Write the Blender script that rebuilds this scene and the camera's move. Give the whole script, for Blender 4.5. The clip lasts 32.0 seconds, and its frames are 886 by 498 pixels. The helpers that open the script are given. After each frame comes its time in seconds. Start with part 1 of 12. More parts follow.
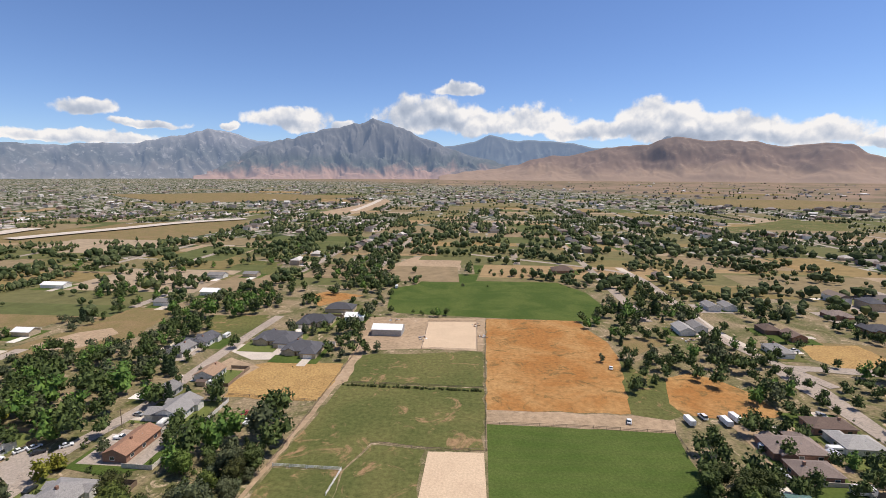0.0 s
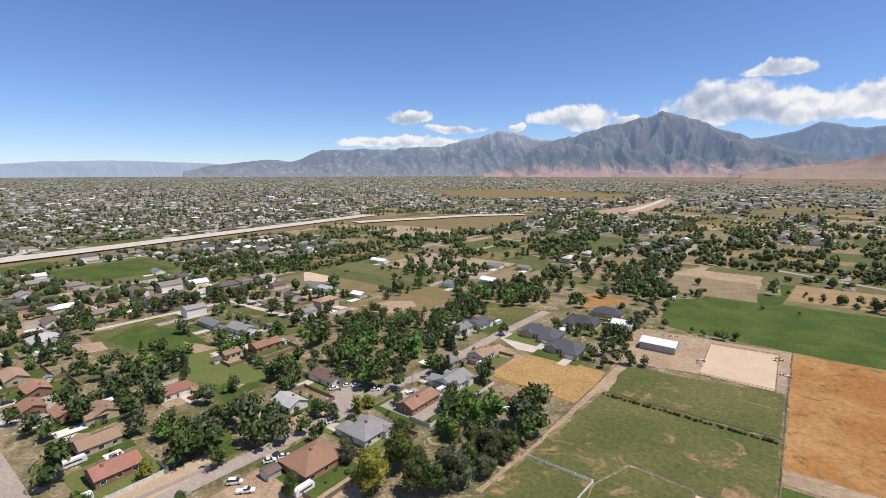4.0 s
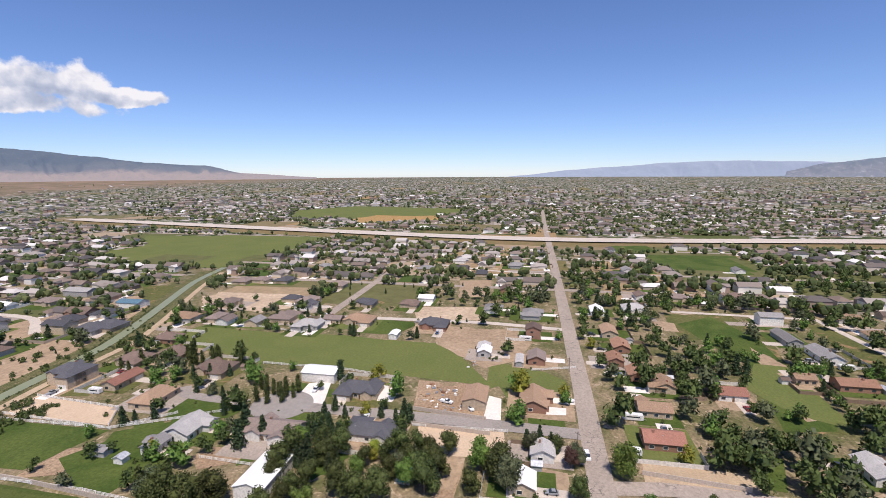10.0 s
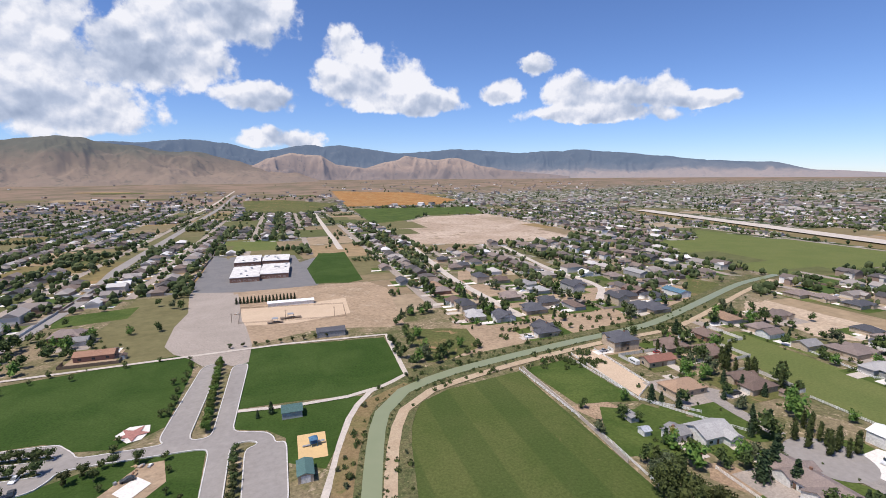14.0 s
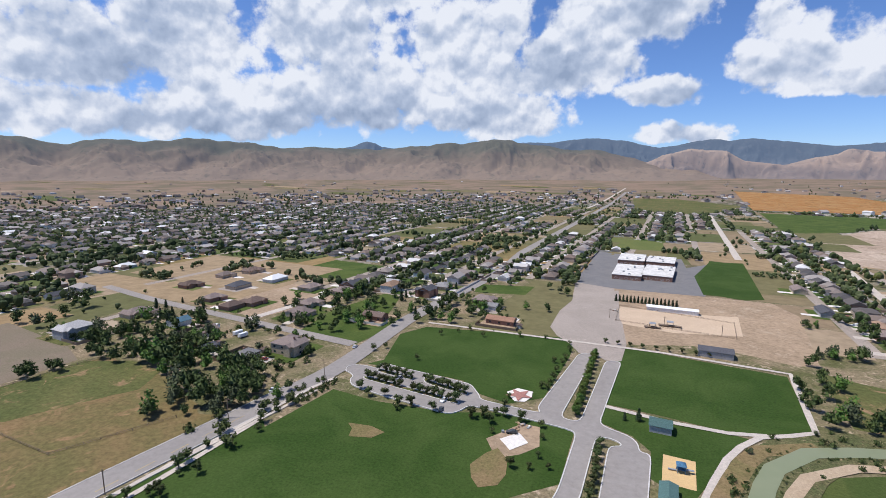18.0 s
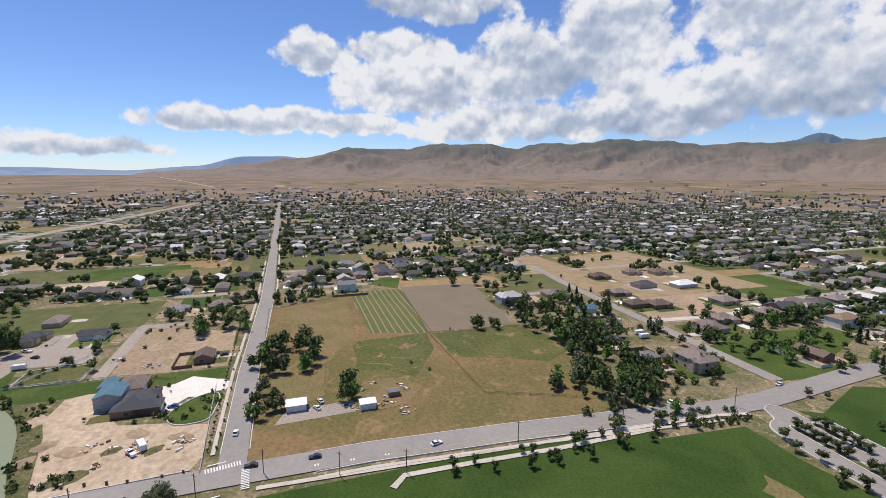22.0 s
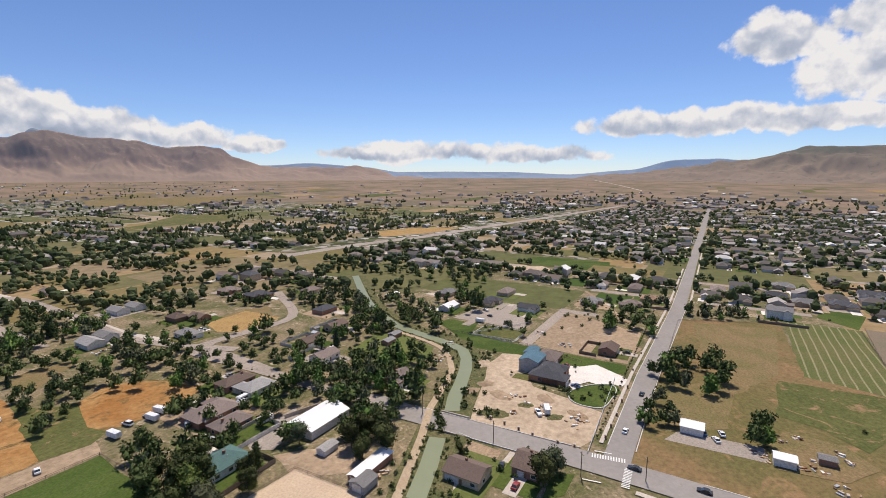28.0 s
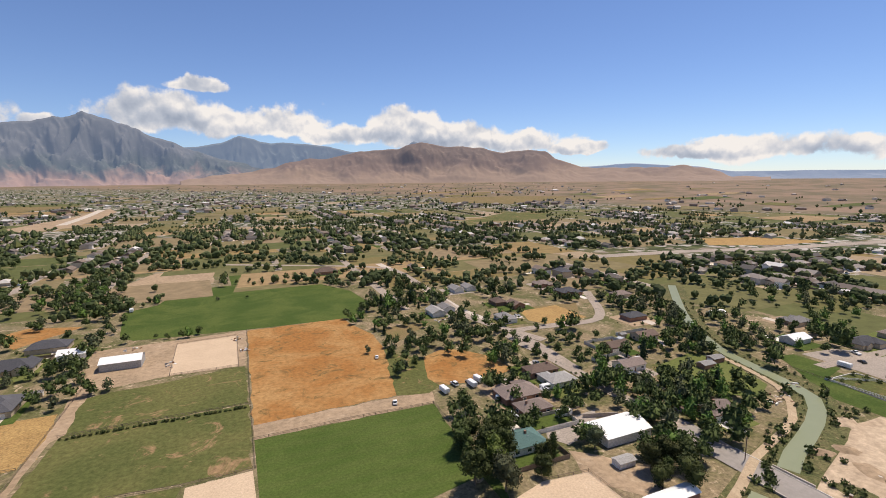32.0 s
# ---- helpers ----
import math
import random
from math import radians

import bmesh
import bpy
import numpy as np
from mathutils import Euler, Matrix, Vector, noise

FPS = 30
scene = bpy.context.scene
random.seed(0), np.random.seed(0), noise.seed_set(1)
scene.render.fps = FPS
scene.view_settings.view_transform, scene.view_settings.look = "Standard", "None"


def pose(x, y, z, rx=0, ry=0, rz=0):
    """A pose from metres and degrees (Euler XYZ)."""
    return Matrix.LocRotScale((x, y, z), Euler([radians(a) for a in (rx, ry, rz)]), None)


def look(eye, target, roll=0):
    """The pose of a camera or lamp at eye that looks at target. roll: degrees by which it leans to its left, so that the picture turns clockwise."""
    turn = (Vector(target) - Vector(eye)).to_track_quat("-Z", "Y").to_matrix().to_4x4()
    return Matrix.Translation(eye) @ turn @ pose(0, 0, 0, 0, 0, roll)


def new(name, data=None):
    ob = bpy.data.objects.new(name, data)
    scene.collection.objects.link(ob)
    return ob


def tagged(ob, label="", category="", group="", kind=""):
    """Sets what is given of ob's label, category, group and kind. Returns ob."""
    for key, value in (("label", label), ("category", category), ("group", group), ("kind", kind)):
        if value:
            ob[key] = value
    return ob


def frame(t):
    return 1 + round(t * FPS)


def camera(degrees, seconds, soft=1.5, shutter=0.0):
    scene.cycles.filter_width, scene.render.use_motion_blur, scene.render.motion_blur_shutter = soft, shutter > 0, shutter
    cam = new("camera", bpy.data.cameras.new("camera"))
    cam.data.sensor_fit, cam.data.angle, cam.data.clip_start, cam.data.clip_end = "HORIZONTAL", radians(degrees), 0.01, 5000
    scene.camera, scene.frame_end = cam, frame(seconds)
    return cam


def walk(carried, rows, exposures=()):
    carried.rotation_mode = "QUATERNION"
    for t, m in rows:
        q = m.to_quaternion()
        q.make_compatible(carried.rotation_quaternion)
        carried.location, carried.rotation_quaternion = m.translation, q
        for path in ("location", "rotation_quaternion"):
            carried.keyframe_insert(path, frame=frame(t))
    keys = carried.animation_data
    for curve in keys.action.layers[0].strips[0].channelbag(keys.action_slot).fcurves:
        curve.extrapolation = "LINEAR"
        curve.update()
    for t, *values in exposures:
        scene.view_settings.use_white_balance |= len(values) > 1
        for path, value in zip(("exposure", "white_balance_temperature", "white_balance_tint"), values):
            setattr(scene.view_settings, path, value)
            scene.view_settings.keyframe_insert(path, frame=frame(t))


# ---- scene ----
cam = camera(85.9, 32.0, soft=0.5)
ROWS = [
    (0.0, 0.00, 0.00, 100.99, -0.55, -8.91, 0.15),
    (0.5, -0.10, -0.05, 101.00, 2.41, -8.92, 0.10),
    (1.0, -0.11, 0.08, 100.92, 5.95, -8.93, 0.04),
    (1.5, -0.26, 0.37, 100.78, 9.83, -8.89, 0.03),
    (2.0, -0.52, 0.45, 100.66, 13.83, -8.86, -0.01),
    (2.5, -0.80, 0.25, 100.60, 17.97, -8.87, -0.08),
    (4.5, -0.16, 2.93, 102.53, 36.48, -9.24, -0.06),
    (5.0, -0.90, 3.18, 102.50, 41.31, -9.20, -0.02),
    (5.5, -1.39, 3.44, 102.27, 46.23, -9.16, -0.00),
    (6.0, -1.94, 3.51, 102.04, 51.08, -9.13, 0.01),
    (6.5, -2.45, 3.41, 101.91, 56.03, -9.12, -0.01),
    (7.0, -2.97, 3.20, 101.73, 61.40, -9.11, 0.04),
    (7.5, -3.49, 3.47, 101.36, 67.10, -9.13, 0.15),
    (8.0, -3.58, 4.14, 100.78, 72.64, -9.04, -0.02),
    (8.5, -3.37, 4.86, 100.28, 78.17, -8.92, -0.19),
    (9.0, -3.14, 5.24, 100.05, 83.81, -8.85, -0.20),
    (9.5, -3.60, 5.16, 99.97, 89.57, -8.89, -0.19),
    (10.0, -4.12, 4.94, 99.92, 95.52, -8.96, -0.31),
    (10.5, -4.41, 4.72, 99.77, 101.53, -8.96, -0.27),
    (11.0, -4.86, 4.73, 99.45, 107.91, -8.96, -0.27),
    (11.5, -5.27, 4.62, 99.16, 115.04, -8.96, -0.38),
    (12.0, -6.01, 3.95, 99.05, 123.20, -8.92, -0.42),
    (12.5, -6.40, 2.43, 99.20, 131.63, -9.06, -0.38),
    (13.0, -6.95, 0.86, 99.27, 139.68, -9.12, -0.40),
    (13.5, -7.57, 0.10, 99.11, 147.93, -9.04, -0.39),
    (14.0, -8.11, -0.45, 98.73, 155.89, -8.89, -0.42),
    (14.5, -8.07, -1.14, 98.25, 162.95, -8.82, -0.36),
    (15.0, -7.07, -2.29, 97.68, 168.69, -8.77, -0.14),
    (15.5, -6.12, -3.03, 97.25, 173.87, -8.70, 0.01),
    (17.5, -5.45, -1.52, 99.92, 194.39, -9.05, 0.30),
    (18.0, -5.36, -2.32, 100.56, 200.16, -9.15, 0.12),
    (18.5, -5.00, -2.84, 101.13, 206.10, -9.30, 0.04),
    (19.0, -4.09, -2.40, 101.68, 211.92, -9.45, 0.03),
    (19.5, -3.06, -2.07, 101.87, 218.02, -9.53, -0.05),
    (20.0, -2.02, -1.75, 101.66, 224.39, -9.54, -0.14),
    (20.5, -0.89, -1.66, 101.22, 230.89, -9.44, -0.08),
    (21.0, 0.44, -1.78, 100.62, 236.81, -9.34, -0.04),
    (21.5, 1.90, -2.22, 100.06, 242.10, -9.29, 0.03),
    (22.0, 2.68, -2.47, 99.78, 246.57, -9.34, 0.06),
    (22.5, 2.90, -2.78, 99.81, 250.34, -9.35, -0.05),
    (23.0, 2.82, -3.00, 100.08, 253.70, -9.37, -0.12),
    (23.5, 2.48, -3.09, 100.29, 256.74, -9.44, -0.10),
    (24.0, 2.50, -3.51, 100.17, 260.23, -9.32, -0.08),
    (24.5, 2.24, -3.71, 99.72, 264.02, -9.15, -0.10),
    (25.0, 2.21, -3.82, 99.16, 267.90, -9.01, -0.16),
    (25.5, 2.02, -3.89, 98.71, 272.04, -8.89, -0.18),
    (27.5, 1.97, -4.63, 100.24, 290.31, -8.97, -0.00),
    (28.0, 2.22, -4.33, 99.60, 294.73, -8.89, -0.04),
    (28.5, 2.54, -4.21, 98.95, 299.16, -8.68, -0.09),
    (29.0, 3.04, -4.24, 98.36, 303.87, -8.54, -0.14),
    (29.5, 3.59, -4.28, 97.96, 308.69, -8.50, -0.13),
    (30.0, 3.96, -4.10, 97.69, 313.56, -8.49, -0.13),
    (30.5, 4.25, -3.72, 97.60, 318.40, -8.47, -0.05),
    (31.0, 4.54, -3.25, 97.76, 323.27, -8.50, -0.10),
    (31.5, 3.98, -2.93, 98.37, 327.91, -8.66, -0.09),
    (32.0, 2.82, -2.88, 99.33, 331.42, -8.61, -0.50),
]
walk(cam, [(t, pose(x, y, z, 90 + pitch, 0, yaw) @ pose(0, 0, 0, 0, 0, roll)) for t, x, y, z, yaw, pitch, roll in ROWS],
     [(0.0, 0.0, 6750, 11), (6.0, 0.0, 6350, 12), (10.0, 0.0, 6450, 16), (14.0, 0.0, 6250, 13), (18.0, -0.10, 6000, 11), (21.0, -0.12, 6250, 11), (25.0, -0.12, 6550, 11), (29.0, -0.13, 6850, 12), (31.0, -0.08, 7150, 12), (32.0, -0.05, 7050, 12)])

# ---- light: a high summer sun in the south, blue sky with cumulus ----
SUN_ELEV, SUN_YAW = 65.0, 286.0          # yaw counts left from +y (east); 270 is south


def heading(yaw):
    a = radians(yaw)
    return Vector((-math.sin(a), math.cos(a), 0.0))


sun = new("sun", bpy.data.lights.new("sun", "SUN"))
sun.data.energy, sun.data.angle, sun.data.color = 4.9, radians(0.53), (1.0, 0.925, 0.815)
to_sun = heading(SUN_YAW) * math.cos(radians(SUN_ELEV)) + Vector((0, 0, math.sin(radians(SUN_ELEV))))
sun.matrix_world = look(to_sun * 300, (0, 0, 0))


class Nodes:
    """A short way to write node trees."""

    def __init__(self, tree):
        self.tree, self.nodes, self.links = tree, tree.nodes, tree.links

    def put(self, socket, value):
        if isinstance(value, bpy.types.NodeSocket):
            self.links.new(value, socket)
        elif value is not None:
            socket.default_value = value

    def add(self, kind, **settings):
        node = self.nodes.new(kind)
        for key, value in settings.items():
            setattr(node, key, value)
        return node

    def math(self, op, a, b=None, c=None, clamp=False):
        node = self.add("ShaderNodeMath", operation=op, use_clamp=clamp)
        for k, v in enumerate((a, b, c)):
            self.put(node.inputs[k], v)
        return node.outputs[0]

    def vec(self, op, a, b=None):
        node = self.add("ShaderNodeVectorMath", operation=op)
        self.put(node.inputs[0], a)
        self.put(node.inputs[1], b)
        return node.outputs[0]

    def noise(self, vector, scale, detail=3.0, rough=0.55, distort=0.0):
        node = self.add("ShaderNodeTexNoise")
        self.put(node.inputs["Vector"], vector)
        node.inputs["Scale"].default_value, node.inputs["Detail"].default_value = scale, detail
        node.inputs["Roughness"].default_value, node.inputs["Distortion"].default_value = rough, distort
        return node.outputs["Fac"]

    def mix(self, fac, a, b, blend="MIX"):
        node = self.add("ShaderNodeMix", data_type="RGBA", blend_type=blend)
        self.put(node.inputs[0], fac)
        self.put(node.inputs[6], a if isinstance(a, bpy.types.NodeSocket) else (*a, 1))
        self.put(node.inputs[7], b if isinstance(b, bpy.types.NodeSocket) else (*b, 1))
        return node.outputs[2]

    def step(self, value, low, high):
        node = self.add("ShaderNodeMapRange", interpolation_type="SMOOTHSTEP")
        self.put(node.inputs[0], value)
        node.inputs[1].default_value, node.inputs[2].default_value = low, high
        return node.outputs[0]

    def ramp(self, value, *stops):
        node = self.add("ShaderNodeValToRGB")
        self.put(node.inputs[0], value)
        while len(node.color_ramp.elements) < len(stops):
            node.color_ramp.elements.new(0.5)
        for element, (at, colour) in zip(node.color_ramp.elements, stops):
            element.position, element.color = at, (*colour, 1)
        return node.outputs[0]


# clouds: yaw, elevation, half width, half height, all in degrees; yaw runs from -270 to 90
CUMULUS = [
    (35.3, 6.1, 3.2, 1.1), (30.0, 4.9, 4.2, 0.6), (36.5, 3.4, 8.5, 0.8), (17.0, 5.8, 5.5, 1.7), (23, 5.0, 1.0, 0.6), (11.0, 5.4, 2.0, 0.9),
    (1.0, 6.8, 7.0, 2.8), (-5.0, 5.9, 6.5, 2.3), (-11.0, 5.8, 6.5, 2.3), (-17.5, 4.8, 7.0, 1.6), (-24.0, 5.4, 5.5, 2.9), (-30.0, 4.6, 7.5, 2.3), (-37.0, 3.7, 8.5, 1.8),
    (-2.8, 9.7, 3.4, 1.1),
    (-44.0, 3.2, 5.0, 1.2), (-64.0, 2.4, 12.0, 1.9), (-77.0, 2.0, 9.0, 1.4), (-56.0, 2.2, 6.0, 1.1), (-88.0, 5.2, 7.0, 1.7), (-96.0, 5.0, 10.0, 1.9), (-104.0, 5.0, 8.0, 1.6),
    (-100.0, 12.2, 5.0, 2.8), (-108.0, 13.6, 7.0, 2.6), (-111.0, 9.0, 11.0, 5.0), (-112.0, 18.0, 9.0, 3.6), (-123.0, 10.5, 9.0, 6.4), (-122.0, 5.2, 16.0, 3.2),
    (-133.0, 13.0, 9.0, 7.6), (-138.0, 6.5, 14.0, 5.0), (-146.0, 15.0, 9.0, 7.4), (-152.0, 8.5, 13.0, 6.5), (-153.0, 20.0, 8.0, 4.6), (-163.0, 13.5, 9.0, 6.5),
    (-165.0, 6.5, 10.0, 4.2), (-130.0, 24.0, 12.0, 5.0), (-146.0, 27.0, 12.0, 6.0), (-176.0, 15.0, 6.0, 6.5), (-170.0, 23.0, 9.0, 6.0), (-182.0, 18.0, 7.0, 8.5),
    (-184.0, 8.2, 5.0, 2.6), (-186.0, 4.0, 5.0, 1.6), (-196.0, 10.6, 7.0, 4.4), (-193.0, 13.6, 2.6, 3.0), (-200.0, 8.0, 9.0, 2.0), (-183.0, 25.0, 9.0, 7.0),
    (-172.0, 11.0, 11.0, 5.0), (-178.0, 25.0, 13.0, 8.0), (-160.0, 30.0, 16.0, 7.0), (-190.0, 22.0, 6.0, 4.0),
    (-211.0, 9.3, 3.0, 2.0), (-215.0, 11.6, 1.9, 1.8), (-219.5, 8.6, 4.5, 3.2), (-226.0, 8.0, 5.5, 2.6), (-231.0, 7.6, 5.5, 1.1), (-222.0, 6.4, 9.0, 1.2),
]

world = scene.world = bpy.data.worlds.new("sky")
world.use_nodes = True
n = Nodes(world.node_tree)
n.nodes.clear()
sky = n.add("ShaderNodeTexSky", sky_type="NISHITA", sun_disc=False, sun_elevation=radians(SUN_ELEV), sun_rotation=math.atan2(to_sun.x, to_sun.y),
            altitude=1400.0, air_density=1.0, dust_density=0.05, ozone_density=4.0)
ray = n.add("ShaderNodeTexCoord").outputs["Generated"]
warp = n.noise(ray, 11.0, 5.0, 0.6)
warp2 = n.noise(n.vec("ADD", ray, (3.1, 7.7, 1.3)), 11.0, 5.0, 0.6)
fluff = n.noise(ray, 17.0, 8.0, 0.60)


def heads(shift, scale, wobble):
    """Rounded cauliflower heads, seen a little above or at the ray."""
    bent = n.add("ShaderNodeTexNoise")
    bent.inputs["Scale"].default_value, bent.inputs["Detail"].default_value = scale * 1.3, 4.0
    place = n.vec("ADD", ray, shift)
    n.put(bent.inputs["Vector"], place)
    push = n.add("ShaderNodeVectorMath", operation="SCALE")
    n.put(push.inputs[0], n.vec("SUBTRACT", bent.outputs["Color"], (0.5, 0.5, 0.5)))
    push.inputs["Scale"].default_value = wobble
    cell = n.add("ShaderNodeTexVoronoi", feature="SMOOTH_F1")
    n.put(cell.inputs["Vector"], n.vec("ADD", place, push.outputs[0]))
    cell.inputs["Scale"].default_value, cell.inputs["Smoothness"].default_value = scale, 0.25
    return n.math("SUBTRACT", 0.55, cell.outputs["Distance"])


big, small = heads((0.0, 0.0, 0.0), 11.0, 0.08), heads((0.4, 0.2, 0.1), 27.0, 0.04)
big_up, small_up = heads((0.006, 0.0, 0.024), 11.0, 0.08), heads((0.403, 0.2, 0.112), 27.0, 0.04)
part_xyz = n.add("ShaderNodeSeparateXYZ")
n.put(part_xyz.inputs[0], ray)
sx, sy, sz = part_xyz.outputs
# yaw, with its seam in the north
yaw = n.math("SUBTRACT", n.math("MULTIPLY", n.math("ARCTAN2", sy, sx), 57.29578), 90.0)
yaw = n.math("SUBTRACT", yaw, n.math("MULTIPLY", n.math("GREATER_THAN", yaw, 90.0), 360.0))
elev = n.math("MULTIPLY", n.math("ARCSINE", sz), 57.29578)
yaw_w = n.math("ADD", yaw, n.math("MULTIPLY", n.math("SUBTRACT", warp, 0.5), 4.0))
elev_w = n.math("ADD", elev, n.math("MULTIPLY", n.math("SUBTRACT", warp2, 0.5), 2.6))
mask, base = None, None
for cy, ce, cw, ch in CUMULUS:
    du = n.math("MULTIPLY", n.math("SUBTRACT", yaw_w, cy), 1.0 / cw)
    dv = n.math("MULTIPLY", n.math("SUBTRACT", elev_w, ce), 1.0 / ch)
    low = n.math("MULTIPLY_ADD", n.math("LESS_THAN", dv, 0.0), 0.5, 1.0)      # flat undersides
    dv2 = n.math("MULTIPLY", dv, low)
    blob = n.math("SUBTRACT", 1.0, n.math("ADD", n.math("MULTIPLY", du, du), n.math("MULTIPLY", dv2, dv2)))
    weight = n.math("MULTIPLY", n.math("MAXIMUM", blob, 0.0), dv)
    mask = blob if mask is None else n.math("MAXIMUM", mask, blob)
    base = weight if base is None else n.math("ADD", base, weight)
thick = n.math("ADD", mask, n.math("MULTIPLY", n.math("SUBTRACT", fluff, 0.49), 1.5))
curl = n.noise(n.vec("ADD", ray, (5.2, 1.4, 0.2)), 48.0, 6.0, 0.62)
thick = n.math("ADD", thick, n.math("MULTIPLY_ADD", big, 0.8, n.math("MULTIPLY", small, 0.5)))
thick = n.math("ADD", thick, n.math("MULTIPLY", n.math("SUBTRACT", curl, 0.5), 0.75))
cover = n.step(thick, 0.10, 0.58)
billow = n.noise(n.vec("ADD", ray, (1.7, 0.4, 2.2)), 4.2, 3.0, 0.45)
lit = n.math("MULTIPLY_ADD", n.math("SUBTRACT", big, big_up), 1.0, n.math("MULTIPLY", n.math("SUBTRACT", small, small_up), 0.75))
lit = n.math("ADD", lit, n.math("MULTIPLY_ADD", n.math("MAXIMUM", n.math("MINIMUM", base, 0.5), -0.6), 0.62, 0.80))
lit = n.math("ADD", lit, n.math("MULTIPLY", n.math("SUBTRACT", billow, 0.47), 1.35))
lit = n.math("ADD", lit, n.math("MULTIPLY_ADD", n.math("SUBTRACT", curl, 0.5), 0.55, n.math("MULTIPLY", n.math("SUBTRACT", fluff, 0.5), 0.7)))
lit = n.math("SUBTRACT", lit, n.math("MULTIPLY", n.step(mask, 0.30, 0.95), 0.24))
cloud = n.ramp(lit, (0.0, (0.33, 0.40, 0.53)), (0.45, (0.49, 0.555, 0.675)), (0.75, (0.69, 0.725, 0.80)), (1.0, (0.90, 0.90, 0.915)))
air = n.mix(1.0, sky.outputs[0], (0.099, 0.109, 0.134), "MULTIPLY")
shown = n.mix(cover, air, cloud)
back = n.add("ShaderNodeBackground")
n.put(back.inputs[0], shown)
n.put(n.add("ShaderNodeOutputWorld").inputs[0], back.outputs[0])

# ---- materials ----
M = {}


def material(name, rough=0.9, metal=0.0, spec=0.3):
    m = M[name] = bpy.data.materials.new(name)
    m.use_nodes = True
    k = Nodes(m.node_tree)
    k.shader = k.nodes["Principled BSDF"]
    k.shader.inputs["Roughness"].default_value = rough
    k.shader.inputs["Metallic"].default_value = metal
    k.shader.inputs["Specular IOR Level"].default_value = spec
    return k


def bump(k, height, strength, distance):
    node = k.add("ShaderNodeBump")
    node.inputs["Strength"].default_value, node.inputs["Distance"].default_value = strength, distance
    k.put(node.inputs["Height"], height)
    k.put(k.shader.inputs["Normal"], node.outputs[0])


def land(name, main, other, worn, patch_size=18.0, grain=0.9, worn_at=0.60, contrast=0.5, rough=0.95, rows=None, thin=None):
    """Ground cover: two tones in drifts, worn spots, fine grain; rows: direction and spacing of wheel or plough lines."""
    k = material(name, rough, 0, 0.1)
    at = k.add("ShaderNodeNewGeometry").outputs["Position"]
    drift = k.noise(at, 1.0 / patch_size, 5.0, 0.65, 0.6)
    fine = k.noise(at, 1.0 / grain, 4.0, 0.7)
    mid = k.noise(k.vec("ADD", at, (31.0, 17.0, 5.0)), 3.2 / patch_size, 5.0, 0.7, 1.2)
    colour = k.mix(k.step(drift, 0.35, 0.65), main, other)
    colour = k.mix(k.step(mid, worn_at, worn_at + 0.13), colour, worn)
    if rows:
        yaw, spacing, depth = rows
        flow = k.add("ShaderNodeTexWave", wave_type="BANDS", bands_direction="X", wave_profile="SIN")
        turn = k.add("ShaderNodeMapping")
        k.put(turn.inputs[0], at)
        turn.inputs["Rotation"].default_value[2] = radians(yaw)
        k.put(flow.inputs["Vector"], turn.outputs[0])
        flow.inputs["Scale"].default_value = 0.314 / spacing
        flow.inputs["Distortion"].default_value, flow.inputs["Detail"].default_value, flow.inputs["Detail Scale"].default_value = (0.8 if thin else 3.0), 2.0, 0.6
        line = k.step(flow.outputs["Fac"], *((0.86, 0.97) if spacing < 10 else (0.45, 0.60))) if thin else flow.outputs["Fac"]
        colour = k.mix(k.math("MULTIPLY", line, depth), colour, thin or worn)
    if name == "asphaltn":
        # tar-sealed cracks
        seam = k.add("ShaderNodeTexVoronoi", feature="DISTANCE_TO_EDGE")
        wander = k.add("ShaderNodeTexNoise")
        k.put(wander.inputs["Vector"], at)
        wander.inputs["Scale"].default_value, wander.inputs["Detail"].default_value = 0.35, 4.0
        k.put(seam.inputs["Vector"], k.vec("ADD", at, k.vec("MULTIPLY", wander.outputs["Color"], (7.0, 7.0, 0.0))))
        seam.inputs["Scale"].default_value = 1 / 5.5
        shut = k.math("SUBTRACT", 1.0, k.step(seam.outputs["Distance"], 0.012, 0.035))
        colour = k.mix(k.math("MULTIPLY", k.math("MULTIPLY", shut, k.step(k.noise(at, 0.05, 3.0), 0.42, 0.6)), 0.6), colour, (0.10, 0.095, 0.09))
    shade = k.math("MULTIPLY_ADD", k.math("SUBTRACT", fine, 0.5), contrast * 3.2, 1.0)
    tone = k.add("ShaderNodeHueSaturation")
    k.put(tone.inputs["Value"], shade)
    k.put(tone.inputs["Color"], colour)
    k.put(k.shader.inputs["Base Color"], tone.outputs[0])
    bump(k, fine, 0.5, 0.25)
    return k


k = land("land", (0.25, 0.192, 0.12), (0.105, 0.106, 0.043), (0.40, 0.31, 0.215), 22, 1.5, 0.55, 0.7)
# the dry bench and foothill plain far to the south, east and west
geo_at = k.add("ShaderNodeNewGeometry").outputs["Position"]
east_south = k.vec("MULTIPLY", geo_at, (1.0, 1.0, 0.0))
far_off = k.add("ShaderNodeVectorMath", operation="LENGTH")
k.put(far_off.inputs[0], east_south)
lean = k.add("ShaderNodeVectorMath", operation="DOT_PRODUCT")
k.put(lean.inputs[0], geo_at)
lean.inputs[1].default_value = (0.6, -0.28, 0.0)
reach = k.math("ADD", k.math("ADD", far_off.outputs["Value"], lean.outputs["Value"]), k.math("MULTIPLY", k.noise(geo_at, 1 / 300.0, 4.0), 900.0))
plain_mix = k.step(reach, 2350.0, 2800.0)
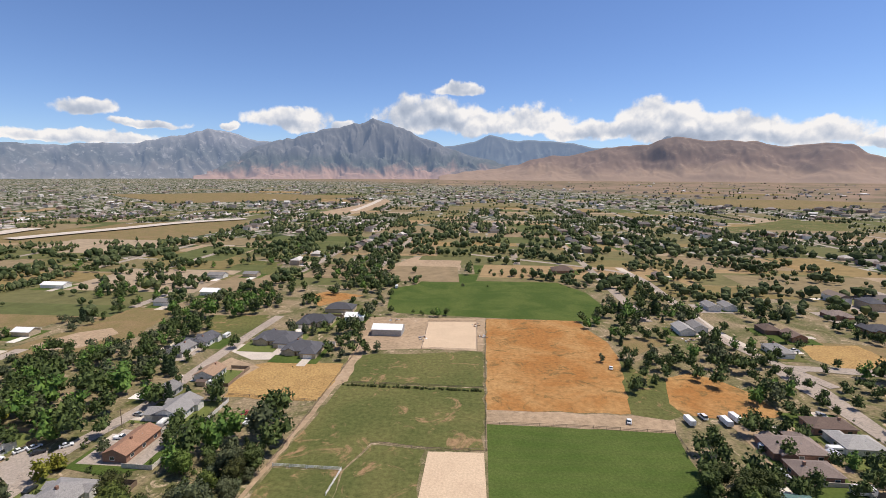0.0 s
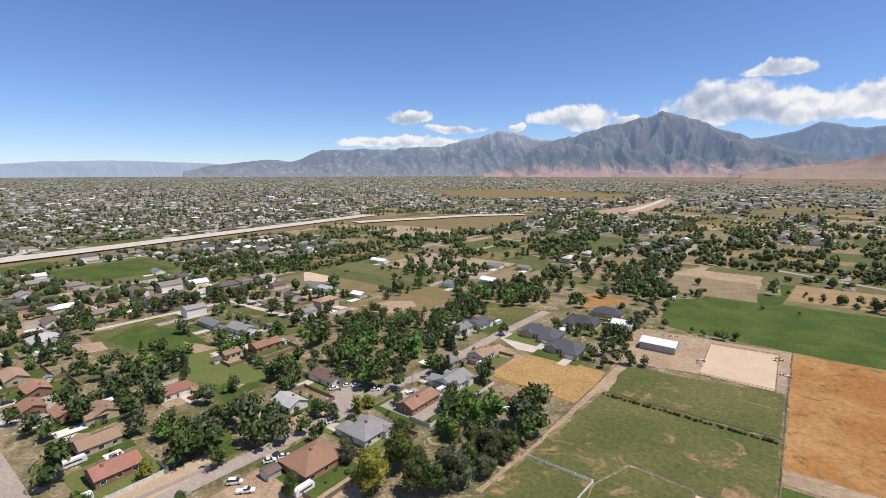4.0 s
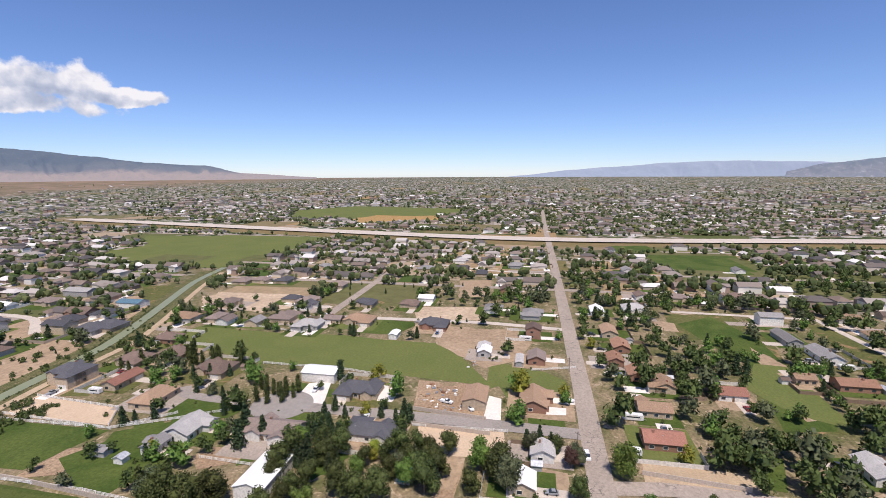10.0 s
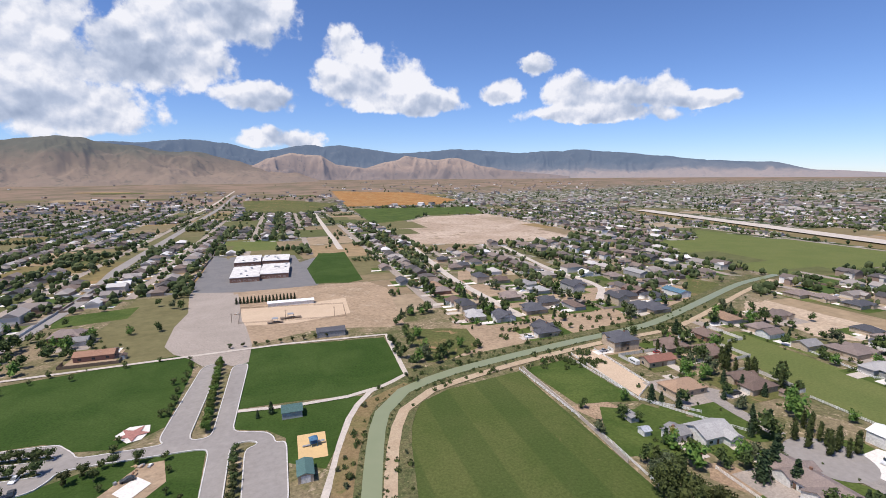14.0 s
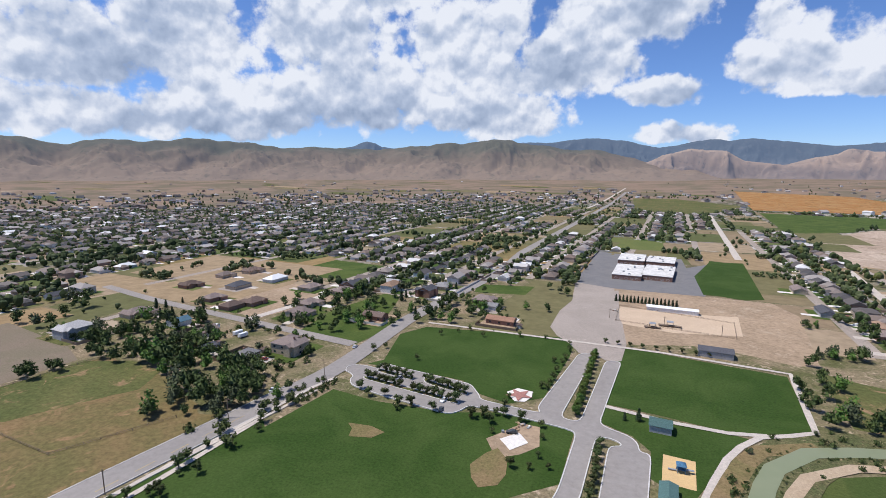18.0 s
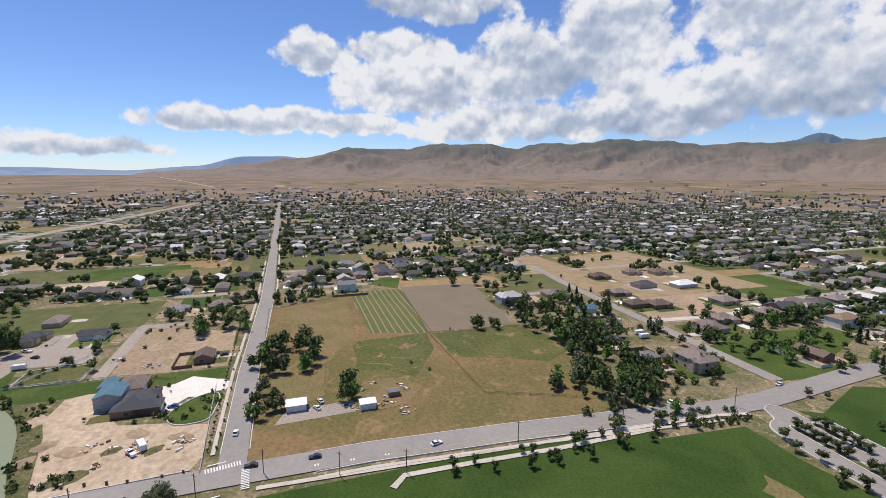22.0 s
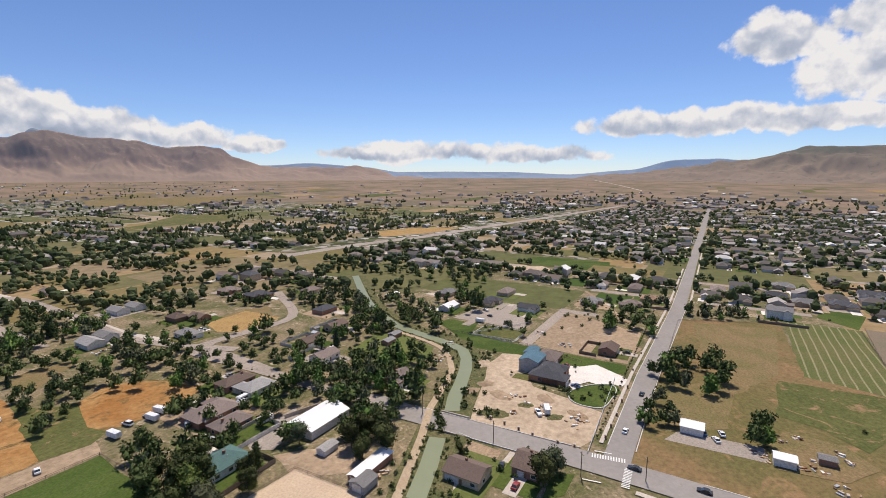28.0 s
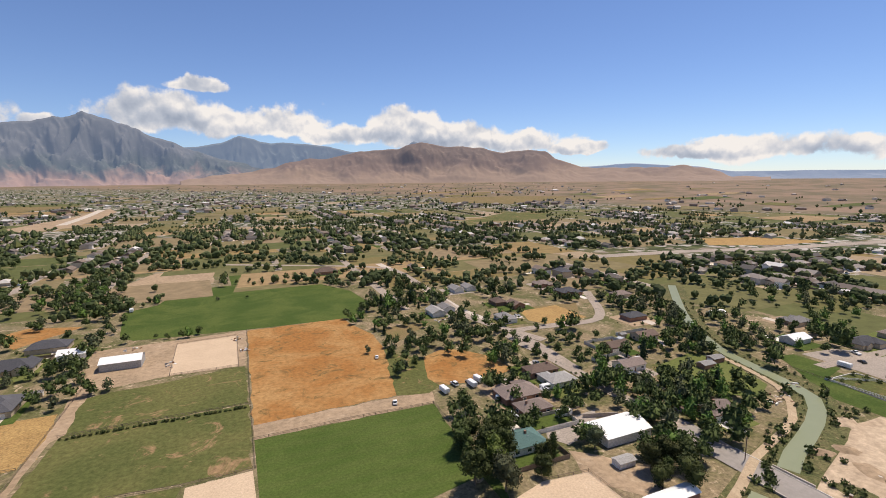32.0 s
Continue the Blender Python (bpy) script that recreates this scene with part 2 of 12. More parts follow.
tone_node = [q for q in k.nodes if q.bl_idname == "ShaderNodeHueSaturation"][0]
dry = k.mix(k.step(k.noise(k.vec("MULTIPLY", geo_at, (1, 1, 6)), 1 / 150.0, 5.0, 0.65), 0.4, 0.62), (0.25, 0.178, 0.128), (0.155, 0.13, 0.085))
# far streets, roofs, lawns and tree crowns run together into a fine mottle
cell_far = k.add("ShaderNodeTexVoronoi")
k.put(cell_far.inputs["Vector"], k.vec("MULTIPLY", geo_at, (1.0, 1.0, 0.0)))
cell_far.inputs["Scale"].default_value = 1 / 11.0
cell_rgb = k.add("ShaderNodeSeparateColor")
k.put(cell_rgb.inputs[0], cell_far.outputs["Color"])
mottle = k.ramp(cell_rgb.outputs[0], (0.0, (0.030, 0.044, 0.018)), (0.42, (0.055, 0.070, 0.027)), (0.54, (0.10, 0.115, 0.045)), (0.65, (0.20, 0.18, 0.16)), (0.78, (0.24, 0.195, 0.15)), (0.92, (0.44, 0.41, 0.375)))
built = k.math("MULTIPLY", k.step(far_off.outputs["Value"], 380.0, 800.0), k.step(k.noise(geo_at, 1 / 190.0, 3.0), 0.30, 0.44))
near_tone = k.mix(built, tone_node.outputs[0], mottle)
k.put(k.shader.inputs["Base Color"], k.mix(plain_mix, near_tone, dry))
land("lush", (0.052, 0.083, 0.018), (0.085, 0.112, 0.028), (0.17, 0.145, 0.06), 26, 1.2, 0.70, 0.4)
land("turf", (0.034, 0.064, 0.012), (0.052, 0.084, 0.019), (0.13, 0.115, 0.045), 30, 1.0, 0.69, 0.45)
land("crop", (0.060, 0.094, 0.02), (0.080, 0.112, 0.027), (0.11, 0.105, 0.042), 26, 1.0, 0.66, 0.4, rows=(-86, 7.0, 0.14))
land("crop2", (0.095, 0.108, 0.033), (0.07, 0.092, 0.024), (0.16, 0.13, 0.055), 40, 1.0, 0.66, 0.4, rows=(7, 26.0, 0.42), thin=(0.042, 0.07, 0.017))
land("meadow", (0.125, 0.122, 0.044), (0.086, 0.098, 0.032), (0.27, 0.175, 0.095), 46, 1.9, 0.545, 0.5)
land("meadow2", (0.135, 0.15, 0.048), (0.115, 0.138, 0.042), (0.21, 0.18, 0.08), 36, 1.2, 0.66, 0.30)
land("meadow3", (0.225, 0.145, 0.072), (0.135, 0.118, 0.046), (0.27, 0.17, 0.088), 75, 2.0, 0.55, 0.45)
land("straw", (0.30, 0.138, 0.044), (0.37, 0.215, 0.088), (0.165, 0.108, 0.043), 38, 2.4, 0.53, 0.42)
land("straw2", (0.38, 0.245, 0.10), (0.32, 0.20, 0.082), (0.25, 0.18, 0.09), 14, 1.2, 0.57, 0.6)
land("straw3", (0.22, 0.155, 0.08), (0.17, 0.14, 0.06), (0.14, 0.13, 0.05), 18, 1.0, 0.58, 0.5)
land("mown", (0.10, 0.12, 0.04), (0.14, 0.13, 0.055), (0.20, 0.155, 0.085), 22, 1.0, 0.62, 0.4, rows=(-84, 4.4, 0.6), thin=(0.34, 0.30, 0.18))
land("dirt", (0.37, 0.27, 0.18), (0.30, 0.22, 0.145), (0.43, 0.335, 0.24), 32, 2.6, 0.56, 0.4)
land("dirt2", (0.29, 0.20, 0.13), (0.36, 0.26, 0.17), (0.22, 0.175, 0.10), 26, 1.1, 0.57, 0.6)
land("dirt3", (0.185, 0.155, 0.105), (0.21, 0.165, 0.12), (0.15, 0.14, 0.085), 24, 1.0, 0.6, 0.25)
land("dirtr", (0.45, 0.35, 0.24), (0.40, 0.30, 0.20), (0.34, 0.26, 0.16), 9, 0.7, 0.58, 0.3)
land("sand", (0.55, 0.42, 0.295), (0.51, 0.385, 0.27), (0.60, 0.48, 0.36), 12, 0.8, 0.60, 0.25)
land("sand2", (0.50, 0.39, 0.28), (0.42, 0.32, 0.225), (0.32, 0.24, 0.16), 34, 3.0, 0.57, 0.4)
land("sandp", (0.62, 0.43, 0.21), (0.58, 0.40, 0.20), (0.66, 0.48, 0.25), 6, 0.5, 0.60, 0.15)
land("sandq", (0.47, 0.37, 0.285), (0.37, 0.28, 0.205), (0.27, 0.205, 0.135), 110, 5.0, 0.54, 0.5)
land("scrub", (0.14, 0.125, 0.06), (0.085, 0.095, 0.038), (0.30, 0.22, 0.13), 7, 0.8, 0.58, 0.8)
land("gravel", (0.36, 0.305, 0.26), (0.31, 0.265, 0.225), (0.42, 0.36, 0.305), 34, 0.9, 0.6, 0.4)
land("concrete", (0.54, 0.475, 0.405), (0.48, 0.42, 0.36), (0.40, 0.35, 0.30), 9, 0.8, 0.6, 0.25, 0.85)
land("concretew", (0.74, 0.69, 0.625), (0.68, 0.63, 0.575), (0.58, 0.54, 0.49), 9, 0.8, 0.6, 0.2, 0.8)
land("asphalt", (0.31, 0.275, 0.245), (0.275, 0.245, 0.22), (0.21, 0.19, 0.17), 30, 0.9, 0.62, 0.3, 0.85)
land("asphaltg", (0.30, 0.272, 0.248), (0.27, 0.245, 0.225), (0.22, 0.20, 0.18), 34, 2.2, 0.62, 0.16, 0.85)
land("asphaltn", (0.36, 0.30, 0.25), (0.315, 0.265, 0.222), (0.23, 0.195, 0.165), 26, 1.1, 0.62, 0.35, 0.85)
land("asphalt2", (0.17, 0.165, 0.165), (0.20, 0.19, 0.185), (0.26, 0.24, 0.22), 12, 0.7, 0.6, 0.2, 0.85)
k = material("water", 0.38, 0, 0.25)
at = k.add("ShaderNodeNewGeometry").outputs["Position"]
k.put(k.shader.inputs["Base Color"], k.mix(k.noise(at, 0.15, 3.0), (0.20, 0.225, 0.125), (0.245, 0.26, 0.155)))
bump(k, k.noise(at, 1.4, 3.0), 0.25, 0.08)

# ---- terrain: flat near by, and lifted gently towards a horizon four and a half kilometres away ----
EYE, FLAT, LIFT = 100.0, 1500.0, 9.04e-4


def ground_z(x, y):
    r = math.hypot(x, y)
    if r <= FLAT:
        return 0.0
    return EYE - EYE * r / (r + (r - FLAT) ** 2 * LIFT)


def mesh_object(name, verts, faces, mats, parent=None, smooth=False, slots=None):
    me = bpy.data.meshes.new(name)
    me.from_pydata(verts, [], faces)
    for m in (mats if isinstance(mats, (list, tuple)) else [mats]):
        me.materials.append(M[m])
    if slots is not None:
        me.polygons.foreach_set("material_index", slots)
    if smooth:
        me.polygons.foreach_set("use_smooth", [True] * len(me.polygons))
    me.update()
    ob = new(name, me)
    if parent:
        ob.parent = parent
    return ob


def ground_sheet():
    rings = [0, 60, 120, 200, 300, 420, 560, 720, 900, 1100, 1300, 1500] + [1500 + 100 * k for k in range(1, 35)]
    count = 180
    verts, faces = [(0, 0, 0)], []
    for r in rings[1:]:
        for s in range(count):
            a = math.tau * s / count
            verts.append((r * math.cos(a), r * math.sin(a), ground_z(r, 0)))
    for s in range(count):
        faces.append((0, 1 + s, 1 + (s + 1) % count))
    for k in range(len(rings) - 2):
        for s in range(count):
            a, b = 1 + k * count + s, 1 + k * count + (s + 1) % count
            faces.append((a, a + count, b + count, b))
    return tagged(mesh_object("ground", verts, faces, "land", smooth=True), "dry valley ground with patchy grass and bare earth", "ground", kind="structure")


ground_sheet()
SLOTS = []
COURTS, CANALS, ROADS = [], [], []


def slot_height(layer, box):
    """Ground covers that overlap lie on heights of their own."""
    used = {s for q, s in SLOTS if q[0] < box[1] and box[0] < q[1] and q[2] < box[3] and box[2] < q[3]}
    level = layer * 6
    while level in used:
        level += 1
    SLOTS.append((box, level))
    return 0.02 + 0.007 * level


TAKEN = []        # outlines of fields, lots and roads, kept free of scattered houses and trees
GROUND_WORDS = {
    "lush": "lush green irrigated grass", "turf": "dark green mown turf", "crop": "green irrigated crop field with wheel lines", "crop2": "green pasture in mown bands", "meadow": "olive green meadow with dry spots",
    "meadow2": "even green meadow", "meadow3": "dry brownish meadow", "straw": "orange-brown dry straw field", "straw2": "pale yellow cut straw field", "straw3": "dry tan grass plot",
    "mown": "field with rows of cut hay", "dirt": "bare tan earth", "dirt2": "bare brown earth with weeds", "dirt3": "brown ploughed field", "dirtr": "pale packed dirt track",
    "sand": "raked pale sand", "sand2": "graded bare sandy soil", "sandp": "orange play sand", "sandq": "wide graded gravel workings", "scrub": "weedy bank with scrub",
    "gravel": "grey-brown gravel surface", "concrete": "pale worn concrete", "concretew": "clean white concrete", "asphalt": "grey asphalt", "asphaltg": "grey asphalt street surface",
    "asphaltn": "weathered brownish asphalt", "asphalt2": "dark asphalt yard", "water": "murky green canal water"}


def refine(bm, far):
    for _ in range(5 if far else 0):
        edges = [e for e in bm.edges if e.calc_length() > 160]
        if not edges:
            break
        bmesh.ops.subdivide_edges(bm, edges=edges, cuts=1, use_grid_fill=False)
        bmesh.ops.triangulate(bm, faces=bm.faces[:])


def patch(name, mat, layer, outline, label=""):
    """A piece of ground cover with a sharp or ragged edge, laid on the sheet."""
    TAKEN.append([(x, y) for x, y in outline])
    bm = bmesh.new()
    ring = []
    wild = mat in ("straw", "straw2", "straw3", "dirt", "dirt2", "meadow", "meadow3", "scrub", "sandq", "sand2")
    for (x0, y0), (x1, y1) in zip(outline, outline[1:] + outline[:1]):
        length = math.hypot(x1 - x0, y1 - y0)
        steps = max(1, min(24, int(length / 5))) if wild else 1
        for s in range(steps):
            f = s / steps
            x, y = x0 + (x1 - x0) * f, y0 + (y1 - y0) * f
            if wild and s:
                j = 2.2 if name == "dry_spot" else min(0.9, length * 0.02)
                x += noise.noise((x * 0.13, y * 0.13, 1.0)) * j * 2
                y += noise.noise((x * 0.13, y * 0.13, 9.0)) * j * 2
            ring.append(bm.verts.new((x, y, 0)))
    face = bm.faces.new(ring)
    bmesh.ops.triangulate(bm, faces=[face])
    far = max(math.hypot(x, y) for x, y in outline) > 1300
    base_z = slot_height(layer, (min(x for x, y in outline) - 2, max(x for x, y in outline) + 2, min(y for x, y in outline) - 2, max(y for x, y in outline) + 2))
    refine(bm, far)
    for v in bm.verts:
        v.co.z = ground_z(v.co.x, v.co.y) + base_z + (0.8 if far and v.co.xy.length > 1300 else 0.0)
    bmesh.ops.recalc_face_normals(bm, faces=bm.faces[:])
    if bm.faces[:] and sum(f.normal.z for f in bm.faces) < 0:
        bmesh.ops.reverse_faces(bm, faces=bm.faces[:])
    me = bpy.data.meshes.new(name)
    bm.to_mesh(me)
    bm.free()
    me.materials.append(M[mat])
    return tagged(new(name, me), label or GROUND_WORDS[mat], name.replace("_", " "), kind="structure")


def strip(points, width, z):
    """Left and right edges of a band of that width along smoothed points."""
    pts = [Vector((x, y)) for x, y in points]
    path = []
    for k in range(len(pts) - 1):
        p0, p1, p2, p3 = pts[max(k - 1, 0)], pts[k], pts[k + 1], pts[min(k + 2, len(pts) - 1)]
        steps = max(1, min(14, int((p2 - p1).length / 12)))
        bend = (p1 - p0).normalized().dot((p2 - p1).normalized()) if k else 1
        bend2 = (p2 - p1).normalized().dot((p3 - p2).normalized()) if k < len(pts) - 2 else 1
        for s in range(steps):
            f = s / steps
            if bend > 0.3 and bend2 > 0.3:
                m1 = (p2 - p0) * 0.5 * min(1, (p2 - p1).length / max(1e-3, (p1 - p0).length or 1)) if k else (p2 - p1)
                m2 = (p3 - p1) * 0.5 * min(1, (p2 - p1).length / max(1e-3, (p3 - p2).length or 1)) if k < len(pts) - 2 else (p2 - p1)
                f2, f3 = f * f, f * f * f
                path.append(p1 * (2 * f3 - 3 * f2 + 1) + m1 * (f3 - 2 * f2 + f) + p2 * (3 * f2 - 2 * f3) + m2 * (f3 - f2))
            else:
                path.append(p1.lerp(p2, f))
    path.append(pts[-1])
    verts, faces = [], []
    for k, p in enumerate(path):
        d = (path[min(k + 1, len(path) - 1)] - path[max(k - 1, 0)]).normalized()
        side = Vector((-d.y, d.x)) * width / 2
        for q in (p + side, p - side):
            verts.append((q.x, q.y, ground_z(q.x, q.y) + z + (0.6 if q.length > 1300 else 0)))
    for k in range(len(path) - 1):
        faces.append((2 * k, 2 * k + 1, 2 * k + 3, 2 * k + 2))
    return path, verts, faces


def road(name, mat, width, layer, points, label=""):
    base_z = slot_height(layer + 2, (min(x for x, y in points) - width, max(x for x, y in points) + width, min(y for x, y in points) - width, max(y for x, y in points) + width))
    path, verts, faces = strip(points, width, base_z + (1.6 if name == "freeway" else 0.0))
    if mat == "water":
        CANALS.append([tuple(p) for p in path if p.length < 420])
    grow = width / 2 + (45 if name in ("freeway", "railroad") else 2)
    for a, b in zip(path, path[1:]):
        d = (b - a).normalized() * 2
        s = Vector((-d.y, d.x)) / 2 * grow
        TAKEN.append([tuple(a - d + s), tuple(b + d + s), tuple(b + d - s), tuple(a - d - s)])
        ROADS.append(TAKEN[-1])
    return tagged(mesh_object(name, verts, faces, mat), label or GROUND_WORDS[mat], name.split("_")[0], kind="structure")


def eased(points, turns=2):
    """An outline with its corners cut round."""
    for _ in range(turns):
        out = []
        for (x0, y0), (x1, y1) in zip(points, points[1:] + points[:1]):
            q = min(0.25, 2.5 / max(0.1, math.hypot(x1 - x0, y1 - y0)))
            out += [(x0 + (x1 - x0) * q, y0 + (y1 - y0) * q), (x1 + (x0 - x1) * q, y1 + (y0 - y1) * q)]
        points = out
    return points


def court(name, mat, layer, outline):
    """A paved area with rounded corners, whose kerb follows later."""
    ring = eased(outline)
    COURTS.append(ring)
    return patch(name, mat, layer, ring)


def disc(name, mat, layer, radius, x, y):
    ring = [(x + radius * math.cos(math.tau * i / 28), y + radius * math.sin(math.tau * i / 28)) for i in range(28)]
    return patch(name, mat, layer, ring)


# ---- fields, lots, roads, canal ----
road("road_west", "asphaltg", 12, 5, [(170, 107), (167, 88), (165.5, 55), (163.5, 20), (160.5, -10), (157, -41), (148, -95), (137, -150), (127, -202), (126, -296), (105, -473), (105, -610), (-34, -2202)])
patch('green_field', 'lush', 1, [(-39.1, 352.9), (-42.4, 417.2), (-20.8, 430.3), (-5.5, 477.1), (36.2, 477.1), (112.0, 439.2), (127.9, 396.7), (128.3, 351.9), (101.9, 318.8), (33.9, 327.4), (-30.8, 339.7)])
patch('green_field', 'lush', 1, [(39.6, 541.7), (96.2, 521.7), (91.3, 469.1), (37.3, 477.1)])
patch('riding_arena', 'sand', 2, [(-7.1, 318.5), (26.5, 318.4), (22.2, 262.9), (-10.6, 267.4)])
patch('straw_field', 'straw', 1, [(34.0, 324.8), (96.8, 320.2), (97.9, 302.0), (103.1, 277.4), (100.9, 255.5), (95.4, 232.4), (88.1, 210.5), (82.4, 189.1), (21.0, 193.0)])
patch('straw_field', 'straw', 1, [(113.7, 224.8), (128.9, 231.2), (138.8, 223.8), (145.9, 209.8), (147.2, 192.5), (150.1, 186.6), (122.7, 183.8), (105.0, 188.1), (103.3, 198.6)])
patch('scrub_strip', 'meadow', 1, [(101.9, 255.5), (103.2, 232.1), (113.7, 224.8), (103.3, 198.6), (105.0, 188.1), (96.3, 183.7), (82.4, 189.1), (88.1, 210.5)])
patch('dirt_track', 'dirt', 1, [(20.8, 193.5), (99.0, 186.0), (94.6, 174.3), (19.6, 181.2)])
patch('green_field', 'crop', 1, [(19.9, 181.2), (93.7, 173.5), (90.3, 156.1), (87.3, 113.1), (81.8, 95.6), (83.7, 120.2), (13.9, 112.4)])
patch('pasture', 'meadow', 1, [(-48.1, 257.7), (25.2, 261.1), (21.8, 214.9), (-46.4, 219.8)])
patch('pasture', 'meadow', 1, [(-46.8, 219.1), (21.7, 213.7), (17.0, 162.3), (-25.7, 167.6), (-33.1, 151.0), (-57.6, 153.4)])
patch('pasture', 'meadow', 1, [(-57.6, 152.1), (-33.4, 150.6), (-33.8, 118.5), (-62.1, 117.6)])
patch('pasture', 'meadow', 1, [(-25.1, 166.1), (-4.8, 162.8), (-8.7, 118.7), (-33.8, 118.5), (-32.9, 150.0)])
patch('riding_arena', 'sand', 2, [(-3.8, 161.7), (16.8, 160.8), (13.7, 110.4), (-8.9, 110.6)])
patch('farm_yard', 'dirt', 1, [(-53.4, 328.6), (33.8, 326.1), (26.2, 262.0), (-10.9, 266.5), (-43.4, 263.7), (-44.7, 222.3), (-50.7, 216.0), (-47.1, 287.6)])
patch('dirt_lane', 'dirt', 2, [(-47.0, 282.5), (-43.6, 282.5), (-49.4, 216.0), (-58.2, 154.1), (-61.5, 136.8), (-62.8, 126.9), (-65.3, 126.8), (-60.2, 154.1), (-52.1, 216.0)])
patch('dry_plot', 'straw2', 1, [(-92.2, 246.4), (-51.3, 244.7), (-50.4, 206.0), (-65.6, 203.0), (-97.6, 209.0), (-101.5, 218.0), (-99.8, 242.3)])
patch('gravel_yard', 'concrete', 1, [(-118.9, 262.4), (-120.6, 274.4), (-90.4, 273.1), (-85.0, 250.5), (-102.8, 250.1)])
patch('field', 'meadow', 1, [(-244.2, 458.7), (-229.2, 561.4), (-178.9, 540.2), (-163.9, 481.3), (-166.9, 433.4), (-208.6, 442.0)])
patch('field', 'meadow', 1, [(-163.5, 333.6), (-122.1, 334.5), (-120.0, 295.0), (-140.9, 289.1)])
patch('field', 'straw3', 1, [(-237.9, 266.7), (-238.8, 298.8), (-242.7, 348.8), (-210.6, 354.6), (-194.1, 344.3), (-190.0, 284.2), (-196.5, 266.0), (-222.2, 262.8)])
patch('field', 'straw3', 1, [(-338.0, 349.4), (-306.1, 362.7), (-256.8, 353.1), (-256.5, 316.8), (-280.5, 305.2), (-299.8, 307.9)])
patch('field', 'straw3', 1, [(-356.6, 450.8), (-347.5, 483.7), (-288.1, 465.6), (-289.5, 440.2), (-339.2, 431.7)])
patch('dry_plot', 'straw', 1, [(-109.8, 391.0), (-96.5, 404.6), (-63.2, 391.4), (-92.1, 357.1)])
patch('dirt_lot', 'dirt', 1, [(-27.9, 582.4), (30.2, 582.7), (23.0, 496.9), (-43.1, 482.4), (-53.2, 527.7)])
patch('lawn', 'lush', 1, [(214.5, 676.7), (257.4, 651.1), (232.1, 604.3), (202.8, 626.6)])
patch('field', 'meadow', 1, [(520.8, 895.5), (792.8, 1075.1), (854.4, 982.6), (712.5, 816.8), (487.0, 809.9)])
patch('field', 'straw3', 1, [(963.7, 1786.2), (1256.0, 1684.5), (1449.8, 1512.7), (1022.7, 1367.5), (855.8, 1565.9)])
patch('dirt_lot', 'straw3', 1, [(108.7, 283.3), (131.0, 285.8), (145.8, 279.2), (111.7, 256.1)])
patch('field', 'straw3', 1, [(229.8, 276.6), (271.1, 268.8), (244.8, 238.3), (210.3, 244.9)])
patch('corridor', 'straw3', 0, [(-722.3, 765.4), (-734.3, 825.9), (-623.4, 985.4), (-435.4, 1080.2), (-364.3, 928.8), (-401.1, 763.5), (-504.0, 672.0), (-662.0, 700.2)])
patch('bank', 'dirt', 0, [(-317.0, 1267.8), (-205.6, 1862.0), (-171.6, 1733.2), (-199.2, 1267.8), (-268.2, 1181.7)])
patch('field', 'straw3', 0, [(-1293.3, 1877.9), (-910.6, 2091.9), (-289.5, 1998.2), (-447.0, 1794.7), (-873.2, 1570.3)])
patch('lawn', 'lush', 1, [(-674.6, 173.5), (-668.1, 220.1), (-609.8, 211.4), (-609.3, 166.2)])
patch('green_field', 'lush', 1, [(-586.8, 194.3), (-602.8, 227.0), (-586.5, 298.0), (-492.2, 282.4), (-470.0, 245.3), (-500.3, 197.3)])
patch('field', 'meadow', 1, [(-349.9, 130.6), (-335.1, 169.7), (-293.2, 174.8), (-261.5, 155.8), (-260.9, 139.4), (-298.7, 146.8), (-288.2, 121.8), (-316.6, 123.8)])
patch('dirt_lot', 'dirt', 1, [(-329.7, 117.6), (-325.5, 129.5), (-307.1, 125.9), (-310.5, 111.7)])
patch('pasture', 'meadow', 1, [(-258.4, 145.9), (-233.8, 154.7), (-189.0, 147.5), (-185.9, 119.8), (-212.9, 123.4)])
patch('field', 'meadow', 1, [(-332.4, 214.3), (-317.9, 232.4), (-231.7, 211.1), (-236.6, 195.8), (-273.2, 199.9)])
patch('field', 'straw3', 1, [(-253.3, 259.0), (-233.2, 322.3), (-227.0, 352.6), (-200.5, 335.5), (-192.8, 294.0), (-202.4, 262.1), (-230.3, 252.9)])
patch('field', 'straw3', 1, [(-321.9, 328.0), (-322.3, 368.3), (-263.2, 346.4), (-263.2, 308.8), (-296.3, 305.8)])
patch('dirt_lot', 'sand', 1, [(-381.1, 341.2), (-330.8, 336.9), (-325.2, 316.3), (-346.0, 310.0)])
patch('pasture', 'meadow', 1, [(-281.8, 478.1), (-245.3, 532.7), (-175.6, 525.3), (-155.9, 437.5), (-164.5, 418.6), (-217.7, 474.8), (-250.0, 435.7)])
patch('pasture', 'meadow', 1, [(-163.0, 329.5), (-119.6, 327.3), (-128.7, 287.8), (-146.6, 287.3)])
patch('dry_plot', 'straw2', 2, [(-94.3, 239.6), (-51.8, 239.9), (-55.1, 201.6), (-98.5, 205.7)])
patch('dry_plot', 'dirt', 1, [(-119.5, 237.0), (-115.4, 253.4), (-94.3, 239.6), (-100.4, 223.0)])
patch('garden_plot', 'dirt2', 1, [(-164.4, 59.4), (-156.2, 89.0), (-146.4, 91.8), (-150.5, 62.1), (-156.0, 56.1)])
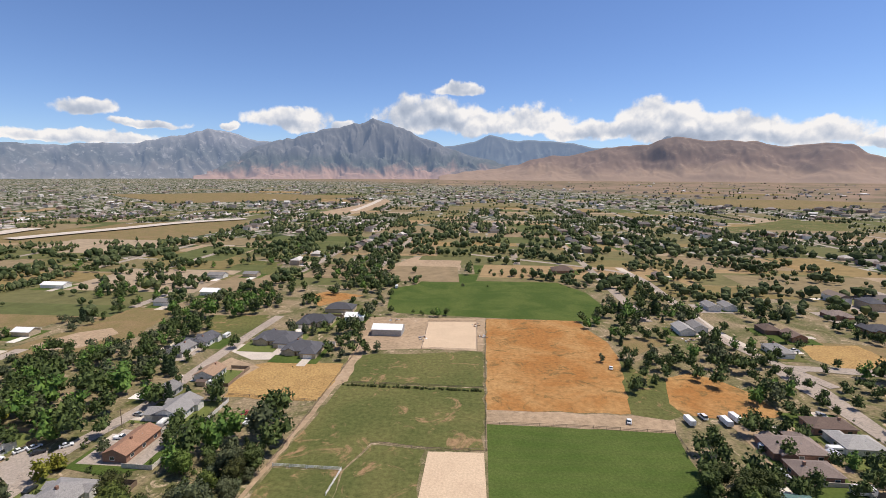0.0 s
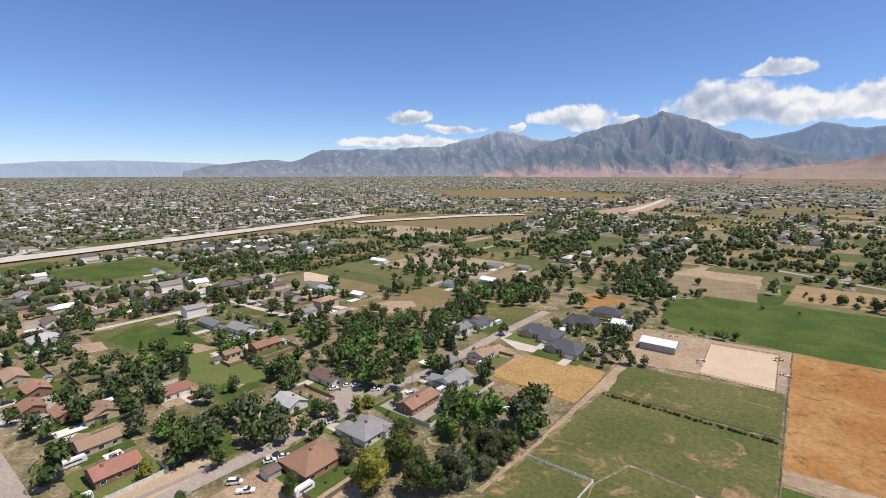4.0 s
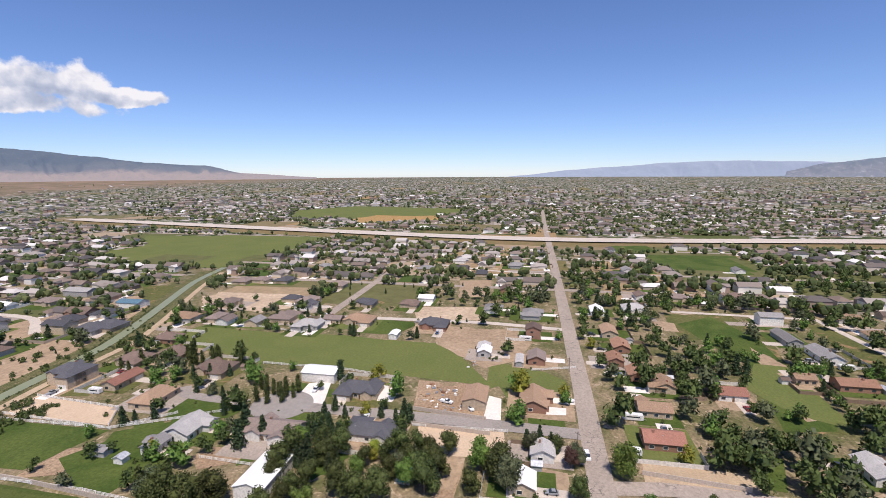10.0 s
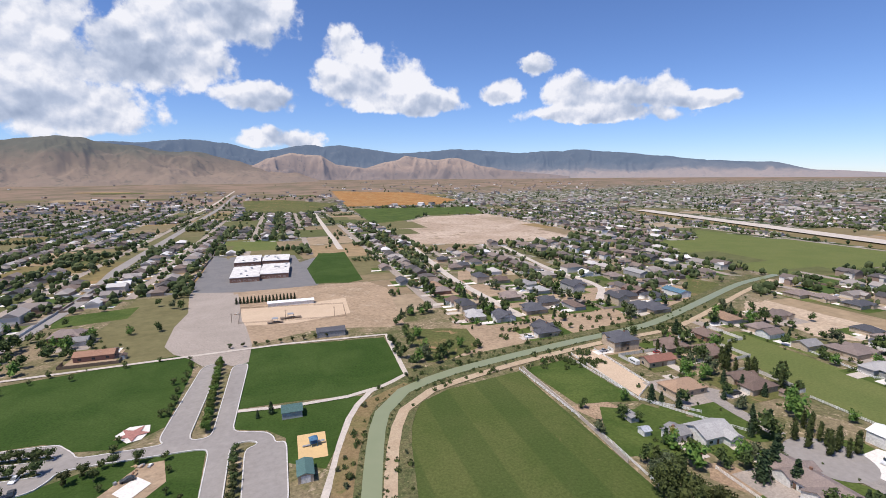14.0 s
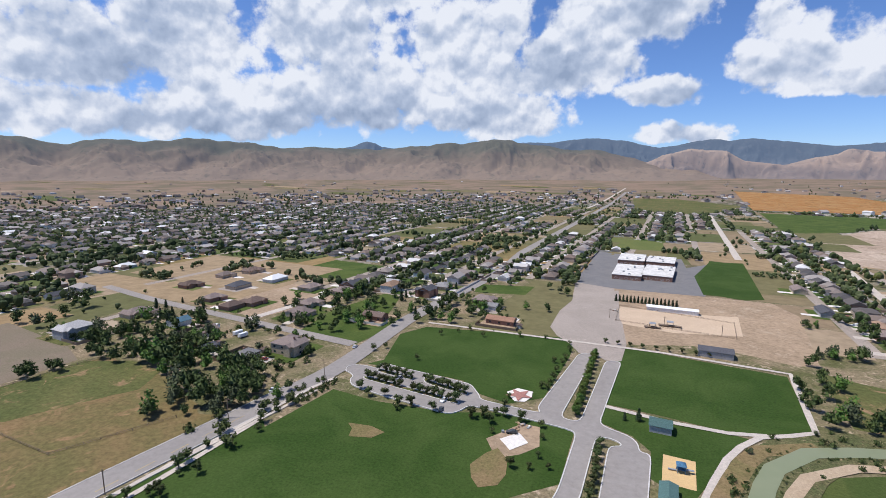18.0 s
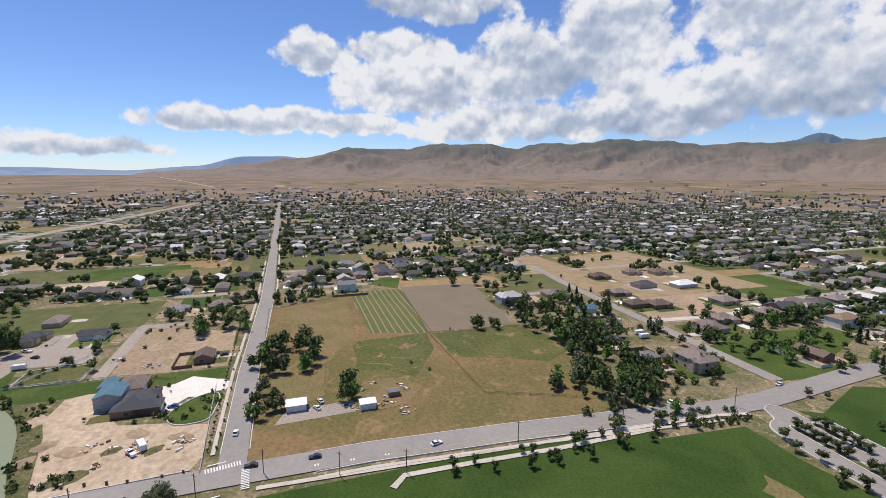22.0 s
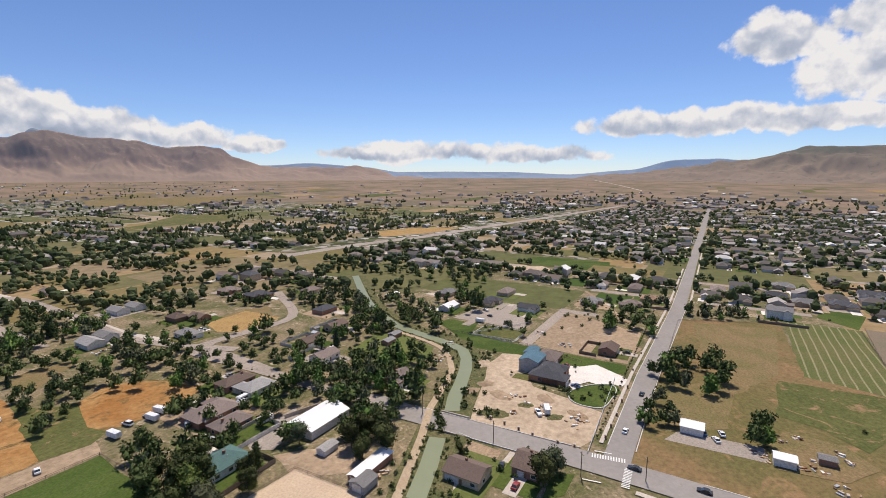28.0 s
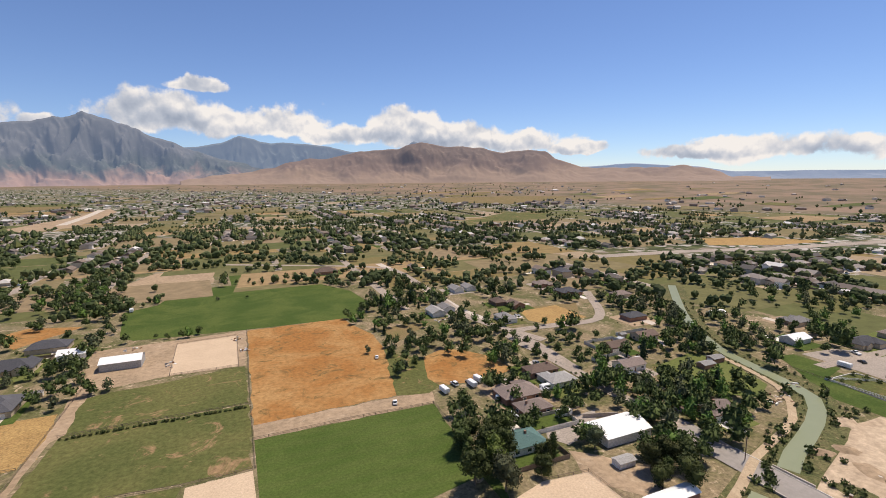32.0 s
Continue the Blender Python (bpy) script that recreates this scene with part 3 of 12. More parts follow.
patch('dirt_lot', 'dirt2', 1, [(-144.8, 57.6), (-136.3, 76.3), (-120.2, 73.1), (-122.7, 53.4)])
patch('dirt_lot', 'straw3', 1, [(-137.7, 77.1), (-135.4, 99.5), (-112.4, 91.8), (-114.7, 75.8)])
patch('green_field', 'meadow2', 1, [(-250.4, 6.7), (-241.4, 23.6), (-237.7, 34.1), (-228.1, 42.6), (-211.2, 42.8), (-193.0, 35.4), (-202.8, 15.4), (-219.2, 10.5), (-214.4, 4.0)])
patch('house_lots', 'dirt', 0, [(-221.5, -437.9), (-341.8, -374.6), (-375.7, -261.9), (-320.5, -233.8), (-230.5, -208.6), (-191.0, -210.2), (-153.9, -210.2), (-125.6, -210.2), (-103.7, -210.6)])
TAKEN.pop()        # houses stand on it
patch('green_field', 'meadow2', 1, [(-287.0, -193.9), (-284.5, -85.3), (-267.7, -16.0), (-221.7, 6.1), (-218.7, 11.3), (-219.5, 3.4), (-232.7, -67.4), (-237.7, -115.2), (-257.5, -168.7), (-262.4, -187.0)])
patch('dirt_lot', 'sand2', 1, [(-352.6, -51.4), (-354.1, 1.7), (-320.9, 3.7), (-321.3, -44.9)])
patch('dirt_lot', 'dirt', 1, [(-444.8, -21.9), (-448.2, 9.1), (-386.8, 3.8), (-380.6, -18.4)])
patch('dirt_lot', 'dirt', 1, [(-304.0, -14.2), (-303.5, 39.8), (-252.6, 21.7), (-239.4, 3.5), (-273.1, -25.3)])
patch('dirt_lot', 'sand2', 1, [(-369.4, -233.0), (-383.1, -209.1), (-378.8, -160.0), (-341.7, -152.3), (-338.1, -186.9), (-333.4, -209.0)])
patch('building_site', 'dirt2', 1, [(-222.8, -28.3), (-219.2, 6.1), (-187.6, 4.5), (-193.1, -26.7)])
patch('dirt_lot', 'sand', 2, [(-180.7, -22.4), (-178.1, 11.6), (-160.7, 12.2), (-160.3, -6.6), (-166.7, -22.0)])
patch('dirt_lot', 'dirt2', 1, [(-160.3, -6.6), (-159.9, -2.6), (-136.9, -5.4), (-137.6, -12.2)])
patch('dirt_lot', 'dirt', 1, [(-158.0, 15.0), (-154.0, 32.3), (-137.6, 32.1), (-137.6, 13.6)])
patch('dirt_lot', 'dirt2', 1, [(-163.3, 60.4), (-157.3, 95.0), (-148.0, 91.2), (-151.6, 58.7)])
patch('field', 'meadow2', 0, [(-749.3, -572.7), (-746.8, -259.7), (-634.7, -259.5), (-527.8, -268.9), (-488.1, -287.0), (-505.7, -388.6)])
patch('field', 'meadow2', 0, [(-1302.2, -530.7), (-1475.0, -406.9), (-1367.6, -72.4), (-1185.4, -75.9), (-1069.2, -294.9), (-1036.8, -445.6)])
patch('field', 'straw2', 0, [(-1109.1, -305.9), (-1174.4, -193.8), (-1160.8, -113.5), (-990.1, -163.1), (-954.4, -263.2)])
patch('field', 'meadow', 1, [(-399.3, -308.3), (-406.5, -285.8), (-387.2, -259.3), (-335.3, -236.9), (-343.6, -266.4)])
patch('lawn', 'lush', 1, [(-676.3, 176.1), (-681.6, 223.4), (-628.3, 218.2), (-620.1, 169.6)])
patch('green_field', 'lush', 1, [(-602.7, 194.7), (-602.7, 301.8), (-482.2, 273.4), (-502.8, 191.9)])
patch('pasture', 'meadow', 1, [(-344.7, 138.5), (-347.7, 175.8), (-291.8, 172.7), (-235.0, 154.3), (-223.4, 128.7), (-283.1, 152.5), (-303.8, 130.9)])
patch('green_field', 'crop2', 1, [(-52.7, -136.1), (-65.7, -163.6), (-78.5, -183.4), (-94.6, -190.1), (-136.5, -193.7), (-122.8, -75.8), (-120.8, -64.6), (-44.2, -118.8)])
patch('green_field', 'lush', 2, [(-140.7, -194.8), (-170.0, -196.2), (-166.1, -144.2), (-139.5, -153.7)])
patch('dirt_lot', 'dirt2', 2, [(-135.1, -153.2), (-152.9, -149.5), (-155.3, -137.6), (-138.1, -137.6)])
patch('riding_arena', 'sand', 2, [(-174.0, -199.5), (-191.4, -201.2), (-183.3, -154.4), (-169.7, -147.6)])
patch('lawn', 'lush', 1, [(-137.2, -133.2), (-165.3, -141.7), (-176.1, -121.1), (-145.8, -110.5), (-128.4, -115.1)])
patch('lawn', 'meadow', 1, [(-191.3, -202.6), (-203.8, -202.1), (-203.7, -179.0), (-192.6, -177.2)])
patch('pasture', 'meadow2', 1, [(-279.7, -191.3), (-294.0, -187.3), (-283.8, -118.2), (-280.1, -74.4), (-273.7, -17.4), (-225.8, -11.6), (-229.7, -27.9), (-239.6, -71.3), (-247.8, -127.1), (-255.3, -180.3)])
patch('sports_field', 'turf', 2, [(-10.0, -288.0), (-89.4, -272.2), (-82.8, -212.8), (-55.6, -202.2), (-26.0, -208.3), (-4.5, -210.8)])
patch('park_lawn', 'turf', 1, [(-4.3, -207.1), (-25.8, -206.8), (-57.4, -200.7), (-31.9, -152.6), (-20.6, -161.4), (-21.6, -178.5), (-15.8, -187.1), (-3.5, -193.4)])
patch('playground', 'sandp', 3, [(-25.7, -178.2), (-36.1, -177.1), (-34.1, -159.7), (-24.0, -160.9)])
patch('dry_lot', 'meadow', 1, [(-106.4, -282.7), (-142.8, -265.3), (-136.1, -232.6), (-110.5, -222.6), (-98.5, -223.3), (-100.1, -241.4)])
patch('dirt_site', 'dirt', 1, [(-130.2, -396.0), (-110.3, -293.1), (-98.5, -289.4), (-66.4, -303.3), (-7.7, -301.6), (-1.5, -301.7), (21.6, -319.4), (27.9, -451.3), (-6.4, -440.4), (-121.7, -428.5)])
patch('gravel_lot', 'gravel', 2, [(27.9, -451.3), (-6.3, -436.6), (-7.4, -364.0), (-1.5, -301.7), (11.6, -301.1), (21.0, -305.5)])
patch('equestrian_ring', 'sand', 2, [(-10.9, -378.0), (-84.4, -366.3), (-80.1, -333.3), (-26.0, -333.7), (-8.1, -344.3)])
patch('school_lawn', 'turf', 2, [(-107.8, -616.0), (-137.0, -603.8), (-119.8, -438.3), (-104.0, -430.9), (-72.3, -445.7)])
patch('lawn', 'meadow2', 1, [(3.7, -795.2), (-70.1, -757.7), (-63.1, -656.0), (-1.5, -679.0)])
patch('field', 'straw', 0, [(-463.6, -2334.7), (-776.4, -2073.6), (-791.1, -1619.3), (-631.7, -1447.9), (-349.7, -1502.0)])
patch('field', 'lush', 0, [(-340.0, -1399.9), (-684.2, -1289.4), (-601.0, -1067.7), (-449.9, -1093.3), (-372.2, -992.1), (-274.5, -946.6)])
patch('quarry_flat', 'sandq', 0, [(-292.8, -890.8), (-432.9, -1051.8), (-600.6, -1044.8), (-568.1, -827.5), (-546.2, -610.8), (-353.3, -581.1), (-249.4, -643.2)])
patch('field', 'meadow2', 0, [(-579.8, -508.3), (-766.2, -436.5), (-749.8, -264.4), (-614.8, -284.1), (-486.0, -294.1), (-503.6, -387.3)])
patch('field', 'meadow2', 0, [(-1108.4, -487.6), (-1356.4, -367.8), (-1399.8, -143.9), (-1157.3, -117.0), (-1091.6, -304.0)])
patch('field', 'straw2', 0, [(-1048.1, -301.3), (-1160.8, -271.7), (-1122.9, -113.1), (-1021.8, -101.9), (-976.2, -244.0)])
patch('field', 'meadow', 0, [(-54.9, -1891.8), (-195.8, -1900.3), (-362.4, -1626.2), (-202.0, -1296.0), (-49.5, -1365.1)])
patch('park_lawn', 'turf', 1, [(130.6, -76.5), (125.5, -98.8), (124.3, -130.8), (115.2, -181.8), (92.0, -178.3), (58.5, -179.7), (27.2, -190.6), (11.7, -185.5), (5.7, -184.5), (7.4, -148.2), (91.9, -75.0), (127.6, -63.7)])
patch('sports_field', 'turf', 1, [(109.2, -221.8), (118.9, -262.8), (108.3, -281.8), (14.1, -292.9), (15.1, -261.0), (21.3, -207.1), (35.2, -196.3), (51.0, -201.4), (60.9, -211.7), (89.7, -215.0), (115.0, -213.8)])
patch('dirt_lot', 'dirt', 2, [(37.0, -166.0), (26.0, -181.7), (18.9, -181.3), (17.0, -167.6), (22.7, -160.2), (30.3, -154.7)])
patch('school_yard', 'asphalt2', 2, [(26.4, -449.9), (17.4, -622.0), (-8.3, -618.0), (-13.8, -537.9), (-60.3, -537.9), (-103.0, -591.0), (-88.2, -465.9), (-76.2, -433.2), (-9.8, -435.8)])
patch('gravel_lot', 'gravel', 2, [(30.0, -322.5), (19.1, -413.0), (-9.9, -430.1), (-10.7, -346.1), (-8.5, -291.7), (8.2, -291.4)])
patch('dirt_site', 'dirt', 1, [(-6.8, -385.5), (-97.5, -407.7), (-79.0, -313.0), (-56.0, -305.0), (-8.5, -291.7)])
patch('equestrian_ring', 'sand', 2, [(-12.2, -366.6), (-89.3, -377.9), (-82.8, -332.5), (-42.4, -325.0), (-10.8, -334.1)])
patch('plowed_field', 'dirt3', 1, [(381.9, -124.3), (381.1, -181.6), (300.6, -179.5), (264.2, -163.8), (268.6, -108.4)])
patch('mown_field', 'mown', 1, [(385.2, -93.0), (379.2, -121.7), (274.0, -109.3), (293.9, -68.4)])
patch('dry_meadow', 'meadow3', 1, [(265.8, -108.5), (254.9, -169.9), (198.2, -165.2), (162.3, -148.1), (149.7, -136.6), (180.9, -98.3), (186.9, -96.9)])
patch('dry_meadow', 'meadow3', 1, [(289.8, -67.3), (264.7, -106.6), (186.9, -96.9), (177.2, -80.5), (168.8, -49.2), (172.5, -20.9), (296.5, -46.6)])
patch('dry_strip', 'meadow3', 1, [(177.2, -80.5), (179.0, -99.6), (157.9, -140.8), (147.4, -144.4), (154.6, -78.9), (154.7, -60.2), (160.1, -39.9), (169.4, -49.4)])
patch('lawn', 'lush', 1, [(369.0, -423.5), (324.4, -473.6), (224.8, -455.4), (236.4, -384.3), (288.1, -382.0)])
patch('dirt_lot', 'dirt', 0, [(376.8, -295.3), (365.4, -349.6), (325.7, -392.1), (249.9, -348.6), (194.9, -335.9), (225.4, -259.8), (275.9, -264.1)])
patch('lawn', 'lush', 1, [(181.6, -242.6), (188.0, -292.0), (171.6, -361.4), (155.9, -339.7), (140.7, -282.1), (123.2, -307.7), (135.9, -237.3), (161.5, -242.4)])
patch('lawn', 'lush', 1, [(450.2, -119.4), (420.7, -139.7), (381.9, -124.3), (405.1, -108.1)])
patch('lawn', 'lush', 1, [(109.7, -411.0), (60.0, -418.7), (62.9, -386.9), (105.5, -380.7)])
patch('mown_field', 'mown', 1, [(387.2, -84.6), (381.1, -127.0), (267.7, -107.6), (281.0, -73.8)])
patch('plowed_field', 'dirt3', 1, [(386.5, -128.8), (374.7, -191.0), (291.7, -175.8), (265.1, -164.1), (267.7, -107.6)])
patch('dry_meadow', 'meadow3', 1, [(264.9, -108.3), (253.9, -174.6), (200.9, -157.1), (161.2, -136.4), (181.3, -100.6)])
patch('dry_meadow', 'meadow3', 1, [(359.9, -19.3), (379.4, -81.6), (281.0, -73.8), (265.9, -106.8), (181.3, -100.6), (173.5, -75.0), (214.2, -48.8), (239.7, -6.8)])
patch('dry_strip', 'meadow3', 1, [(239.7, -6.8), (233.4, -40.3), (197.7, -85.8), (181.3, -100.6), (162.0, -140.4), (151.1, -134.5), (165.3, -48.8), (166.5, 1.3), (193.1, -2.8)])
patch('lawn', 'lush', 1, [(257.6, 43.9), (256.4, 7.4), (245.9, 7.0), (249.5, 42.5)])
patch('lawn', 'lush', 1, [(287.2, 131.3), (292.0, 105.4), (272.2, 101.7), (265.1, 67.3), (259.3, 44.2), (247.9, 42.2), (250.6, 90.8)])
patch('lawn', 'lush', 1, [(312.3, 31.0), (314.7, 1.4), (294.1, 2.9), (297.0, 22.4)])
patch('dirt_lot', 'dirt', 1, [(339.4, 61.9), (348.6, 38.9), (312.3, 31.0), (288.7, 1.0), (269.4, 7.3), (265.9, 32.6), (271.2, 59.1)])
patch('lawn', 'meadow', 1, [(286.8, 103.6), (286.0, 70.9), (269.7, 71.7), (275.0, 102.7)])
patch('green_field', 'lush', 1, [(533.6, 153.4), (563.9, 122.7), (534.4, 29.2), (505.3, 27.5), (514.4, 88.0)])
patch('dirt_lot', 'sand2', 1, [(493.1, 147.6), (515.5, 112.2), (490.6, 89.6), (464.0, 101.0)])
patch('field', 'straw2', 0, [(711.6, 455.2), (806.6, 419.3), (838.9, 337.8), (735.0, 356.5), (655.3, 403.9)])
patch('pasture', 'meadow', 1, [(511.9, 900.0), (835.6, 1031.1), (701.4, 824.0), (507.3, 809.5)])
patch('pasture', 'meadow', 1, [(214.8, 156.0), (242.3, 141.2), (238.2, 116.4), (203.8, 114.9), (200.1, 139.8)])
patch('straw_field', 'straw', 1, [(86.1, 235.4), (89.1, 223.2), (87.4, 204.4), (77.2, 190.9), (67.1, 189.8)])
patch('dry_plot', 'straw2', 1, [(216.9, 270.8), (251.3, 271.0), (248.3, 235.4), (215.8, 233.1), (207.8, 249.3)])
patch('green_field', 'crop', 2, [(64.2, 173.3), (91.0, 170.5), (88.3, 143.3), (70.0, 121.9), (48.5, 159.4)])
patch('gravel_yard', 'gravel', 1, [(123.3, 134.8), (151.2, 134.5), (139.4, 121.2), (122.3, 119.6), (118.6, 127.0)])
patch('gravel_yard', 'dirt', 1, [(119.5, 117.0), (138.0, 96.0), (125.2, 82.4), (112.8, 100.8)])
patch('riding_arena', 'sand', 2, [(99.7, 107.5), (116.5, 104.0), (115.3, 75.8), (96.4, 70.5), (84.2, 104.7)])
patch('lawn', 'lush', 2, [(151.9, 23.8), (153.3, 16.6), (141.0, 17.9), (136.1, 23.8)])
patch('dirt_lot', 'dirt2', 1, [(140.9, 56.2), (158.3, 56.9), (156.3, 43.1), (143.5, 42.9)])
patch('dirt_lot', 'concrete', 1, [(145.8, 41.7), (157.5, 40.3), (156.9, 32.9), (146.2, 32.9)])
patch('dry_lot', 'straw3', 1, [(190.9, -2.9), (196.2, -21.1), (202.8, -54.5), (199.5, -83.6), (177.9, -76.6), (164.3, -23.2), (178.0, -2.5)])
patch('green_field', 'lush', 1, [(540.1, 156.4), (574.0, 128.1), (569.9, 46.6), (525.9, 42.3), (514.5, 89.8)])
patch('dry_lot', 'sand2', 1, [(487.5, 149.7), (516.8, 139.7), (495.8, 94.9), (462.6, 101.7)])
road('road_north', 'asphaltn', 8.5, 4, [(-136.5, 40.9), (-148.9, 42.0), (-220.5, 49.3), (-398.1, 65.1), (-599.5, 83.3), (-928.0, 112.2), (-1330.5, 151.1)])
road('road_east', 'asphaltn', 7, 3, [(-147.1, 43.5), (-148.1, 62.5), (-146.0, 81.9), (-136.0, 146.0), (-139.0, 148.6), (-137.4, 163.7), (-128.8, 193.9), (-124.9, 237.8), (-122.4, 266.8), (-113.9, 331.9)])
road('road_cul', 'asphalt', 8, 3, [(-178.7, 42.9), (-186.2, -16.8), (-189.6, -55.3), (-191.0, -73.5)])
road('road_cul', 'asphalt', 6, 3, [(-192.8, -101.1), (-198.2, -134.0), (-205.9, -138.8)])
road('road_mid', 'concrete', 6, 2, [(-305.2, 54.8), (-316.0, 3.7), (-322.3, -103.8)])
road('road_mid2', 'asphaltn', 7, 3, [(-327.7, -109.2), (-417.4, -101.2), (-545.5, -92.4)])
road('road_x', 'concrete', 5, 2, [(-479.5, 68.8), (-492.6, 9.7), (-545.1, -89.3)])
road('freeway', 'concrete', 42, 5, [(-1003.5, -939.3), (-947.3, -722.5), (-812.1, -259.9), (-728.7, 97.7), (-728.1, 464.4), (-742.9, 877.5)])
road('road_east', 'concrete', 5, 2, [(-261.4, 223.4), (-340.3, 227.7), (-352.9, 137.1)])
road('road_south', 'asphaltg', 9.4, 4, [(162.9, 4.5), (166.6, 4.7), (247.9, -2.8), (392.8, -20.1), (741.7, -51.7), (1937.2, -159.8)])
road('road_bend', 'asphaltn', 7, 3, [(172.4, 106.9), (170.1, 130.3), (173.2, 166.8), (175.4, 200.8), (176.3, 228.3), (191.4, 236.4), (252.3, 228.9), (304.5, 291.4)])
road('road_bend2', 'asphaltn', 7, 3, [(190.5, 213.3), (176.4, 278.8), (190.7, 381.0), (196.8, 477.0), (156.7, 518.8), (39.9, 599.6)])
road('road_nw', 'asphalt', 8, 3, [(136.9, -236.7), (225.9, -250.1), (336.9, -267.9), (418.0, -286.3)])
road('road_nw', 'concrete', 7, 3, [(229.7, -254.1), (219.5, -310.3), (219.5, -354.1)])
road('road_sub', 'concrete', 7, 2, [(-189.8, -271.9), (-198.8, -403.4), (-234.9, -605.7)])
road('road_sub', 'concrete', 6, 3, [(-350.8, -562.3), (-312.1, -409.1), (-306.2, -338.9), (-298.8, -313.6), (-270.4, -284.3)])
road('railroad', 'gravel', 20, 4, [(441.7, 418.1), (574.9, 386.2), (673.0, 347.3), (939.6, 283.2), (1624.2, 107.9)])
road('park_path', 'concrete', 2.6, 5, [(-25.8, -130.3), (-33.5, -149.1), (-46.6, -182.1), (-61.6, -202.9), (-83.0, -214.2), (-91.9, -276.3), (-34.3, -285.1), (-7.4, -286.3), (12.4, -287.0), (110.4, -290.0)])
road('park_path', 'concrete', 2.6, 5, [(-3.9, -208.7), (-30.8, -203.4), (-51.0, -202.2), (-64.9, -205.2)])
road('side_path', 'concrete', 2.4, 5, [(134.6, -42.5), (139.2, -47.9), (136.5, -71.2), (131.9, -104.2), (127.8, -148.3)])
road('side_path', 'concrete', 2.0, 5, [(151.7, -2.5), (125.5, -178.7), (121.0, -193.0)])
road('canal_road', 'dirtr', 4.5, 5, [(-46.3, -126.0), (-56.6, -154.7), (-69.7, -179.6), (-86.9, -191.6), (-134.3, -201.3), (-205.3, -207.9), (-263.9, -208.5), (-400.5, -252.6), (-463.6, -269.9)])
road('canal_bank', 'straw3', 7, 5, [(-31.5, -129.1), (-41.3, -158.0), (-58.7, -192.2), (-80.1, -202.0)])
road('canal_bank', 'scrub', 24, 3, [(-43.0, -126.7), (-57.1, -170.7), (-75.6, -197.0), (-108.9, -209.8), (-176.0, -215.1), (-257.9, -221.7), (-471.1, -284.8)])
road('canal_bank', 'scrub', 20, 3, [(117.8, 58.1), (147.9, 66.0), (182.4, 74.4), (226.0, 84.0), (251.6, 104.8), (267.1, 151.7), (305.9, 199.1), (386.5, 268.6)])
road('canal_road', 'dirtr', 3.2, 5, [(117.5, 64.8), (152.6, 74.1), (173.8, 81.0), (215.7, 89.0), (242.2, 107.7), (257.3, 146.0)])
road('canal', 'water', 6.5, 6, [(-40.6, -127.2), (-50.1, -156.1), (-60.7, -181.5), (-75.6, -197.0), (-107.7, -207.4), (-176.0, -215.1), (-257.9, -221.7), (-418.9, -271.3), (-489.1, -281.8)])
road('canal', 'water', 6.5, 6, [(120.1, 59.4), (136.0, 63.0), (154.4, 68.2)])
road('canal', 'water', 6.5, 6, [(175.5, 71.4), (187.8, 75.4), (218.7, 82.6), (243.5, 94.3), (253.6, 116.7), (267.1, 151.7), (305.9, 199.1), (386.5, 268.6)])
road('dirt_drive', 'dirt', 3, 3, [(417.9, 51.5), (339.5, 12.0)])
road('far_road', 'concrete', 8, 1, [(-212.1, -1285.0), (-141.1, -635.5)])
road('far_road', 'concrete', 8, 1, [(77.0, -1414.4), (-34.7, -2480.9)])
road('far_road', 'concrete', 9, 1, [(4380.9, 655.8), (2404.2, 84.7)])
road('far_road', 'concrete', 8, 1, [(197.5, 511.9), (194.3, 420.3), (180.0, 295.1), (182.9, 264.1)])
road('far_road', 'asphaltn', 7, 1, [(181.1, 234.6), (182.2, 213.3), (175.5, 172.5)])
road('far_road', 'asphaltn', 6, 2, [(186.9, 238.1), (235.4, 231.0)])
road('far_road', 'asphaltn', 7, 2, [(266.8, 64.6), (339.2, 57.9), (353.8, 56.2)])
road('far_road', 'asphaltn', 6, 2, [(286.9, 110.5), (350.8, 101.2)])
road('lane', 'concrete', 4, 3, [(-172.2, -52.4), (-183.8, -48.2)])
patch('plaza', 'concretew', 6, [(38.2, -207.1), (34.1, -212.6), (26.9, -211.3), (26.4, -205.9), (28.5, -200.2), (33.1, -199.2)])
patch('pad', 'concretew', 6, [(32.0, -167.3), (26.0, -174.2), (21.2, -168.3), (26.8, -161.2)])
patch('school_lot', 'asphalt2', 3, [(28.1, -465.5), (13.5, -644.7), (-1.0, -632.0), (1.0, -472.9)])
patch('school_yard', 'asphalt2', 3, [(1.0, -472.9), (-4.5, -631.2), (-78.9, -615.2), (-73.6, -439.5)])
patch('school_lawn', 'turf', 3, [(-107.1, -609.1), (-140.7, -611.3), (-120.1, -442.3), (-76.2, -438.9), (-79.3, -515.9)])
patch('dirt_lot', 'sand', 2, [(154.4, 39.0), (151.0, 25.8), (141.4, 27.8), (143.1, 39.8)])
road('park_road', 'asphaltg', 7, 5, [(125.1, -200.1), (122.7, -204.1), (115.7, -205.3)])
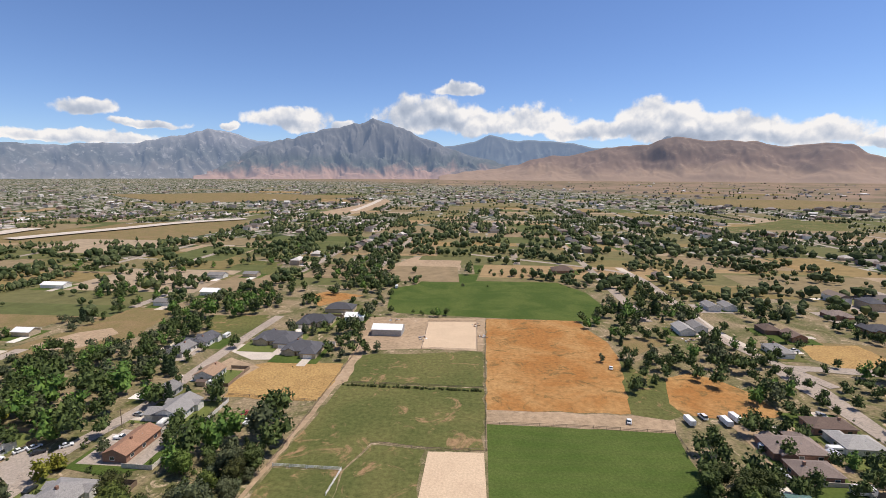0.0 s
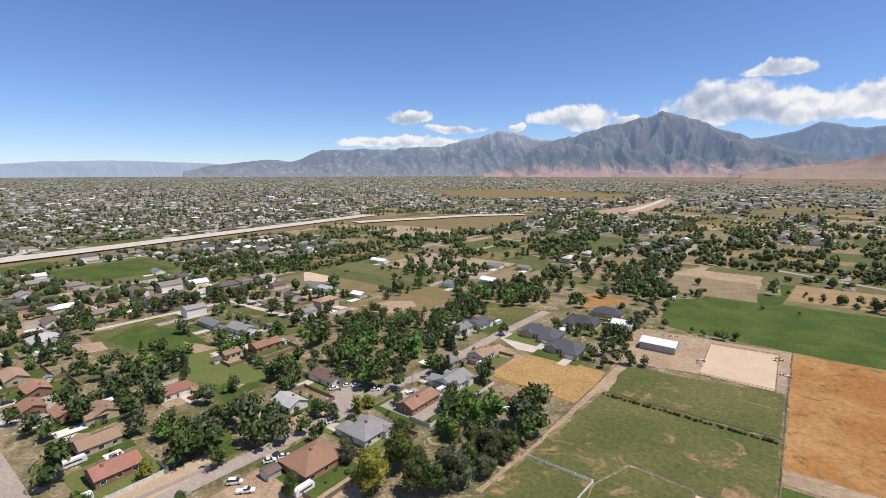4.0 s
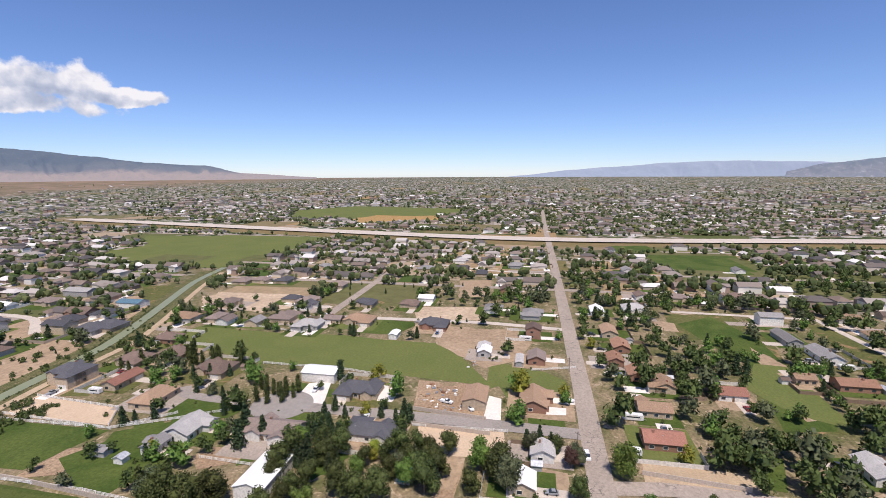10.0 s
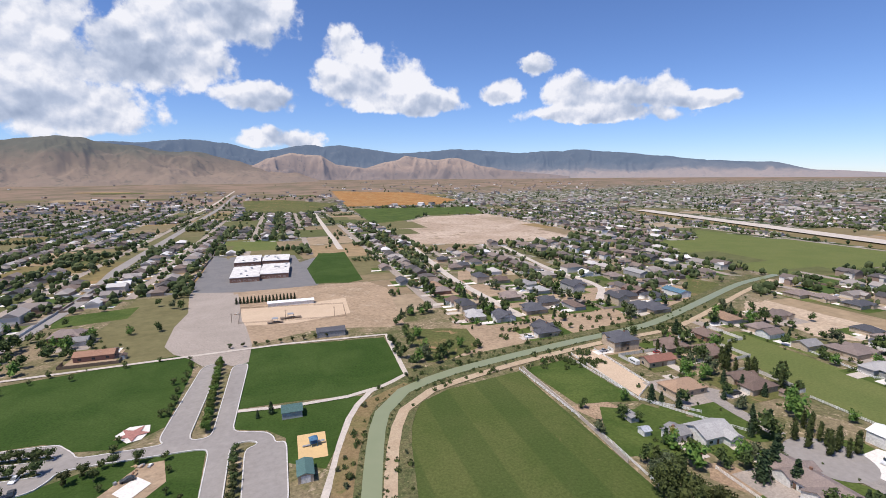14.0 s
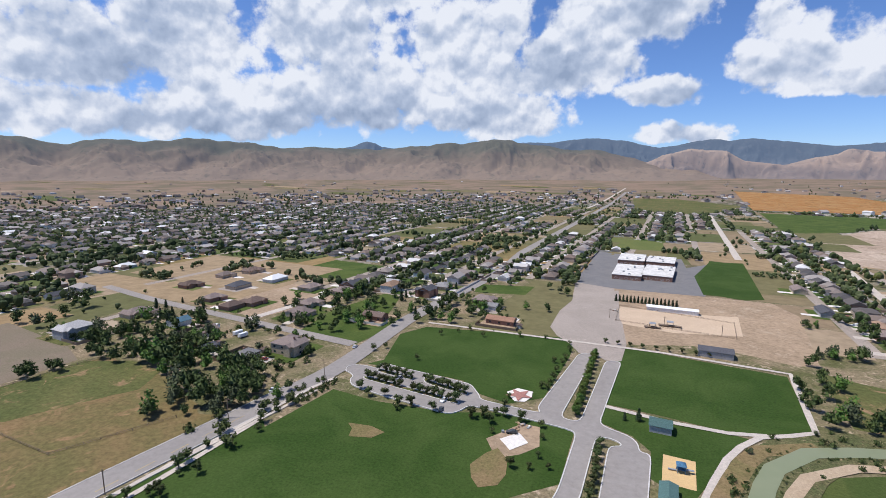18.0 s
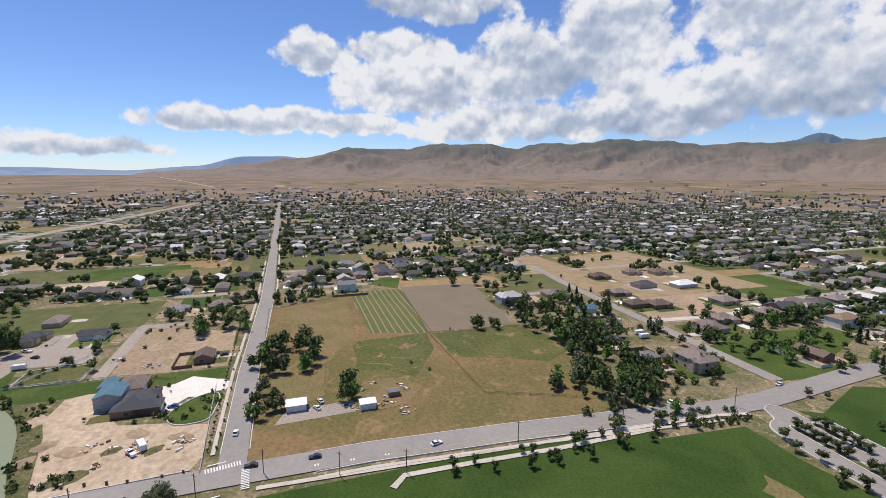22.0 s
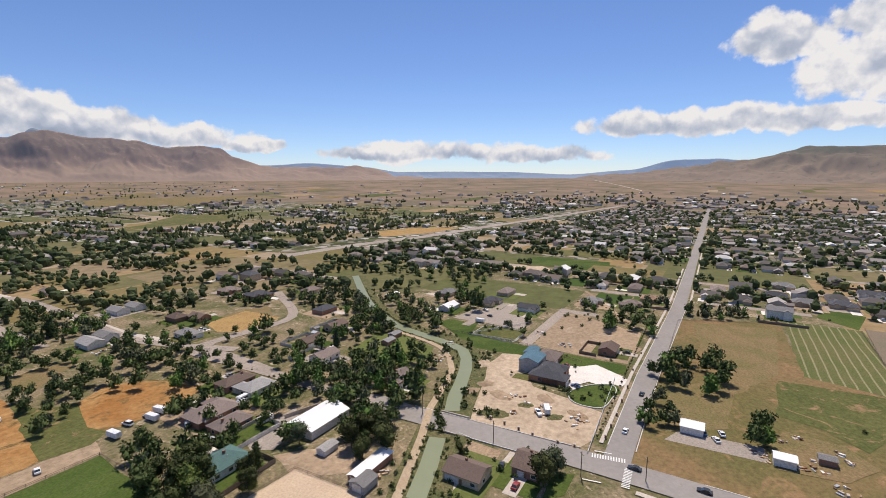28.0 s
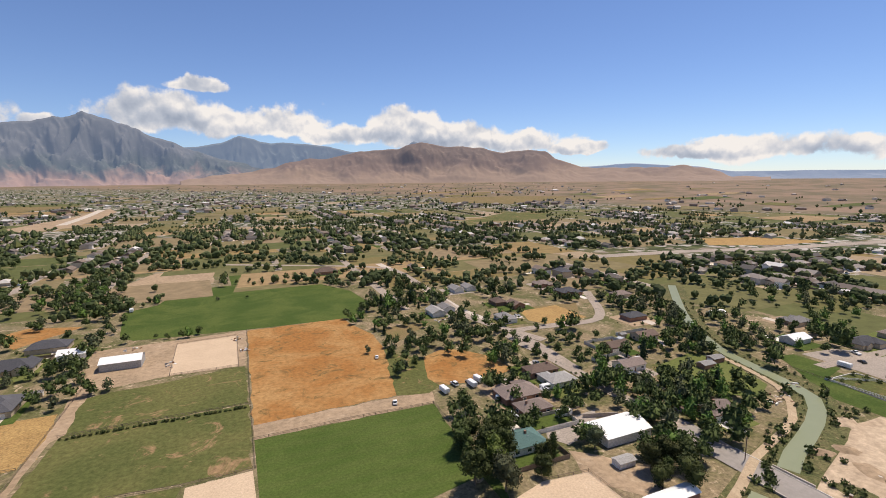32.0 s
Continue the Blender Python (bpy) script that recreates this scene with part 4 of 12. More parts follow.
court('park_drive', 'asphaltg', 7, [(121.5, -202.0), (123.1, -208.6), (114.4, -211.3), (106.0, -208.8), (109.0, -217.2), (56.2, -208.8), (53.2, -204.7), (49.5, -199.7), (47.4, -195.0), (19.9, -192.1), (22.5, -196.8), (10.4, -267.8), (1.6, -270.4), (12.4, -191.3), (4.2, -190.4), (-3.9, -261.8), (-11.8, -263.2), (-3.0, -191.1), (-14.4, -186.5), (-17.5, -181.6), (-17.6, -176.3), (-21.6, -175.9), (-18.3, -139.5), (-14.3, -139.4), (-13.0, -134.7), (-7.9, -135.3), (-7.6, -139.6), (-4.6, -140.4), (-7.1, -176.2), (-11.7, -177.8), (-11.1, -180.5), (-6.2, -182.4), (-2.2, -180.1), (0.7, -143.2), (2.6, -134.9), (9.8, -135.6), (7.6, -144.0), (4.9, -180.5), (7.3, -183.3), (45.7, -188.4), (51.1, -188.0), (52.8, -182.6), (56.6, -178.1), (88.2, -183.1), (109.0, -187.8), (113.3, -193.4), (113.5, -197.4), (117.2, -200.1)])
court('tree_island', 'meadow', 8, [(106.5, -209.9), (85.2, -206.6), (83.6, -202.8), (105.1, -206.1)])
court('tree_island', 'meadow', 8, [(80.6, -210.3), (77.2, -205.7), (55.2, -200.3), (53.7, -197.2), (77.9, -202.2)])
patch('gravel_lot', 'gravel', 3, [(25.1, -421.1), (-4.3, -432.6), (-8.2, -363.0), (-12.7, -331.7), (-14.7, -292.5), (-11.8, -264.7), (-3.9, -262.5), (2.6, -269.8), (10.5, -268.6), (17.5, -283.2), (25.9, -294.2), (32.2, -310.3), (30.7, -350.1), (21.9, -398.5)])
court('parking_strip', 'meadow', 8, [(108.9, -199.7), (56.5, -190.9), (54.7, -187.5), (107.5, -196.3)])
disc('cul_de_sac', 'asphaltg', 5, 13.5, -192.3, -84.7)
patch('grass_ring', 'lush', 2, [(-185.9, -64.0), (-180.0, -80.0), (-173.6, -71.2), (-176.8, -62.0)])
patch('lawn', 'lush', 2, [(-208.4, -91.9), (-214.9, -84.7), (-207.7, -62.8), (-201.1, -63.2), (-202.6, -82.4)])
patch('lawn', 'lush', 2, [(-191.2, -131.8), (-191.7, -112.9), (-179.5, -107.2), (-176.4, -128.6)])
patch('lawn', 'lush', 2, [(-320.6, -166.6), (-316.6, -144.9), (-292.3, -132.4), (-294.1, -154.9)])
patch('lawn', 'lush', 2, [(-170.9, -137.4), (-174.5, -127.3), (-159.9, -115.6), (-155.3, -125.9)])
patch('lawn', 'lush', 2, [(-160.4, -59.5), (-161.9, -47.5), (-145.5, -42.1), (-146.0, -57.1)])
patch('lawn', 'lush', 2, [(-192.8, 22.2), (-192.1, 36.5), (-184.0, 36.3), (-184.8, 21.5)])
patch('driveway', 'concretew', 4, [(-214.6, -80.9), (-217.7, -70.7), (-194.2, -66.7), (-194.3, -81.5)])
patch('driveway', 'concretew', 4, [(-215.5, -45.0), (-213.0, -35.7), (-198.9, -36.9), (-199.5, -44.0)])
patch('driveway', 'concretew', 4, [(-208.7, 5.9), (-205.9, 11.4), (-186.1, 10.6), (-186.8, 3.4)])
patch('driveway', 'concretew', 4, [(-161.8, 12.3), (-161.3, 16.3), (-139.7, 13.7), (-140.0, 11.1)])
patch('dirt_lot', 'dirt', 2, [(-161.7, -14.5), (-159.9, -2.6), (-141.8, -5.6), (-142.4, -12.7)])
patch('driveway', 'concretew', 4, [(-200.5, 30.4), (-199.5, 38.9), (-193.4, 37.9), (-193.4, 29.5)])
patch('lawn', 'lush', 2, [(-319.1, -70.2), (-312.5, -40.0), (-287.2, -53.3), (-290.1, -83.7)])
patch('dirt_lot', 'sand2', 2, [(-384.6, -227.2), (-381.3, -152.5), (-341.0, -144.3), (-327.3, -160.8), (-338.5, -192.9), (-323.6, -206.7)])
patch('dirt_lot', 'dirt', 2, [(-307.8, -28.7), (-305.1, -3.5), (-272.9, -6.1), (-273.1, -25.3)])
patch('dirt_lot', 'dirt', 2, [(-282.5, 156.1), (-242.2, 162.1), (-200.4, 147.8), (-196.5, 133.9), (-229.5, 138.2)])
patch('pasture', 'lush', 1, [(-323.6, 130.5), (-341.9, 159.5), (-298.5, 168.3), (-247.2, 158.3), (-200.4, 147.8), (-189.7, 140.7), (-187.4, 120.2), (-254.2, 141.5), (-285.5, 134.8)])
patch('dirt_lot', 'dirtr', 2, [(-162.4, 59.0), (-158.3, 95.6), (-148.0, 91.6), (-151.6, 56.6)])
patch('gravel_yard', 'gravel', 2, [(-146.6, 147.4), (-155.8, 164.5), (-143.7, 162.9), (-137.2, 154.1), (-138.5, 141.4)])
patch('driveway', 'concretew', 4, [(244.9, 32.3), (253.4, 22.2), (242.8, 7.4), (232.4, 10.4), (228.7, 19.0), (232.9, 30.3)])
patch('corridor', 'straw3', 0, [(-920.8, -862.6), (-743.8, -238.1), (-665.9, 89.7), (-667.1, 426.4), (-674.1, 797.8), (-758.3, 895.4), (-754.5, 101.0), (-1026.5, -960.7)])
patch('dry_spot', 'straw3', 3, [(38.0, -148.3), (34.7, -156.6), (31.3, -161.3), (26.3, -155.2), (25.0, -146.7), (26.4, -140.5), (32.0, -137.2)])
patch('dry_spot', 'straw3', 3, [(92.6, -157.7), (82.7, -158.7), (75.3, -156.4), (78.4, -151.1), (87.2, -149.0)])
patch('lawn', 'lush', 2, [(214.5, 22.1), (234.3, 10.6), (224.0, 7.2), (208.1, 16.4), (210.3, 27.7)])
patch('green_strip', 'lush', 2, [(265.3, 103.3), (261.6, 53.9), (255.9, 7.0), (245.8, 7.1), (249.2, 51.0), (253.8, 93.3)])
patch('building_site', 'sand2', 1, [(248.7, 72.2), (251.6, 61.2), (214.1, 46.3), (207.9, 27.1), (200.9, 12.7), (177.3, 14.3), (168.6, 18.7), (172.2, 63.8), (193.5, 69.9), (215.8, 72.1), (233.3, 74.3)])
patch('driveway', 'concretew', 3, [(245.5, 39.2), (247.5, 28.5), (240.6, 4.5), (231.4, 7.6), (232.6, 20.8), (222.3, 29.0), (227.5, 32.4)])
court('front_lawn', 'lush', 4, [(207.9, 28.8), (216.7, 29.3), (227.2, 21.4), (231.6, 11.5), (224.8, 9.2), (204.1, 12.9), (203.4, 23.2)])
court('garden_plot', 'meadow', 3, [(272.1, 100.4), (292.9, 97.7), (290.1, 70.1), (267.0, 71.0)])
patch('gravel_yard', 'gravel', 2, [(298.8, 124.3), (322.4, 119.6), (352.0, 93.7), (344.1, 74.1), (293.3, 73.3), (297.2, 98.4)])
patch('green_strip', 'lush', 2, [(283.2, 128.8), (294.5, 126.0), (294.1, 104.0), (270.3, 100.7), (266.1, 69.2), (258.9, 7.5), (246.0, 8.2), (250.9, 36.7), (256.1, 83.2), (270.5, 109.5)])
patch('dirt_yard', 'dirt', 1, [(269.3, 57.5), (300.5, 58.3), (338.6, 39.3), (318.5, 2.6), (261.4, 6.7), (263.3, 34.5)])
patch('paddock', 'meadow2', 2, [(219.0, 153.0), (248.7, 156.4), (254.3, 140.7), (240.9, 111.7), (224.3, 106.2), (212.0, 116.4), (195.4, 129.5), (204.3, 140.7)])
patch('green_patch', 'meadow', 3, [(265.1, -109.6), (259.3, -163.8), (234.6, -172.8), (208.7, -168.8), (200.1, -149.4), (214.3, -127.8), (225.2, -106.3)])
patch('dry_patch', 'straw3', 3, [(354.8, -28.0), (363.5, -76.9), (277.5, -62.4), (243.9, -39.5), (208.3, -33.7), (194.8, -10.7), (239.9, -12.4), (260.4, -36.4), (308.5, -29.7)])
patch('green_patch', 'meadow', 4, [(269.9, -60.9), (267.2, -106.0), (240.3, -100.2), (209.8, -77.9), (223.1, -67.2), (228.6, -53.4)])
patch('gravel_yard', 'gravel', 3, [(198.7, -15.7), (198.4, -43.9), (187.8, -43.8), (189.4, -10.5)])
patch('dirt_yard', 'straw3', 4, [(200.4, -45.1), (215.5, -54.4), (212.0, -71.4), (198.5, -77.5), (185.6, -65.2), (184.9, -46.0)])
patch('dry_strip', 'meadow3', 2, [(188.5, -10.4), (185.1, -41.4), (184.4, -82.4), (183.3, -98.0), (177.0, -117.3), (172.7, -142.4), (146.8, -142.4), (152.9, -89.2), (164.2, -9.5)])
patch('park_lawn', 'turf', 1, [(147.8, 1.5), (146.8, -8.9), (140.2, -85.1), (131.5, -152.5), (99.9, -121.8), (110.7, 2.4)])
patch('dirt_yard', 'dirt', 2, [(-135.7, 76.6), (-134.9, 87.6), (-133.6, 104.4), (-115.9, 99.5), (-109.7, 115.2), (-93.8, 105.4), (-129.7, 74.2)])
patch('dirt_yard', 'dirt2', 2, [(-134.8, 90.5), (-135.0, 98.8), (-123.2, 96.7), (-118.5, 87.6), (-122.3, 84.6)])
patch('lawn', 'lush', 2, [(-130.0, 152.4), (-128.3, 164.9), (-105.1, 158.6), (-99.3, 166.9), (-94.8, 156.6), (-110.6, 147.2)])
patch('lawn', 'lush', 2, [(-172.3, 103.5), (-168.4, 108.9), (-149.9, 99.7), (-151.1, 94.0), (-160.7, 97.8)])
patch('gravel_yard', 'gravel', 2, [(-153.7, 148.0), (-154.7, 162.9), (-144.7, 159.8), (-139.8, 149.6), (-146.6, 144.5)])
patch('pasture', 'meadow2', 2, [(-257.5, 145.0), (-254.3, 159.3), (-200.3, 151.2), (-192.6, 147.3), (-198.2, 137.9), (-207.1, 131.0), (-225.5, 125.3)])
patch('field', 'straw3', 2, [(-238.8, 268.4), (-238.3, 294.7), (-231.5, 356.0), (-192.0, 334.9), (-202.6, 306.6), (-194.9, 275.6), (-205.3, 262.9)])
patch('field', 'dirt', 3, [(-241.8, 271.8), (-231.1, 295.8), (-215.8, 305.0), (-204.2, 293.8), (-209.5, 268.3), (-227.2, 264.0)])
patch('dirt_yard', 'dirt', 2, [(-142.6, 105.4), (-144.5, 114.1), (-153.0, 130.6), (-151.4, 134.3), (-141.3, 124.2), (-135.2, 109.2)])
patch('lawn', 'lush', 2, [(-186.4, -135.1), (-196.0, -130.0), (-193.0, -105.7), (-188.5, -98.9), (-180.0, -101.8), (-172.3, -121.6)])
patch('lawn', 'lush', 2, [(-158.6, -88.4), (-168.0, -83.5), (-161.1, -74.7), (-151.4, -77.1), (-148.0, -81.6)])
patch('lawn', 'lush', 2, [(-183.4, -83.2), (-187.0, -67.9), (-177.5, -68.7), (-174.9, -77.1)])
patch('lawn', 'lush', 2, [(-146.7, -147.4), (-174.4, -128.0), (-162.4, -115.2), (-149.3, -113.2), (-148.7, -105.7), (-137.9, -110.9), (-131.8, -127.0)])
patch('dirt_lot', 'dirt2', 2, [(-152.1, -100.3), (-158.5, -97.3), (-159.8, -82.5), (-150.1, -82.1), (-144.9, -94.2)])
patch('lawn', 'lush', 2, [(-152.4, -59.9), (-165.2, -57.3), (-157.1, -43.7), (-142.5, -52.5)])
road('freeway', 'concrete', 36, 5, [(-657.5, 729.2), (-628.2, 792.6), (-579.6, 879.1), (-530.2, 978.5), (-434.2, 1073.2)])
road('far_road', 'concrete', 20, 5, [(-236.3, 1320.3), (-220.4, 1827.6)])

# ---- mountains round the valley ----


def rock(name, foot, slope, top, pale, haze_glow, foot_z, top_z, pale_share=0.5):
    """Dry foot, wooded slopes, rocky top, with pale outcrops; the blue haze of the air before far ranges is painted in
    as emission.
    """
    k = material(name, 0.95, 0, 0.1)
    at = k.add("ShaderNodeNewGeometry").outputs["Position"]
    xyz = k.add("ShaderNodeSeparateXYZ")
    k.put(xyz.inputs[0], at)
    drift = k.noise(at, 1 / 240.0, 6.0, 0.62, 0.8)
    fine = k.noise(at, 1 / 46.0, 6.0, 0.68, 0.6)
    high = k.math("ADD", xyz.outputs[2], k.math("MULTIPLY", k.math("SUBTRACT", drift, 0.5), (top_z - foot_z) * 1.3))
    colour = k.mix(k.step(high, foot_z, foot_z + (top_z - foot_z) * 0.45), foot, slope)
    colour = k.mix(k.step(high, foot_z + (top_z - foot_z) * 0.45, top_z), colour, top)
    colour = k.mix(k.math("MULTIPLY", k.step(fine, 0.54, 0.66), pale_share), colour, pale)
    k.put(k.shader.inputs["Base Color"], colour)
    # aerial haze painted as blue emission; the rock itself gives off no light
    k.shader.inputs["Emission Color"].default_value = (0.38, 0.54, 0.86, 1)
    k.shader.inputs["Emission Strength"].default_value = haze_glow
    if foot_z < 105:
        bump(k, fine, 0.3, 5.0)


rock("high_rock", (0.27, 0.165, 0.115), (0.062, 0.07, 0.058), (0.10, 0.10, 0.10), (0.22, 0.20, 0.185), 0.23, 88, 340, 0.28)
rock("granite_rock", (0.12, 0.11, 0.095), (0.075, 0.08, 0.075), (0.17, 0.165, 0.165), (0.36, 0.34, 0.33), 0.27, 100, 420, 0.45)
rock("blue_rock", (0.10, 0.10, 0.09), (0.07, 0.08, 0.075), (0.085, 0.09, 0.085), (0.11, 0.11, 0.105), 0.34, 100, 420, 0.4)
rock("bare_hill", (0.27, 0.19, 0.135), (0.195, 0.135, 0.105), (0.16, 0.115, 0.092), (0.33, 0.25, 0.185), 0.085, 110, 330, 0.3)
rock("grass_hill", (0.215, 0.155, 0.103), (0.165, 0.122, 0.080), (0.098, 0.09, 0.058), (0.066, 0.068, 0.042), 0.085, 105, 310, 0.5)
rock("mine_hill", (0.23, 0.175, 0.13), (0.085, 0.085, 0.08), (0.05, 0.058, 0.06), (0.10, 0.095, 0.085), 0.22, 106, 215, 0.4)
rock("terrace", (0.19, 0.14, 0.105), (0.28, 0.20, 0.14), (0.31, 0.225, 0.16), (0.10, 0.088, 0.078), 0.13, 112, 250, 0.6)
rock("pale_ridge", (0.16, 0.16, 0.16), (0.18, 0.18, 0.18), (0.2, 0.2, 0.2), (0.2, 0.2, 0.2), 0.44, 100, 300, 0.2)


def massif(name, mat, peaks, near, far, rough, label, step=0.12, rows=30, soft=False, curve=1.3, base=None):
    """A mountain chain: summits and saddles as (yaw, elevation) in degrees, with ridges and gullies between."""
    line = sorted(peaks)
    start, end = line[0][0] - 2.0, line[-1][0] + 2.0
    if base is None:
        base = math.degrees(math.atan((ground_z(near, 0) - EYE) / near)) - 0.12

    def skyline(yaw):
        if yaw <= line[0][0] or yaw >= line[-1][0]:
            return base
        for (y0, e0), (y1, e1) in zip(line, line[1:]):
            if y0 <= yaw <= y1:
                f = (yaw - y0) / (y1 - y0)
                f = f * 0.45 + (f * f * (3 - 2 * f)) * 0.55
                return e0 + (e1 - e0) * f
    count = int((end - start) / step) + 1
    verts, faces = [], []
    for j in range(rows + 1):
        f = j / rows
        r = near + (far - near) * f
        for i in range(count + 1):
            yaw = start + (end - start) * i / count
            top = skyline(yaw) + (0.55 * noise.noise((yaw * 0.21, near, 2.0)) + 0.2 * noise.noise((yaw * 0.7, near, 5.0)) if soft else 0.0)
            p = heading(yaw) * r
            ridge = 0.0
            wx, wy = (noise.noise((p.x * 0.006, p.y * 0.006, 4.0 + k)) * (50 if soft else 90) for k in (0.0, 9.0))
            for octave in range(5 if soft else 6):
                s = (0.0026 if soft else 0.0040) * 2 ** octave
                q = noise.noise(((p.x + wx) * s, (p.y + wy) * s, octave * 7.3 + near))
                ridge += (0.5 + 0.7 * q if soft and octave < 2 else 0.5 - abs(q)) / (1.95 if soft else 1.8) ** octave
            grow = f ** curve
            edge = min(1.0, (1 - f) * 4)
            lift = (top - base) * (grow + rough * (ridge - 0.66) * min(1.0, f * 5) * (0.2 + 0.8 * min(1.0, f * 1.6)) * (0.14 + 0.86 * edge) * 1.15)
            verts.append((p.x, p.y, EYE + math.tan(radians(base + max(lift, -0.02))) * r))
    for j in range(rows):
        for i in range(count):
            a = j * (count + 1) + i
            faces.append((a, a + 1, a + count + 2, a + count + 1))
    back = len(verts)
    for i in range(count + 1):
        x, y, z = verts[rows * (count + 1) + i]
        verts.append((x * 1.008, y * 1.008, 30.0))
    for i in range(count):
        a = rows * (count + 1) + i
        faces.append((a, a + 1, back + i + 1, back + i))
    return tagged(mesh_object(name, verts, faces, mat, smooth=True), label, "mountains", kind="structure")


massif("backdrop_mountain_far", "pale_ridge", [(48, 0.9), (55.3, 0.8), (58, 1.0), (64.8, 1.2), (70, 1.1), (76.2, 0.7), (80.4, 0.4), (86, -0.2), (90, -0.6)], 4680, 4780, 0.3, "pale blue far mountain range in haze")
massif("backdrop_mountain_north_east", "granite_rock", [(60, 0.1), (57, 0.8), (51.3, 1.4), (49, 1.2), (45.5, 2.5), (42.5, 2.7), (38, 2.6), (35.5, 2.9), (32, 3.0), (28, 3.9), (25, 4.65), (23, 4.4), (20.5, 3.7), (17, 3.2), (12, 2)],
       4360, 4660, 0.5, "granite mountains with pale rock faces in blue haze")
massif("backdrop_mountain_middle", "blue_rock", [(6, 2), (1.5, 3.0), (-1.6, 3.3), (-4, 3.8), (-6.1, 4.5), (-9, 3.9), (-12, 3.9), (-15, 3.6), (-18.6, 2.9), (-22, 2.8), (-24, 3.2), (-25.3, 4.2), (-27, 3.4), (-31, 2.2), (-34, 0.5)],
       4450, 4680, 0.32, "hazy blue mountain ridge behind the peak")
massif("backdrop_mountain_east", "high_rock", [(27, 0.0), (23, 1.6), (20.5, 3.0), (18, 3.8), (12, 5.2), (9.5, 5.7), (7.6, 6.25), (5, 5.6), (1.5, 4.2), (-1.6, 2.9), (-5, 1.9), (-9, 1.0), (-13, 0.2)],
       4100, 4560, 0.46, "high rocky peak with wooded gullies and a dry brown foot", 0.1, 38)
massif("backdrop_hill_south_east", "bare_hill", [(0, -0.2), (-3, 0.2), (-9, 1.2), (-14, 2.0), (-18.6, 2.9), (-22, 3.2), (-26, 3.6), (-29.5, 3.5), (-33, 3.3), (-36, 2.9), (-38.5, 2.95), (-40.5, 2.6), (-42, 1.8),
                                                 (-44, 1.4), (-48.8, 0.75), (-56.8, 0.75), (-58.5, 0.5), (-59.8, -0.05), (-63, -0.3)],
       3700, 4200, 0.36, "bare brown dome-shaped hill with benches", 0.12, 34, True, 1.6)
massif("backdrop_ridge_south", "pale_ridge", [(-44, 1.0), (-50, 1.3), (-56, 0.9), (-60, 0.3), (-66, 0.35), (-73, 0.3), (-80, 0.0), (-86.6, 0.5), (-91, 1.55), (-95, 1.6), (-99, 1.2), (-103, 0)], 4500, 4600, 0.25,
       "far ridge in pale blue haze above a lake")
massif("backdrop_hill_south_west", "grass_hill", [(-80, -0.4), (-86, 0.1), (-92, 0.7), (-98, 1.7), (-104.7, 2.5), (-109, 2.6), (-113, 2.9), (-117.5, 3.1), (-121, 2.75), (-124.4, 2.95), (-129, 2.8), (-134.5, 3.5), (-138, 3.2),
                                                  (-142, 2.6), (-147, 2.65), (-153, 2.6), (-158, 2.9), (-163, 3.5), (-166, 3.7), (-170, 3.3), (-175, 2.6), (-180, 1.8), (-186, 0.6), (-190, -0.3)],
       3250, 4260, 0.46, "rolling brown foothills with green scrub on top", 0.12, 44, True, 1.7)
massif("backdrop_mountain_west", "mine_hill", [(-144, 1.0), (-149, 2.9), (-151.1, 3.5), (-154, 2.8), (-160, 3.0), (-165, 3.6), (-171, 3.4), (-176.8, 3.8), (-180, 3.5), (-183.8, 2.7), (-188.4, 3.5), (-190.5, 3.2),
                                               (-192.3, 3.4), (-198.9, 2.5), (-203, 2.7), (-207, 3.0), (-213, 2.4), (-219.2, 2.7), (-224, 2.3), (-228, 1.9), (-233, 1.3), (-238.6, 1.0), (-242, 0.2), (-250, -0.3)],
       4250, 4660, 0.36, "mountain range in blue haze with pale mine terraces", 0.1, 34)

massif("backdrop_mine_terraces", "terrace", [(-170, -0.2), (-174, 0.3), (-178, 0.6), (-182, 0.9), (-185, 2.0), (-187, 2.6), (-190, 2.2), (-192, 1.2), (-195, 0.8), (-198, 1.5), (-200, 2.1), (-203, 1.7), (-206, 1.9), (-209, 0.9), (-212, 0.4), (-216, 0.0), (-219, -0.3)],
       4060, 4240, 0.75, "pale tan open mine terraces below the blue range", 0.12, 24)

# ---- trees ----


def leaf_mat(name, dark, light, yellow=0.0):
    k = material(name, 0.75, 0, 0.2)
    info = k.add("ShaderNodeObjectInfo").outputs["Random"]
    geo = k.add("ShaderNodeNewGeometry")
    colour = k.mix(geo.outputs["Random Per Island"], dark, light)
    tone = k.add("ShaderNodeHueSaturation")
    k.put(tone.inputs["Hue"], k.math("MULTIPLY_ADD", info, 0.05, 0.475 - yellow))
    k.put(tone.inputs["Value"], k.math("MULTIPLY_ADD", info, 0.55, 0.72))
    k.put(tone.inputs["Color"], colour)
    k.put(k.shader.inputs["Base Color"], tone.outputs[0])


leaf_mat("leaf", (0.027, 0.038, 0.011), (0.083, 0.10, 0.029))
leaf_mat("leaf_grey", (0.040, 0.050, 0.024), (0.105, 0.118, 0.058))
leaf_mat("leaf_lime", (0.13, 0.16, 0.02), (0.28, 0.29, 0.045))
leaf_mat("leaf_fresh", (0.055, 0.095, 0.018), (0.12, 0.165, 0.035))
leaf_mat("needle", (0.024, 0.040, 0.018), (0.055, 0.078, 0.034))
leaf_mat("leaf_red", (0.05, 0.028, 0.026), (0.095, 0.05, 0.04))
k = material("bark", 0.9)
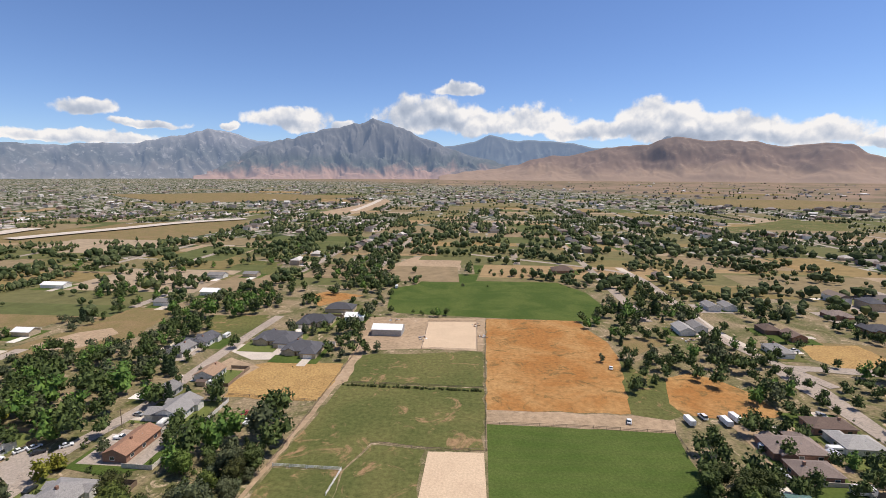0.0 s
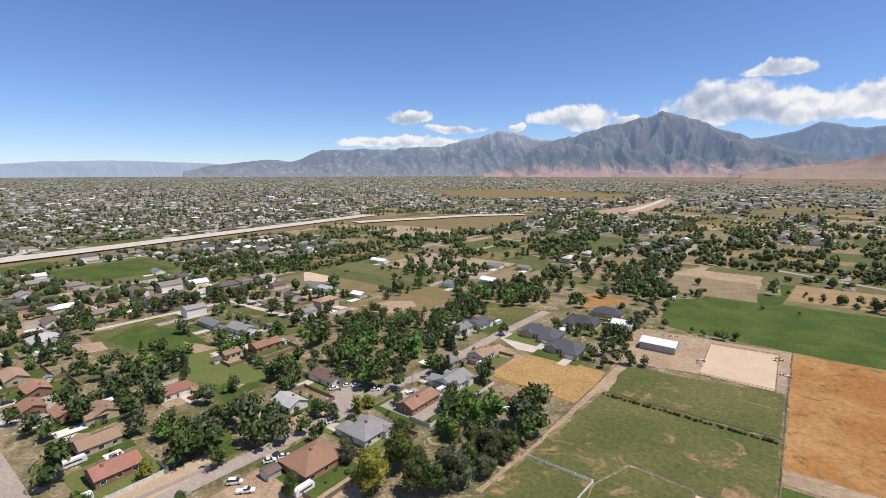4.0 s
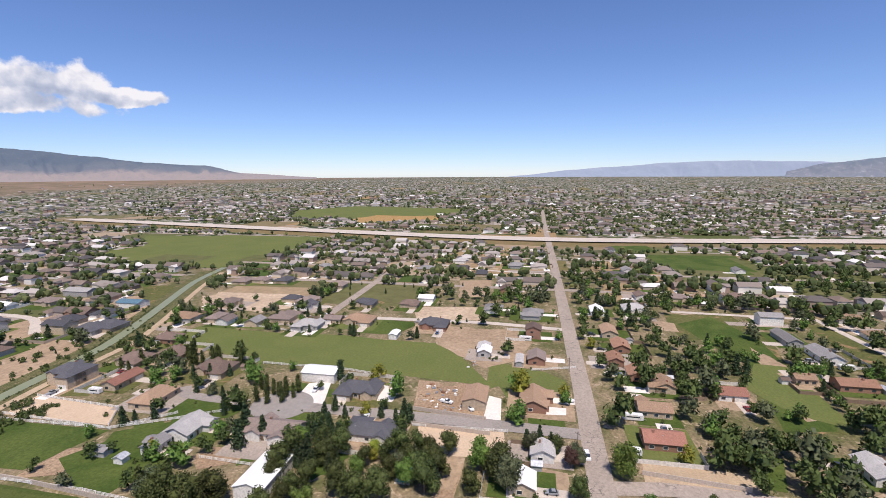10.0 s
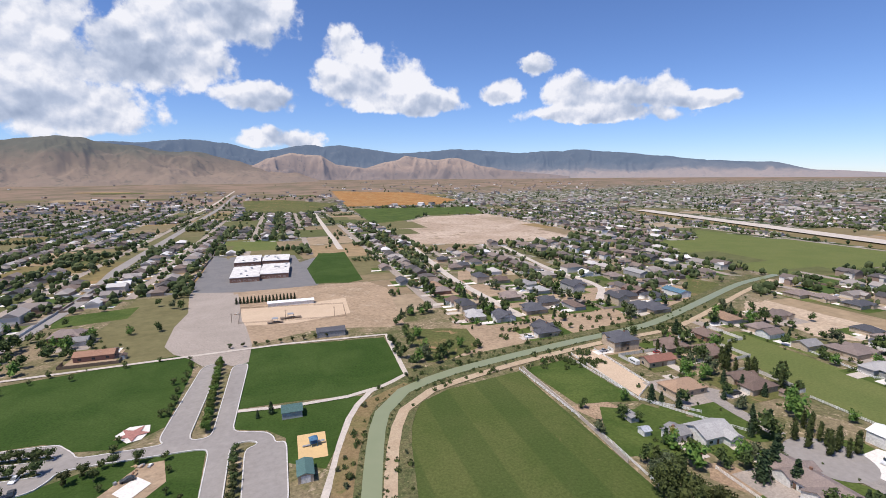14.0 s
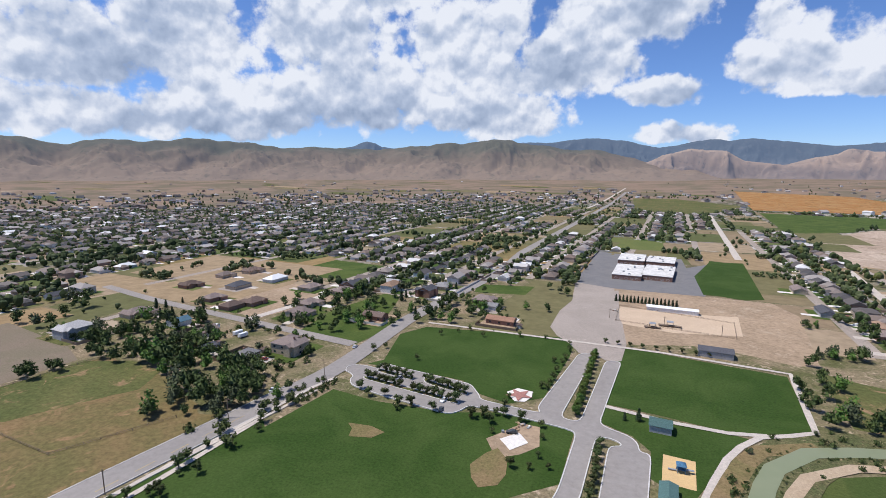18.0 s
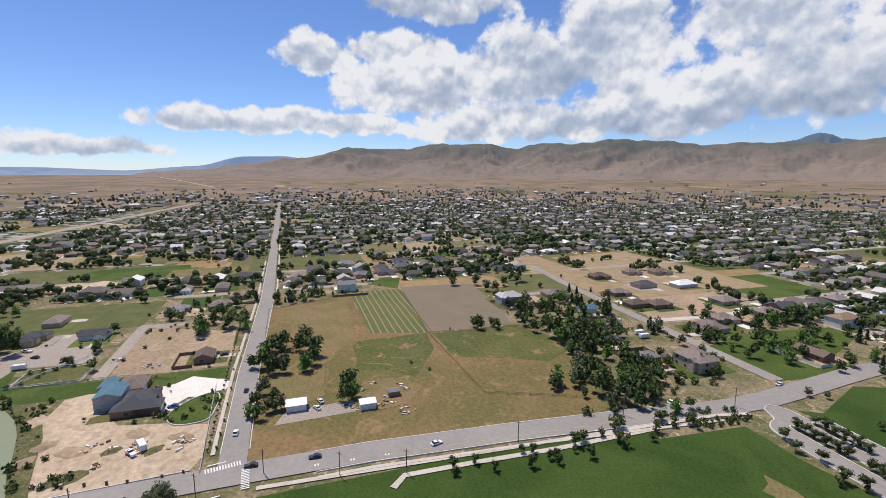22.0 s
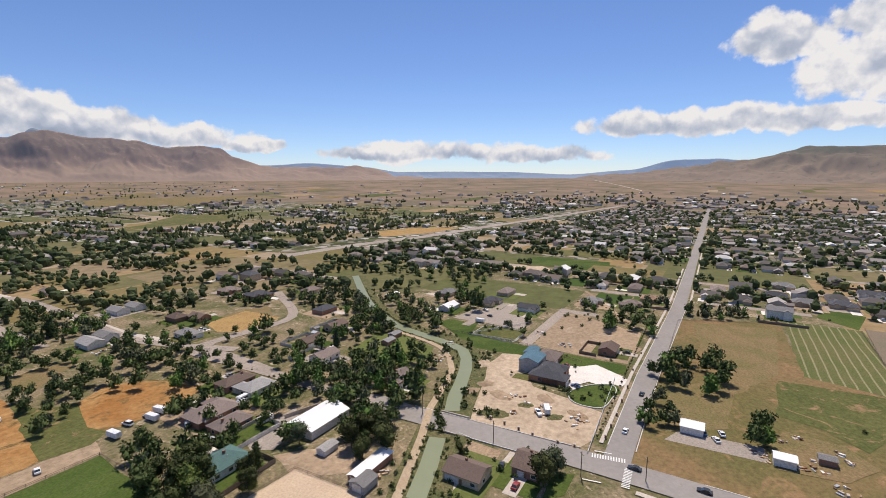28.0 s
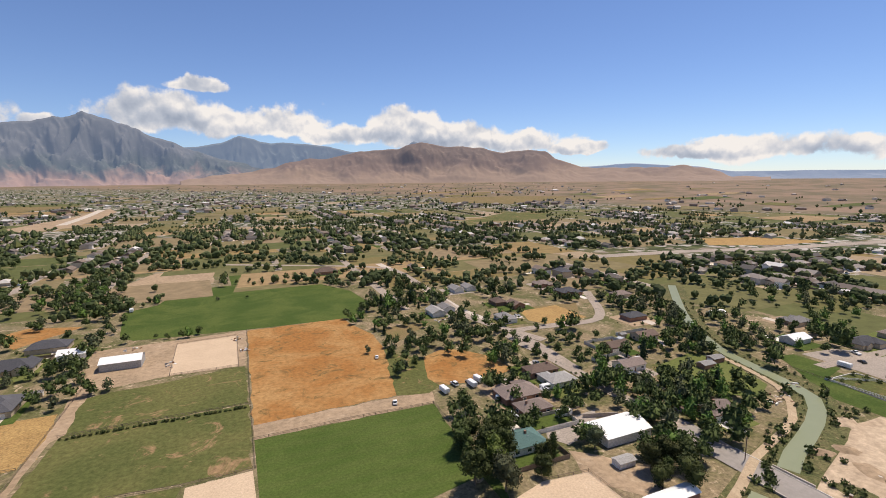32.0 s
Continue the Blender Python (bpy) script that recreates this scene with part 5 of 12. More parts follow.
k.put(k.shader.inputs["Base Color"], k.mix(k.noise(k.add("ShaderNodeTexCoord").outputs["Object"], 6.0), (0.10, 0.075, 0.055), (0.19, 0.15, 0.12)))
k = material("leaf_far", 0.8, 0, 0.15)
geo = k.add("ShaderNodeNewGeometry")
k.put(k.shader.inputs["Base Color"], k.ramp(geo.outputs["Random Per Island"], (0.0, (0.030, 0.047, 0.017)), (0.5, (0.062, 0.082, 0.03)), (0.85, (0.095, 0.112, 0.05)), (1.0, (0.13, 0.14, 0.045))))


def crown_mesh(name, lobes, mat, rng, leaves, size, squash=1.0, core=1):
    """Leaf clumps strewn through soft lobes at every tilt, with a ragged dark heart that hardly shows."""
    verts, faces = [], []
    ico = bmesh.new()
    if core:
        bmesh.ops.create_icosphere(ico, subdivisions=1, radius=1.0)
    else:
        bmesh.ops.create_cone(ico, cap_ends=False, segments=4, radius1=1.0, radius2=0.0, depth=1.0)
        for v in ico.verts:
            v.co.z = v.co.z * 1.8
    base = [v.co.copy() for v in ico.verts]
    tris = [q for f in ico.faces for q in ([tuple(v.index for v in f.verts)] if len(f.verts) == 3 else [tuple(f.verts[i].index for i in (0, 1, 2)), tuple(f.verts[i].index for i in (0, 2, 3))])]
    ico.free()
    for c, rad in lobes:
        c = Vector(c)
        k = len(verts)
        for v in base:
            w = v * rad * (0.66 + 0.2 * rng.random())
            verts.append((c.x + w.x, c.y + w.y, c.z + w.z * squash))
        faces += [tuple(i + k for i in t) for t in tris]
        for _ in range(leaves):
            z = rng.uniform(-0.8, 1)
            a = rng.uniform(0, math.tau)
            s = math.sqrt(max(0, 1 - z * z))
            d = Vector((s * math.cos(a), s * math.sin(a), z))
            p = c + Vector((d.x, d.y, d.z * squash)) * rad * rng.uniform(0.74, 1.14)
            t = d.cross(Vector((rng.uniform(-1, 1), rng.uniform(-1, 1), rng.uniform(-1, 1)))).normalized()
            b = d.cross(t)
            t = (t + d * rng.uniform(-1.1, 1.1)) * size * rng.uniform(0.6, 1.35)
            b = (b + d * rng.uniform(-0.9, 0.9)) * size * rng.uniform(0.6, 1.35)
            up = d * size * 0.3
            k = len(verts)
            verts += [tuple(p - t * 0.5), tuple(p - b * 0.5 + up), tuple(p + t * 0.5), tuple(p + b * 0.5 + up)]
            faces += [(k, k + 1, k + 2), (k, k + 2, k + 3)]
    me = bpy.data.meshes.new(name)
    me.from_pydata(verts, [], faces)
    me.materials.append(M[mat])
    return me


def trunk_mesh(height, radius, rng, limbs=5):
    verts, faces = [], []

    def tube(a, b, r0, r1):
        a, b = Vector(a), Vector(b)
        d = (b - a).normalized()
        s = d.orthogonal().normalized()
        t = d.cross(s)
        k = len(verts)
        for p, r in ((a, r0), (b, r1)):
            for i in range(6):
                q = math.tau * i / 6
                verts.append(tuple(p + (s * math.cos(q) + t * math.sin(q)) * r))
        for i in range(6):
            faces.append((k + i, k + (i + 1) % 6, k + 6 + (i + 1) % 6, k + 6 + i))
    tube((0, 0, -0.2), (0, 0, height * 0.5), radius, radius * 0.7)
    tube((0, 0, height * 0.5), (0.2, 0.1, height), radius * 0.7, radius * 0.25)
    for _ in range(limbs):
        a = rng.uniform(0, math.tau)
        z = rng.uniform(0.35, 0.75) * height
        out = height * rng.uniform(0.25, 0.45)
        tube((0, 0, z), (math.cos(a) * out, math.sin(a) * out, z + out * 0.8), radius * 0.4, radius * 0.12)
    me = bpy.data.meshes.new("trunk")
    me.from_pydata(verts, [], faces)
    me.materials.append(M["bark"])
    return me


TREES = {}
MID_CROWN = {}
TREE_WORDS = {"round": "broad leafy shade tree with a dense dark green crown", "grey": "grey-green leafy tree with an open crown", "lime": "bright yellow-green leafy tree",
              "fresh": "fresh green rounded leafy tree", "poplar": "tall narrow dark green columnar poplar", "conifer": "dark green conical spruce tree", "shrub": "low dense green wild shrub", "red": "dark purple-leaved ornamental tree",
              "young": "small young street tree with a slim trunk"}


def tree_kinds():
    rng = random.Random(5)
    for kind, mat, variants in (("round", "leaf", 4), ("grey", "leaf_grey", 3), ("lime", "leaf_lime", 1), ("fresh", "leaf_fresh", 2), ("red", "leaf_red", 1), ("young", "leaf", 2)):
        for v in range(variants):
            small = kind == "young"
            lobes = [((0, 0, 0.60), 0.27)]
            lean = rng.uniform(0.85, 1.15)
            for i in range(4 if small else 10):
                a = i * 2.4 + rng.uniform(-0.5, 0.5)
                high = rng.uniform(0.28, 0.84)
                q = rng.uniform(0.12, 0.28) * (1.15 - 0.5 * high) * lean
                lobes.append(((math.cos(a) * q, math.sin(a) * q, high), rng.uniform(0.15, 0.235)))
            crown = crown_mesh("crown", lobes, mat, rng, 34 if small else 125, 0.075 if small else 0.045)
            TREES.setdefault(kind, []).append((trunk_mesh(0.6, 0.022 if small else 0.03, rng), crown))
            MID_CROWN.setdefault(kind, []).append(crown_mesh("crown", lobes[:7], mat, rng, 23, 0.105, 1.0, 0))
    for v in range(2):
        lobes = [((rng.uniform(-.03, .03), rng.uniform(-.03, .03), 0.14 + 0.1 * i), (0.10, .125, .135, .135, .13, .115, .09, .06)[i]) for i in range(8)]
        TREES.setdefault("poplar", []).append((trunk_mesh(0.7, 0.014, rng, 2), crown_mesh("crown", lobes, "leaf", rng, 34, 0.05, 1.35)))
    for v in range(2):
        lobes = [((0, 0, 0.12 + 0.11 * i), 0.235 * (1 - i / 8.6)) for i in range(8)]
        TREES.setdefault("conifer", []).append((trunk_mesh(0.8, 0.018, rng, 0), crown_mesh("crown", lobes, "needle", rng, 40, 0.07, 0.62)))
    for v in range(2):
        lobes = [((rng.uniform(-.25, .25), rng.uniform(-.25, .25), rng.uniform(0.3, 0.55)), rng.uniform(0.25, 0.4)) for i in range(5)]
        MID_CROWN.setdefault("shrub", []).append(crown_mesh("crown", lobes[:3], "leaf", rng, 11, 0.26, 1.0, 0))
        TREES.setdefault("shrub", []).append((trunk_mesh(0.4, 0.03, rng, 3), crown_mesh("crown", lobes, "leaf", rng, 24, 0.16)))


tree_kinds()
TREE_AT = []


def tree(x, y, height, kind="round", wide=1.0, group="", label=""):
    rng = random.Random(int(x * 31 + y * 77 + height * 13))
    trunk, crown = rng.choice(TREES[kind])
    low = kind == "shrub"
    ob = new("shrub" if low else "tree", crown if low else None)
    ob.matrix_world = pose(x, y, ground_z(x, y), 0, 0, rng.uniform(0, 360)) @ Matrix.Diagonal((height * wide, height * wide, height, 1))
    if not low:
        for name, me in (("trunk", trunk), ("crown", crown)):
            child = new(name, me)
            child.parent = ob
    TREE_AT.append((x, y, height * 0.4))
    return tagged(ob, label or TREE_WORDS[kind], "shrub" if kind == "shrub" else "tree", group)


WOODS = {}


CROWD = {}


def trees(kind, spots):
    """Trees at their places; where crowns would swallow one another the later one is left out."""
    for x, y, height in spots:
        if kind in ("round", "fresh", "grey"):
            cx, cy = int(x // 10), int(y // 10)
            if any((x - a) ** 2 + (y - b) ** 2 < (0.235 * (h + height)) ** 2 for i in (-1, 0, 1) for j in (-1, 0, 1) for a, b, h in CROWD.get((cx + i, cy + j), ())):
                continue
            CROWD.setdefault((cx, cy), []).append((x, y, height))
        sort = kind
        if kind == "young" and (42 < x < 118 and -222 < y < -176 or -22 < x < 2 and -186 < y < -138):
            continue        # the car park has rows of its own
        if kind == "round":
            sort = ("round", "grey", "round", "fresh", "round", "round", "round")[int(abs(x * 3 + y * 7)) % 7]
        if math.hypot(x, y) > (150 if kind == "shrub" else 172):
            WOODS.setdefault(sort, []).append((x, y, height))
            TREE_AT.append((x, y, height * 0.4))
            continue
        tree(x, y, height, sort)


# ---- houses ----


def plain(name, colour, rough=0.8, vary=0.0, grain=1.2, spec=0.25, metal=0.0, tint=0.0):
    k = material(name, rough, metal, spec)
    at = k.add("ShaderNodeNewGeometry").outputs["Position"]
    spot = k.noise(at, grain, 4.0, 0.65)
    dark = tuple(c * 0.78 for c in colour)
    light = tuple(min(1, c * 1.12) for c in colour)
    c = k.mix(k.step(spot, 0.3, 0.7), dark, light)
    if vary:
        info = k.add("ShaderNodeObjectInfo").outputs["Random"]
        tone = k.add("ShaderNodeHueSaturation")
        k.put(tone.inputs["Value"], k.math("MULTIPLY_ADD", info, vary, 1.0 - vary / 2))
        k.put(tone.inputs["Color"], c)
        c = tone.outputs[0]
    k.put(k.shader.inputs["Base Color"], c)
    return k


def shingle(name, colour):
    """Asphalt shingles: courses and mottled tabs."""
    k = material(name, 0.9, 0, 0.2)
    at = k.add("ShaderNodeNewGeometry").outputs["Position"]
    spot = k.noise(at, 2.6, 3.0, 0.8)
    stain = k.noise(at, 0.22, 4.0, 0.6)
    info = k.add("ShaderNodeObjectInfo").outputs["Random"]
    c = k.mix(k.step(spot, 0.3, 0.7), tuple(v * 0.72 for v in colour), tuple(v * 1.2 for v in colour))
    c = k.mix(k.math("MULTIPLY", k.step(stain, 0.5, 0.75), 0.35), c, tuple(v * 1.45 for v in colour))
    tone = k.add("ShaderNodeHueSaturation")
    k.put(tone.inputs["Value"], k.math("MULTIPLY_ADD", info, 0.4, 0.8))
    k.put(tone.inputs["Color"], c)
    k.put(k.shader.inputs["Base Color"], tone.outputs[0])
    bump(k, spot, 0.4, 0.05)


for key, colour in (("slate", (0.085, 0.085, 0.095)), ("brown", (0.16, 0.115, 0.095)), ("rust", (0.29, 0.165, 0.11)), ("tan", (0.32, 0.215, 0.145)), ("grey", (0.235, 0.225, 0.22)),
                    ("pale", (0.40, 0.385, 0.37)), ("red", (0.275, 0.135, 0.10)), ("taupe", (0.215, 0.17, 0.15)), ("green", (0.09, 0.16, 0.15)), ("blue", (0.095, 0.175, 0.23))):
    shingle("roof_" + key, colour)
k = material("roof_white", 0.5, 0.0, 0.4)
k.put(k.shader.inputs["Base Color"], k.mix(k.noise(k.add("ShaderNodeNewGeometry").outputs["Position"], 0.4, 5.0), (0.72, 0.72, 0.71), (0.84, 0.84, 0.83)))
plain("wall_brick", (0.30, 0.17, 0.12), vary=0.3, grain=3.0)
plain("wall_tan", (0.50, 0.40, 0.29), vary=0.2)
plain("wall_white", (0.72, 0.70, 0.66), vary=0.1)
plain("wall_grey", (0.40, 0.39, 0.38), vary=0.25)
plain("wall_stone", (0.36, 0.30, 0.25), vary=0.2, grain=4.0)
plain("trim", (0.78, 0.76, 0.72))
plain("garage", (0.70, 0.67, 0.62), vary=0.2)
plain("door_wood", (0.20, 0.12, 0.08), vary=0.3)
plain("metal_roof", (0.62, 0.63, 0.64), 0.45, metal=0.4)
plain("steel", (0.42, 0.43, 0.45), 0.45, metal=0.6)
k = material("glass", 0.08, 0, 0.6)
k.shader.inputs["Base Color"].default_value = (0.035, 0.045, 0.055, 1)


class Shape:
    """Collects boxes and slabs for one mesh."""

    def __init__(self):
        self.v, self.f = [], []

    def box(self, x0, x1, y0, y1, z0, z1):
        k = len(self.v)
        self.v += [(x, y, z) for z in (z0, z1) for x, y in ((x0, y0), (x1, y0), (x1, y1), (x0, y1))]
        self.f += [(k + 3, k + 2, k + 1, k), (k + 4, k + 5, k + 6, k + 7)] + [(k + i, k + (i + 1) % 4, k + 4 + (i + 1) % 4, k + 4 + i) for i in range(4)]
        return self

    def prism(self, ring, z0, z1):
        k, c = len(self.v), len(ring)
        self.v += [(x, y, z0) for x, y in ring] + [(x, y, z1) for x, y in ring]
        self.f += [tuple(range(k + c - 1, k - 1, -1)), tuple(range(k + c, k + 2 * c))] + [(k + i, k + (i + 1) % c, k + c + (i + 1) % c, k + c + i) for i in range(c)]
        return self

    def gable_wall(self, x0, x1, y0, y1, z0, z1, rise, along):
        """Walls with gable ends; the ridge runs along x or y."""
        k = len(self.v)
        self.v += [(x, y, z) for z in (z0, z1) for x, y in ((x0, y0), (x1, y0), (x1, y1), (x0, y1))]
        self.f += [(k + i, k + (i + 1) % 4, k + 4 + (i + 1) % 4, k + 4 + i) for i in range(4)]
        if along == "x":
            ym = (y0 + y1) / 2
            self.v += [(x0, ym, z1 + rise), (x1, ym, z1 + rise)]
            self.f += [(k + 4, k + 8, k + 7), (k + 5, k + 6, k + 9)]
        else:
            xm = (x0 + x1) / 2
            self.v += [(xm, y0, z1 + rise), (xm, y1, z1 + rise)]
            self.f += [(k + 4, k + 5, k + 8), (k + 6, k + 7, k + 9)]
        return self

    def roof(self, x0, x1, y0, y1, z, rise, along, hip, over=0.5, thick=0.18):
        """A gable or hip roof slab with overhang and thickness."""
        if along == "y":
            sub = Shape().roof(y0, y1, x0, x1, z, rise, "x", hip, over, thick)
            k = len(self.v)
            self.v += [(y, x, q) for x, y, q in sub.v]
            self.f += [tuple(reversed([i + k for i in f])) for f in sub.f]
            return self
        half = (y1 - y0) / 2
        drop = rise * over / half
        ym = (y0 + y1) / 2
        inset = min(half, (x1 - x0) / 2 - 0.2) if hip else 0.0
        ax, bx, ay, by = x0 - over, x1 + over, y0 - over, y1 + over
        zl = z - drop
        k = len(self.v)
        for t in (thick, 0.0):
            self.v += [(ax, ay, zl + t), (bx, ay, zl + t), (bx, by, zl + t), (ax, by, zl + t),
                       (ax + (inset + over if hip else 0), ym, z + rise + t), (bx - (inset + over if hip else 0), ym, z + rise + t)]
        top = [(0, 1, 5, 4), (2, 3, 4, 5)] + ([(1, 2, 5), (3, 0, 4)] if hip else [])
        self.f += [tuple(k + i for i in f) for f in top] + [tuple(k + 6 + i for i in reversed(f)) for f in top]
        rim = [(0, 1), (1, 2), (2, 3), (3, 0)] if hip else [(0, 1), (2, 3), (1, 5), (5, 2), (3, 4), (4, 0)]
        self.f += [(k + b, k + a, k + 6 + a, k + 6 + b) for a, b in rim]
        return self

    def mesh(self, name, mat):
        me = bpy.data.meshes.new(name)
        me.from_pydata(self.v, [], self.f)
        me.materials.append(M[mat])
        return me


def part(name, shape, mat, parent, label=""):
    ob = new(name, shape.mesh(name, mat) if isinstance(shape, Shape) else shape)
    ob.parent = parent
    return tagged(ob, label)


PANES = {}


def pane_mesh(w, h):
    key = (w, h)
    if key not in PANES:
        t = 0.11
        outer = [(-w / 2 - t, -t), (w / 2 + t, -t), (w / 2 + t, h + t), (-w / 2 - t, h + t)]
        inner = [(-w / 2, 0), (w / 2, 0), (w / 2, h), (-w / 2, h)]
        rim = Shape()
        for y in (-0.07, 0.04):
            rim.v += [(x, y, z) for x, z in outer] + [(x, y, z) for x, z in inner]
        for i in range(4):
            j = (i + 1) % 4
            rim.f += [(i, j, 4 + j, 4 + i), (8 + j, 8 + i, 12 + i, 12 + j), (j, i, 8 + i, 8 + j), (4 + i, 4 + j, 12 + j, 12 + i)]
        PANES[key] = rim.mesh("window", "trim"), Shape().box(-w / 2, w / 2, -0.04, 0.03, 0, h).mesh("pane", "glass")
        PANES["whole"] = Shape().box(-w / 2, w / 2, -0.05, 0.04, 0, h).mesh("window", "glass")
    return PANES[key]


LOT_ME = {}


def lot(x, y, w, d, yaw, front, gx, rng, detail):
    """Lawn, drive and path round a house."""
    turn = pose(x, y, ground_z(x, y), 0, 0, yaw)
    green = rng.choice(("lush", "lush", "lush", "meadow", "dirt", "gravel", "meadow2"))
    for name, box, mat, z, words in (("lawn", (-w * 0.5 - rng.uniform(1, 5), w * 0.5 + rng.uniform(1, 5), front - rng.uniform(5, 9), d * 0.5 + rng.uniform(4, 10)), green, 0.112, GROUND_WORDS[green] + " round a house"),
                                     ("driveway", (gx - rng.uniform(2.2, 3.4), gx + rng.uniform(2.2, 3.6), front - 10.5, front + 0.2), rng.choice(("concretew", "concrete", "concrete")), 0.135, "pale concrete driveway before a garage")):
        x0, x1, y0, y1 = box
        z = z + 0.0004 * (len(LOT_ME) % 40)
        LOT_ME[(x, y, name)] = 1
        me = bpy.data.meshes.new(name)
        me.from_pydata([(x0, y0, z), (x1, y0, z), (x1, y1, z), (x0, y1, z)], [], [(0, 1, 2, 3)])
        me.materials.append(M[mat])
        ob = tagged(new(name, me), words, name, kind="structure")
        ob.matrix_world = turn
    if rng.random() < 0.42 and math.hypot(x, y) < 330:
        spot = turn @ Vector((gx + rng.uniform(-0.8, 0.8), front - rng.uniform(3.6, 6.5), 0))
        DRIVES.append((spot.x, spot.y, yaw + 90 + rng.uniform(-4, 4), rng.choice(("white", "grey", "dark", "red", "white", "blue")), rng.choice(("car", "car", "truck", "van"))))


HOUSES, DRIVES, YARDS = [], [], []
ROOF_WORDS = {"slate": "dark slate-grey", "brown": "dark brown", "rust": "rust-brown", "tan": "tan", "grey": "grey", "pale": "pale grey", "red": "red-brown", "taupe": "taupe-brown", "white": "white metal",
              "green": "green", "blue": "blue"}
WALL_WORDS = {"brick": "brick", "tan": "tan stucco", "white": "white siding", "grey": "grey siding", "stone": "stone-faced"}


def house(x, y, w, d, yaw, roof="brown", wall="brick", storeys=1, hip=True, wing=0, detail=2, label="", group=""):
    """A detached house, w along its street front; wing: -1, 0 or 1, a front wing with the garage on that side."""
    rng = random.Random(int(x * 17 + y * 29))
    ob = new("house", None)
    ob.matrix_world = pose(x, y, ground_z(x, y), 0, 0, yaw)
    HOUSES.append((x, y, max(w, d) * 0.62))
    hz = 2.9 * storeys + 0.3
    rise = d * (0.24 if hip else 0.22)
    wd = d * 0.62
    wx = wing * (w / 2 - w * 0.21)
    ww = w * 0.42
    walls = Shape()
    roofs = Shape()
    if hip:
        walls.box(-w / 2, w / 2, -d / 2, d / 2, 0, hz)
    else:
        walls.gable_wall(-w / 2, w / 2, -d / 2, d / 2, 0, hz, rise - 0.02, "x")
    roofs.roof(-w / 2, w / 2, -d / 2, d / 2, hz, rise, "x", hip)
    front = -d / 2
    if wing:
        r2 = ww / 2 * rise / (d / 2)
        y0 = -d / 2 - wd * 0.45
        if hip:
            walls.box(wx - ww / 2, wx + ww / 2, y0, 0, 0, hz - 0.05)
        else:
            walls.gable_wall(wx - ww / 2, wx + ww / 2, y0, 0, 0, hz - 0.05, r2 - 0.02, "y")
        roofs.roof(wx - ww / 2, wx + ww / 2, y0, ww * 0.5 - d * 0.5 + d * 0.25, hz - 0.04, r2, "y", hip)
        front = y0
        if w > 14:
            # a second, lower gable beside the entrance and one to the garden
            bx, bw = -wing * w * 0.26, w * 0.26
            for ya, yb in ((-d / 2 - 1.1, 0.0), (0.0, d / 2 + 1.6)):
                walls.gable_wall(bx - bw / 2, bx + bw / 2, ya, yb, 0, hz - 0.1, bw * 0.27, "y")
                roofs.roof(bx - bw / 2, bx + bw / 2, ya, yb, hz - 0.08, bw * 0.28, "y", False, 0.35)
    part("wall", walls, "wall_" + wall, ob)
    roof_ob = part("roof", roofs, "roof_" + roof, ob, ROOF_WORDS[roof] + " shingle roof")
    if detail >= 2:
        if rng.random() < 0.6:
            cx = rng.uniform(-0.3, 0.3) * w
            part("chimney", Shape().box(cx - 0.4, cx + 0.4, 0.6, 1.3, hz, hz + rise + 0.7), "wall_brick", roof_ob)
        for i in range(1):
            vx = rng.uniform(-0.35, 0.35) * w
            part("vent", Shape().box(vx - 0.12, vx + 0.12, d * 0.2, d * 0.2 + 0.24, hz + rise * 0.4, hz + rise * 0.72), "steel", roof_ob)
        gx = wx if wing else (w / 2 - 3.2) * rng.choice((-1, 1))
        gy = front if wing else -d / 2
        gw = 4.8 if w > 11 else 2.6
        part("garage_door", Shape().box(gx - gw / 2, gx + gw / 2, gy - 0.06, gy + 0.05, 0.02, 2.2), "garage", ob, "pale panelled garage door")
        dx = -wx * 0.35 if wing else 0.0
        part("door", Shape().box(dx - 0.5, dx + 0.5, -d / 2 - 0.06, -d / 2 + 0.05, 0.1, 2.15), "door_wood", ob)
        spots = []
        for s in range(storeys):
            z = 0.95 + 2.9 * s
            for fx in (-0.34, 0.0, 0.34):
                px = fx * w
                if not (s == 0 and (abs(px - gx) < gw / 2 + 0.9 and not wing or abs(px - dx) < 1.5)) and not (wing and abs(px - wx) < ww / 2 + 0.9):
                    spots.append((px, -d / 2, 0, z))
                spots.append((px, d / 2, 180, z))
            spots += [(-w / 2, 0.1 * d, 270, z), (w / 2, -0.1 * d, 90, z)]
        frame_me, glass_me = pane_mesh(1.6, 1.2)
        for px, py, turn, z in spots:
            close = math.hypot(x, y) < 225
            win = new("window", frame_me if close else PANES["whole"])
            win.parent, win.matrix_local = ob, pose(px, py, z, 0, 0, turn)
            if close:
                new("pane", glass_me).parent = win
    if detail >= 2 and math.hypot(x, y) < 330:
        YARDS.append((x, y, w, d, yaw))
    lot(x, y, w, d, yaw, front, (wx if wing else gx if detail >= 2 else w * 0.28), rng, detail)
    if math.hypot(x, y) < 380:
        for _ in range(7):
            away = rng.uniform(0.55, 1.15) * max(w, d)
            a = rng.uniform(0, math.tau)
            WOODS.setdefault(rng.choice(("shrub", "shrub", "young")), []).append((x + math.cos(a) * away, y + math.sin(a) * away, rng.uniform(0.9, 2.6)))
    words = label or "%s%s house with a %s %s roof" % ("two-storey " if storeys > 1 else "", WALL_WORDS[wall], ROOF_WORDS[roof], "hip" if hip else "gable")
    return tagged(ob, words, "house", group)


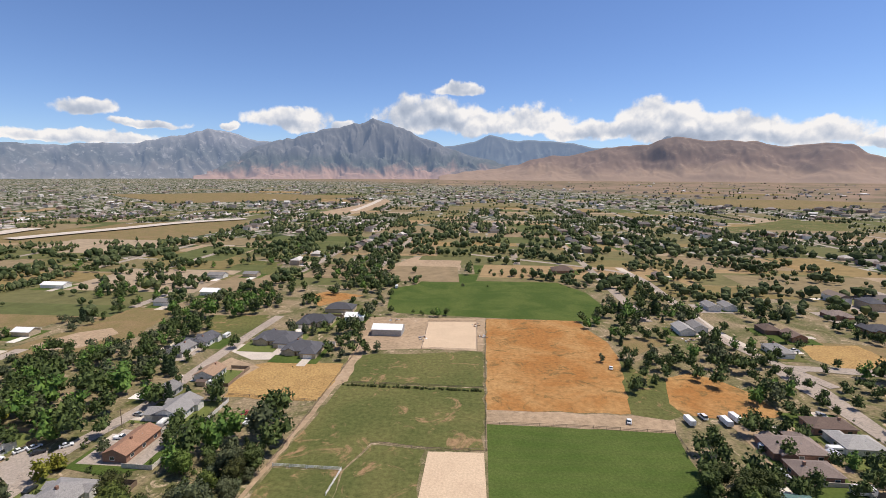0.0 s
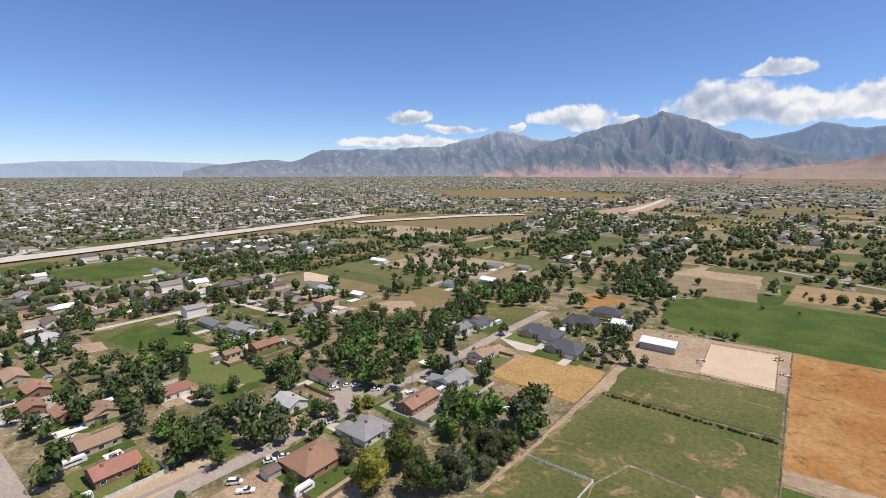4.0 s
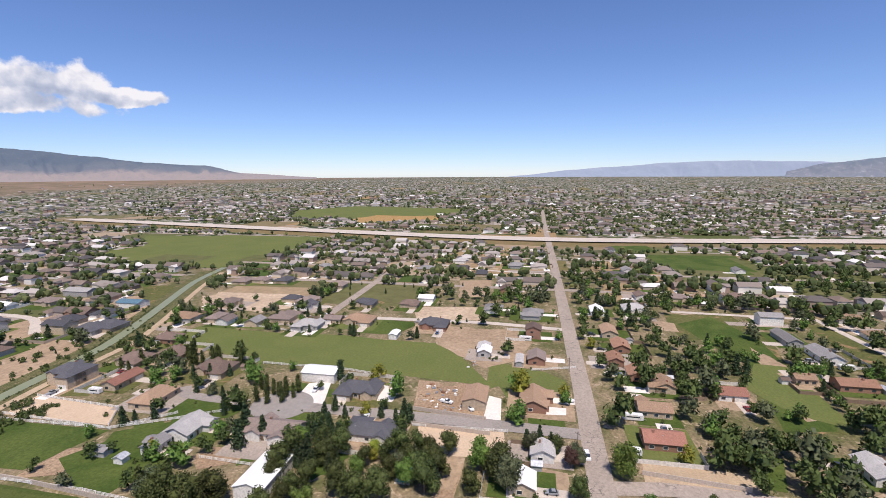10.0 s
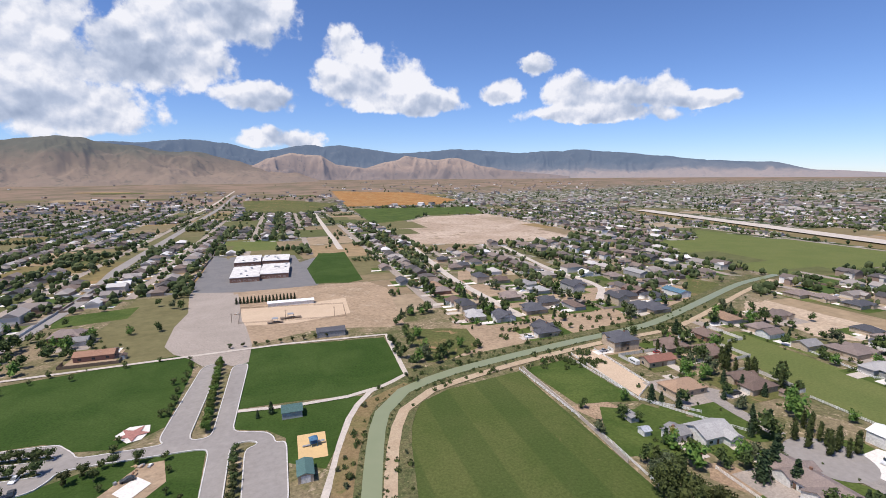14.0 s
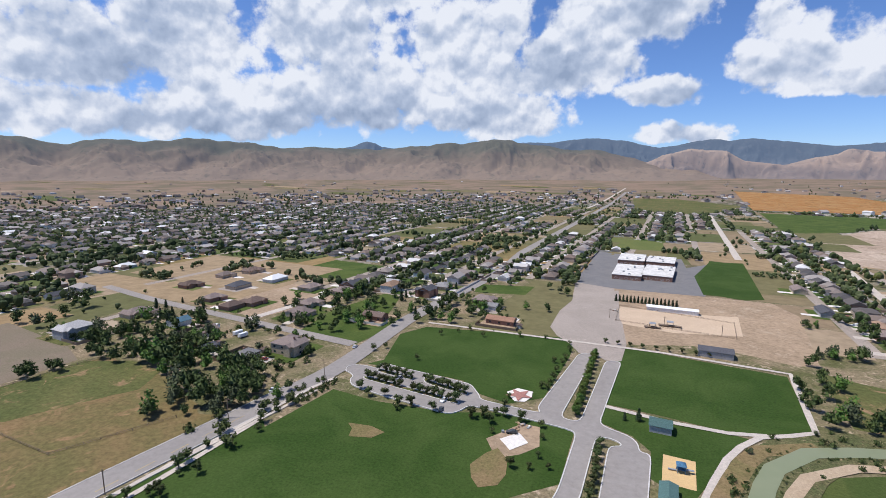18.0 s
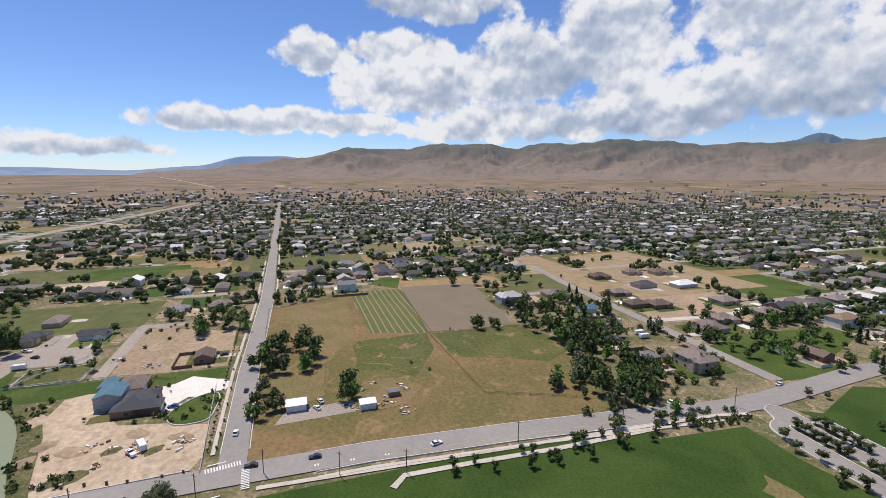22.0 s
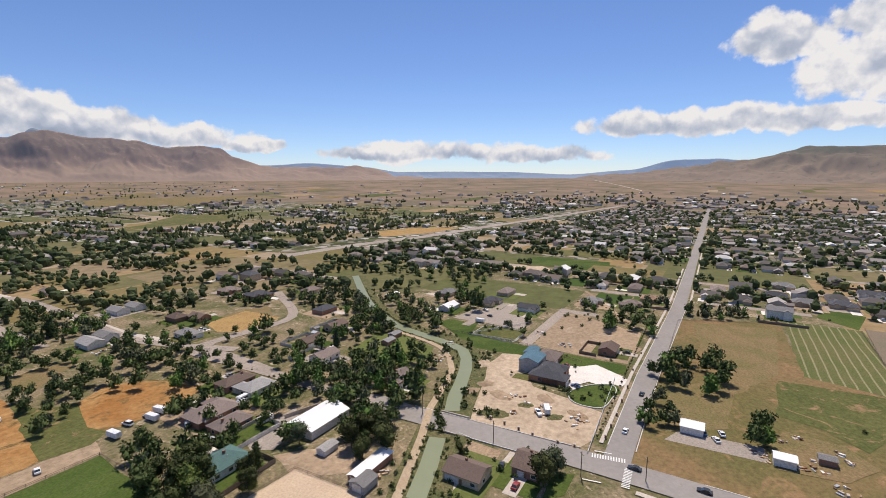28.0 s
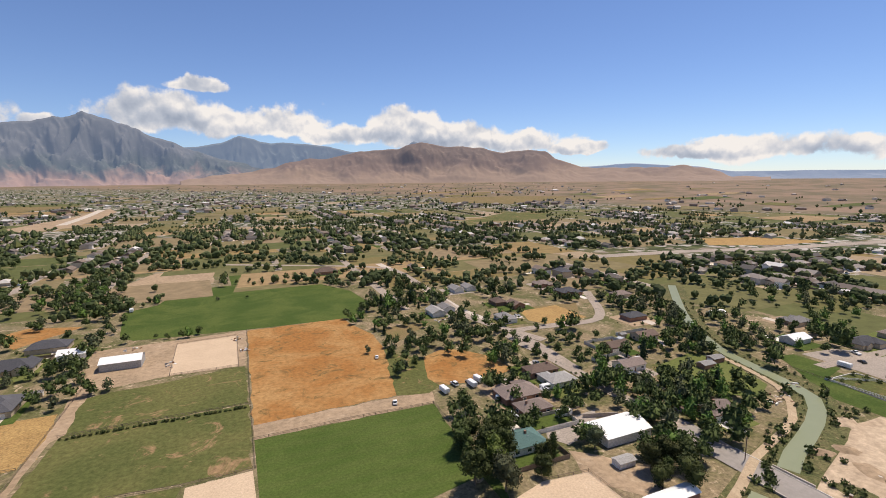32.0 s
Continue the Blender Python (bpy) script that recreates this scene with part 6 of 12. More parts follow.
def shed(x, y, w, d, yaw, high=3.2, roof="metal_roof", wall="wall_white", label="", name="shed", rise=0.16, door=True):
    ob = new(name, None)
    ob.matrix_world = pose(x, y, ground_z(x, y), 0, 0, yaw)
    HOUSES.append((x, y, max(w, d) * 0.6))
    r = d * rise
    part("wall", Shape().gable_wall(-w / 2, w / 2, -d / 2, d / 2, 0, high, r - 0.02, "x"), wall, ob)
    part("roof", Shape().roof(-w / 2, w / 2, -d / 2, d / 2, high, r, "x", False, 0.35, 0.12), roof, ob)
    if door:
        part("door", Shape().box(w / 2 - 0.04, w / 2 + 0.06, -min(1.8, d * 0.3), min(1.8, d * 0.3), 0.05, min(high - 0.2, 3.2)), "garage", ob)
    return tagged(ob, label or "small outbuilding with a pale metal roof", name.replace("_", " "))
house(-174.8, 69.9, 14, 10, 264.5, 'red', 'brick', 1, False, 0, 2)
house(-198.4, 74.6, 13, 9, 264.5, 'tan', 'tan', 1, False, 1, 2)
house(-216.2, 113.3, 12, 9, 84.5, 'red', 'white', 1, False, 0, 2)
house(-252.6, 72.1, 11, 8, -5.5, 'rust', 'brick', 1, False, 0, 2)
house(-273.3, 80.5, 14, 9, -5.5, 'rust', 'brick', 1, False, 0, 2)
house(-234.6, 78.3, 11, 9, -5.5, 'rust', 'brick', 1, False, 0, 2)
house(-223.1, 86.6, 12, 9, -5.5, 'tan', 'tan', 1, False, 1, 2)
house(-299.2, 80.1, 16, 9, -5.5, 'tan', 'tan', 1, False, 0, 2)
house(-345.0, 82.9, 15, 9, -5.5, 'white', 'white', 1, False, 0, 1)
house(-494.1, 145.0, 16, 10, -5.5, 'grey', 'white', 1, False, 0, 1)
house(-120.6, 109.3, 17, 15, 264.5, 'rust', 'brick', 1, True, 0, 2)
house(-117.0, 134.4, 15, 13, 264.5, 'grey', 'white', 1, True, 1, 2)
house(-113.5, 164.5, 18, 9, 264.5, 'rust', 'brick', 1, False, 0, 2)
house(-166.6, 162.0, 18, 9, -5.5, 'brown', 'white', 1, False, 0, 2)
house(-111.0, 191.1, 16, 12, 264.5, 'grey', 'white', 1, False, 1, 2)
house(-97.8, 279.7, 25, 15, -5.5, 'slate', 'tan', 1, True, 1, 2)
house(-77.4, 262.7, 21, 14, -5.5, 'slate', 'tan', 1, True, 1, 2)
house(-82.8, 314.8, 22, 15, -5.5, 'slate', 'tan', 1, True, -1, 2)
house(-72.7, 345.7, 20, 13, -5.5, 'slate', 'tan', 1, True, 0, 1)
house(-58.2, 324.1, 13, 9, -5.5, 'white', 'white', 1, False, 0, 2)
house(-140.9, 276.6, 15, 11, 264.5, 'slate', 'white', 1, False, 1, 2)
house(-146.7, 260.7, 14, 10, 264.5, 'grey', 'white', 1, False, 0, 2)
house(-230.1, 174.9, 16, 9, 264.5, 'rust', 'brick', 1, False, 0, 2)
house(-235.4, 155.7, 9, 7, 264.5, 'tan', 'tan', 1, False, 0, 2)
house(-161.2, 134.1, 13, 9, -5.5, 'pale', 'white', 1, False, 0, 2)
house(-114.8, 228.2, 12, 10, 264.5, 'tan', 'white', 1, False, 0, 2)
house(-125.5, 207.5, 11, 9, 264.5, 'grey', 'grey', 1, False, 0, 2)
house(-328.7, 190.9, 14, 9, 264.5, 'grey', 'white', 2, False, 0, 1)
house(-267.4, 186.1, 20, 10, -5.5, 'grey', 'white', 1, False, 0, 2)
house(-294.5, 182.2, 22, 8, -5.5, 'grey', 'grey', 1, False, 0, 1)
house(-389.9, 127.0, 14, 9, -5.5, 'brown', 'white', 1, False, 0, 1)
house(-260.3, 233.9, 13, 9, 264.5, 'grey', 'white', 1, False, 0, 1)
house(-346.4, 278.9, 13, 9, 264.5, 'brown', 'tan', 1, False, 0, 1)
house(-500.8, 255.7, 14, 9, -5.5, 'grey', 'white', 1, False, 0, 1)
house(-316.8, 296.5, 16, 9, -5.5, 'grey', 'white', 1, False, 0, 1)
house(-296.6, 292.5, 20, 8, -5.5, 'pale', 'white', 1, False, 0, 1)
house(-304.7, 260.2, 12, 9, -5.5, 'slate', 'grey', 1, False, 0, 1)
house(-192.2, 395.2, 15, 10, -5.5, 'white', 'white', 1, False, 0, 1)
house(-260.9, 291.8, 12, 8, -5.5, 'white', 'tan', 1, False, 0, 1)
house(-343.0, 420.1, 22, 9, -5.5, 'white', 'white', 1, False, 0, 1)
house(-212.9, 362.6, 14, 9, -5.5, 'grey', 'white', 1, False, 0, 1)
house(-217.6, 461.7, 16, 10, -5.5, 'grey', 'white', 1, False, 0, 1)
house(-186.3, 467.4, 14, 9, -5.5, 'grey', 'tan', 1, False, 0, 1)
house(-169.5, -77.2, 22, 11, 84.5, 'taupe', 'white', 1, False, 1, 2)
house(-171.2, -39.5, 20, 10, 264.5, 'slate', 'white', 1, True, 1, 2)
house(-206.9, -53.4, 19, 12, 84.5, 'slate', 'tan', 1, True, -1, 2)
house(-225.0, -134.0, 18, 12, 84.5, 'brown', 'tan', 1, True, 1, 2)
house(-167.7, -112.2, 14, 11, 174.5, 'pale', 'white', 1, False, 1, 2)
house(-191.6, -143.4, 18, 11, -5.5, 'tan', 'tan', 1, True, 0, 2)
house(-155.1, -116.2, 8, 6, 174.5, 'grey', 'white', 1, False, 0, 2)
house(-202.7, 25.1, 17, 11, 174.5, 'tan', 'brick', 1, False, 1, 2)
house(-251.5, 31.3, 12, 9, 174.5, 'taupe', 'brick', 1, False, 0, 2)
house(-291.0, 33.1, 10, 9, 174.5, 'brown', 'brick', 2, False, 0, 2)
house(-258.7, 3.5, 9, 7, 174.5, 'white', 'grey', 1, False, 0, 2)
house(-162.9, 24.8, 8, 8, 174.5, 'pale', 'white', 1, False, 0, 2)
house(-145.1, 16.5, 9, 8, 174.5, 'white', 'tan', 1, False, 0, 2)
house(-332.9, 35.2, 17, 11, 174.5, 'grey', 'grey', 1, True, 1, 1)
house(-344.6, 7.8, 14, 10, 174.5, 'grey', 'white', 1, True, 1, 1)
house(-305.7, -29.9, 18, 13, 84.5, 'slate', 'brick', 1, True, 1, 2)
house(-311.0, -81.8, 20, 12, 84.5, 'tan', 'tan', 1, True, 1, 2)
house(-310.4, -100.0, 12, 8, 84.5, 'taupe', 'tan', 1, False, 0, 2)
house(-313.5, -134.7, 18, 13, -5.5, 'taupe', 'tan', 1, True, 1, 1)
house(-353.6, -89.0, 16, 11, 84.5, 'slate', 'tan', 1, True, 1, 1)
house(-352.9, -54.3, 14, 10, 84.5, 'brown', 'tan', 1, True, 1, 1)
house(-370.1, -43.4, 12, 9, 84.5, 'white', 'white', 1, False, 0, 1)
house(-356.7, -134.8, 16, 11, -5.5, 'taupe', 'tan', 1, True, 1, 1)
house(-361.0, -150.6, 14, 10, 84.5, 'slate', 'tan', 1, True, 0, 1)
house(-345.2, -194.7, 18, 11, -5.5, 'taupe', 'tan', 1, True, 1, 1)
house(-308.5, -183.2, 14, 9, -5.5, 'taupe', 'tan', 1, True, 0, 1)
house(-302.4, -172.9, 12, 9, -5.5, 'taupe', 'white', 1, False, 0, 1)
house(-300.9, -151.5, 12, 9, -5.5, 'grey', 'tan', 1, False, 0, 1)
house(-419.6, -221.5, 16, 11, -5.5, 'taupe', 'tan', 1, True, 1, 1)
house(-425.9, -184.4, 17, 11, -5.5, 'slate', 'tan', 1, True, 1, 1)
house(-410.7, -129.6, 16, 11, 84.5, 'taupe', 'tan', 1, True, 1, 1)
house(-489.9, -60.7, 16, 11, 174.5, 'grey', 'tan', 1, True, 1, 1)
house(-469.4, -1.5, 16, 11, 174.5, 'slate', 'tan', 1, True, 0, 1)
house(-403.5, 20.4, 14, 10, 174.5, 'brown', 'brick', 1, False, 0, 1)
house(-513.6, 33.9, 16, 11, 174.5, 'grey', 'grey', 1, True, 1, 1)
house(-537.4, -26.9, 16, 11, 174.5, 'pale', 'white', 1, True, 1, 1)
house(-563.4, -243.0, 16, 11, 84.5, 'slate', 'tan', 1, True, 1, 1)
house(-682.9, -196.0, 16, 11, 84.5, 'slate', 'tan', 1, True, 0, 1)
house(-607.2, -140.4, 16, 11, 84.5, 'taupe', 'tan', 1, True, 1, 1)
house(-494.2, -169.5, 15, 10, 84.5, 'grey', 'tan', 1, True, 1, 1)
house(-208.8, -199.1, 16, 13, 84.5, 'slate', 'tan', 2, True, 1, 2)
house(-186.0, -240.0, 14, 11, 84.5, 'slate', 'grey', 1, False, 1, 2)
house(-184.1, -237.2, 17, 12, 84.5, 'slate', 'tan', 1, True, 1, 2)
house(-243.2, -168.2, 15, 11, 84.5, 'brown', 'tan', 1, True, 1, 2)
house(-232.8, -184.6, 15, 12, 84.5, 'brown', 'tan', 1, True, 1, 2)
house(-265.4, -188.9, 14, 11, 84.5, 'brown', 'brick', 1, True, 0, 2)
house(-286.0, -244.0, 18, 12, 84.5, 'slate', 'tan', 1, True, 1, 1)
house(-279.1, -250.6, 17, 12, 84.5, 'slate', 'grey', 1, True, 1, 1)
house(-227.4, -293.4, 16, 12, 84.5, 'slate', 'tan', 1, True, 1, 1)
house(-208.2, -317.6, 17, 12, 84.5, 'taupe', 'tan', 1, True, 1, 1)
house(-216.4, -382.1, 16, 12, 84.5, 'slate', 'tan', 2, True, 0, 1)
house(-222.5, -447.1, 16, 11, 84.5, 'taupe', 'tan', 1, True, 1, 1)
house(-149.2, -406.9, 19, 9, 84.5, 'slate', 'grey', 1, False, 0, 1)
house(-153.7, -477.6, 17, 10, 84.5, 'taupe', 'tan', 1, False, 0, 1)
house(-234.1, -452.6, 15, 11, 84.5, 'slate', 'tan', 1, True, 1, 1)
house(-229.2, -494.4, 15, 11, 84.5, 'slate', 'tan', 1, True, 1, 1)
house(-233.7, -372.8, 15, 11, 84.5, 'brown', 'tan', 1, True, 1, 1)
house(-285.2, -329.5, 15, 11, 84.5, 'slate', 'tan', 1, True, 1, 1)
house(-293.1, -287.2, 14, 11, 84.5, 'taupe', 'tan', 1, True, 1, 1)
house(-175.4, -273.1, 15, 11, 84.5, 'slate', 'white', 1, False, 1, 1)
house(-424.2, -206.9, 15, 11, 264.5, 'taupe', 'tan', 1, True, 1, 1)
house(-342.4, -132.2, 15, 10, 174.5, 'slate', 'white', 1, False, 1, 1)
house(-205.3, -280.3, 18, 13, 84.5, 'slate', 'tan', 1, True, 1, 1)
house(-270.7, -317.6, 20, 11, 84.5, 'slate', 'grey', 2, False, 0, 1)
house(-292.8, -280.1, 16, 12, 264.5, 'slate', 'tan', 1, True, 1, 1)
house(-337.0, -340.0, 15, 11, 264.5, 'taupe', 'tan', 1, True, 1, 1)
house(-207.0, -171.3, 17, 8, 174.5, 'red', 'tan', 1, False, 0, 2)
house(202.2, -274.5, 17, 13, 174.5, 'taupe', 'tan', 1, True, 1, 1)
house(253.6, -286.2, 16, 11, 84.5, 'brown', 'brick', 1, True, 1, 1)
house(261.4, -271.4, 15, 11, 84.5, 'brown', 'brick', 1, True, 0, 1)
house(240.3, -340.9, 16, 11, 84.5, 'taupe', 'tan', 1, True, 1, 1)
house(208.0, -339.5, 16, 11, 84.5, 'taupe', 'tan', 1, True, 1, 1)
house(292.1, -357.3, 20, 12, 84.5, 'white', 'white', 1, True, 0, 1)
house(164.4, -214.0, 17, 12, -5.5, 'taupe', 'tan', 2, True, 1, 2)
house(148.8, -285.8, 16, 9, -5.5, 'brown', 'brick', 1, False, 0, 2)
house(88.5, -353.1, 17, 12, -5.5, 'taupe', 'brick', 1, True, 1, 1)
house(78.9, -337.5, 10, 8, -5.5, 'grey', 'white', 1, False, 0, 1)
house(64.4, -306.5, 19, 8, -5.5, 'rust', 'brick', 1, False, 0, 2)
house(184.7, -382.3, 18, 9, -5.5, 'pale', 'white', 1, False, 0, 1)
house(232.7, -219.3, 13, 9, 264.5, 'taupe', 'tan', 1, False, 0, 2)
house(208.8, -198.3, 8, 6, 264.5, 'slate', 'grey', 1, False, 0, 2)
house(180.9, -197.5, 12, 9, 264.5, 'grey', 'brick', 1, True, 0, 2)
house(310.2, -233.7, 18, 12, 264.5, 'taupe', 'tan', 1, True, 1, 1)
house(292.3, -284.0, 14, 10, 264.5, 'taupe', 'brick', 1, True, 1, 1)
house(304.1, -323.6, 18, 12, 264.5, 'slate', 'tan', 1, True, 0, 1)
house(346.5, -311.2, 16, 11, 264.5, 'brown', 'brick', 1, True, 1, 1)
house(348.1, -353.1, 14, 10, 264.5, 'taupe', 'tan', 1, True, 1, 1)
house(338.5, -379.3, 18, 11, 264.5, 'brown', 'tan', 1, True, 1, 1)
house(264.6, -228.0, 12, 9, 264.5, 'blue', 'white', 1, False, 0, 1)
house(414.9, -245.4, 15, 10, 264.5, 'slate', 'white', 1, False, 0, 1)
house(211.7, -297.4, 15, 11, 264.5, 'taupe', 'tan', 1, True, 1, 1)
house(439.4, -108.6, 17, 11, 264.5, 'grey', 'tan', 1, True, 1, 1)
house(443.1, -132.2, 17, 11, 264.5, 'slate', 'tan', 1, True, 1, 1)
house(458.5, -51.6, 20, 11, 174.5, 'taupe', 'tan', 1, True, 0, 1)
house(499.8, -105.4, 16, 11, 264.5, 'grey', 'tan', 1, True, 1, 1)
house(492.3, -163.4, 16, 11, 264.5, 'slate', 'white', 1, False, 1, 1)
house(486.8, -206.7, 16, 11, 264.5, 'slate', 'tan', 1, True, 1, 1)
house(229.2, 42.1, 19, 14, -5.5, 'slate', 'brick', 1, True, -1, 2)
house(248.9, 46.3, 14, 11, -5.5, 'taupe', 'brick', 1, True, 0, 2)
house(274.7, 18.1, 12, 9, -5.5, 'brown', 'brick', 1, False, 0, 2)
house(343.7, 113.7, 19, 10, -5.5, 'slate', 'tan', 1, True, 1, 1)
house(338.7, 80.8, 14, 10, 264.5, 'slate', 'white', 1, False, 1, 1)
house(379.0, 110.6, 17, 10, -5.5, 'taupe', 'tan', 1, True, 0, 1)
house(376.0, 41.4, 16, 10, -5.5, 'grey', 'tan', 1, True, 1, 1)
house(379.7, 13.9, 15, 10, -5.5, 'taupe', 'tan', 1, True, 1, 1)
house(356.1, 153.8, 16, 10, 174.5, 'grey', 'tan', 1, True, 1, 1)
house(317.1, 136.0, 15, 9, 174.5, 'white', 'white', 1, False, 0, 1)
house(191.3, 107.0, 13, 10, -5.5, 'taupe', 'brick', 1, False, 0, 2)
house(150.3, 31.0, 9, 12, 264.5, 'brown', 'brick', 1, False, 0, 2)
house(137.3, 49.0, 13, 10, 264.5, 'brown', 'tan', 1, False, 0, 2)
house(439.3, 12.7, 19, 10, 174.5, 'taupe', 'tan', 1, True, 0, 1)
house(456.8, -91.7, 17, 11, 264.5, 'slate', 'tan', 1, True, 1, 1)
house(533.5, -182.0, 16, 10, 264.5, 'grey', 'tan', 1, True, 1, 1)
house(130.0, 160.6, 19, 12, 174.5, 'taupe', 'brick', 1, True, -1, 2)
house(126.9, 146.3, 14, 9, 174.5, 'taupe', 'brick', 1, True, 0, 2)
house(155.9, 176.0, 16, 9, 174.5, 'brown', 'brick', 1, True, 0, 2)
house(155.9, 162.2, 14, 10, 174.5, 'pale', 'white', 1, True, 1, 2)
house(106.5, 127.7, 15, 11, 174.5, 'green', 'white', 1, True, 0, 2)
house(216.0, 181.0, 14, 9, -5.5, 'brown', 'brick', 1, False, 0, 2)
house(200.0, 158.0, 14, 9, -5.5, 'taupe', 'white', 1, False, 0, 2)
house(193.9, 257.9, 15, 10, 84.5, 'grey', 'white', 1, True, 0, 2)
house(214.3, 296.1, 12, 10, 84.5, 'brown', 'brick', 1, True, 0, 1)
house(284.0, 293.3, 17, 12, -5.5, 'slate', 'brick', 1, True, 1, 1)
house(284.8, 326.4, 15, 11, -5.5, 'taupe', 'brick', 1, True, 1, 1)
house(207.5, 349.9, 15, 9, 84.5, 'grey', 'white', 1, False, 0, 1)
house(158.8, 295.7, 15, 10, 84.5, 'pale', 'white', 1, False, 0, 1)
house(170.1, 300.4, 13, 9, 84.5, 'grey', 'white', 1, False, 0, 1)
house(314.5, 263.7, 15, 10, -5.5, 'taupe', 'tan', 1, True, 0, 1)
house(272.8, 215.9, 15, 10, -5.5, 'slate', 'brick', 1, True, 0, 1)
house(245.2, 184.9, 14, 9, -5.5, 'brown', 'tan', 1, False, 0, 2)
house(218.4, 461.6, 14, 9, 84.5, 'taupe', 'tan', 1, False, 0, 1)
house(129.8, 488.2, 22, 16, -5.5, 'brown', 'brick', 1, True, 0, 1)
house(221.0, 282.3, 13, 9, 84.5, 'brown', 'brick', 1, False, 0, 1)
house(330.5, 350.2, 16, 12, 84.5, 'slate', 'tan', 2, True, 0, 1)
house(220.3, 349.7, 14, 9, 84.5, 'grey', 'white', 1, False, 0, 1)
shed(-201.8, -0.0, 15, 10, 174.5, 4.2, 'roof_tan', 'wall_tan', 'big tan workshop with a wide pitched roof', 'garage')
shed(-221.1, -76.6, 17, 10, 264.5, 4.6, 'roof_white', 'wall_white', 'white arched-roof barn beside the cul-de-sac', 'barn')
shed(-140.5, -67.5, 19, 10, 174.5, 4.6, 'roof_white', 'wall_white', 'large white metal barn with a gable front', 'barn')
shed(-32.2, 294.8, 19, 12, 174.5, 4.2, 'roof_white', 'wall_grey', 'white-roofed riding barn with open grey side', 'barn')
shed(-265.2, 2.9, 10, 7, 174.5, 3, 'roof_pale', 'wall_white', 'pale metal shed beside the yard', 'shed')
shed(-248.5, 22.1, 12, 4, 174.5, 2.6, 'roof_pale', 'wall_grey', 'long low grey-roofed shed beside the yard', 'trailer_home')
shed(-128.1, 97.2, 5, 5, 264.5, 2.6, 'roof_brown', 'wall_grey', 'small dark garden shed beside the yard', 'shed')
shed(-283.3, -52.5, 9, 5, 174.5, 3, 'roof_white', 'wall_white', 'small white shed on bare soil', 'shed')
shed(-60.8, -291.7, 17, 9, 174.5, 3.6, 'roof_slate', 'wall_grey', 'long dark-roofed pavilion beside the ring', 'pavilion')
shed(-46.7, -375.8, 34, 6, 174.5, 3, 'roof_white', 'wall_white', 'long white-roofed stable row beside the yard', 'barn')
shed(-26.1, -196.2, 8, 7, -5.5, 3, 'roof_green', 'wall_grey', 'open picnic pavilion with a green metal roof', 'pavilion')
shed(-25.1, -152.1, 9, 5, 84.5, 2.8, 'roof_green', 'wall_tan', 'small park restroom with a green roof', 'restroom')
shed(-150.6, -134.1, 6, 4, 264.5, 2.4, 'roof_grey', 'wall_grey', 'small grey animal shelter beside the yard', 'shed')
shed(-157.6, -117.5, 8, 5, 264.5, 2.6, 'roof_grey', 'wall_white', 'grey-roofed garden shed beside the yard', 'shed')
shed(-337.1, -268.9, 20, 11, 264.5, 4, 'roof_blue', 'wall_white', 'white workshop with a blue-grey roof', 'warehouse')
shed(-366.9, -338.8, 24, 13, 84.5, 4.5, 'roof_pale', 'wall_grey', 'large pale metal warehouse beside the yard', 'warehouse')
shed(200.5, -20.4, 8, 6.5, 84.5, 3, 'roof_white', 'wall_white', 'small white-roofed farmhouse on the dry meadow', 'barn')
shed(189.5, -48.4, 6.5, 5, 84.5, 3, 'roof_white', 'wall_white', 'white and grey metal barn beside the yard', 'barn')
shed(196.2, -62.0, 5, 4, 84.5, 2.4, 'roof_grey', 'wall_brick', 'collapsing wooden shed beside the yard', 'shed')
shed(235.8, 52.0, 13, 10, -5.5, 6, 'roof_blue', 'wall_grey', 'building site hall under blue roofing sheets', 'hall')
shed(248.1, 55.4, 10, 6, -5.5, 5, 'roof_blue', 'wall_grey', 'blue-sheeted roof of an unfinished wing', 'hall')
shed(330.1, 192.2, 12, 6, 174.5, 3, 'roof_white', 'wall_white', 'long white-roofed shed beside the yard', 'shed')
shed(247.5, 141.6, 8, 5, 174.5, 2.6, 'roof_grey', 'wall_brick', 'weathered grey shed beside the yard', 'shed')
shed(144.2, 116.2, 21, 13, 174.5, 3.6, 'roof_white', 'wall_white', 'big white-roofed warehouse beside the trees', 'warehouse')
shed(127.0, 80.2, 18, 5, 174.5, 2.8, 'roof_white', 'wall_brick', 'long white-roofed stable row beside the yard', 'stable')
shed(118.8, 77.7, 7, 6, 174.5, 2.8, 'roof_grey', 'wall_grey', 'low grey-roofed stable beside the yard', 'stable')
shed(130.1, 101.0, 7, 4, 174.5, 2.2, 'roof_pale', 'wall_white', 'pale flat shed beside the yard', 'shed')
shed(235.8, 139.2, 8, 5, -5.5, 2.4, 'roof_grey', 'wall_brick', 'small weathered shed in the paddock', 'shed')
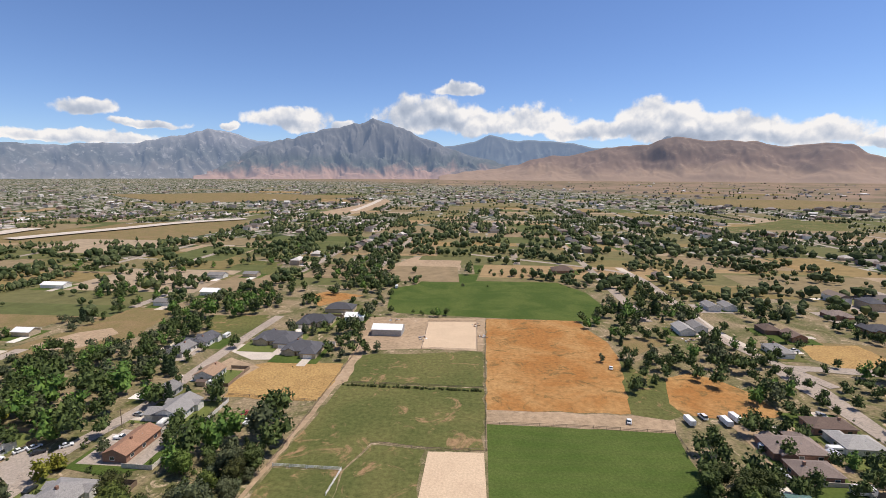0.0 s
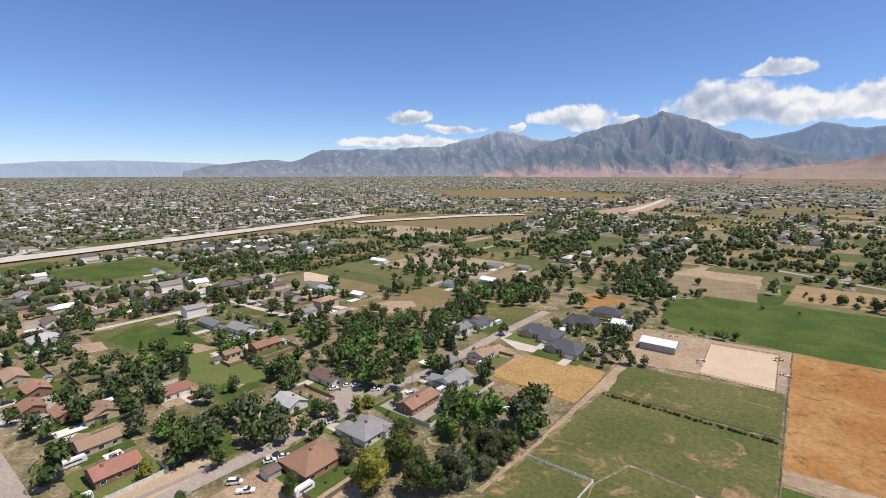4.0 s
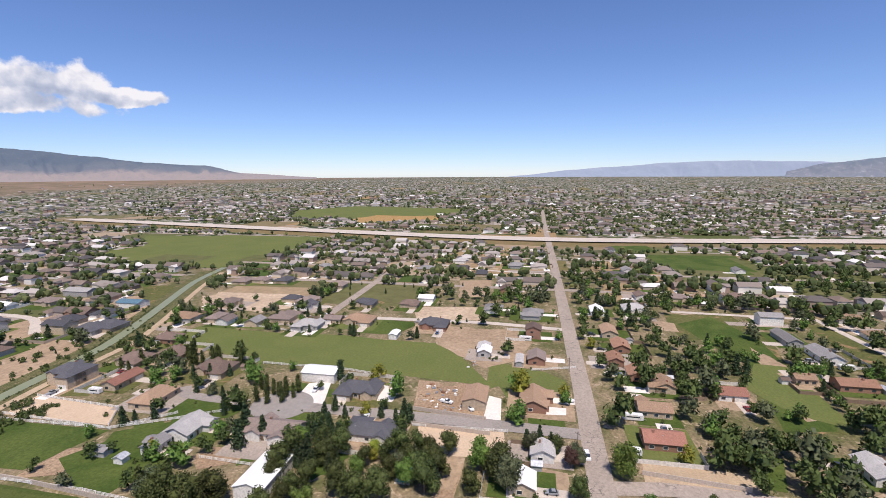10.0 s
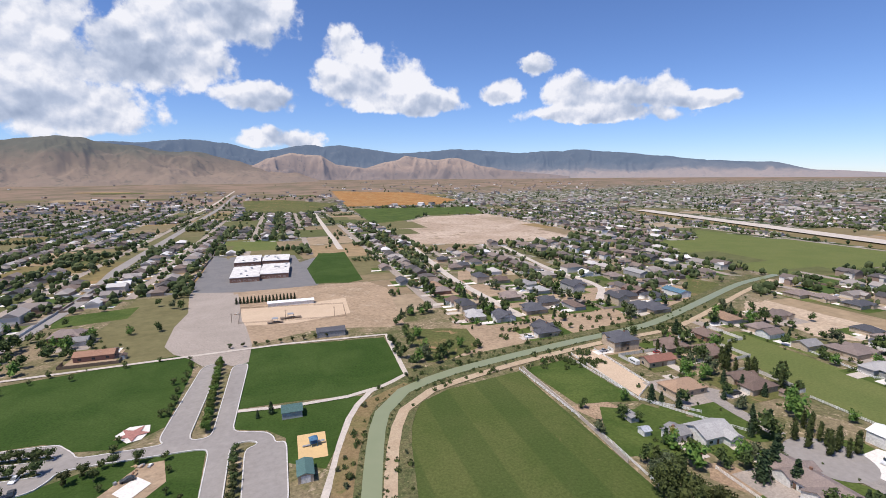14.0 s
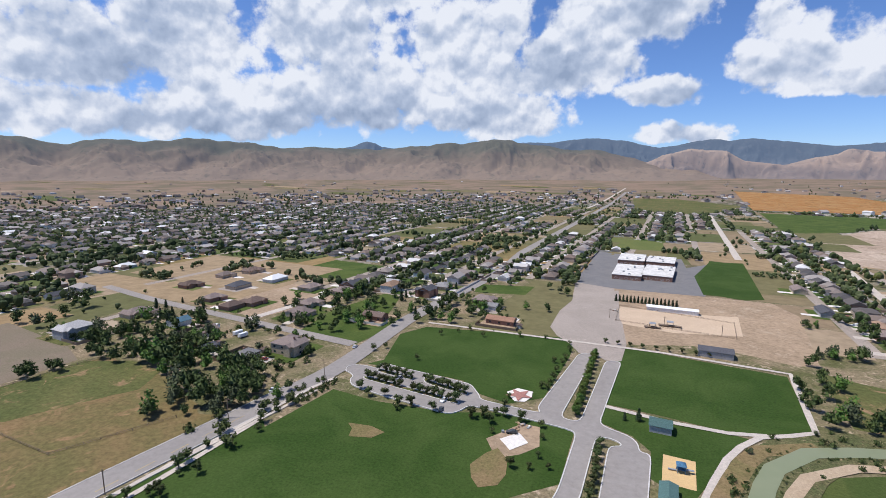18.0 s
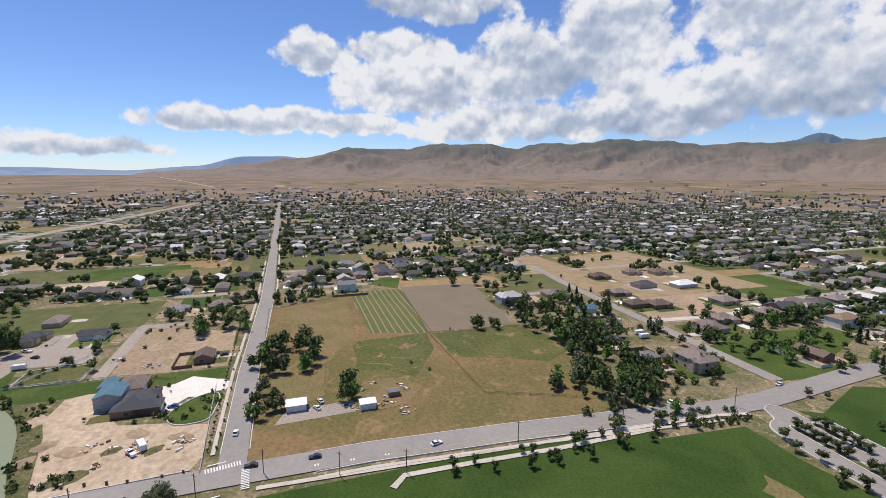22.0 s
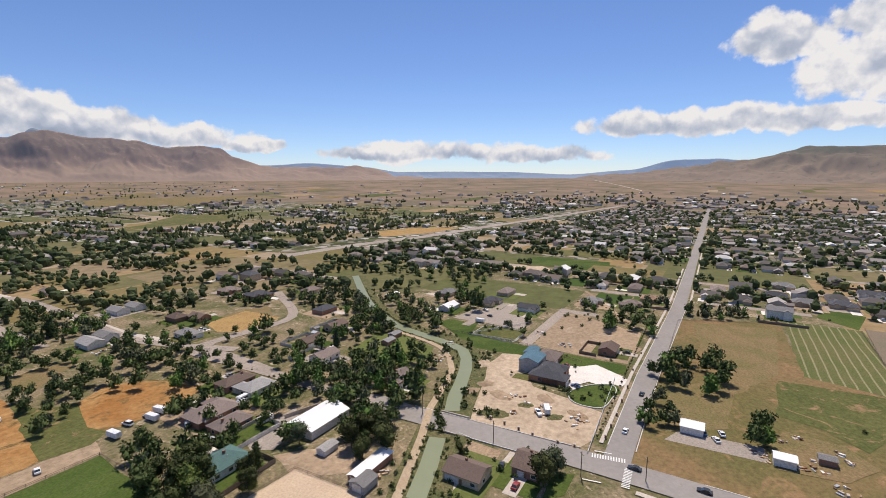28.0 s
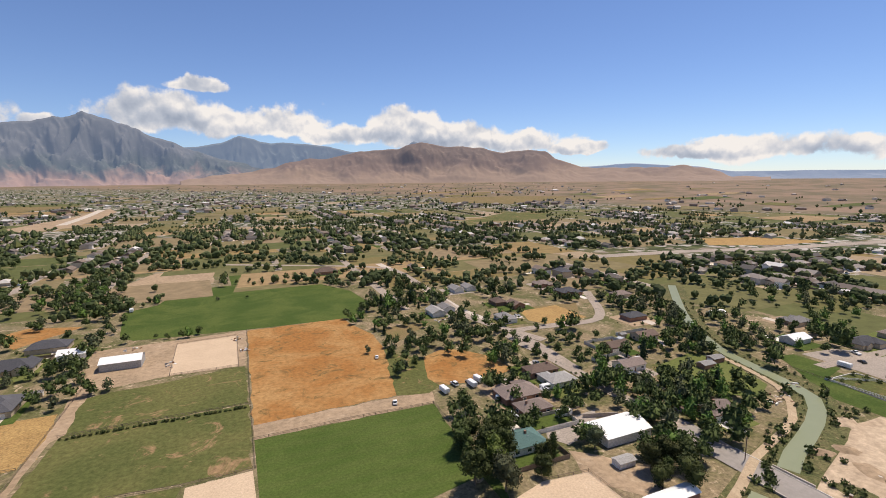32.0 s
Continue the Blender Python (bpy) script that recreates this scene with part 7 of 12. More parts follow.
trees('round', [(-12.2, 332.8, 4.0), (-20.9, 432.5, 6.0), (-18.3, 335.6, 4.0), (-37.8, 421.5, 8.0), (-50.2, 496.6, 8.0), (-45.0, 444.0, 9.0), (-39.0, 382.5, 8.0), (-34.4, 335.5, 7.0), (-51.3, 489.4, 7.4), (-52.5, 465.3, 8.0), (-47.6, 414.3, 9.4), (-55.7, 467.5, 9.7), (-55.4, 456.5, 9.7), (-61.9, 496.5, 8.0), (-55.5, 443.9, 9.0), (-46.0, 365.5, 8.0), (-71.2, 564.3, 9.7), (-69.0, 542.9, 7.5), (-69.8, 548.8, 8.7), (-63.0, 489.5, 10.5), (-58.4, 452.1, 8.6), (-78.7, 589.8, 8.6), (-75.9, 566.6, 10.8), (-67.3, 500.1, 7.7)])
trees('round', [(-65.7, 480.6, 8.1), (-75.7, 551.5, 8.1), (-48.3, 349.8, 8.0), (-71.4, 507.3, 9.5), (-76.2, 524.6, 7.7), (-73.1, 498.1, 10.7), (-66.0, 443.8, 9.0), (-48.9, 328.1, 11.0), (-50.5, 335.4, 9.0), (-74.4, 474.8, 7.2), (-68.1, 431.4, 7.9), (-72.2, 449.8, 10.3), (-66.2, 410.9, 9.0), (-86.6, 532.8, 7.4), (-52.4, 322.1, 9.0), (-81.0, 495.2, 7.5), (-70.2, 423.1, 10.0), (-71.5, 428.2, 10.4), (-90.5, 540.1, 11.0), (-80.7, 468.6, 9.0), (-75.7, 436.2, 8.2), (-91.8, 528.4, 7.2), (-87.4, 497.2, 10.2), (-84.8, 480.5, 10.8)])
trees('round', [(-91.3, 511.3, 8.0), (-50.1, 279.3, 9.0), (-89.2, 492.7, 7.3), (-66.4, 357.3, 8.0), (-79.6, 427.1, 8.4), (-85.1, 455.7, 8.1), (-93.5, 490.5, 9.4), (-88.7, 458.9, 9.1), (-87.0, 443.7, 8.0), (-89.1, 449.3, 8.7), (-54.9, 274.1, 8.0), (-99.3, 487.7, 9.9), (-100.9, 468.7, 8.7), (-57.7, 266.4, 9.0), (-97.5, 443.6, 8.0), (-108.3, 486.8, 7.3), (-87.3, 392.3, 7.3), (-91.0, 393.7, 7.9), (-144.6, 620.2, 9.0), (-125.3, 534.3, 10.8), (-173.8, 730.2, 7.4), (-120.0, 501.1, 8.4), (-62.2, 257.0, 9.0), (-171.4, 698.8, 8.9)])
trees('round', [(-115.4, 461.6, 10.9), (-122.2, 481.4, 7.9), (-113.3, 443.4, 8.0), (-188.7, 733.7, 8.4), (-126.9, 491.2, 10.0), (-113.4, 438.3, 9.6), (-165.7, 638.4, 9.2), (-198.5, 752.3, 8.2), (-201.5, 761.2, 7.9), (-139.9, 526.8, 10.3), (-197.6, 729.8, 9.7), (-169.7, 626.7, 7.6), (-185.3, 678.7, 8.7), (-188.6, 682.0, 7.6), (-117.3, 407.2, 9.2), (-205.9, 708.2, 7.9), (-210.4, 723.3, 9.5), (-169.4, 581.9, 10.0), (-173.8, 592.0, 9.0), (-213.9, 728.2, 8.1), (-182.3, 620.6, 7.1), (-211.7, 713.0, 9.3), (-175.1, 579.7, 7.7), (-200.3, 655.2, 7.1)])
trees('round', [(-180.5, 588.6, 7.5), (-216.5, 693.1, 8.2), (-134.3, 428.5, 9.6), (-125.7, 400.8, 9.4), (-124.7, 394.2, 8.8), (-177.8, 559.5, 8.7), (-204.3, 619.5, 7.8), (-181.8, 546.5, 8.4), (-121.8, 355.0, 7.7), (-123.6, 359.2, 8.5), (-126.8, 368.0, 8.2), (-192.2, 557.0, 9.8), (-59.3, 168.3, 11.0), (-66.2, 187.4, 13.0), (-196.4, 555.0, 8.7), (-136.0, 383.1, 8.5), (-188.8, 531.4, 9.0), (-191.9, 539.0, 8.8), (-134.8, 377.3, 8.0), (-204.3, 566.6, 7.7), (-147.6, 409.0, 9.0), (-131.9, 362.6, 9.6), (-145.1, 396.2, 7.5), (-243.3, 663.0, 8.4)])
trees('round', [(-130.8, 354.0, 7.3), (-151.8, 410.3, 9.1), (-148.0, 399.9, 7.6), (-153.0, 413.2, 7.3), (-222.4, 596.7, 8.6), (-134.5, 359.9, 7.6), (-68.1, 179.5, 15.0), (-142.5, 375.5, 9.2), (-147.4, 385.0, 8.0), (-149.4, 389.1, 7.4), (-61.8, 160.8, 12.0), (-135.6, 351.6, 9.5), (-229.8, 593.8, 7.9), (-246.6, 635.0, 9.4), (-132.3, 338.4, 13.0), (-149.8, 382.9, 9.3), (-146.2, 367.2, 9.8), (-68.2, 170.4, 15.0), (-148.4, 370.6, 10.0), (-229.3, 568.1, 7.8), (-214.3, 530.1, 9.2), (-143.0, 351.6, 9.0), (-152.5, 374.4, 7.3), (-156.1, 382.7, 7.3)])
trees('round', [(-147.7, 361.8, 7.6), (-164.9, 400.0, 9.4), (-152.3, 368.7, 8.6), (-219.3, 526.7, 7.9), (-62.8, 150.6, 10.0), (-140.3, 335.3, 8.0), (-148.7, 348.5, 8.1), (-165.0, 385.2, 7.3), (-144.7, 336.9, 8.5), (-143.9, 330.1, 13.0), (-161.0, 369.1, 9.7), (-232.1, 526.2, 7.8), (-227.5, 514.1, 9.9), (-119.2, 267.9, 9.0), (-166.3, 372.6, 7.6), (-160.2, 356.7, 9.7), (-158.3, 352.4, 9.8), (-164.7, 362.6, 7.1), (-166.9, 366.6, 8.0), (-154.3, 338.8, 7.3), (-78.8, 170.3, 14.0), (-66.2, 142.4, 10.0), (-77.4, 166.0, 8.9), (-75.0, 159.4, 8.2)])
trees('round', [(-172.5, 364.1, 9.6), (-102.7, 211.1, 9.0), (-84.1, 171.9, 6.9), (-162.3, 330.0, 14.9), (-98.1, 199.1, 9.5), (-175.4, 355.9, 8.9), (-151.2, 303.1, 8.9), (-102.4, 202.8, 8.0), (-82.7, 162.9, 15.0), (-85.9, 167.6, 8.8), (-174.8, 340.6, 9.4), (-182.6, 353.1, 8.0), (-156.3, 300.1, 8.4), (-77.2, 148.1, 7.3), (-159.1, 304.7, 8.1), (-81.3, 155.5, 7.0), (-167.9, 321.1, 8.4), (-192.9, 363.9, 7.6), (-153.5, 289.5, 13.4), (-167.0, 313.5, 8.3), (-151.9, 284.7, 9.6), (-73.7, 138.1, 9.0), (-160.1, 298.8, 9.4), (-286.4, 532.4, 7.7)])
trees('round', [(-92.9, 171.6, 9.4), (-263.3, 485.3, 7.2), (-157.9, 288.6, 7.1), (-267.6, 486.3, 7.1), (-155.4, 282.2, 8.7), (-229.4, 416.1, 8.9), (-250.8, 453.4, 8.5), (-278.3, 503.1, 7.9), (-162.7, 293.5, 7.8), (-239.2, 429.2, 9.9), (-290.7, 517.8, 7.3), (-234.6, 417.5, 7.1), (-201.8, 359.1, 9.2), (-159.1, 282.4, 8.7), (-88.2, 156.5, 15.0), (-173.8, 307.1, 9.2), (-168.6, 297.6, 7.8), (-172.2, 299.4, 8.6), (-91.5, 158.7, 8.5), (-124.2, 215.0, 7.0), (-280.3, 485.0, 7.1), (-142.9, 246.9, 9.3), (-94.0, 162.3, 7.6), (-165.5, 285.3, 7.3)])
trees('round', [(-86.1, 148.4, 9.7), (-162.2, 279.4, 9.5), (-169.9, 292.6, 8.4), (-251.3, 431.0, 9.6), (-102.7, 176.1, 8.9), (-163.1, 275.6, 8.0), (-166.0, 280.5, 13.4), (-271.9, 457.7, 7.2), (-101.0, 170.0, 8.1), (-177.9, 298.8, 8.7), (-163.2, 271.5, 7.7), (-237.4, 392.8, 7.3), (-230.0, 380.1, 7.8), (-78.0, 128.7, 9.0), (-94.9, 156.2, 7.8), (-91.6, 150.7, 9.2), (-171.5, 282.0, 7.0), (-225.7, 370.4, 6.6), (-266.6, 435.8, 7.6), (-101.3, 165.5, 7.4), (-276.5, 450.8, 9.8), (-97.6, 158.9, 9.7), (-170.7, 276.4, 8.9), (-124.1, 200.1, 10.0)])
trees('round', [(-311.5, 501.5, 9.0), (-170.5, 272.5, 9.7), (-265.4, 424.0, 8.1), (-145.6, 232.5, 9.7), (-274.3, 436.0, 7.3), (-75.4, 119.0, 11.5), (-169.1, 266.3, 9.6), (-124.1, 195.3, 9.0), (-174.4, 274.3, 12.1), (-285.8, 448.5, 8.9), (-144.5, 226.5, 8.3), (-273.4, 428.5, 8.0), (-141.4, 221.6, 9.0), (-178.8, 278.5, 7.2), (-234.8, 365.1, 7.3), (-130.5, 202.4, 10.0), (-167.6, 259.9, 9.2), (-150.2, 231.6, 8.5), (-170.7, 262.5, 8.1), (-257.2, 393.7, 8.5), (-233.1, 355.3, 6.6), (-134.9, 205.6, 13.7), (-256.7, 389.0, 7.6), (-162.9, 246.8, 9.5)])
trees('round', [(-148.6, 224.9, 7.2), (-272.6, 409.6, 8.1), (-270.8, 403.6, 8.1), (-267.9, 396.6, 8.7), (-152.7, 225.4, 8.0), (-253.3, 372.9, 9.5), (-247.7, 363.7, 7.3), (-86.8, 127.3, 8.0), (-278.1, 407.2, 9.2), (-233.4, 341.7, 7.1), (-176.3, 257.8, 8.3), (-235.2, 343.8, 7.2), (-263.5, 384.0, 9.4), (-246.5, 358.3, 6.0), (-156.8, 227.1, 10.1), (-151.1, 217.2, 11.7), (-80.3, 115.4, 12.8), (-279.0, 400.3, 8.4), (-236.6, 339.0, 6.7), (-183.5, 261.3, 8.8), (-147.8, 209.8, 15.0), (-302.6, 422.9, 8.4), (-293.9, 408.5, 8.4), (-178.1, 247.5, 9.7)])
trees('round', [(-183.5, 254.1, 9.6), (-233.9, 323.6, 6.1), (-282.4, 390.0, 7.8), (-317.5, 438.2, 9.2), (-278.6, 382.9, 8.1), (-352.7, 483.9, 7.8), (-140.6, 191.9, 10.3), (-156.9, 213.0, 9.5), (-184.7, 249.6, 8.8), (-179.9, 243.0, 10.0), (-361.1, 484.5, 9.3), (-92.1, 122.9, 15.0), (-101.4, 135.3, 10.0), (-194.0, 257.3, 9.2), (-151.1, 200.4, 15.0), (-130.1, 172.5, 9.0), (-121.4, 160.3, 7.0), (-190.1, 251.0, 8.8), (-142.8, 186.8, 8.9), (-171.0, 223.6, 9.8), (-378.6, 491.8, 9.5), (-188.5, 243.8, 8.6), (-167.6, 215.9, 8.4), (-176.0, 226.1, 9.8)])
trees('round', [(-165.2, 211.1, 9.2), (-161.4, 205.5, 11.9), (-154.4, 195.2, 12.0), (-247.7, 312.3, 6.3), (-178.5, 223.0, 14.2), (-209.0, 260.7, 7.4), (-153.3, 191.2, 11.0), (-195.6, 243.1, 7.5), (-202.0, 250.6, 8.9), (-161.2, 199.8, 15.0), (-208.7, 257.2, 8.7), (-193.2, 238.0, 7.7), (-151.8, 186.1, 10.0), (-213.7, 260.2, 8.7), (-194.1, 234.4, 8.9), (-147.2, 177.5, 13.0), (-140.2, 168.4, 15.0), (-206.4, 246.7, 7.1), (-198.4, 237.1, 8.2), (-217.7, 259.1, 8.7), (-174.6, 207.4, 10.3), (-183.8, 217.9, 14.5), (-222.1, 262.9, 8.8), (-198.4, 233.0, 7.5)])
trees('round', [(-156.6, 183.9, 13.0), (-209.9, 245.8, 7.5), (-171.0, 198.8, 15.0), (-168.3, 194.7, 8.5), (-220.2, 252.8, 8.9), (-177.3, 203.5, 11.2), (-181.3, 207.8, 11.2), (-214.7, 245.9, 8.9), (-153.7, 175.5, 12.0), (-147.3, 167.6, 13.0), (-196.1, 222.1, 13.3), (-171.7, 192.8, 9.2), (-213.5, 239.2, 8.0), (-193.6, 215.4, 11.8), (-184.0, 204.4, 9.5), (-180.6, 200.3, 10.4), (-199.1, 220.0, 8.7), (-162.3, 178.7, 11.0), (-210.8, 231.2, 8.9), (-169.5, 183.2, 12.0), (-176.1, 190.0, 11.7), (-190.5, 205.5, 12.9), (-199.4, 214.9, 8.7), (-203.9, 218.8, 8.1)])
trees('round', [(-224.1, 240.3, 8.0), (-187.2, 199.3, 11.3), (-168.8, 178.5, 11.6), (-199.3, 210.6, 11.0), (-209.2, 220.9, 8.9), (-203.4, 214.4, 12.3), (-214.3, 222.9, 8.1), (-186.6, 193.3, 9.0), (-158.5, 163.7, 11.0), (-182.3, 186.3, 9.4), (-175.5, 179.1, 11.9), (-182.6, 179.3, 10.0), (-211.0, 206.1, 11.0), (-212.0, 200.4, 12.0), (-133.1, 125.7, 6.0), (-207.1, 195.4, 14.1), (-142.8, 134.5, 8.0), (-422.2, 391.5, 9.8), (-146.6, 135.4, 7.0), (-206.7, 189.3, 11.0), (-177.2, 162.1, 9.0), (-131.0, 119.8, 7.0), (-224.4, 205.2, 9.4), (-397.2, 361.7, 9.3)])
trees('round', [(-134.5, 118.1, 9.6), (-138.5, 121.4, 8.0), (-425.3, 372.7, 7.5), (-252.5, 221.2, 10.4), (-401.4, 348.6, 9.6), (-387.5, 336.3, 8.7), (-392.7, 338.9, 9.1), (-245.3, 211.1, 10.5), (-191.5, 164.7, 12.0), (-172.3, 146.8, 12.0), (-391.3, 332.8, 8.5), (-265.6, 223.9, 12.1), (-178.1, 150.0, 11.8), (-388.7, 324.1, 9.3), (-187.2, 155.7, 11.0), (-114.1, 94.3, 8.0), (-412.0, 340.2, 9.1), (-192.8, 157.0, 11.0), (-422.8, 344.0, 8.0), (-398.1, 323.0, 7.3), (-170.9, 138.6, 11.0), (-191.1, 153.4, 10.8), (-411.8, 328.4, 8.5), (-141.8, 113.0, 13.0)])
trees('round', [(-277.5, 221.0, 12.7), (-187.8, 148.4, 13.0), (-288.5, 227.5, 10.4), (-151.0, 116.7, 12.0), (-400.1, 304.1, 7.2), (-415.8, 314.4, 9.5), (-436.5, 328.4, 7.2), (-468.4, 351.8, 8.5), (-479.9, 358.7, 8.2), (-429.0, 316.2, 9.3), (-316.2, 232.5, 11.2), (-145.0, 106.5, 13.0), (-430.7, 310.1, 9.3), (-477.1, 342.8, 9.6), (-445.6, 319.0, 9.3), (-167.6, 119.9, 11.0), (-414.6, 295.5, 7.0), (-465.9, 331.0, 7.4), (-484.5, 343.4, 8.7), (-472.1, 334.3, 8.1), (-330.1, 232.6, 12.6), (-432.1, 302.8, 9.3), (-151.3, 105.5, 11.0), (-317.8, 221.5, 11.2)])
trees('round', [(-147.8, 101.4, 12.9), (-421.3, 288.6, 7.7), (-450.9, 306.8, 7.7), (-431.9, 293.1, 8.7), (-407.3, 276.3, 9.7), (-493.4, 333.0, 9.5), (-433.0, 290.1, 8.2), (-194.7, 130.3, 8.1), (-441.7, 295.1, 7.5), (-492.6, 329.0, 7.2), (-463.0, 307.6, 7.5), (-198.7, 131.7, 6.8), (-170.1, 112.6, 10.0), (-501.0, 327.5, 7.7), (-498.3, 322.0, 9.5), (-196.7, 126.8, 5.0), (-344.8, 221.5, 12.6), (-475.9, 304.6, 9.2), (-354.2, 225.8, 12.3), (-173.9, 110.7, 10.3), (-499.8, 317.4, 7.3), (-169.8, 107.7, 10.0), (-418.3, 264.3, 8.8), (-430.4, 271.9, 9.0)])
trees('round', [(-449.4, 276.4, 8.3), (-174.8, 106.9, 9.5), (-147.7, 90.1, 9.0), (-155.7, 93.1, 12.0), (-498.6, 296.6, 8.8), (-166.3, 97.5, 12.0), (-198.0, 114.6, 7.0), (-171.6, 98.8, 7.7), (-260.0, 146.9, 6.9), (-362.7, 204.2, 11.0), (-165.1, 92.9, 9.4), (-160.6, 90.2, 11.0), (-223.5, 123.1, 8.2), (-170.2, 93.6, 12.7), (-259.8, 140.8, 7.0), (-175.6, 95.0, 9.7), (-362.3, 195.2, 15.0), (-166.3, 88.2, 12.0), (-354.5, 187.1, 15.0), (-160.4, 84.4, 13.6), (-248.6, 130.6, 10.4), (-139.2, 72.5, 5.0), (-242.8, 124.2, 7.0), (-253.4, 129.5, 9.0)])
trees('round', [(-186.1, 95.1, 9.5), (-279.0, 142.2, 7.5), (-168.3, 85.6, 8.2), (-272.9, 138.0, 7.4), (-360.6, 180.6, 12.3), (-213.8, 105.6, 8.1), (-254.6, 125.6, 10.5), (-282.2, 138.5, 7.9), (-223.4, 109.3, 8.6), (-251.6, 122.3, 9.7), (-232.4, 111.8, 8.0), (-219.0, 104.0, 13.0), (-227.3, 107.6, 9.9), (-271.7, 128.0, 8.8), (-240.8, 112.9, 9.3), (-247.9, 115.6, 7.2), (-216.3, 99.4, 8.6), (-207.4, 92.5, 12.0), (-245.7, 109.3, 15.0), (-194.0, 86.3, 9.9), (-238.2, 103.5, 8.0), (-197.8, 85.7, 12.5), (-217.5, 94.1, 9.9), (-231.9, 99.8, 10.9)])
trees('round', [(-245.4, 104.5, 8.2), (-216.6, 90.8, 11.0), (-242.2, 100.6, 10.7), (-237.9, 98.0, 8.2), (-275.4, 110.7, 8.5), (-134.9, 53.3, 7.9), (-263.0, 101.4, 9.6), (-137.7, 52.7, 9.0), (-231.9, 88.7, 9.2), (-345.7, 131.3, 8.8), (-278.1, 103.2, 7.0), (-392.2, 141.0, 9.8), (-333.4, 119.0, 6.6), (-223.3, 78.8, 13.8), (-279.5, 98.4, 8.3), (-328.1, 113.4, 6.2), (-247.3, 85.2, 10.0), (-321.7, 109.3, 6.7), (-316.2, 106.2, 6.2), (-327.7, 108.3, 7.7), (-243.0, 80.1, 10.6), (-324.0, 106.7, 11.0), (-154.1, 50.5, 13.0), (-306.2, 97.9, 7.0)])
trees('round', [(-319.5, 101.3, 7.2), (-315.4, 99.0, 8.4), (-185.6, 57.2, 15.0), (-219.4, 67.1, 9.0), (-319.8, 97.4, 12.2), (-191.4, 57.5, 13.0), (-309.0, 89.9, 8.0), (-220.6, 63.8, 9.7), (-329.7, 94.9, 8.3), (-228.6, 64.8, 10.0), (-410.7, 114.6, 7.1), (-260.9, 71.9, 6.8), (-430.4, 117.9, 9.0), (-245.1, 63.9, 8.5), (-440.2, 113.8, 7.6), (-426.5, 105.9, 8.1), (-419.0, 101.2, 8.4), (-427.5, 102.8, 8.5), (-455.5, 109.4, 9.9), (-140.8, 33.7, 8.0), (-501.2, 117.5, 10.0), (-442.6, 101.0, 9.9), (-159.7, 36.3, 8.0), (-396.8, 89.5, 7.6)])
trees('round', [(-382.6, 84.5, 8.6), (-461.3, 101.8, 9.7), (-398.8, 87.3, 9.4), (-430.8, 94.2, 7.7), (-288.6, 62.0, 8.6), (-457.0, 97.1, 9.1), (-380.0, 80.6, 7.4), (-405.6, 84.8, 11.7), (-400.8, 83.5, 9.1), (-443.9, 89.5, 8.3), (-447.9, 89.7, 7.2), (-437.6, 86.2, 8.6), (-480.6, 94.5, 7.3), (-452.7, 88.9, 7.9), (-454.3, 84.5, 9.3), (-434.7, 80.0, 14.2), (-166.0, 30.2, 7.0), (-285.4, 47.8, 7.0), (-460.7, 76.4, 7.8), (-166.4, 21.1, 8.0), (-362.4, 37.1, 15.0), (-143.3, 12.2, 12.0), (-186.6, 14.5, 7.0), (-263.5, 16.6, 8.0)])
trees('round', [(-149.6, 8.8, 13.0), (-258.0, 14.9, 8.0), (-143.2, 7.5, 12.1), (-257.4, 11.9, 9.0), (-153.3, 3.2, 12.0), (-532.8, 10.2, 8.0), (-361.6, 3.7, 7.0), (-141.2, 0.2, 8.6), (-144.6, -0.4, 12.0), (-356.2, -3.3, 6.4), (-612.5, -17.0, 8.0), (-388.9, -14.3, 5.0), (-357.5, -14.6, 7.3), (-356.3, -17.0, 6.0), (-148.6, -11.4, 11.0), (-145.7, -13.3, 8.3), (-159.1, -14.9, 8.4), (-154.6, -14.7, 7.5), (-155.4, -17.7, 12.0), (-145.6, -16.7, 10.7), (-160.8, -19.4, 8.7), (-152.7, -20.5, 7.8), (-146.5, -20.2, 12.0), (-156.0, -22.9, 7.9)])
trees('round', [(-143.2, -21.1, 9.9), (-152.9, -24.2, 9.1), (-174.7, -28.2, 8.0), (-159.4, -25.8, 11.0), (-146.3, -24.0, 8.3), (-145.9, -27.1, 8.0), (-155.7, -29.2, 9.3), (-152.9, -28.9, 7.2), (-148.0, -28.8, 7.0), (-191.4, -38.9, 5.8), (-151.2, -37.1, 8.2), (-211.5, -60.3, 7.4), (-170.6, -49.9, 8.0), (-232.2, -71.1, 5.8), (-325.1, -108.4, 6.0), (-152.5, -51.5, 9.0), (-313.4, -108.1, 6.0), (-207.9, -72.5, 5.0), (-140.6, -52.6, 9.0), (-135.0, -56.0, 8.0), (-162.7, -68.9, 8.0), (-130.5, -57.8, 8.0), (-321.4, -147.4, 10.1), (-140.3, -64.9, 8.0)])
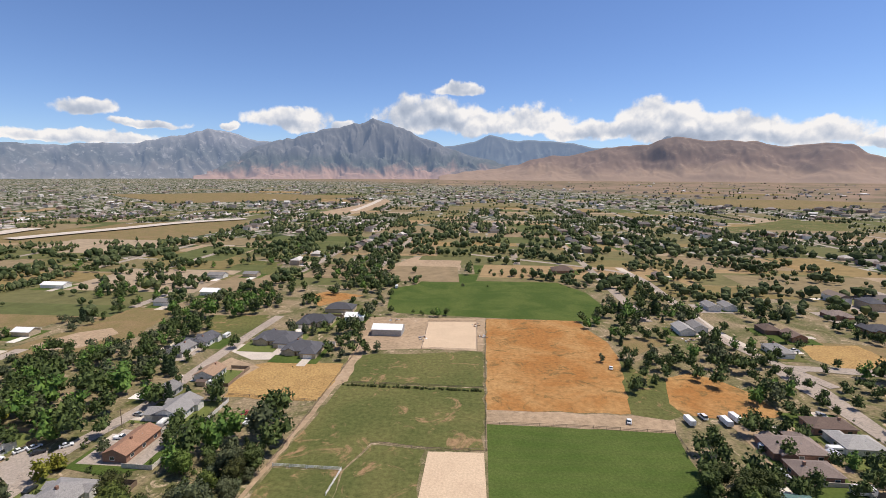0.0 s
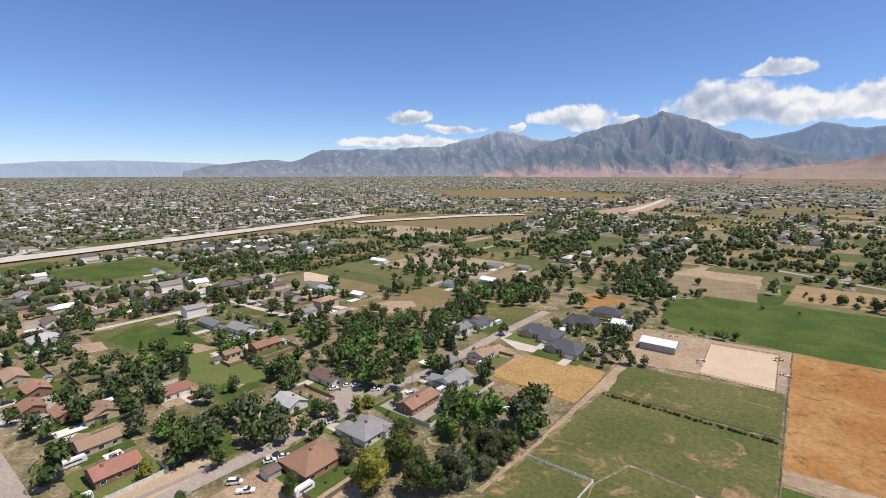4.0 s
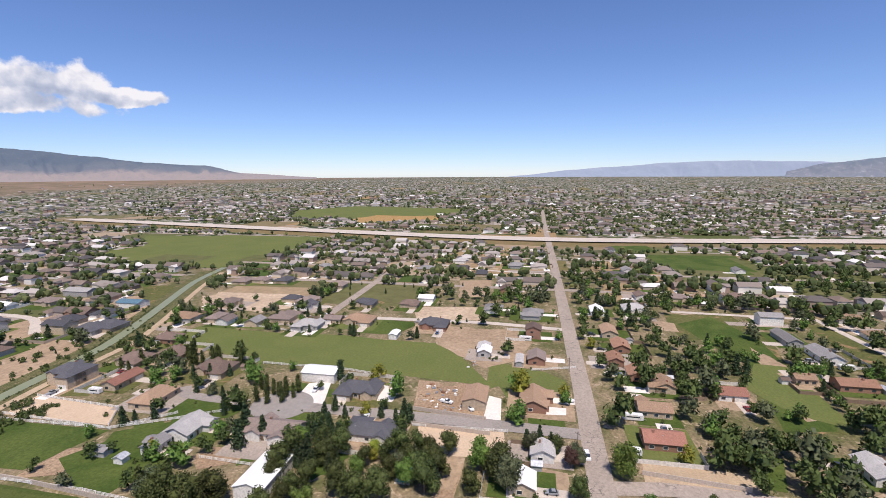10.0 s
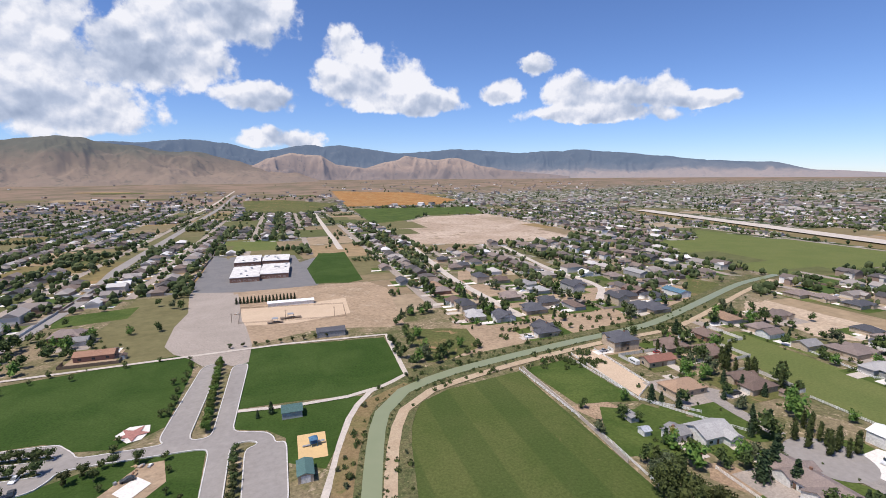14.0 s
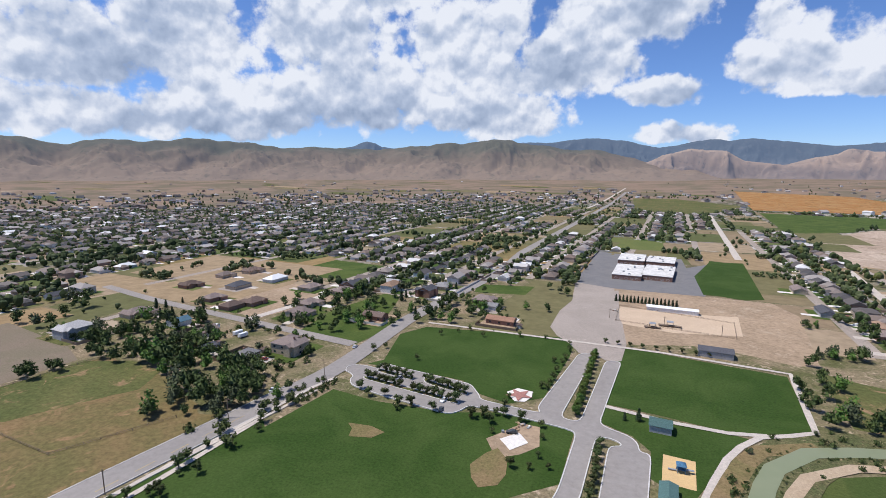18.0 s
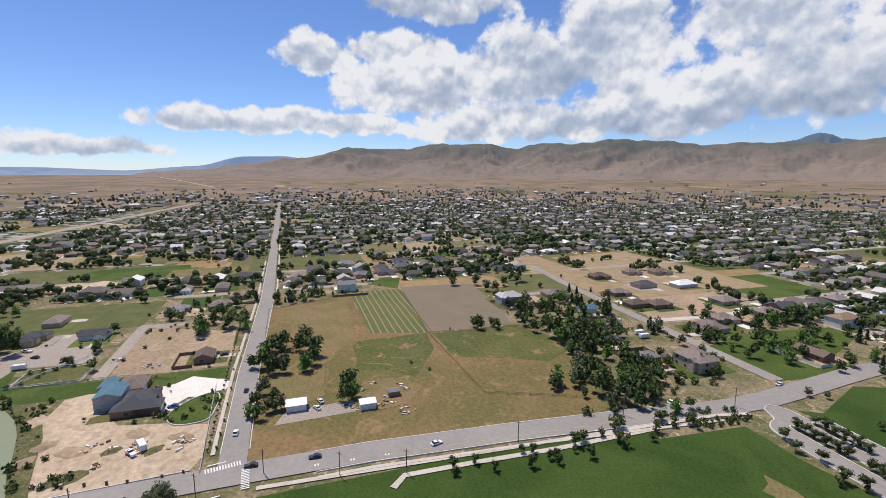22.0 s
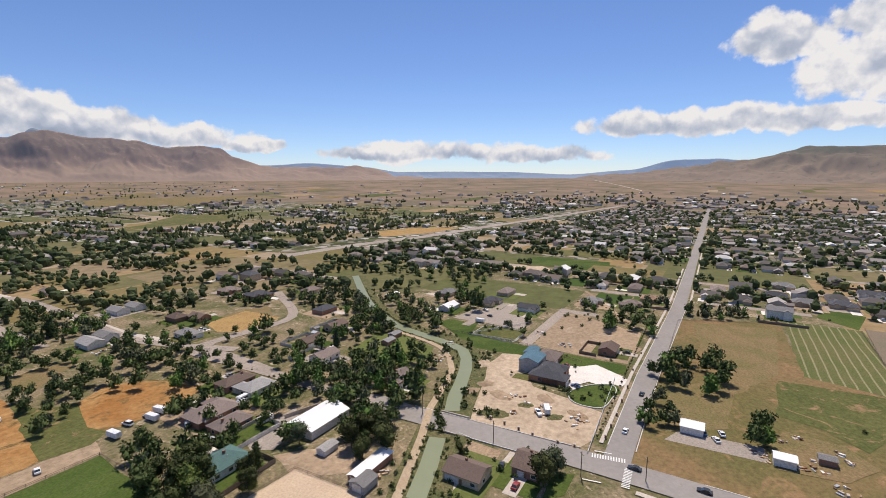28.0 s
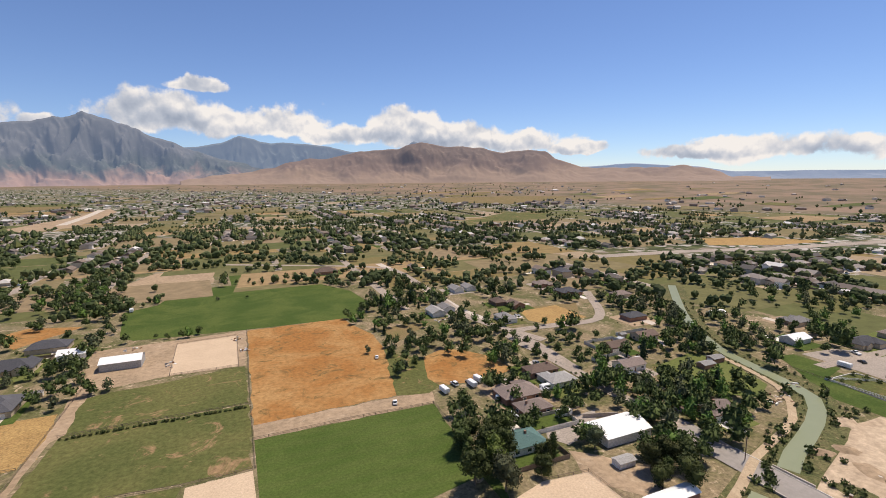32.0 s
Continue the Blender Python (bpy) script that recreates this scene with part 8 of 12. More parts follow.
trees('round', [(-323.2, -155.2, 6.0), (-357.8, -179.4, 6.0), (-238.8, -120.6, 5.8), (-172.8, -89.2, 6.0), (-331.1, -177.5, 6.0), (-237.5, -127.6, 11.1), (-185.8, -101.4, 11.2), (-163.9, -89.8, 7.0), (-169.5, -95.6, 6.0), (-185.8, -106.3, 5.7), (-160.7, -92.9, 7.0), (-159.9, -95.4, 6.5), (-199.1, -120.9, 6.6), (-129.2, -78.7, 12.3), (-343.8, -211.0, 8.0), (-335.7, -206.6, 5.0), (-154.5, -97.1, 7.0), (-125.1, -80.0, 12.0), (-204.5, -131.2, 6.7), (-125.7, -85.0, 12.0), (-220.0, -150.9, 10.6), (-148.2, -104.2, 8.0), (-232.9, -164.1, 8.0), (-237.5, -168.9, 6.7)])
trees('round', [(-122.3, -87.2, 11.0), (-229.0, -165.2, 9.0), (-216.7, -159.4, 9.0), (-252.3, -186.0, 5.0), (-180.9, -134.2, 7.2), (-134.4, -100.3, 9.0), (-123.5, -92.8, 14.3), (-224.4, -171.7, 7.2), (-129.8, -100.6, 10.0), (-133.4, -108.9, 8.0), (-151.6, -130.8, 5.0), (-228.4, -208.8, 7.0), (-160.6, -147.6, 6.0), (-147.7, -135.8, 7.0), (-221.9, -207.9, 6.0), (-131.6, -130.8, 6.0), (-139.5, -149.2, 5.0), (-152.9, -196.9, 3.0), (-133.1, -230.8, 6.0), (-124.5, -237.1, 7.0), (-113.2, -229.3, 9.0), (-107.7, -226.2, 9.0), (-103.1, -220.4, 7.0), (-99.3, -227.7, 9.0)])
trees('round', [(-101.4, -235.1, 9.0), (-94.6, -226.0, 8.0), (-107.5, -261.4, 9.0), (-89.3, -219.8, 8.0), (-98.7, -250.0, 9.0), (-102.4, -268.8, 8.0), (-88.7, -235.1, 8.0), (-88.3, -243.5, 7.0), (-105.5, -291.2, 8.0), (-89.3, -256.7, 7.0), (30.1, -396.9, 8.0), (36.3, -401.7, 7.0), (38.8, -344.6, 7.0), (46.6, -413.3, 7.0), (54.3, -344.8, 7.0), (74.4, -344.4, 8.0), (71.0, -326.3, 6.0), (78.2, -345.3, 6.1), (75.8, -311.8, 6.0), (82.2, -329.7, 8.9), (79.5, -315.1, 6.9), (96.8, -382.8, 6.3), (79.8, -310.5, 6.2), (80.4, -307.6, 7.0)])
trees('round', [(89.0, -320.1, 7.8), (88.9, -313.7, 7.0), (101.9, -353.6, 6.8), (96.1, -332.9, 7.3), (107.1, -353.3, 6.4), (96.8, -306.5, 8.0), (110.3, -345.1, 7.1), (104.3, -313.0, 8.3), (116.4, -336.9, 7.9), (104.6, -299.3, 8.0), (124.1, -318.0, 8.9), (117.6, -287.3, 7.0), (134.5, -315.2, 6.3), (131.3, -305.8, 6.4), (133.0, -287.9, 8.0), (161.2, -340.9, 8.0), (130.6, -275.4, 7.0), (155.9, -311.9, 8.0), (167.7, -322.0, 7.7), (157.6, -300.0, 7.6), (164.5, -312.2, 7.9), (155.7, -291.9, 7.5), (149.7, -278.5, 8.0), (164.8, -303.1, 8.4)])
trees('round', [(159.3, -292.0, 8.7), (147.9, -262.9, 9.8), (159.2, -279.8, 8.0), (172.3, -288.7, 7.2), (195.4, -326.3, 9.5), (162.9, -271.3, 9.6), (200.0, -330.3, 8.7), (177.8, -287.6, 7.2), (175.6, -281.1, 6.0), (173.9, -277.3, 9.1), (160.2, -252.5, 9.0), (176.8, -262.7, 8.0), (182.9, -259.9, 7.0), (151.2, -212.4, 7.0), (184.0, -255.5, 7.0), (165.3, -228.7, 6.0), (192.6, -265.0, 7.0), (191.4, -258.3, 9.1), (187.6, -252.8, 7.4), (230.8, -309.4, 8.2), (214.9, -285.2, 9.6), (158.8, -209.5, 6.0), (133.6, -173.1, 6.0), (229.7, -291.4, 7.7)])
trees('round', [(200.7, -250.9, 6.0), (189.3, -234.0, 7.0), (133.6, -164.8, 7.0), (170.4, -202.8, 6.0), (158.3, -182.2, 9.1), (156.1, -179.0, 7.9), (181.6, -208.1, 6.0), (147.5, -168.5, 7.0), (151.7, -172.3, 8.2), (166.4, -188.9, 7.8), (144.4, -163.9, 9.0), (162.4, -180.8, 7.1), (151.8, -168.9, 7.7), (173.0, -192.4, 7.7), (148.8, -162.9, 9.1), (161.4, -175.7, 7.7), (156.6, -170.4, 9.0), (166.0, -180.1, 8.0), (172.5, -186.6, 8.1), (142.5, -154.1, 9.0), (176.1, -187.2, 7.3), (158.1, -167.6, 8.0), (171.7, -180.9, 12.0), (161.7, -169.7, 10.0)])
trees('round', [(153.6, -160.7, 11.7), (146.9, -153.1, 9.0), (168.3, -174.6, 8.4), (162.6, -164.2, 9.5), (178.3, -179.8, 11.6), (167.2, -168.6, 9.0), (171.6, -173.0, 9.0), (174.7, -175.9, 7.1), (190.4, -191.6, 9.0), (151.6, -152.0, 10.0), (214.6, -210.5, 10.0), (160.3, -154.3, 8.0), (199.1, -191.4, 9.0), (213.9, -205.6, 7.2), (225.7, -215.9, 10.0), (189.8, -179.8, 9.0), (204.2, -193.0, 7.1), (165.6, -155.0, 11.6), (211.9, -198.1, 9.0), (200.4, -185.8, 9.0), (228.8, -210.5, 8.1), (160.5, -147.5, 12.0), (219.0, -201.2, 8.0), (175.6, -160.5, 9.0)])
trees('round', [(232.9, -210.3, 7.5), (174.6, -155.6, 12.1), (202.2, -180.1, 10.0), (225.1, -200.4, 9.0), (214.5, -190.8, 10.0), (193.9, -170.9, 15.0), (235.6, -206.2, 7.4), (159.9, -139.3, 5.0), (173.8, -147.6, 8.0), (200.0, -169.8, 9.0), (181.2, -153.8, 13.3), (230.3, -195.3, 9.0), (219.4, -185.6, 8.0), (241.7, -203.7, 7.1), (223.4, -187.4, 10.0), (217.0, -178.9, 9.0), (210.3, -172.1, 15.0), (246.0, -200.3, 6.7), (204.7, -166.2, 8.0), (244.6, -197.6, 9.0), (252.0, -199.9, 8.0), (219.8, -172.7, 15.0), (174.6, -135.3, 10.0), (233.6, -180.6, 9.0)])
trees('round', [(260.0, -200.0, 9.0), (171.7, -131.9, 8.0), (219.5, -167.1, 10.0), (229.2, -173.2, 15.0), (255.4, -187.0, 9.0), (243.6, -176.7, 9.0), (242.0, -168.6, 9.0), (274.0, -186.3, 9.0), (263.6, -178.4, 9.0), (255.0, -169.2, 9.0), (265.0, -171.5, 8.0), (279.6, -180.8, 10.0), (363.7, -234.5, 15.0), (258.2, -165.3, 15.0), (372.3, -231.7, 9.0), (389.5, -240.2, 11.4), (356.1, -214.4, 9.0), (256.7, -149.9, 7.8), (260.1, -150.7, 6.0), (340.2, -196.2, 10.0), (264.0, -149.9, 6.0), (345.2, -190.1, 10.2), (260.2, -139.3, 10.1), (268.4, -142.4, 7.0)])
trees('round', [(366.7, -191.9, 10.8), (266.3, -138.1, 7.0), (375.0, -173.4, 12.5), (200.3, -45.3, 8.0), (213.2, -46.6, 9.0), (207.5, -43.8, 10.0), (202.5, -42.4, 9.0), (198.3, -41.1, 10.0), (202.4, -39.3, 10.0), (255.6, -37.2, 12.0), (245.1, -33.4, 11.0), (388.5, -52.1, 7.0), (241.3, -31.7, 11.0), (261.5, -34.0, 11.0), (238.1, -29.6, 11.0), (369.7, -45.9, 6.0), (279.0, -34.6, 11.0), (245.5, -29.1, 11.0), (265.7, -30.1, 12.0), (235.1, -26.3, 10.0), (388.2, -40.0, 6.0), (387.3, -35.7, 7.0), (239.8, -19.6, 9.0), (273.2, -22.0, 12.0)])
trees('round', [(262.7, -18.5, 12.0), (202.0, -13.4, 8.0), (210.7, -12.4, 7.0), (240.8, -13.9, 11.0), (271.3, -15.0, 11.0), (201.1, -9.6, 7.0), (262.6, -12.1, 11.0), (249.1, -9.8, 12.0), (219.7, -8.0, 8.0), (196.5, -5.5, 7.0), (208.0, -4.3, 8.0), (251.6, -5.0, 8.0), (199.6, -2.0, 7.0), (336.3, -3.3, 8.0), (322.1, -1.2, 12.0), (319.9, 2.5, 9.0), (346.5, 4.1, 7.0), (327.7, 6.6, 12.2), (320.8, 8.1, 8.0), (355.9, 15.8, 8.0), (326.0, 20.6, 8.0), (319.3, 22.7, 13.2), (311.2, 22.2, 8.0), (152.3, 22.9, 9.0)])
trees('round', [(148.1, 24.8, 9.0), (152.6, 26.0, 9.0), (142.6, 25.6, 11.3), (149.8, 27.4, 9.0), (344.0, 71.2, 7.0), (308.1, 73.8, 6.0), (410.3, 141.6, 7.9), (351.5, 121.8, 8.0), (322.2, 114.5, 15.0), (412.3, 150.1, 7.4), (352.7, 129.8, 8.0), (438.0, 161.4, 6.5), (331.6, 122.9, 13.5), (310.7, 117.7, 7.0), (147.9, 56.4, 5.0), (409.5, 156.2, 6.6), (420.9, 161.5, 7.5), (454.4, 174.5, 12.7), (383.2, 149.2, 9.0), (436.5, 171.8, 8.8), (336.5, 132.6, 7.0), (364.3, 145.9, 8.0), (372.3, 150.3, 7.7), (413.0, 168.6, 7.9)])
trees('round', [(376.0, 153.5, 7.1), (394.1, 164.2, 7.1), (305.7, 128.5, 7.0), (410.1, 172.4, 9.0), (447.8, 192.0, 15.0), (422.4, 182.4, 7.0), (284.7, 128.6, 8.1), (437.4, 197.7, 7.4), (427.2, 194.6, 6.0), (289.2, 132.3, 6.6), (277.5, 127.3, 8.0), (265.3, 122.6, 13.2), (289.5, 134.8, 6.9), (214.1, 99.9, 8.0), (286.7, 136.1, 6.7), (410.7, 197.4, 13.2), (293.9, 142.8, 8.5), (407.0, 198.2, 6.6), (306.7, 149.8, 7.5), (204.1, 100.1, 10.0), (226.7, 112.7, 9.0), (191.2, 95.5, 9.0), (283.7, 142.1, 7.0), (316.3, 159.0, 7.6)])
trees('round', [(185.7, 93.9, 9.0), (310.9, 157.5, 6.4), (201.9, 102.6, 9.0), (313.7, 159.7, 7.1), (373.1, 190.8, 6.4), (279.9, 143.4, 7.9), (397.2, 203.9, 9.6), (178.4, 91.6, 15.0), (215.4, 111.0, 9.0), (285.9, 147.7, 7.9), (414.4, 214.5, 7.7), (289.3, 151.0, 8.0), (227.4, 119.2, 9.0), (328.6, 172.7, 6.2), (310.0, 163.3, 8.4), (428.9, 226.5, 7.5), (183.8, 97.4, 9.0), (366.7, 194.8, 7.2), (270.2, 145.1, 8.0), (291.6, 156.6, 7.7), (203.1, 109.5, 7.5), (284.4, 154.2, 10.6), (274.4, 149.0, 8.6), (330.1, 179.3, 7.9)])
trees('round', [(341.2, 185.6, 6.5), (297.3, 161.9, 7.6), (205.4, 111.9, 10.0), (211.3, 115.9, 9.0), (285.7, 158.4, 7.0), (170.8, 94.7, 9.0), (389.2, 216.8, 6.1), (201.4, 112.4, 9.7), (163.6, 91.6, 10.0), (296.7, 166.4, 6.2), (176.4, 99.9, 8.9), (172.5, 99.0, 7.6), (154.8, 89.0, 10.0), (182.3, 105.1, 7.8), (407.9, 236.5, 8.0), (195.8, 113.9, 8.6), (311.0, 181.0, 11.5), (158.0, 92.0, 10.0), (255.8, 149.2, 8.0), (211.9, 123.8, 8.5), (198.7, 117.0, 10.3), (160.9, 95.3, 10.0), (187.6, 111.3, 9.0), (202.8, 121.6, 10.3)])
trees('round', [(206.1, 123.8, 7.1), (269.3, 163.4, 7.7), (145.8, 88.6, 11.0), (259.4, 158.4, 13.0), (265.6, 162.2, 9.0), (194.9, 119.2, 9.1), (248.5, 152.1, 6.1), (178.0, 109.2, 9.6), (527.5, 324.9, 10.5), (154.9, 95.6, 9.0), (190.1, 117.5, 9.9), (275.8, 171.9, 7.4), (257.3, 160.7, 7.4), (148.7, 92.9, 12.1), (249.2, 155.7, 7.3), (281.5, 176.9, 8.6), (179.9, 113.2, 10.0), (219.9, 138.4, 7.3), (263.4, 165.8, 7.8), (206.2, 130.0, 8.9), (258.3, 163.5, 9.0), (266.0, 168.4, 9.0), (253.1, 160.4, 6.1), (215.3, 136.9, 9.7)])
trees('round', [(140.7, 90.3, 12.0), (254.8, 163.8, 7.4), (207.6, 133.5, 8.0), (156.0, 101.0, 9.0), (275.0, 178.2, 8.4), (240.8, 156.2, 8.0), (197.5, 128.6, 7.9), (237.3, 154.9, 8.0), (137.8, 90.3, 7.0), (130.7, 86.1, 9.0), (186.7, 123.0, 8.1), (162.0, 106.8, 10.0), (146.5, 96.7, 11.0), (269.6, 178.0, 6.5), (294.3, 194.5, 9.2), (262.3, 173.5, 6.8), (275.8, 182.8, 9.0), (285.1, 189.1, 7.4), (176.7, 117.3, 10.5), (203.9, 135.6, 8.4), (257.8, 171.8, 9.0), (412.5, 275.4, 13.3), (299.9, 200.4, 8.7), (157.4, 106.0, 9.9)])
trees('round', [(267.7, 180.5, 9.2), (180.2, 121.9, 7.9), (149.1, 101.1, 10.0), (244.8, 166.1, 8.0), (206.4, 140.2, 7.3), (189.2, 129.0, 10.0), (241.0, 165.1, 8.3), (258.8, 177.5, 8.1), (274.5, 188.4, 9.7), (165.6, 113.8, 9.8), (198.4, 137.1, 10.6), (134.9, 93.8, 11.0), (249.4, 174.1, 8.9), (270.9, 189.3, 6.4), (175.1, 123.0, 7.7), (186.8, 131.4, 8.4), (159.3, 112.4, 11.0), (180.3, 128.4, 8.8), (140.3, 100.2, 10.0), (176.6, 126.4, 9.0), (165.8, 119.2, 10.1), (274.0, 197.0, 8.0), (299.5, 215.7, 12.3), (182.2, 132.1, 8.6)])
trees('round', [(325.0, 235.9, 8.5), (186.8, 135.8, 8.5), (329.4, 240.5, 6.7), (161.7, 118.6, 8.0), (296.7, 218.7, 7.0), (189.0, 139.4, 8.5), (316.1, 236.2, 8.2), (154.5, 116.2, 9.0), (174.4, 131.2, 9.0), (177.8, 134.0, 7.8), (183.1, 138.8, 8.7), (309.8, 238.4, 8.7), (159.6, 123.0, 8.0), (321.3, 250.7, 6.8), (345.2, 271.2, 8.2), (180.3, 142.3, 9.4), (343.2, 277.4, 7.8), (161.8, 130.9, 8.0), (170.9, 138.3, 10.0), (345.2, 285.8, 6.1), (285.7, 237.6, 7.3), (174.1, 146.0, 11.0), (337.2, 284.6, 8.2), (332.0, 281.4, 8.7)])
trees('round', [(177.1, 151.2, 8.2), (297.4, 255.5, 8.2), (179.2, 155.0, 10.4), (283.6, 246.3, 7.9), (167.5, 145.5, 11.0), (332.4, 290.3, 6.0), (187.4, 166.4, 7.0), (153.2, 136.3, 8.0), (156.2, 139.0, 11.2), (297.8, 266.1, 7.5), (294.4, 265.7, 8.8), (326.0, 295.4, 7.0), (220.1, 199.8, 6.0), (130.9, 119.4, 8.0), (190.7, 177.2, 7.0), (159.5, 148.4, 10.0), (127.0, 118.6, 8.0), (180.2, 172.1, 8.0), (143.5, 137.1, 8.0), (154.8, 149.6, 7.0), (208.0, 201.9, 6.0), (188.1, 182.7, 7.0), (147.7, 146.7, 8.0), (299.8, 297.9, 6.5)])
trees('round', [(140.3, 139.9, 7.0), (202.5, 202.3, 7.0), (133.4, 134.9, 7.0), (198.1, 200.9, 6.0), (202.2, 208.7, 7.0), (144.4, 150.6, 7.0), (182.2, 192.3, 7.0), (202.1, 214.0, 5.0), (292.1, 312.9, 6.4), (283.3, 303.8, 8.2), (101.8, 109.7, 8.0), (187.4, 202.8, 7.0), (105.7, 115.0, 8.0), (137.9, 150.2, 7.0), (191.0, 209.5, 6.0), (169.0, 187.2, 5.0), (210.4, 236.7, 6.0), (169.2, 193.2, 6.0), (292.9, 335.2, 8.1), (171.7, 198.3, 7.0), (198.2, 229.8, 6.0), (291.2, 340.1, 7.2), (117.6, 137.4, 6.0), (112.6, 133.8, 8.0)])
trees('round', [(138.7, 166.6, 8.0), (152.8, 183.9, 7.0), (174.5, 210.1, 7.0), (113.5, 137.1, 6.0), (210.1, 262.7, 7.0), (147.5, 185.9, 8.0), (113.0, 142.9, 7.0), (134.8, 171.2, 8.0), (161.6, 205.3, 8.0), (463.0, 588.7, 8.0), (176.1, 225.5, 6.0), (97.2, 125.0, 12.0), (351.2, 457.2, 9.0), (102.9, 134.6, 11.0), (152.4, 200.0, 9.0), (149.3, 196.2, 10.0), (444.1, 590.9, 7.7), (167.6, 223.9, 8.0), (126.6, 169.5, 9.0), (439.6, 590.5, 8.9), (390.4, 526.4, 9.3), (103.4, 140.4, 12.0), (150.9, 205.9, 9.0), (146.8, 201.1, 9.0)])
trees('round', [(96.7, 132.6, 12.0), (406.7, 562.0, 7.8), (332.9, 460.3, 8.8), (170.4, 236.9, 8.0), (127.6, 178.3, 8.0), (141.4, 197.9, 9.0), (217.7, 305.5, 8.0), (91.9, 129.0, 12.0), (121.2, 172.0, 9.0), (290.3, 412.8, 6.6), (153.4, 218.3, 9.0), (445.6, 637.0, 9.6), (338.2, 483.7, 9.3), (162.1, 231.9, 9.0), (98.8, 142.5, 11.0), (332.5, 479.7, 9.2), (182.9, 264.1, 8.0), (173.3, 250.7, 8.0), (217.9, 318.2, 8.0), (155.5, 230.4, 10.0), (368.8, 548.3, 7.4), (446.4, 669.4, 8.8), (159.2, 240.5, 8.0), (99.3, 150.3, 9.0)])
trees('round', [(90.4, 138.1, 11.0), (172.8, 264.5, 8.0), (259.6, 398.1, 7.0), (152.8, 235.8, 9.0), (102.0, 159.3, 9.0), (144.4, 227.9, 8.0), (149.3, 236.2, 9.0), (238.3, 379.6, 7.0), (185.0, 295.0, 8.0), (105.4, 168.7, 7.0), (155.0, 248.8, 9.0), (91.6, 147.4, 9.0), (102.9, 165.7, 6.0), (170.2, 277.7, 8.0), (173.8, 284.4, 8.0), (373.7, 614.0, 7.9), (144.0, 236.6, 9.0), (149.7, 248.0, 10.0), (347.5, 576.3, 8.6), (298.3, 501.0, 8.9), (387.7, 652.6, 8.4), (402.7, 684.7, 9.4), (161.1, 274.6, 8.0), (131.6, 226.2, 6.0)])
trees('round', [(129.0, 221.8, 8.0), (421.6, 728.5, 8.6), (355.0, 617.0, 7.1), (190.0, 335.1, 9.3), (140.3, 248.4, 10.0), (379.7, 675.0, 9.4), (130.3, 233.1, 10.0), (127.7, 238.0, 10.0), (451.6, 845.2, 9.8), (418.9, 791.8, 8.4), (164.2, 310.8, 9.6), (130.9, 248.8, 9.0), (381.2, 732.8, 8.8), (175.0, 337.6, 8.7), (124.0, 241.1, 8.0), (121.3, 236.3, 9.0), (204.8, 399.4, 9.0), (285.8, 567.4, 9.4), (341.9, 683.4, 8.8), (179.4, 358.9, 9.6), (414.1, 829.2, 9.1), (139.0, 279.4, 8.0), (115.3, 234.6, 9.0), (178.2, 363.7, 9.0)])
trees('round', [(334.0, 683.7, 9.3), (107.1, 220.4, 5.0), (104.0, 215.4, 5.0), (413.9, 860.9, 9.9), (136.3, 285.7, 8.0), (177.5, 372.2, 8.0), (116.6, 245.2, 9.0), (119.7, 252.9, 8.0), (170.5, 362.8, 8.6), (134.5, 287.8, 8.0), (161.0, 347.0, 7.4), (204.4, 443.0, 8.0), (181.8, 394.8, 7.7), (128.8, 280.7, 8.0), (102.4, 223.5, 7.0), (177.4, 387.3, 8.9), (97.6, 214.4, 6.0), (145.0, 320.2, 8.0), (127.2, 284.4, 8.0), (144.6, 324.3, 9.4), (94.6, 212.3, 6.0), (325.9, 734.2, 9.7), (166.8, 377.6, 9.5), (156.9, 356.1, 8.0)])
trees('round', [(236.3, 537.6, 9.7), (140.0, 318.8, 8.5), (160.7, 369.0, 7.5), (171.5, 395.1, 7.8), (107.6, 248.7, 7.0), (316.6, 731.9, 8.3), (128.5, 299.1, 9.0), (311.3, 725.3, 8.8), (155.8, 364.2, 8.0), (289.3, 676.7, 9.0), (100.4, 238.2, 8.0), (371.6, 884.3, 7.1), (98.5, 234.5, 7.0), (281.6, 671.8, 9.2), (118.8, 283.9, 8.0), (329.7, 792.9, 7.7), (102.8, 249.7, 8.0), (166.8, 406.9, 9.1), (120.7, 297.3, 8.8), (160.7, 400.1, 8.0), (112.3, 280.8, 8.0), (122.3, 310.4, 9.0), (155.3, 398.2, 7.0), (109.8, 286.4, 8.0)])
trees('round', [(163.9, 443.5, 9.0), (89.1, 246.0, 5.0), (106.5, 308.8, 8.0), (150.5, 443.6, 8.0), (99.0, 303.1, 8.0), (139.8, 443.7, 7.0), (126.6, 416.9, 6.0), (120.2, 421.2, 6.0), (118.4, 443.9, 7.0), (101.3, 463.8, 9.0), (94.1, 469.1, 9.0), (85.7, 469.1, 9.0), (64.8, 479.9, 5.0), (53.4, 479.9, 5.0), (44.2, 417.4, 3.0), (42.1, 479.9, 5.0), (33.0, 496.9, 10.0), (30.4, 474.4, 10.0), (22.1, 421.7, 4.0), (5.7, 332.9, 6.0)])
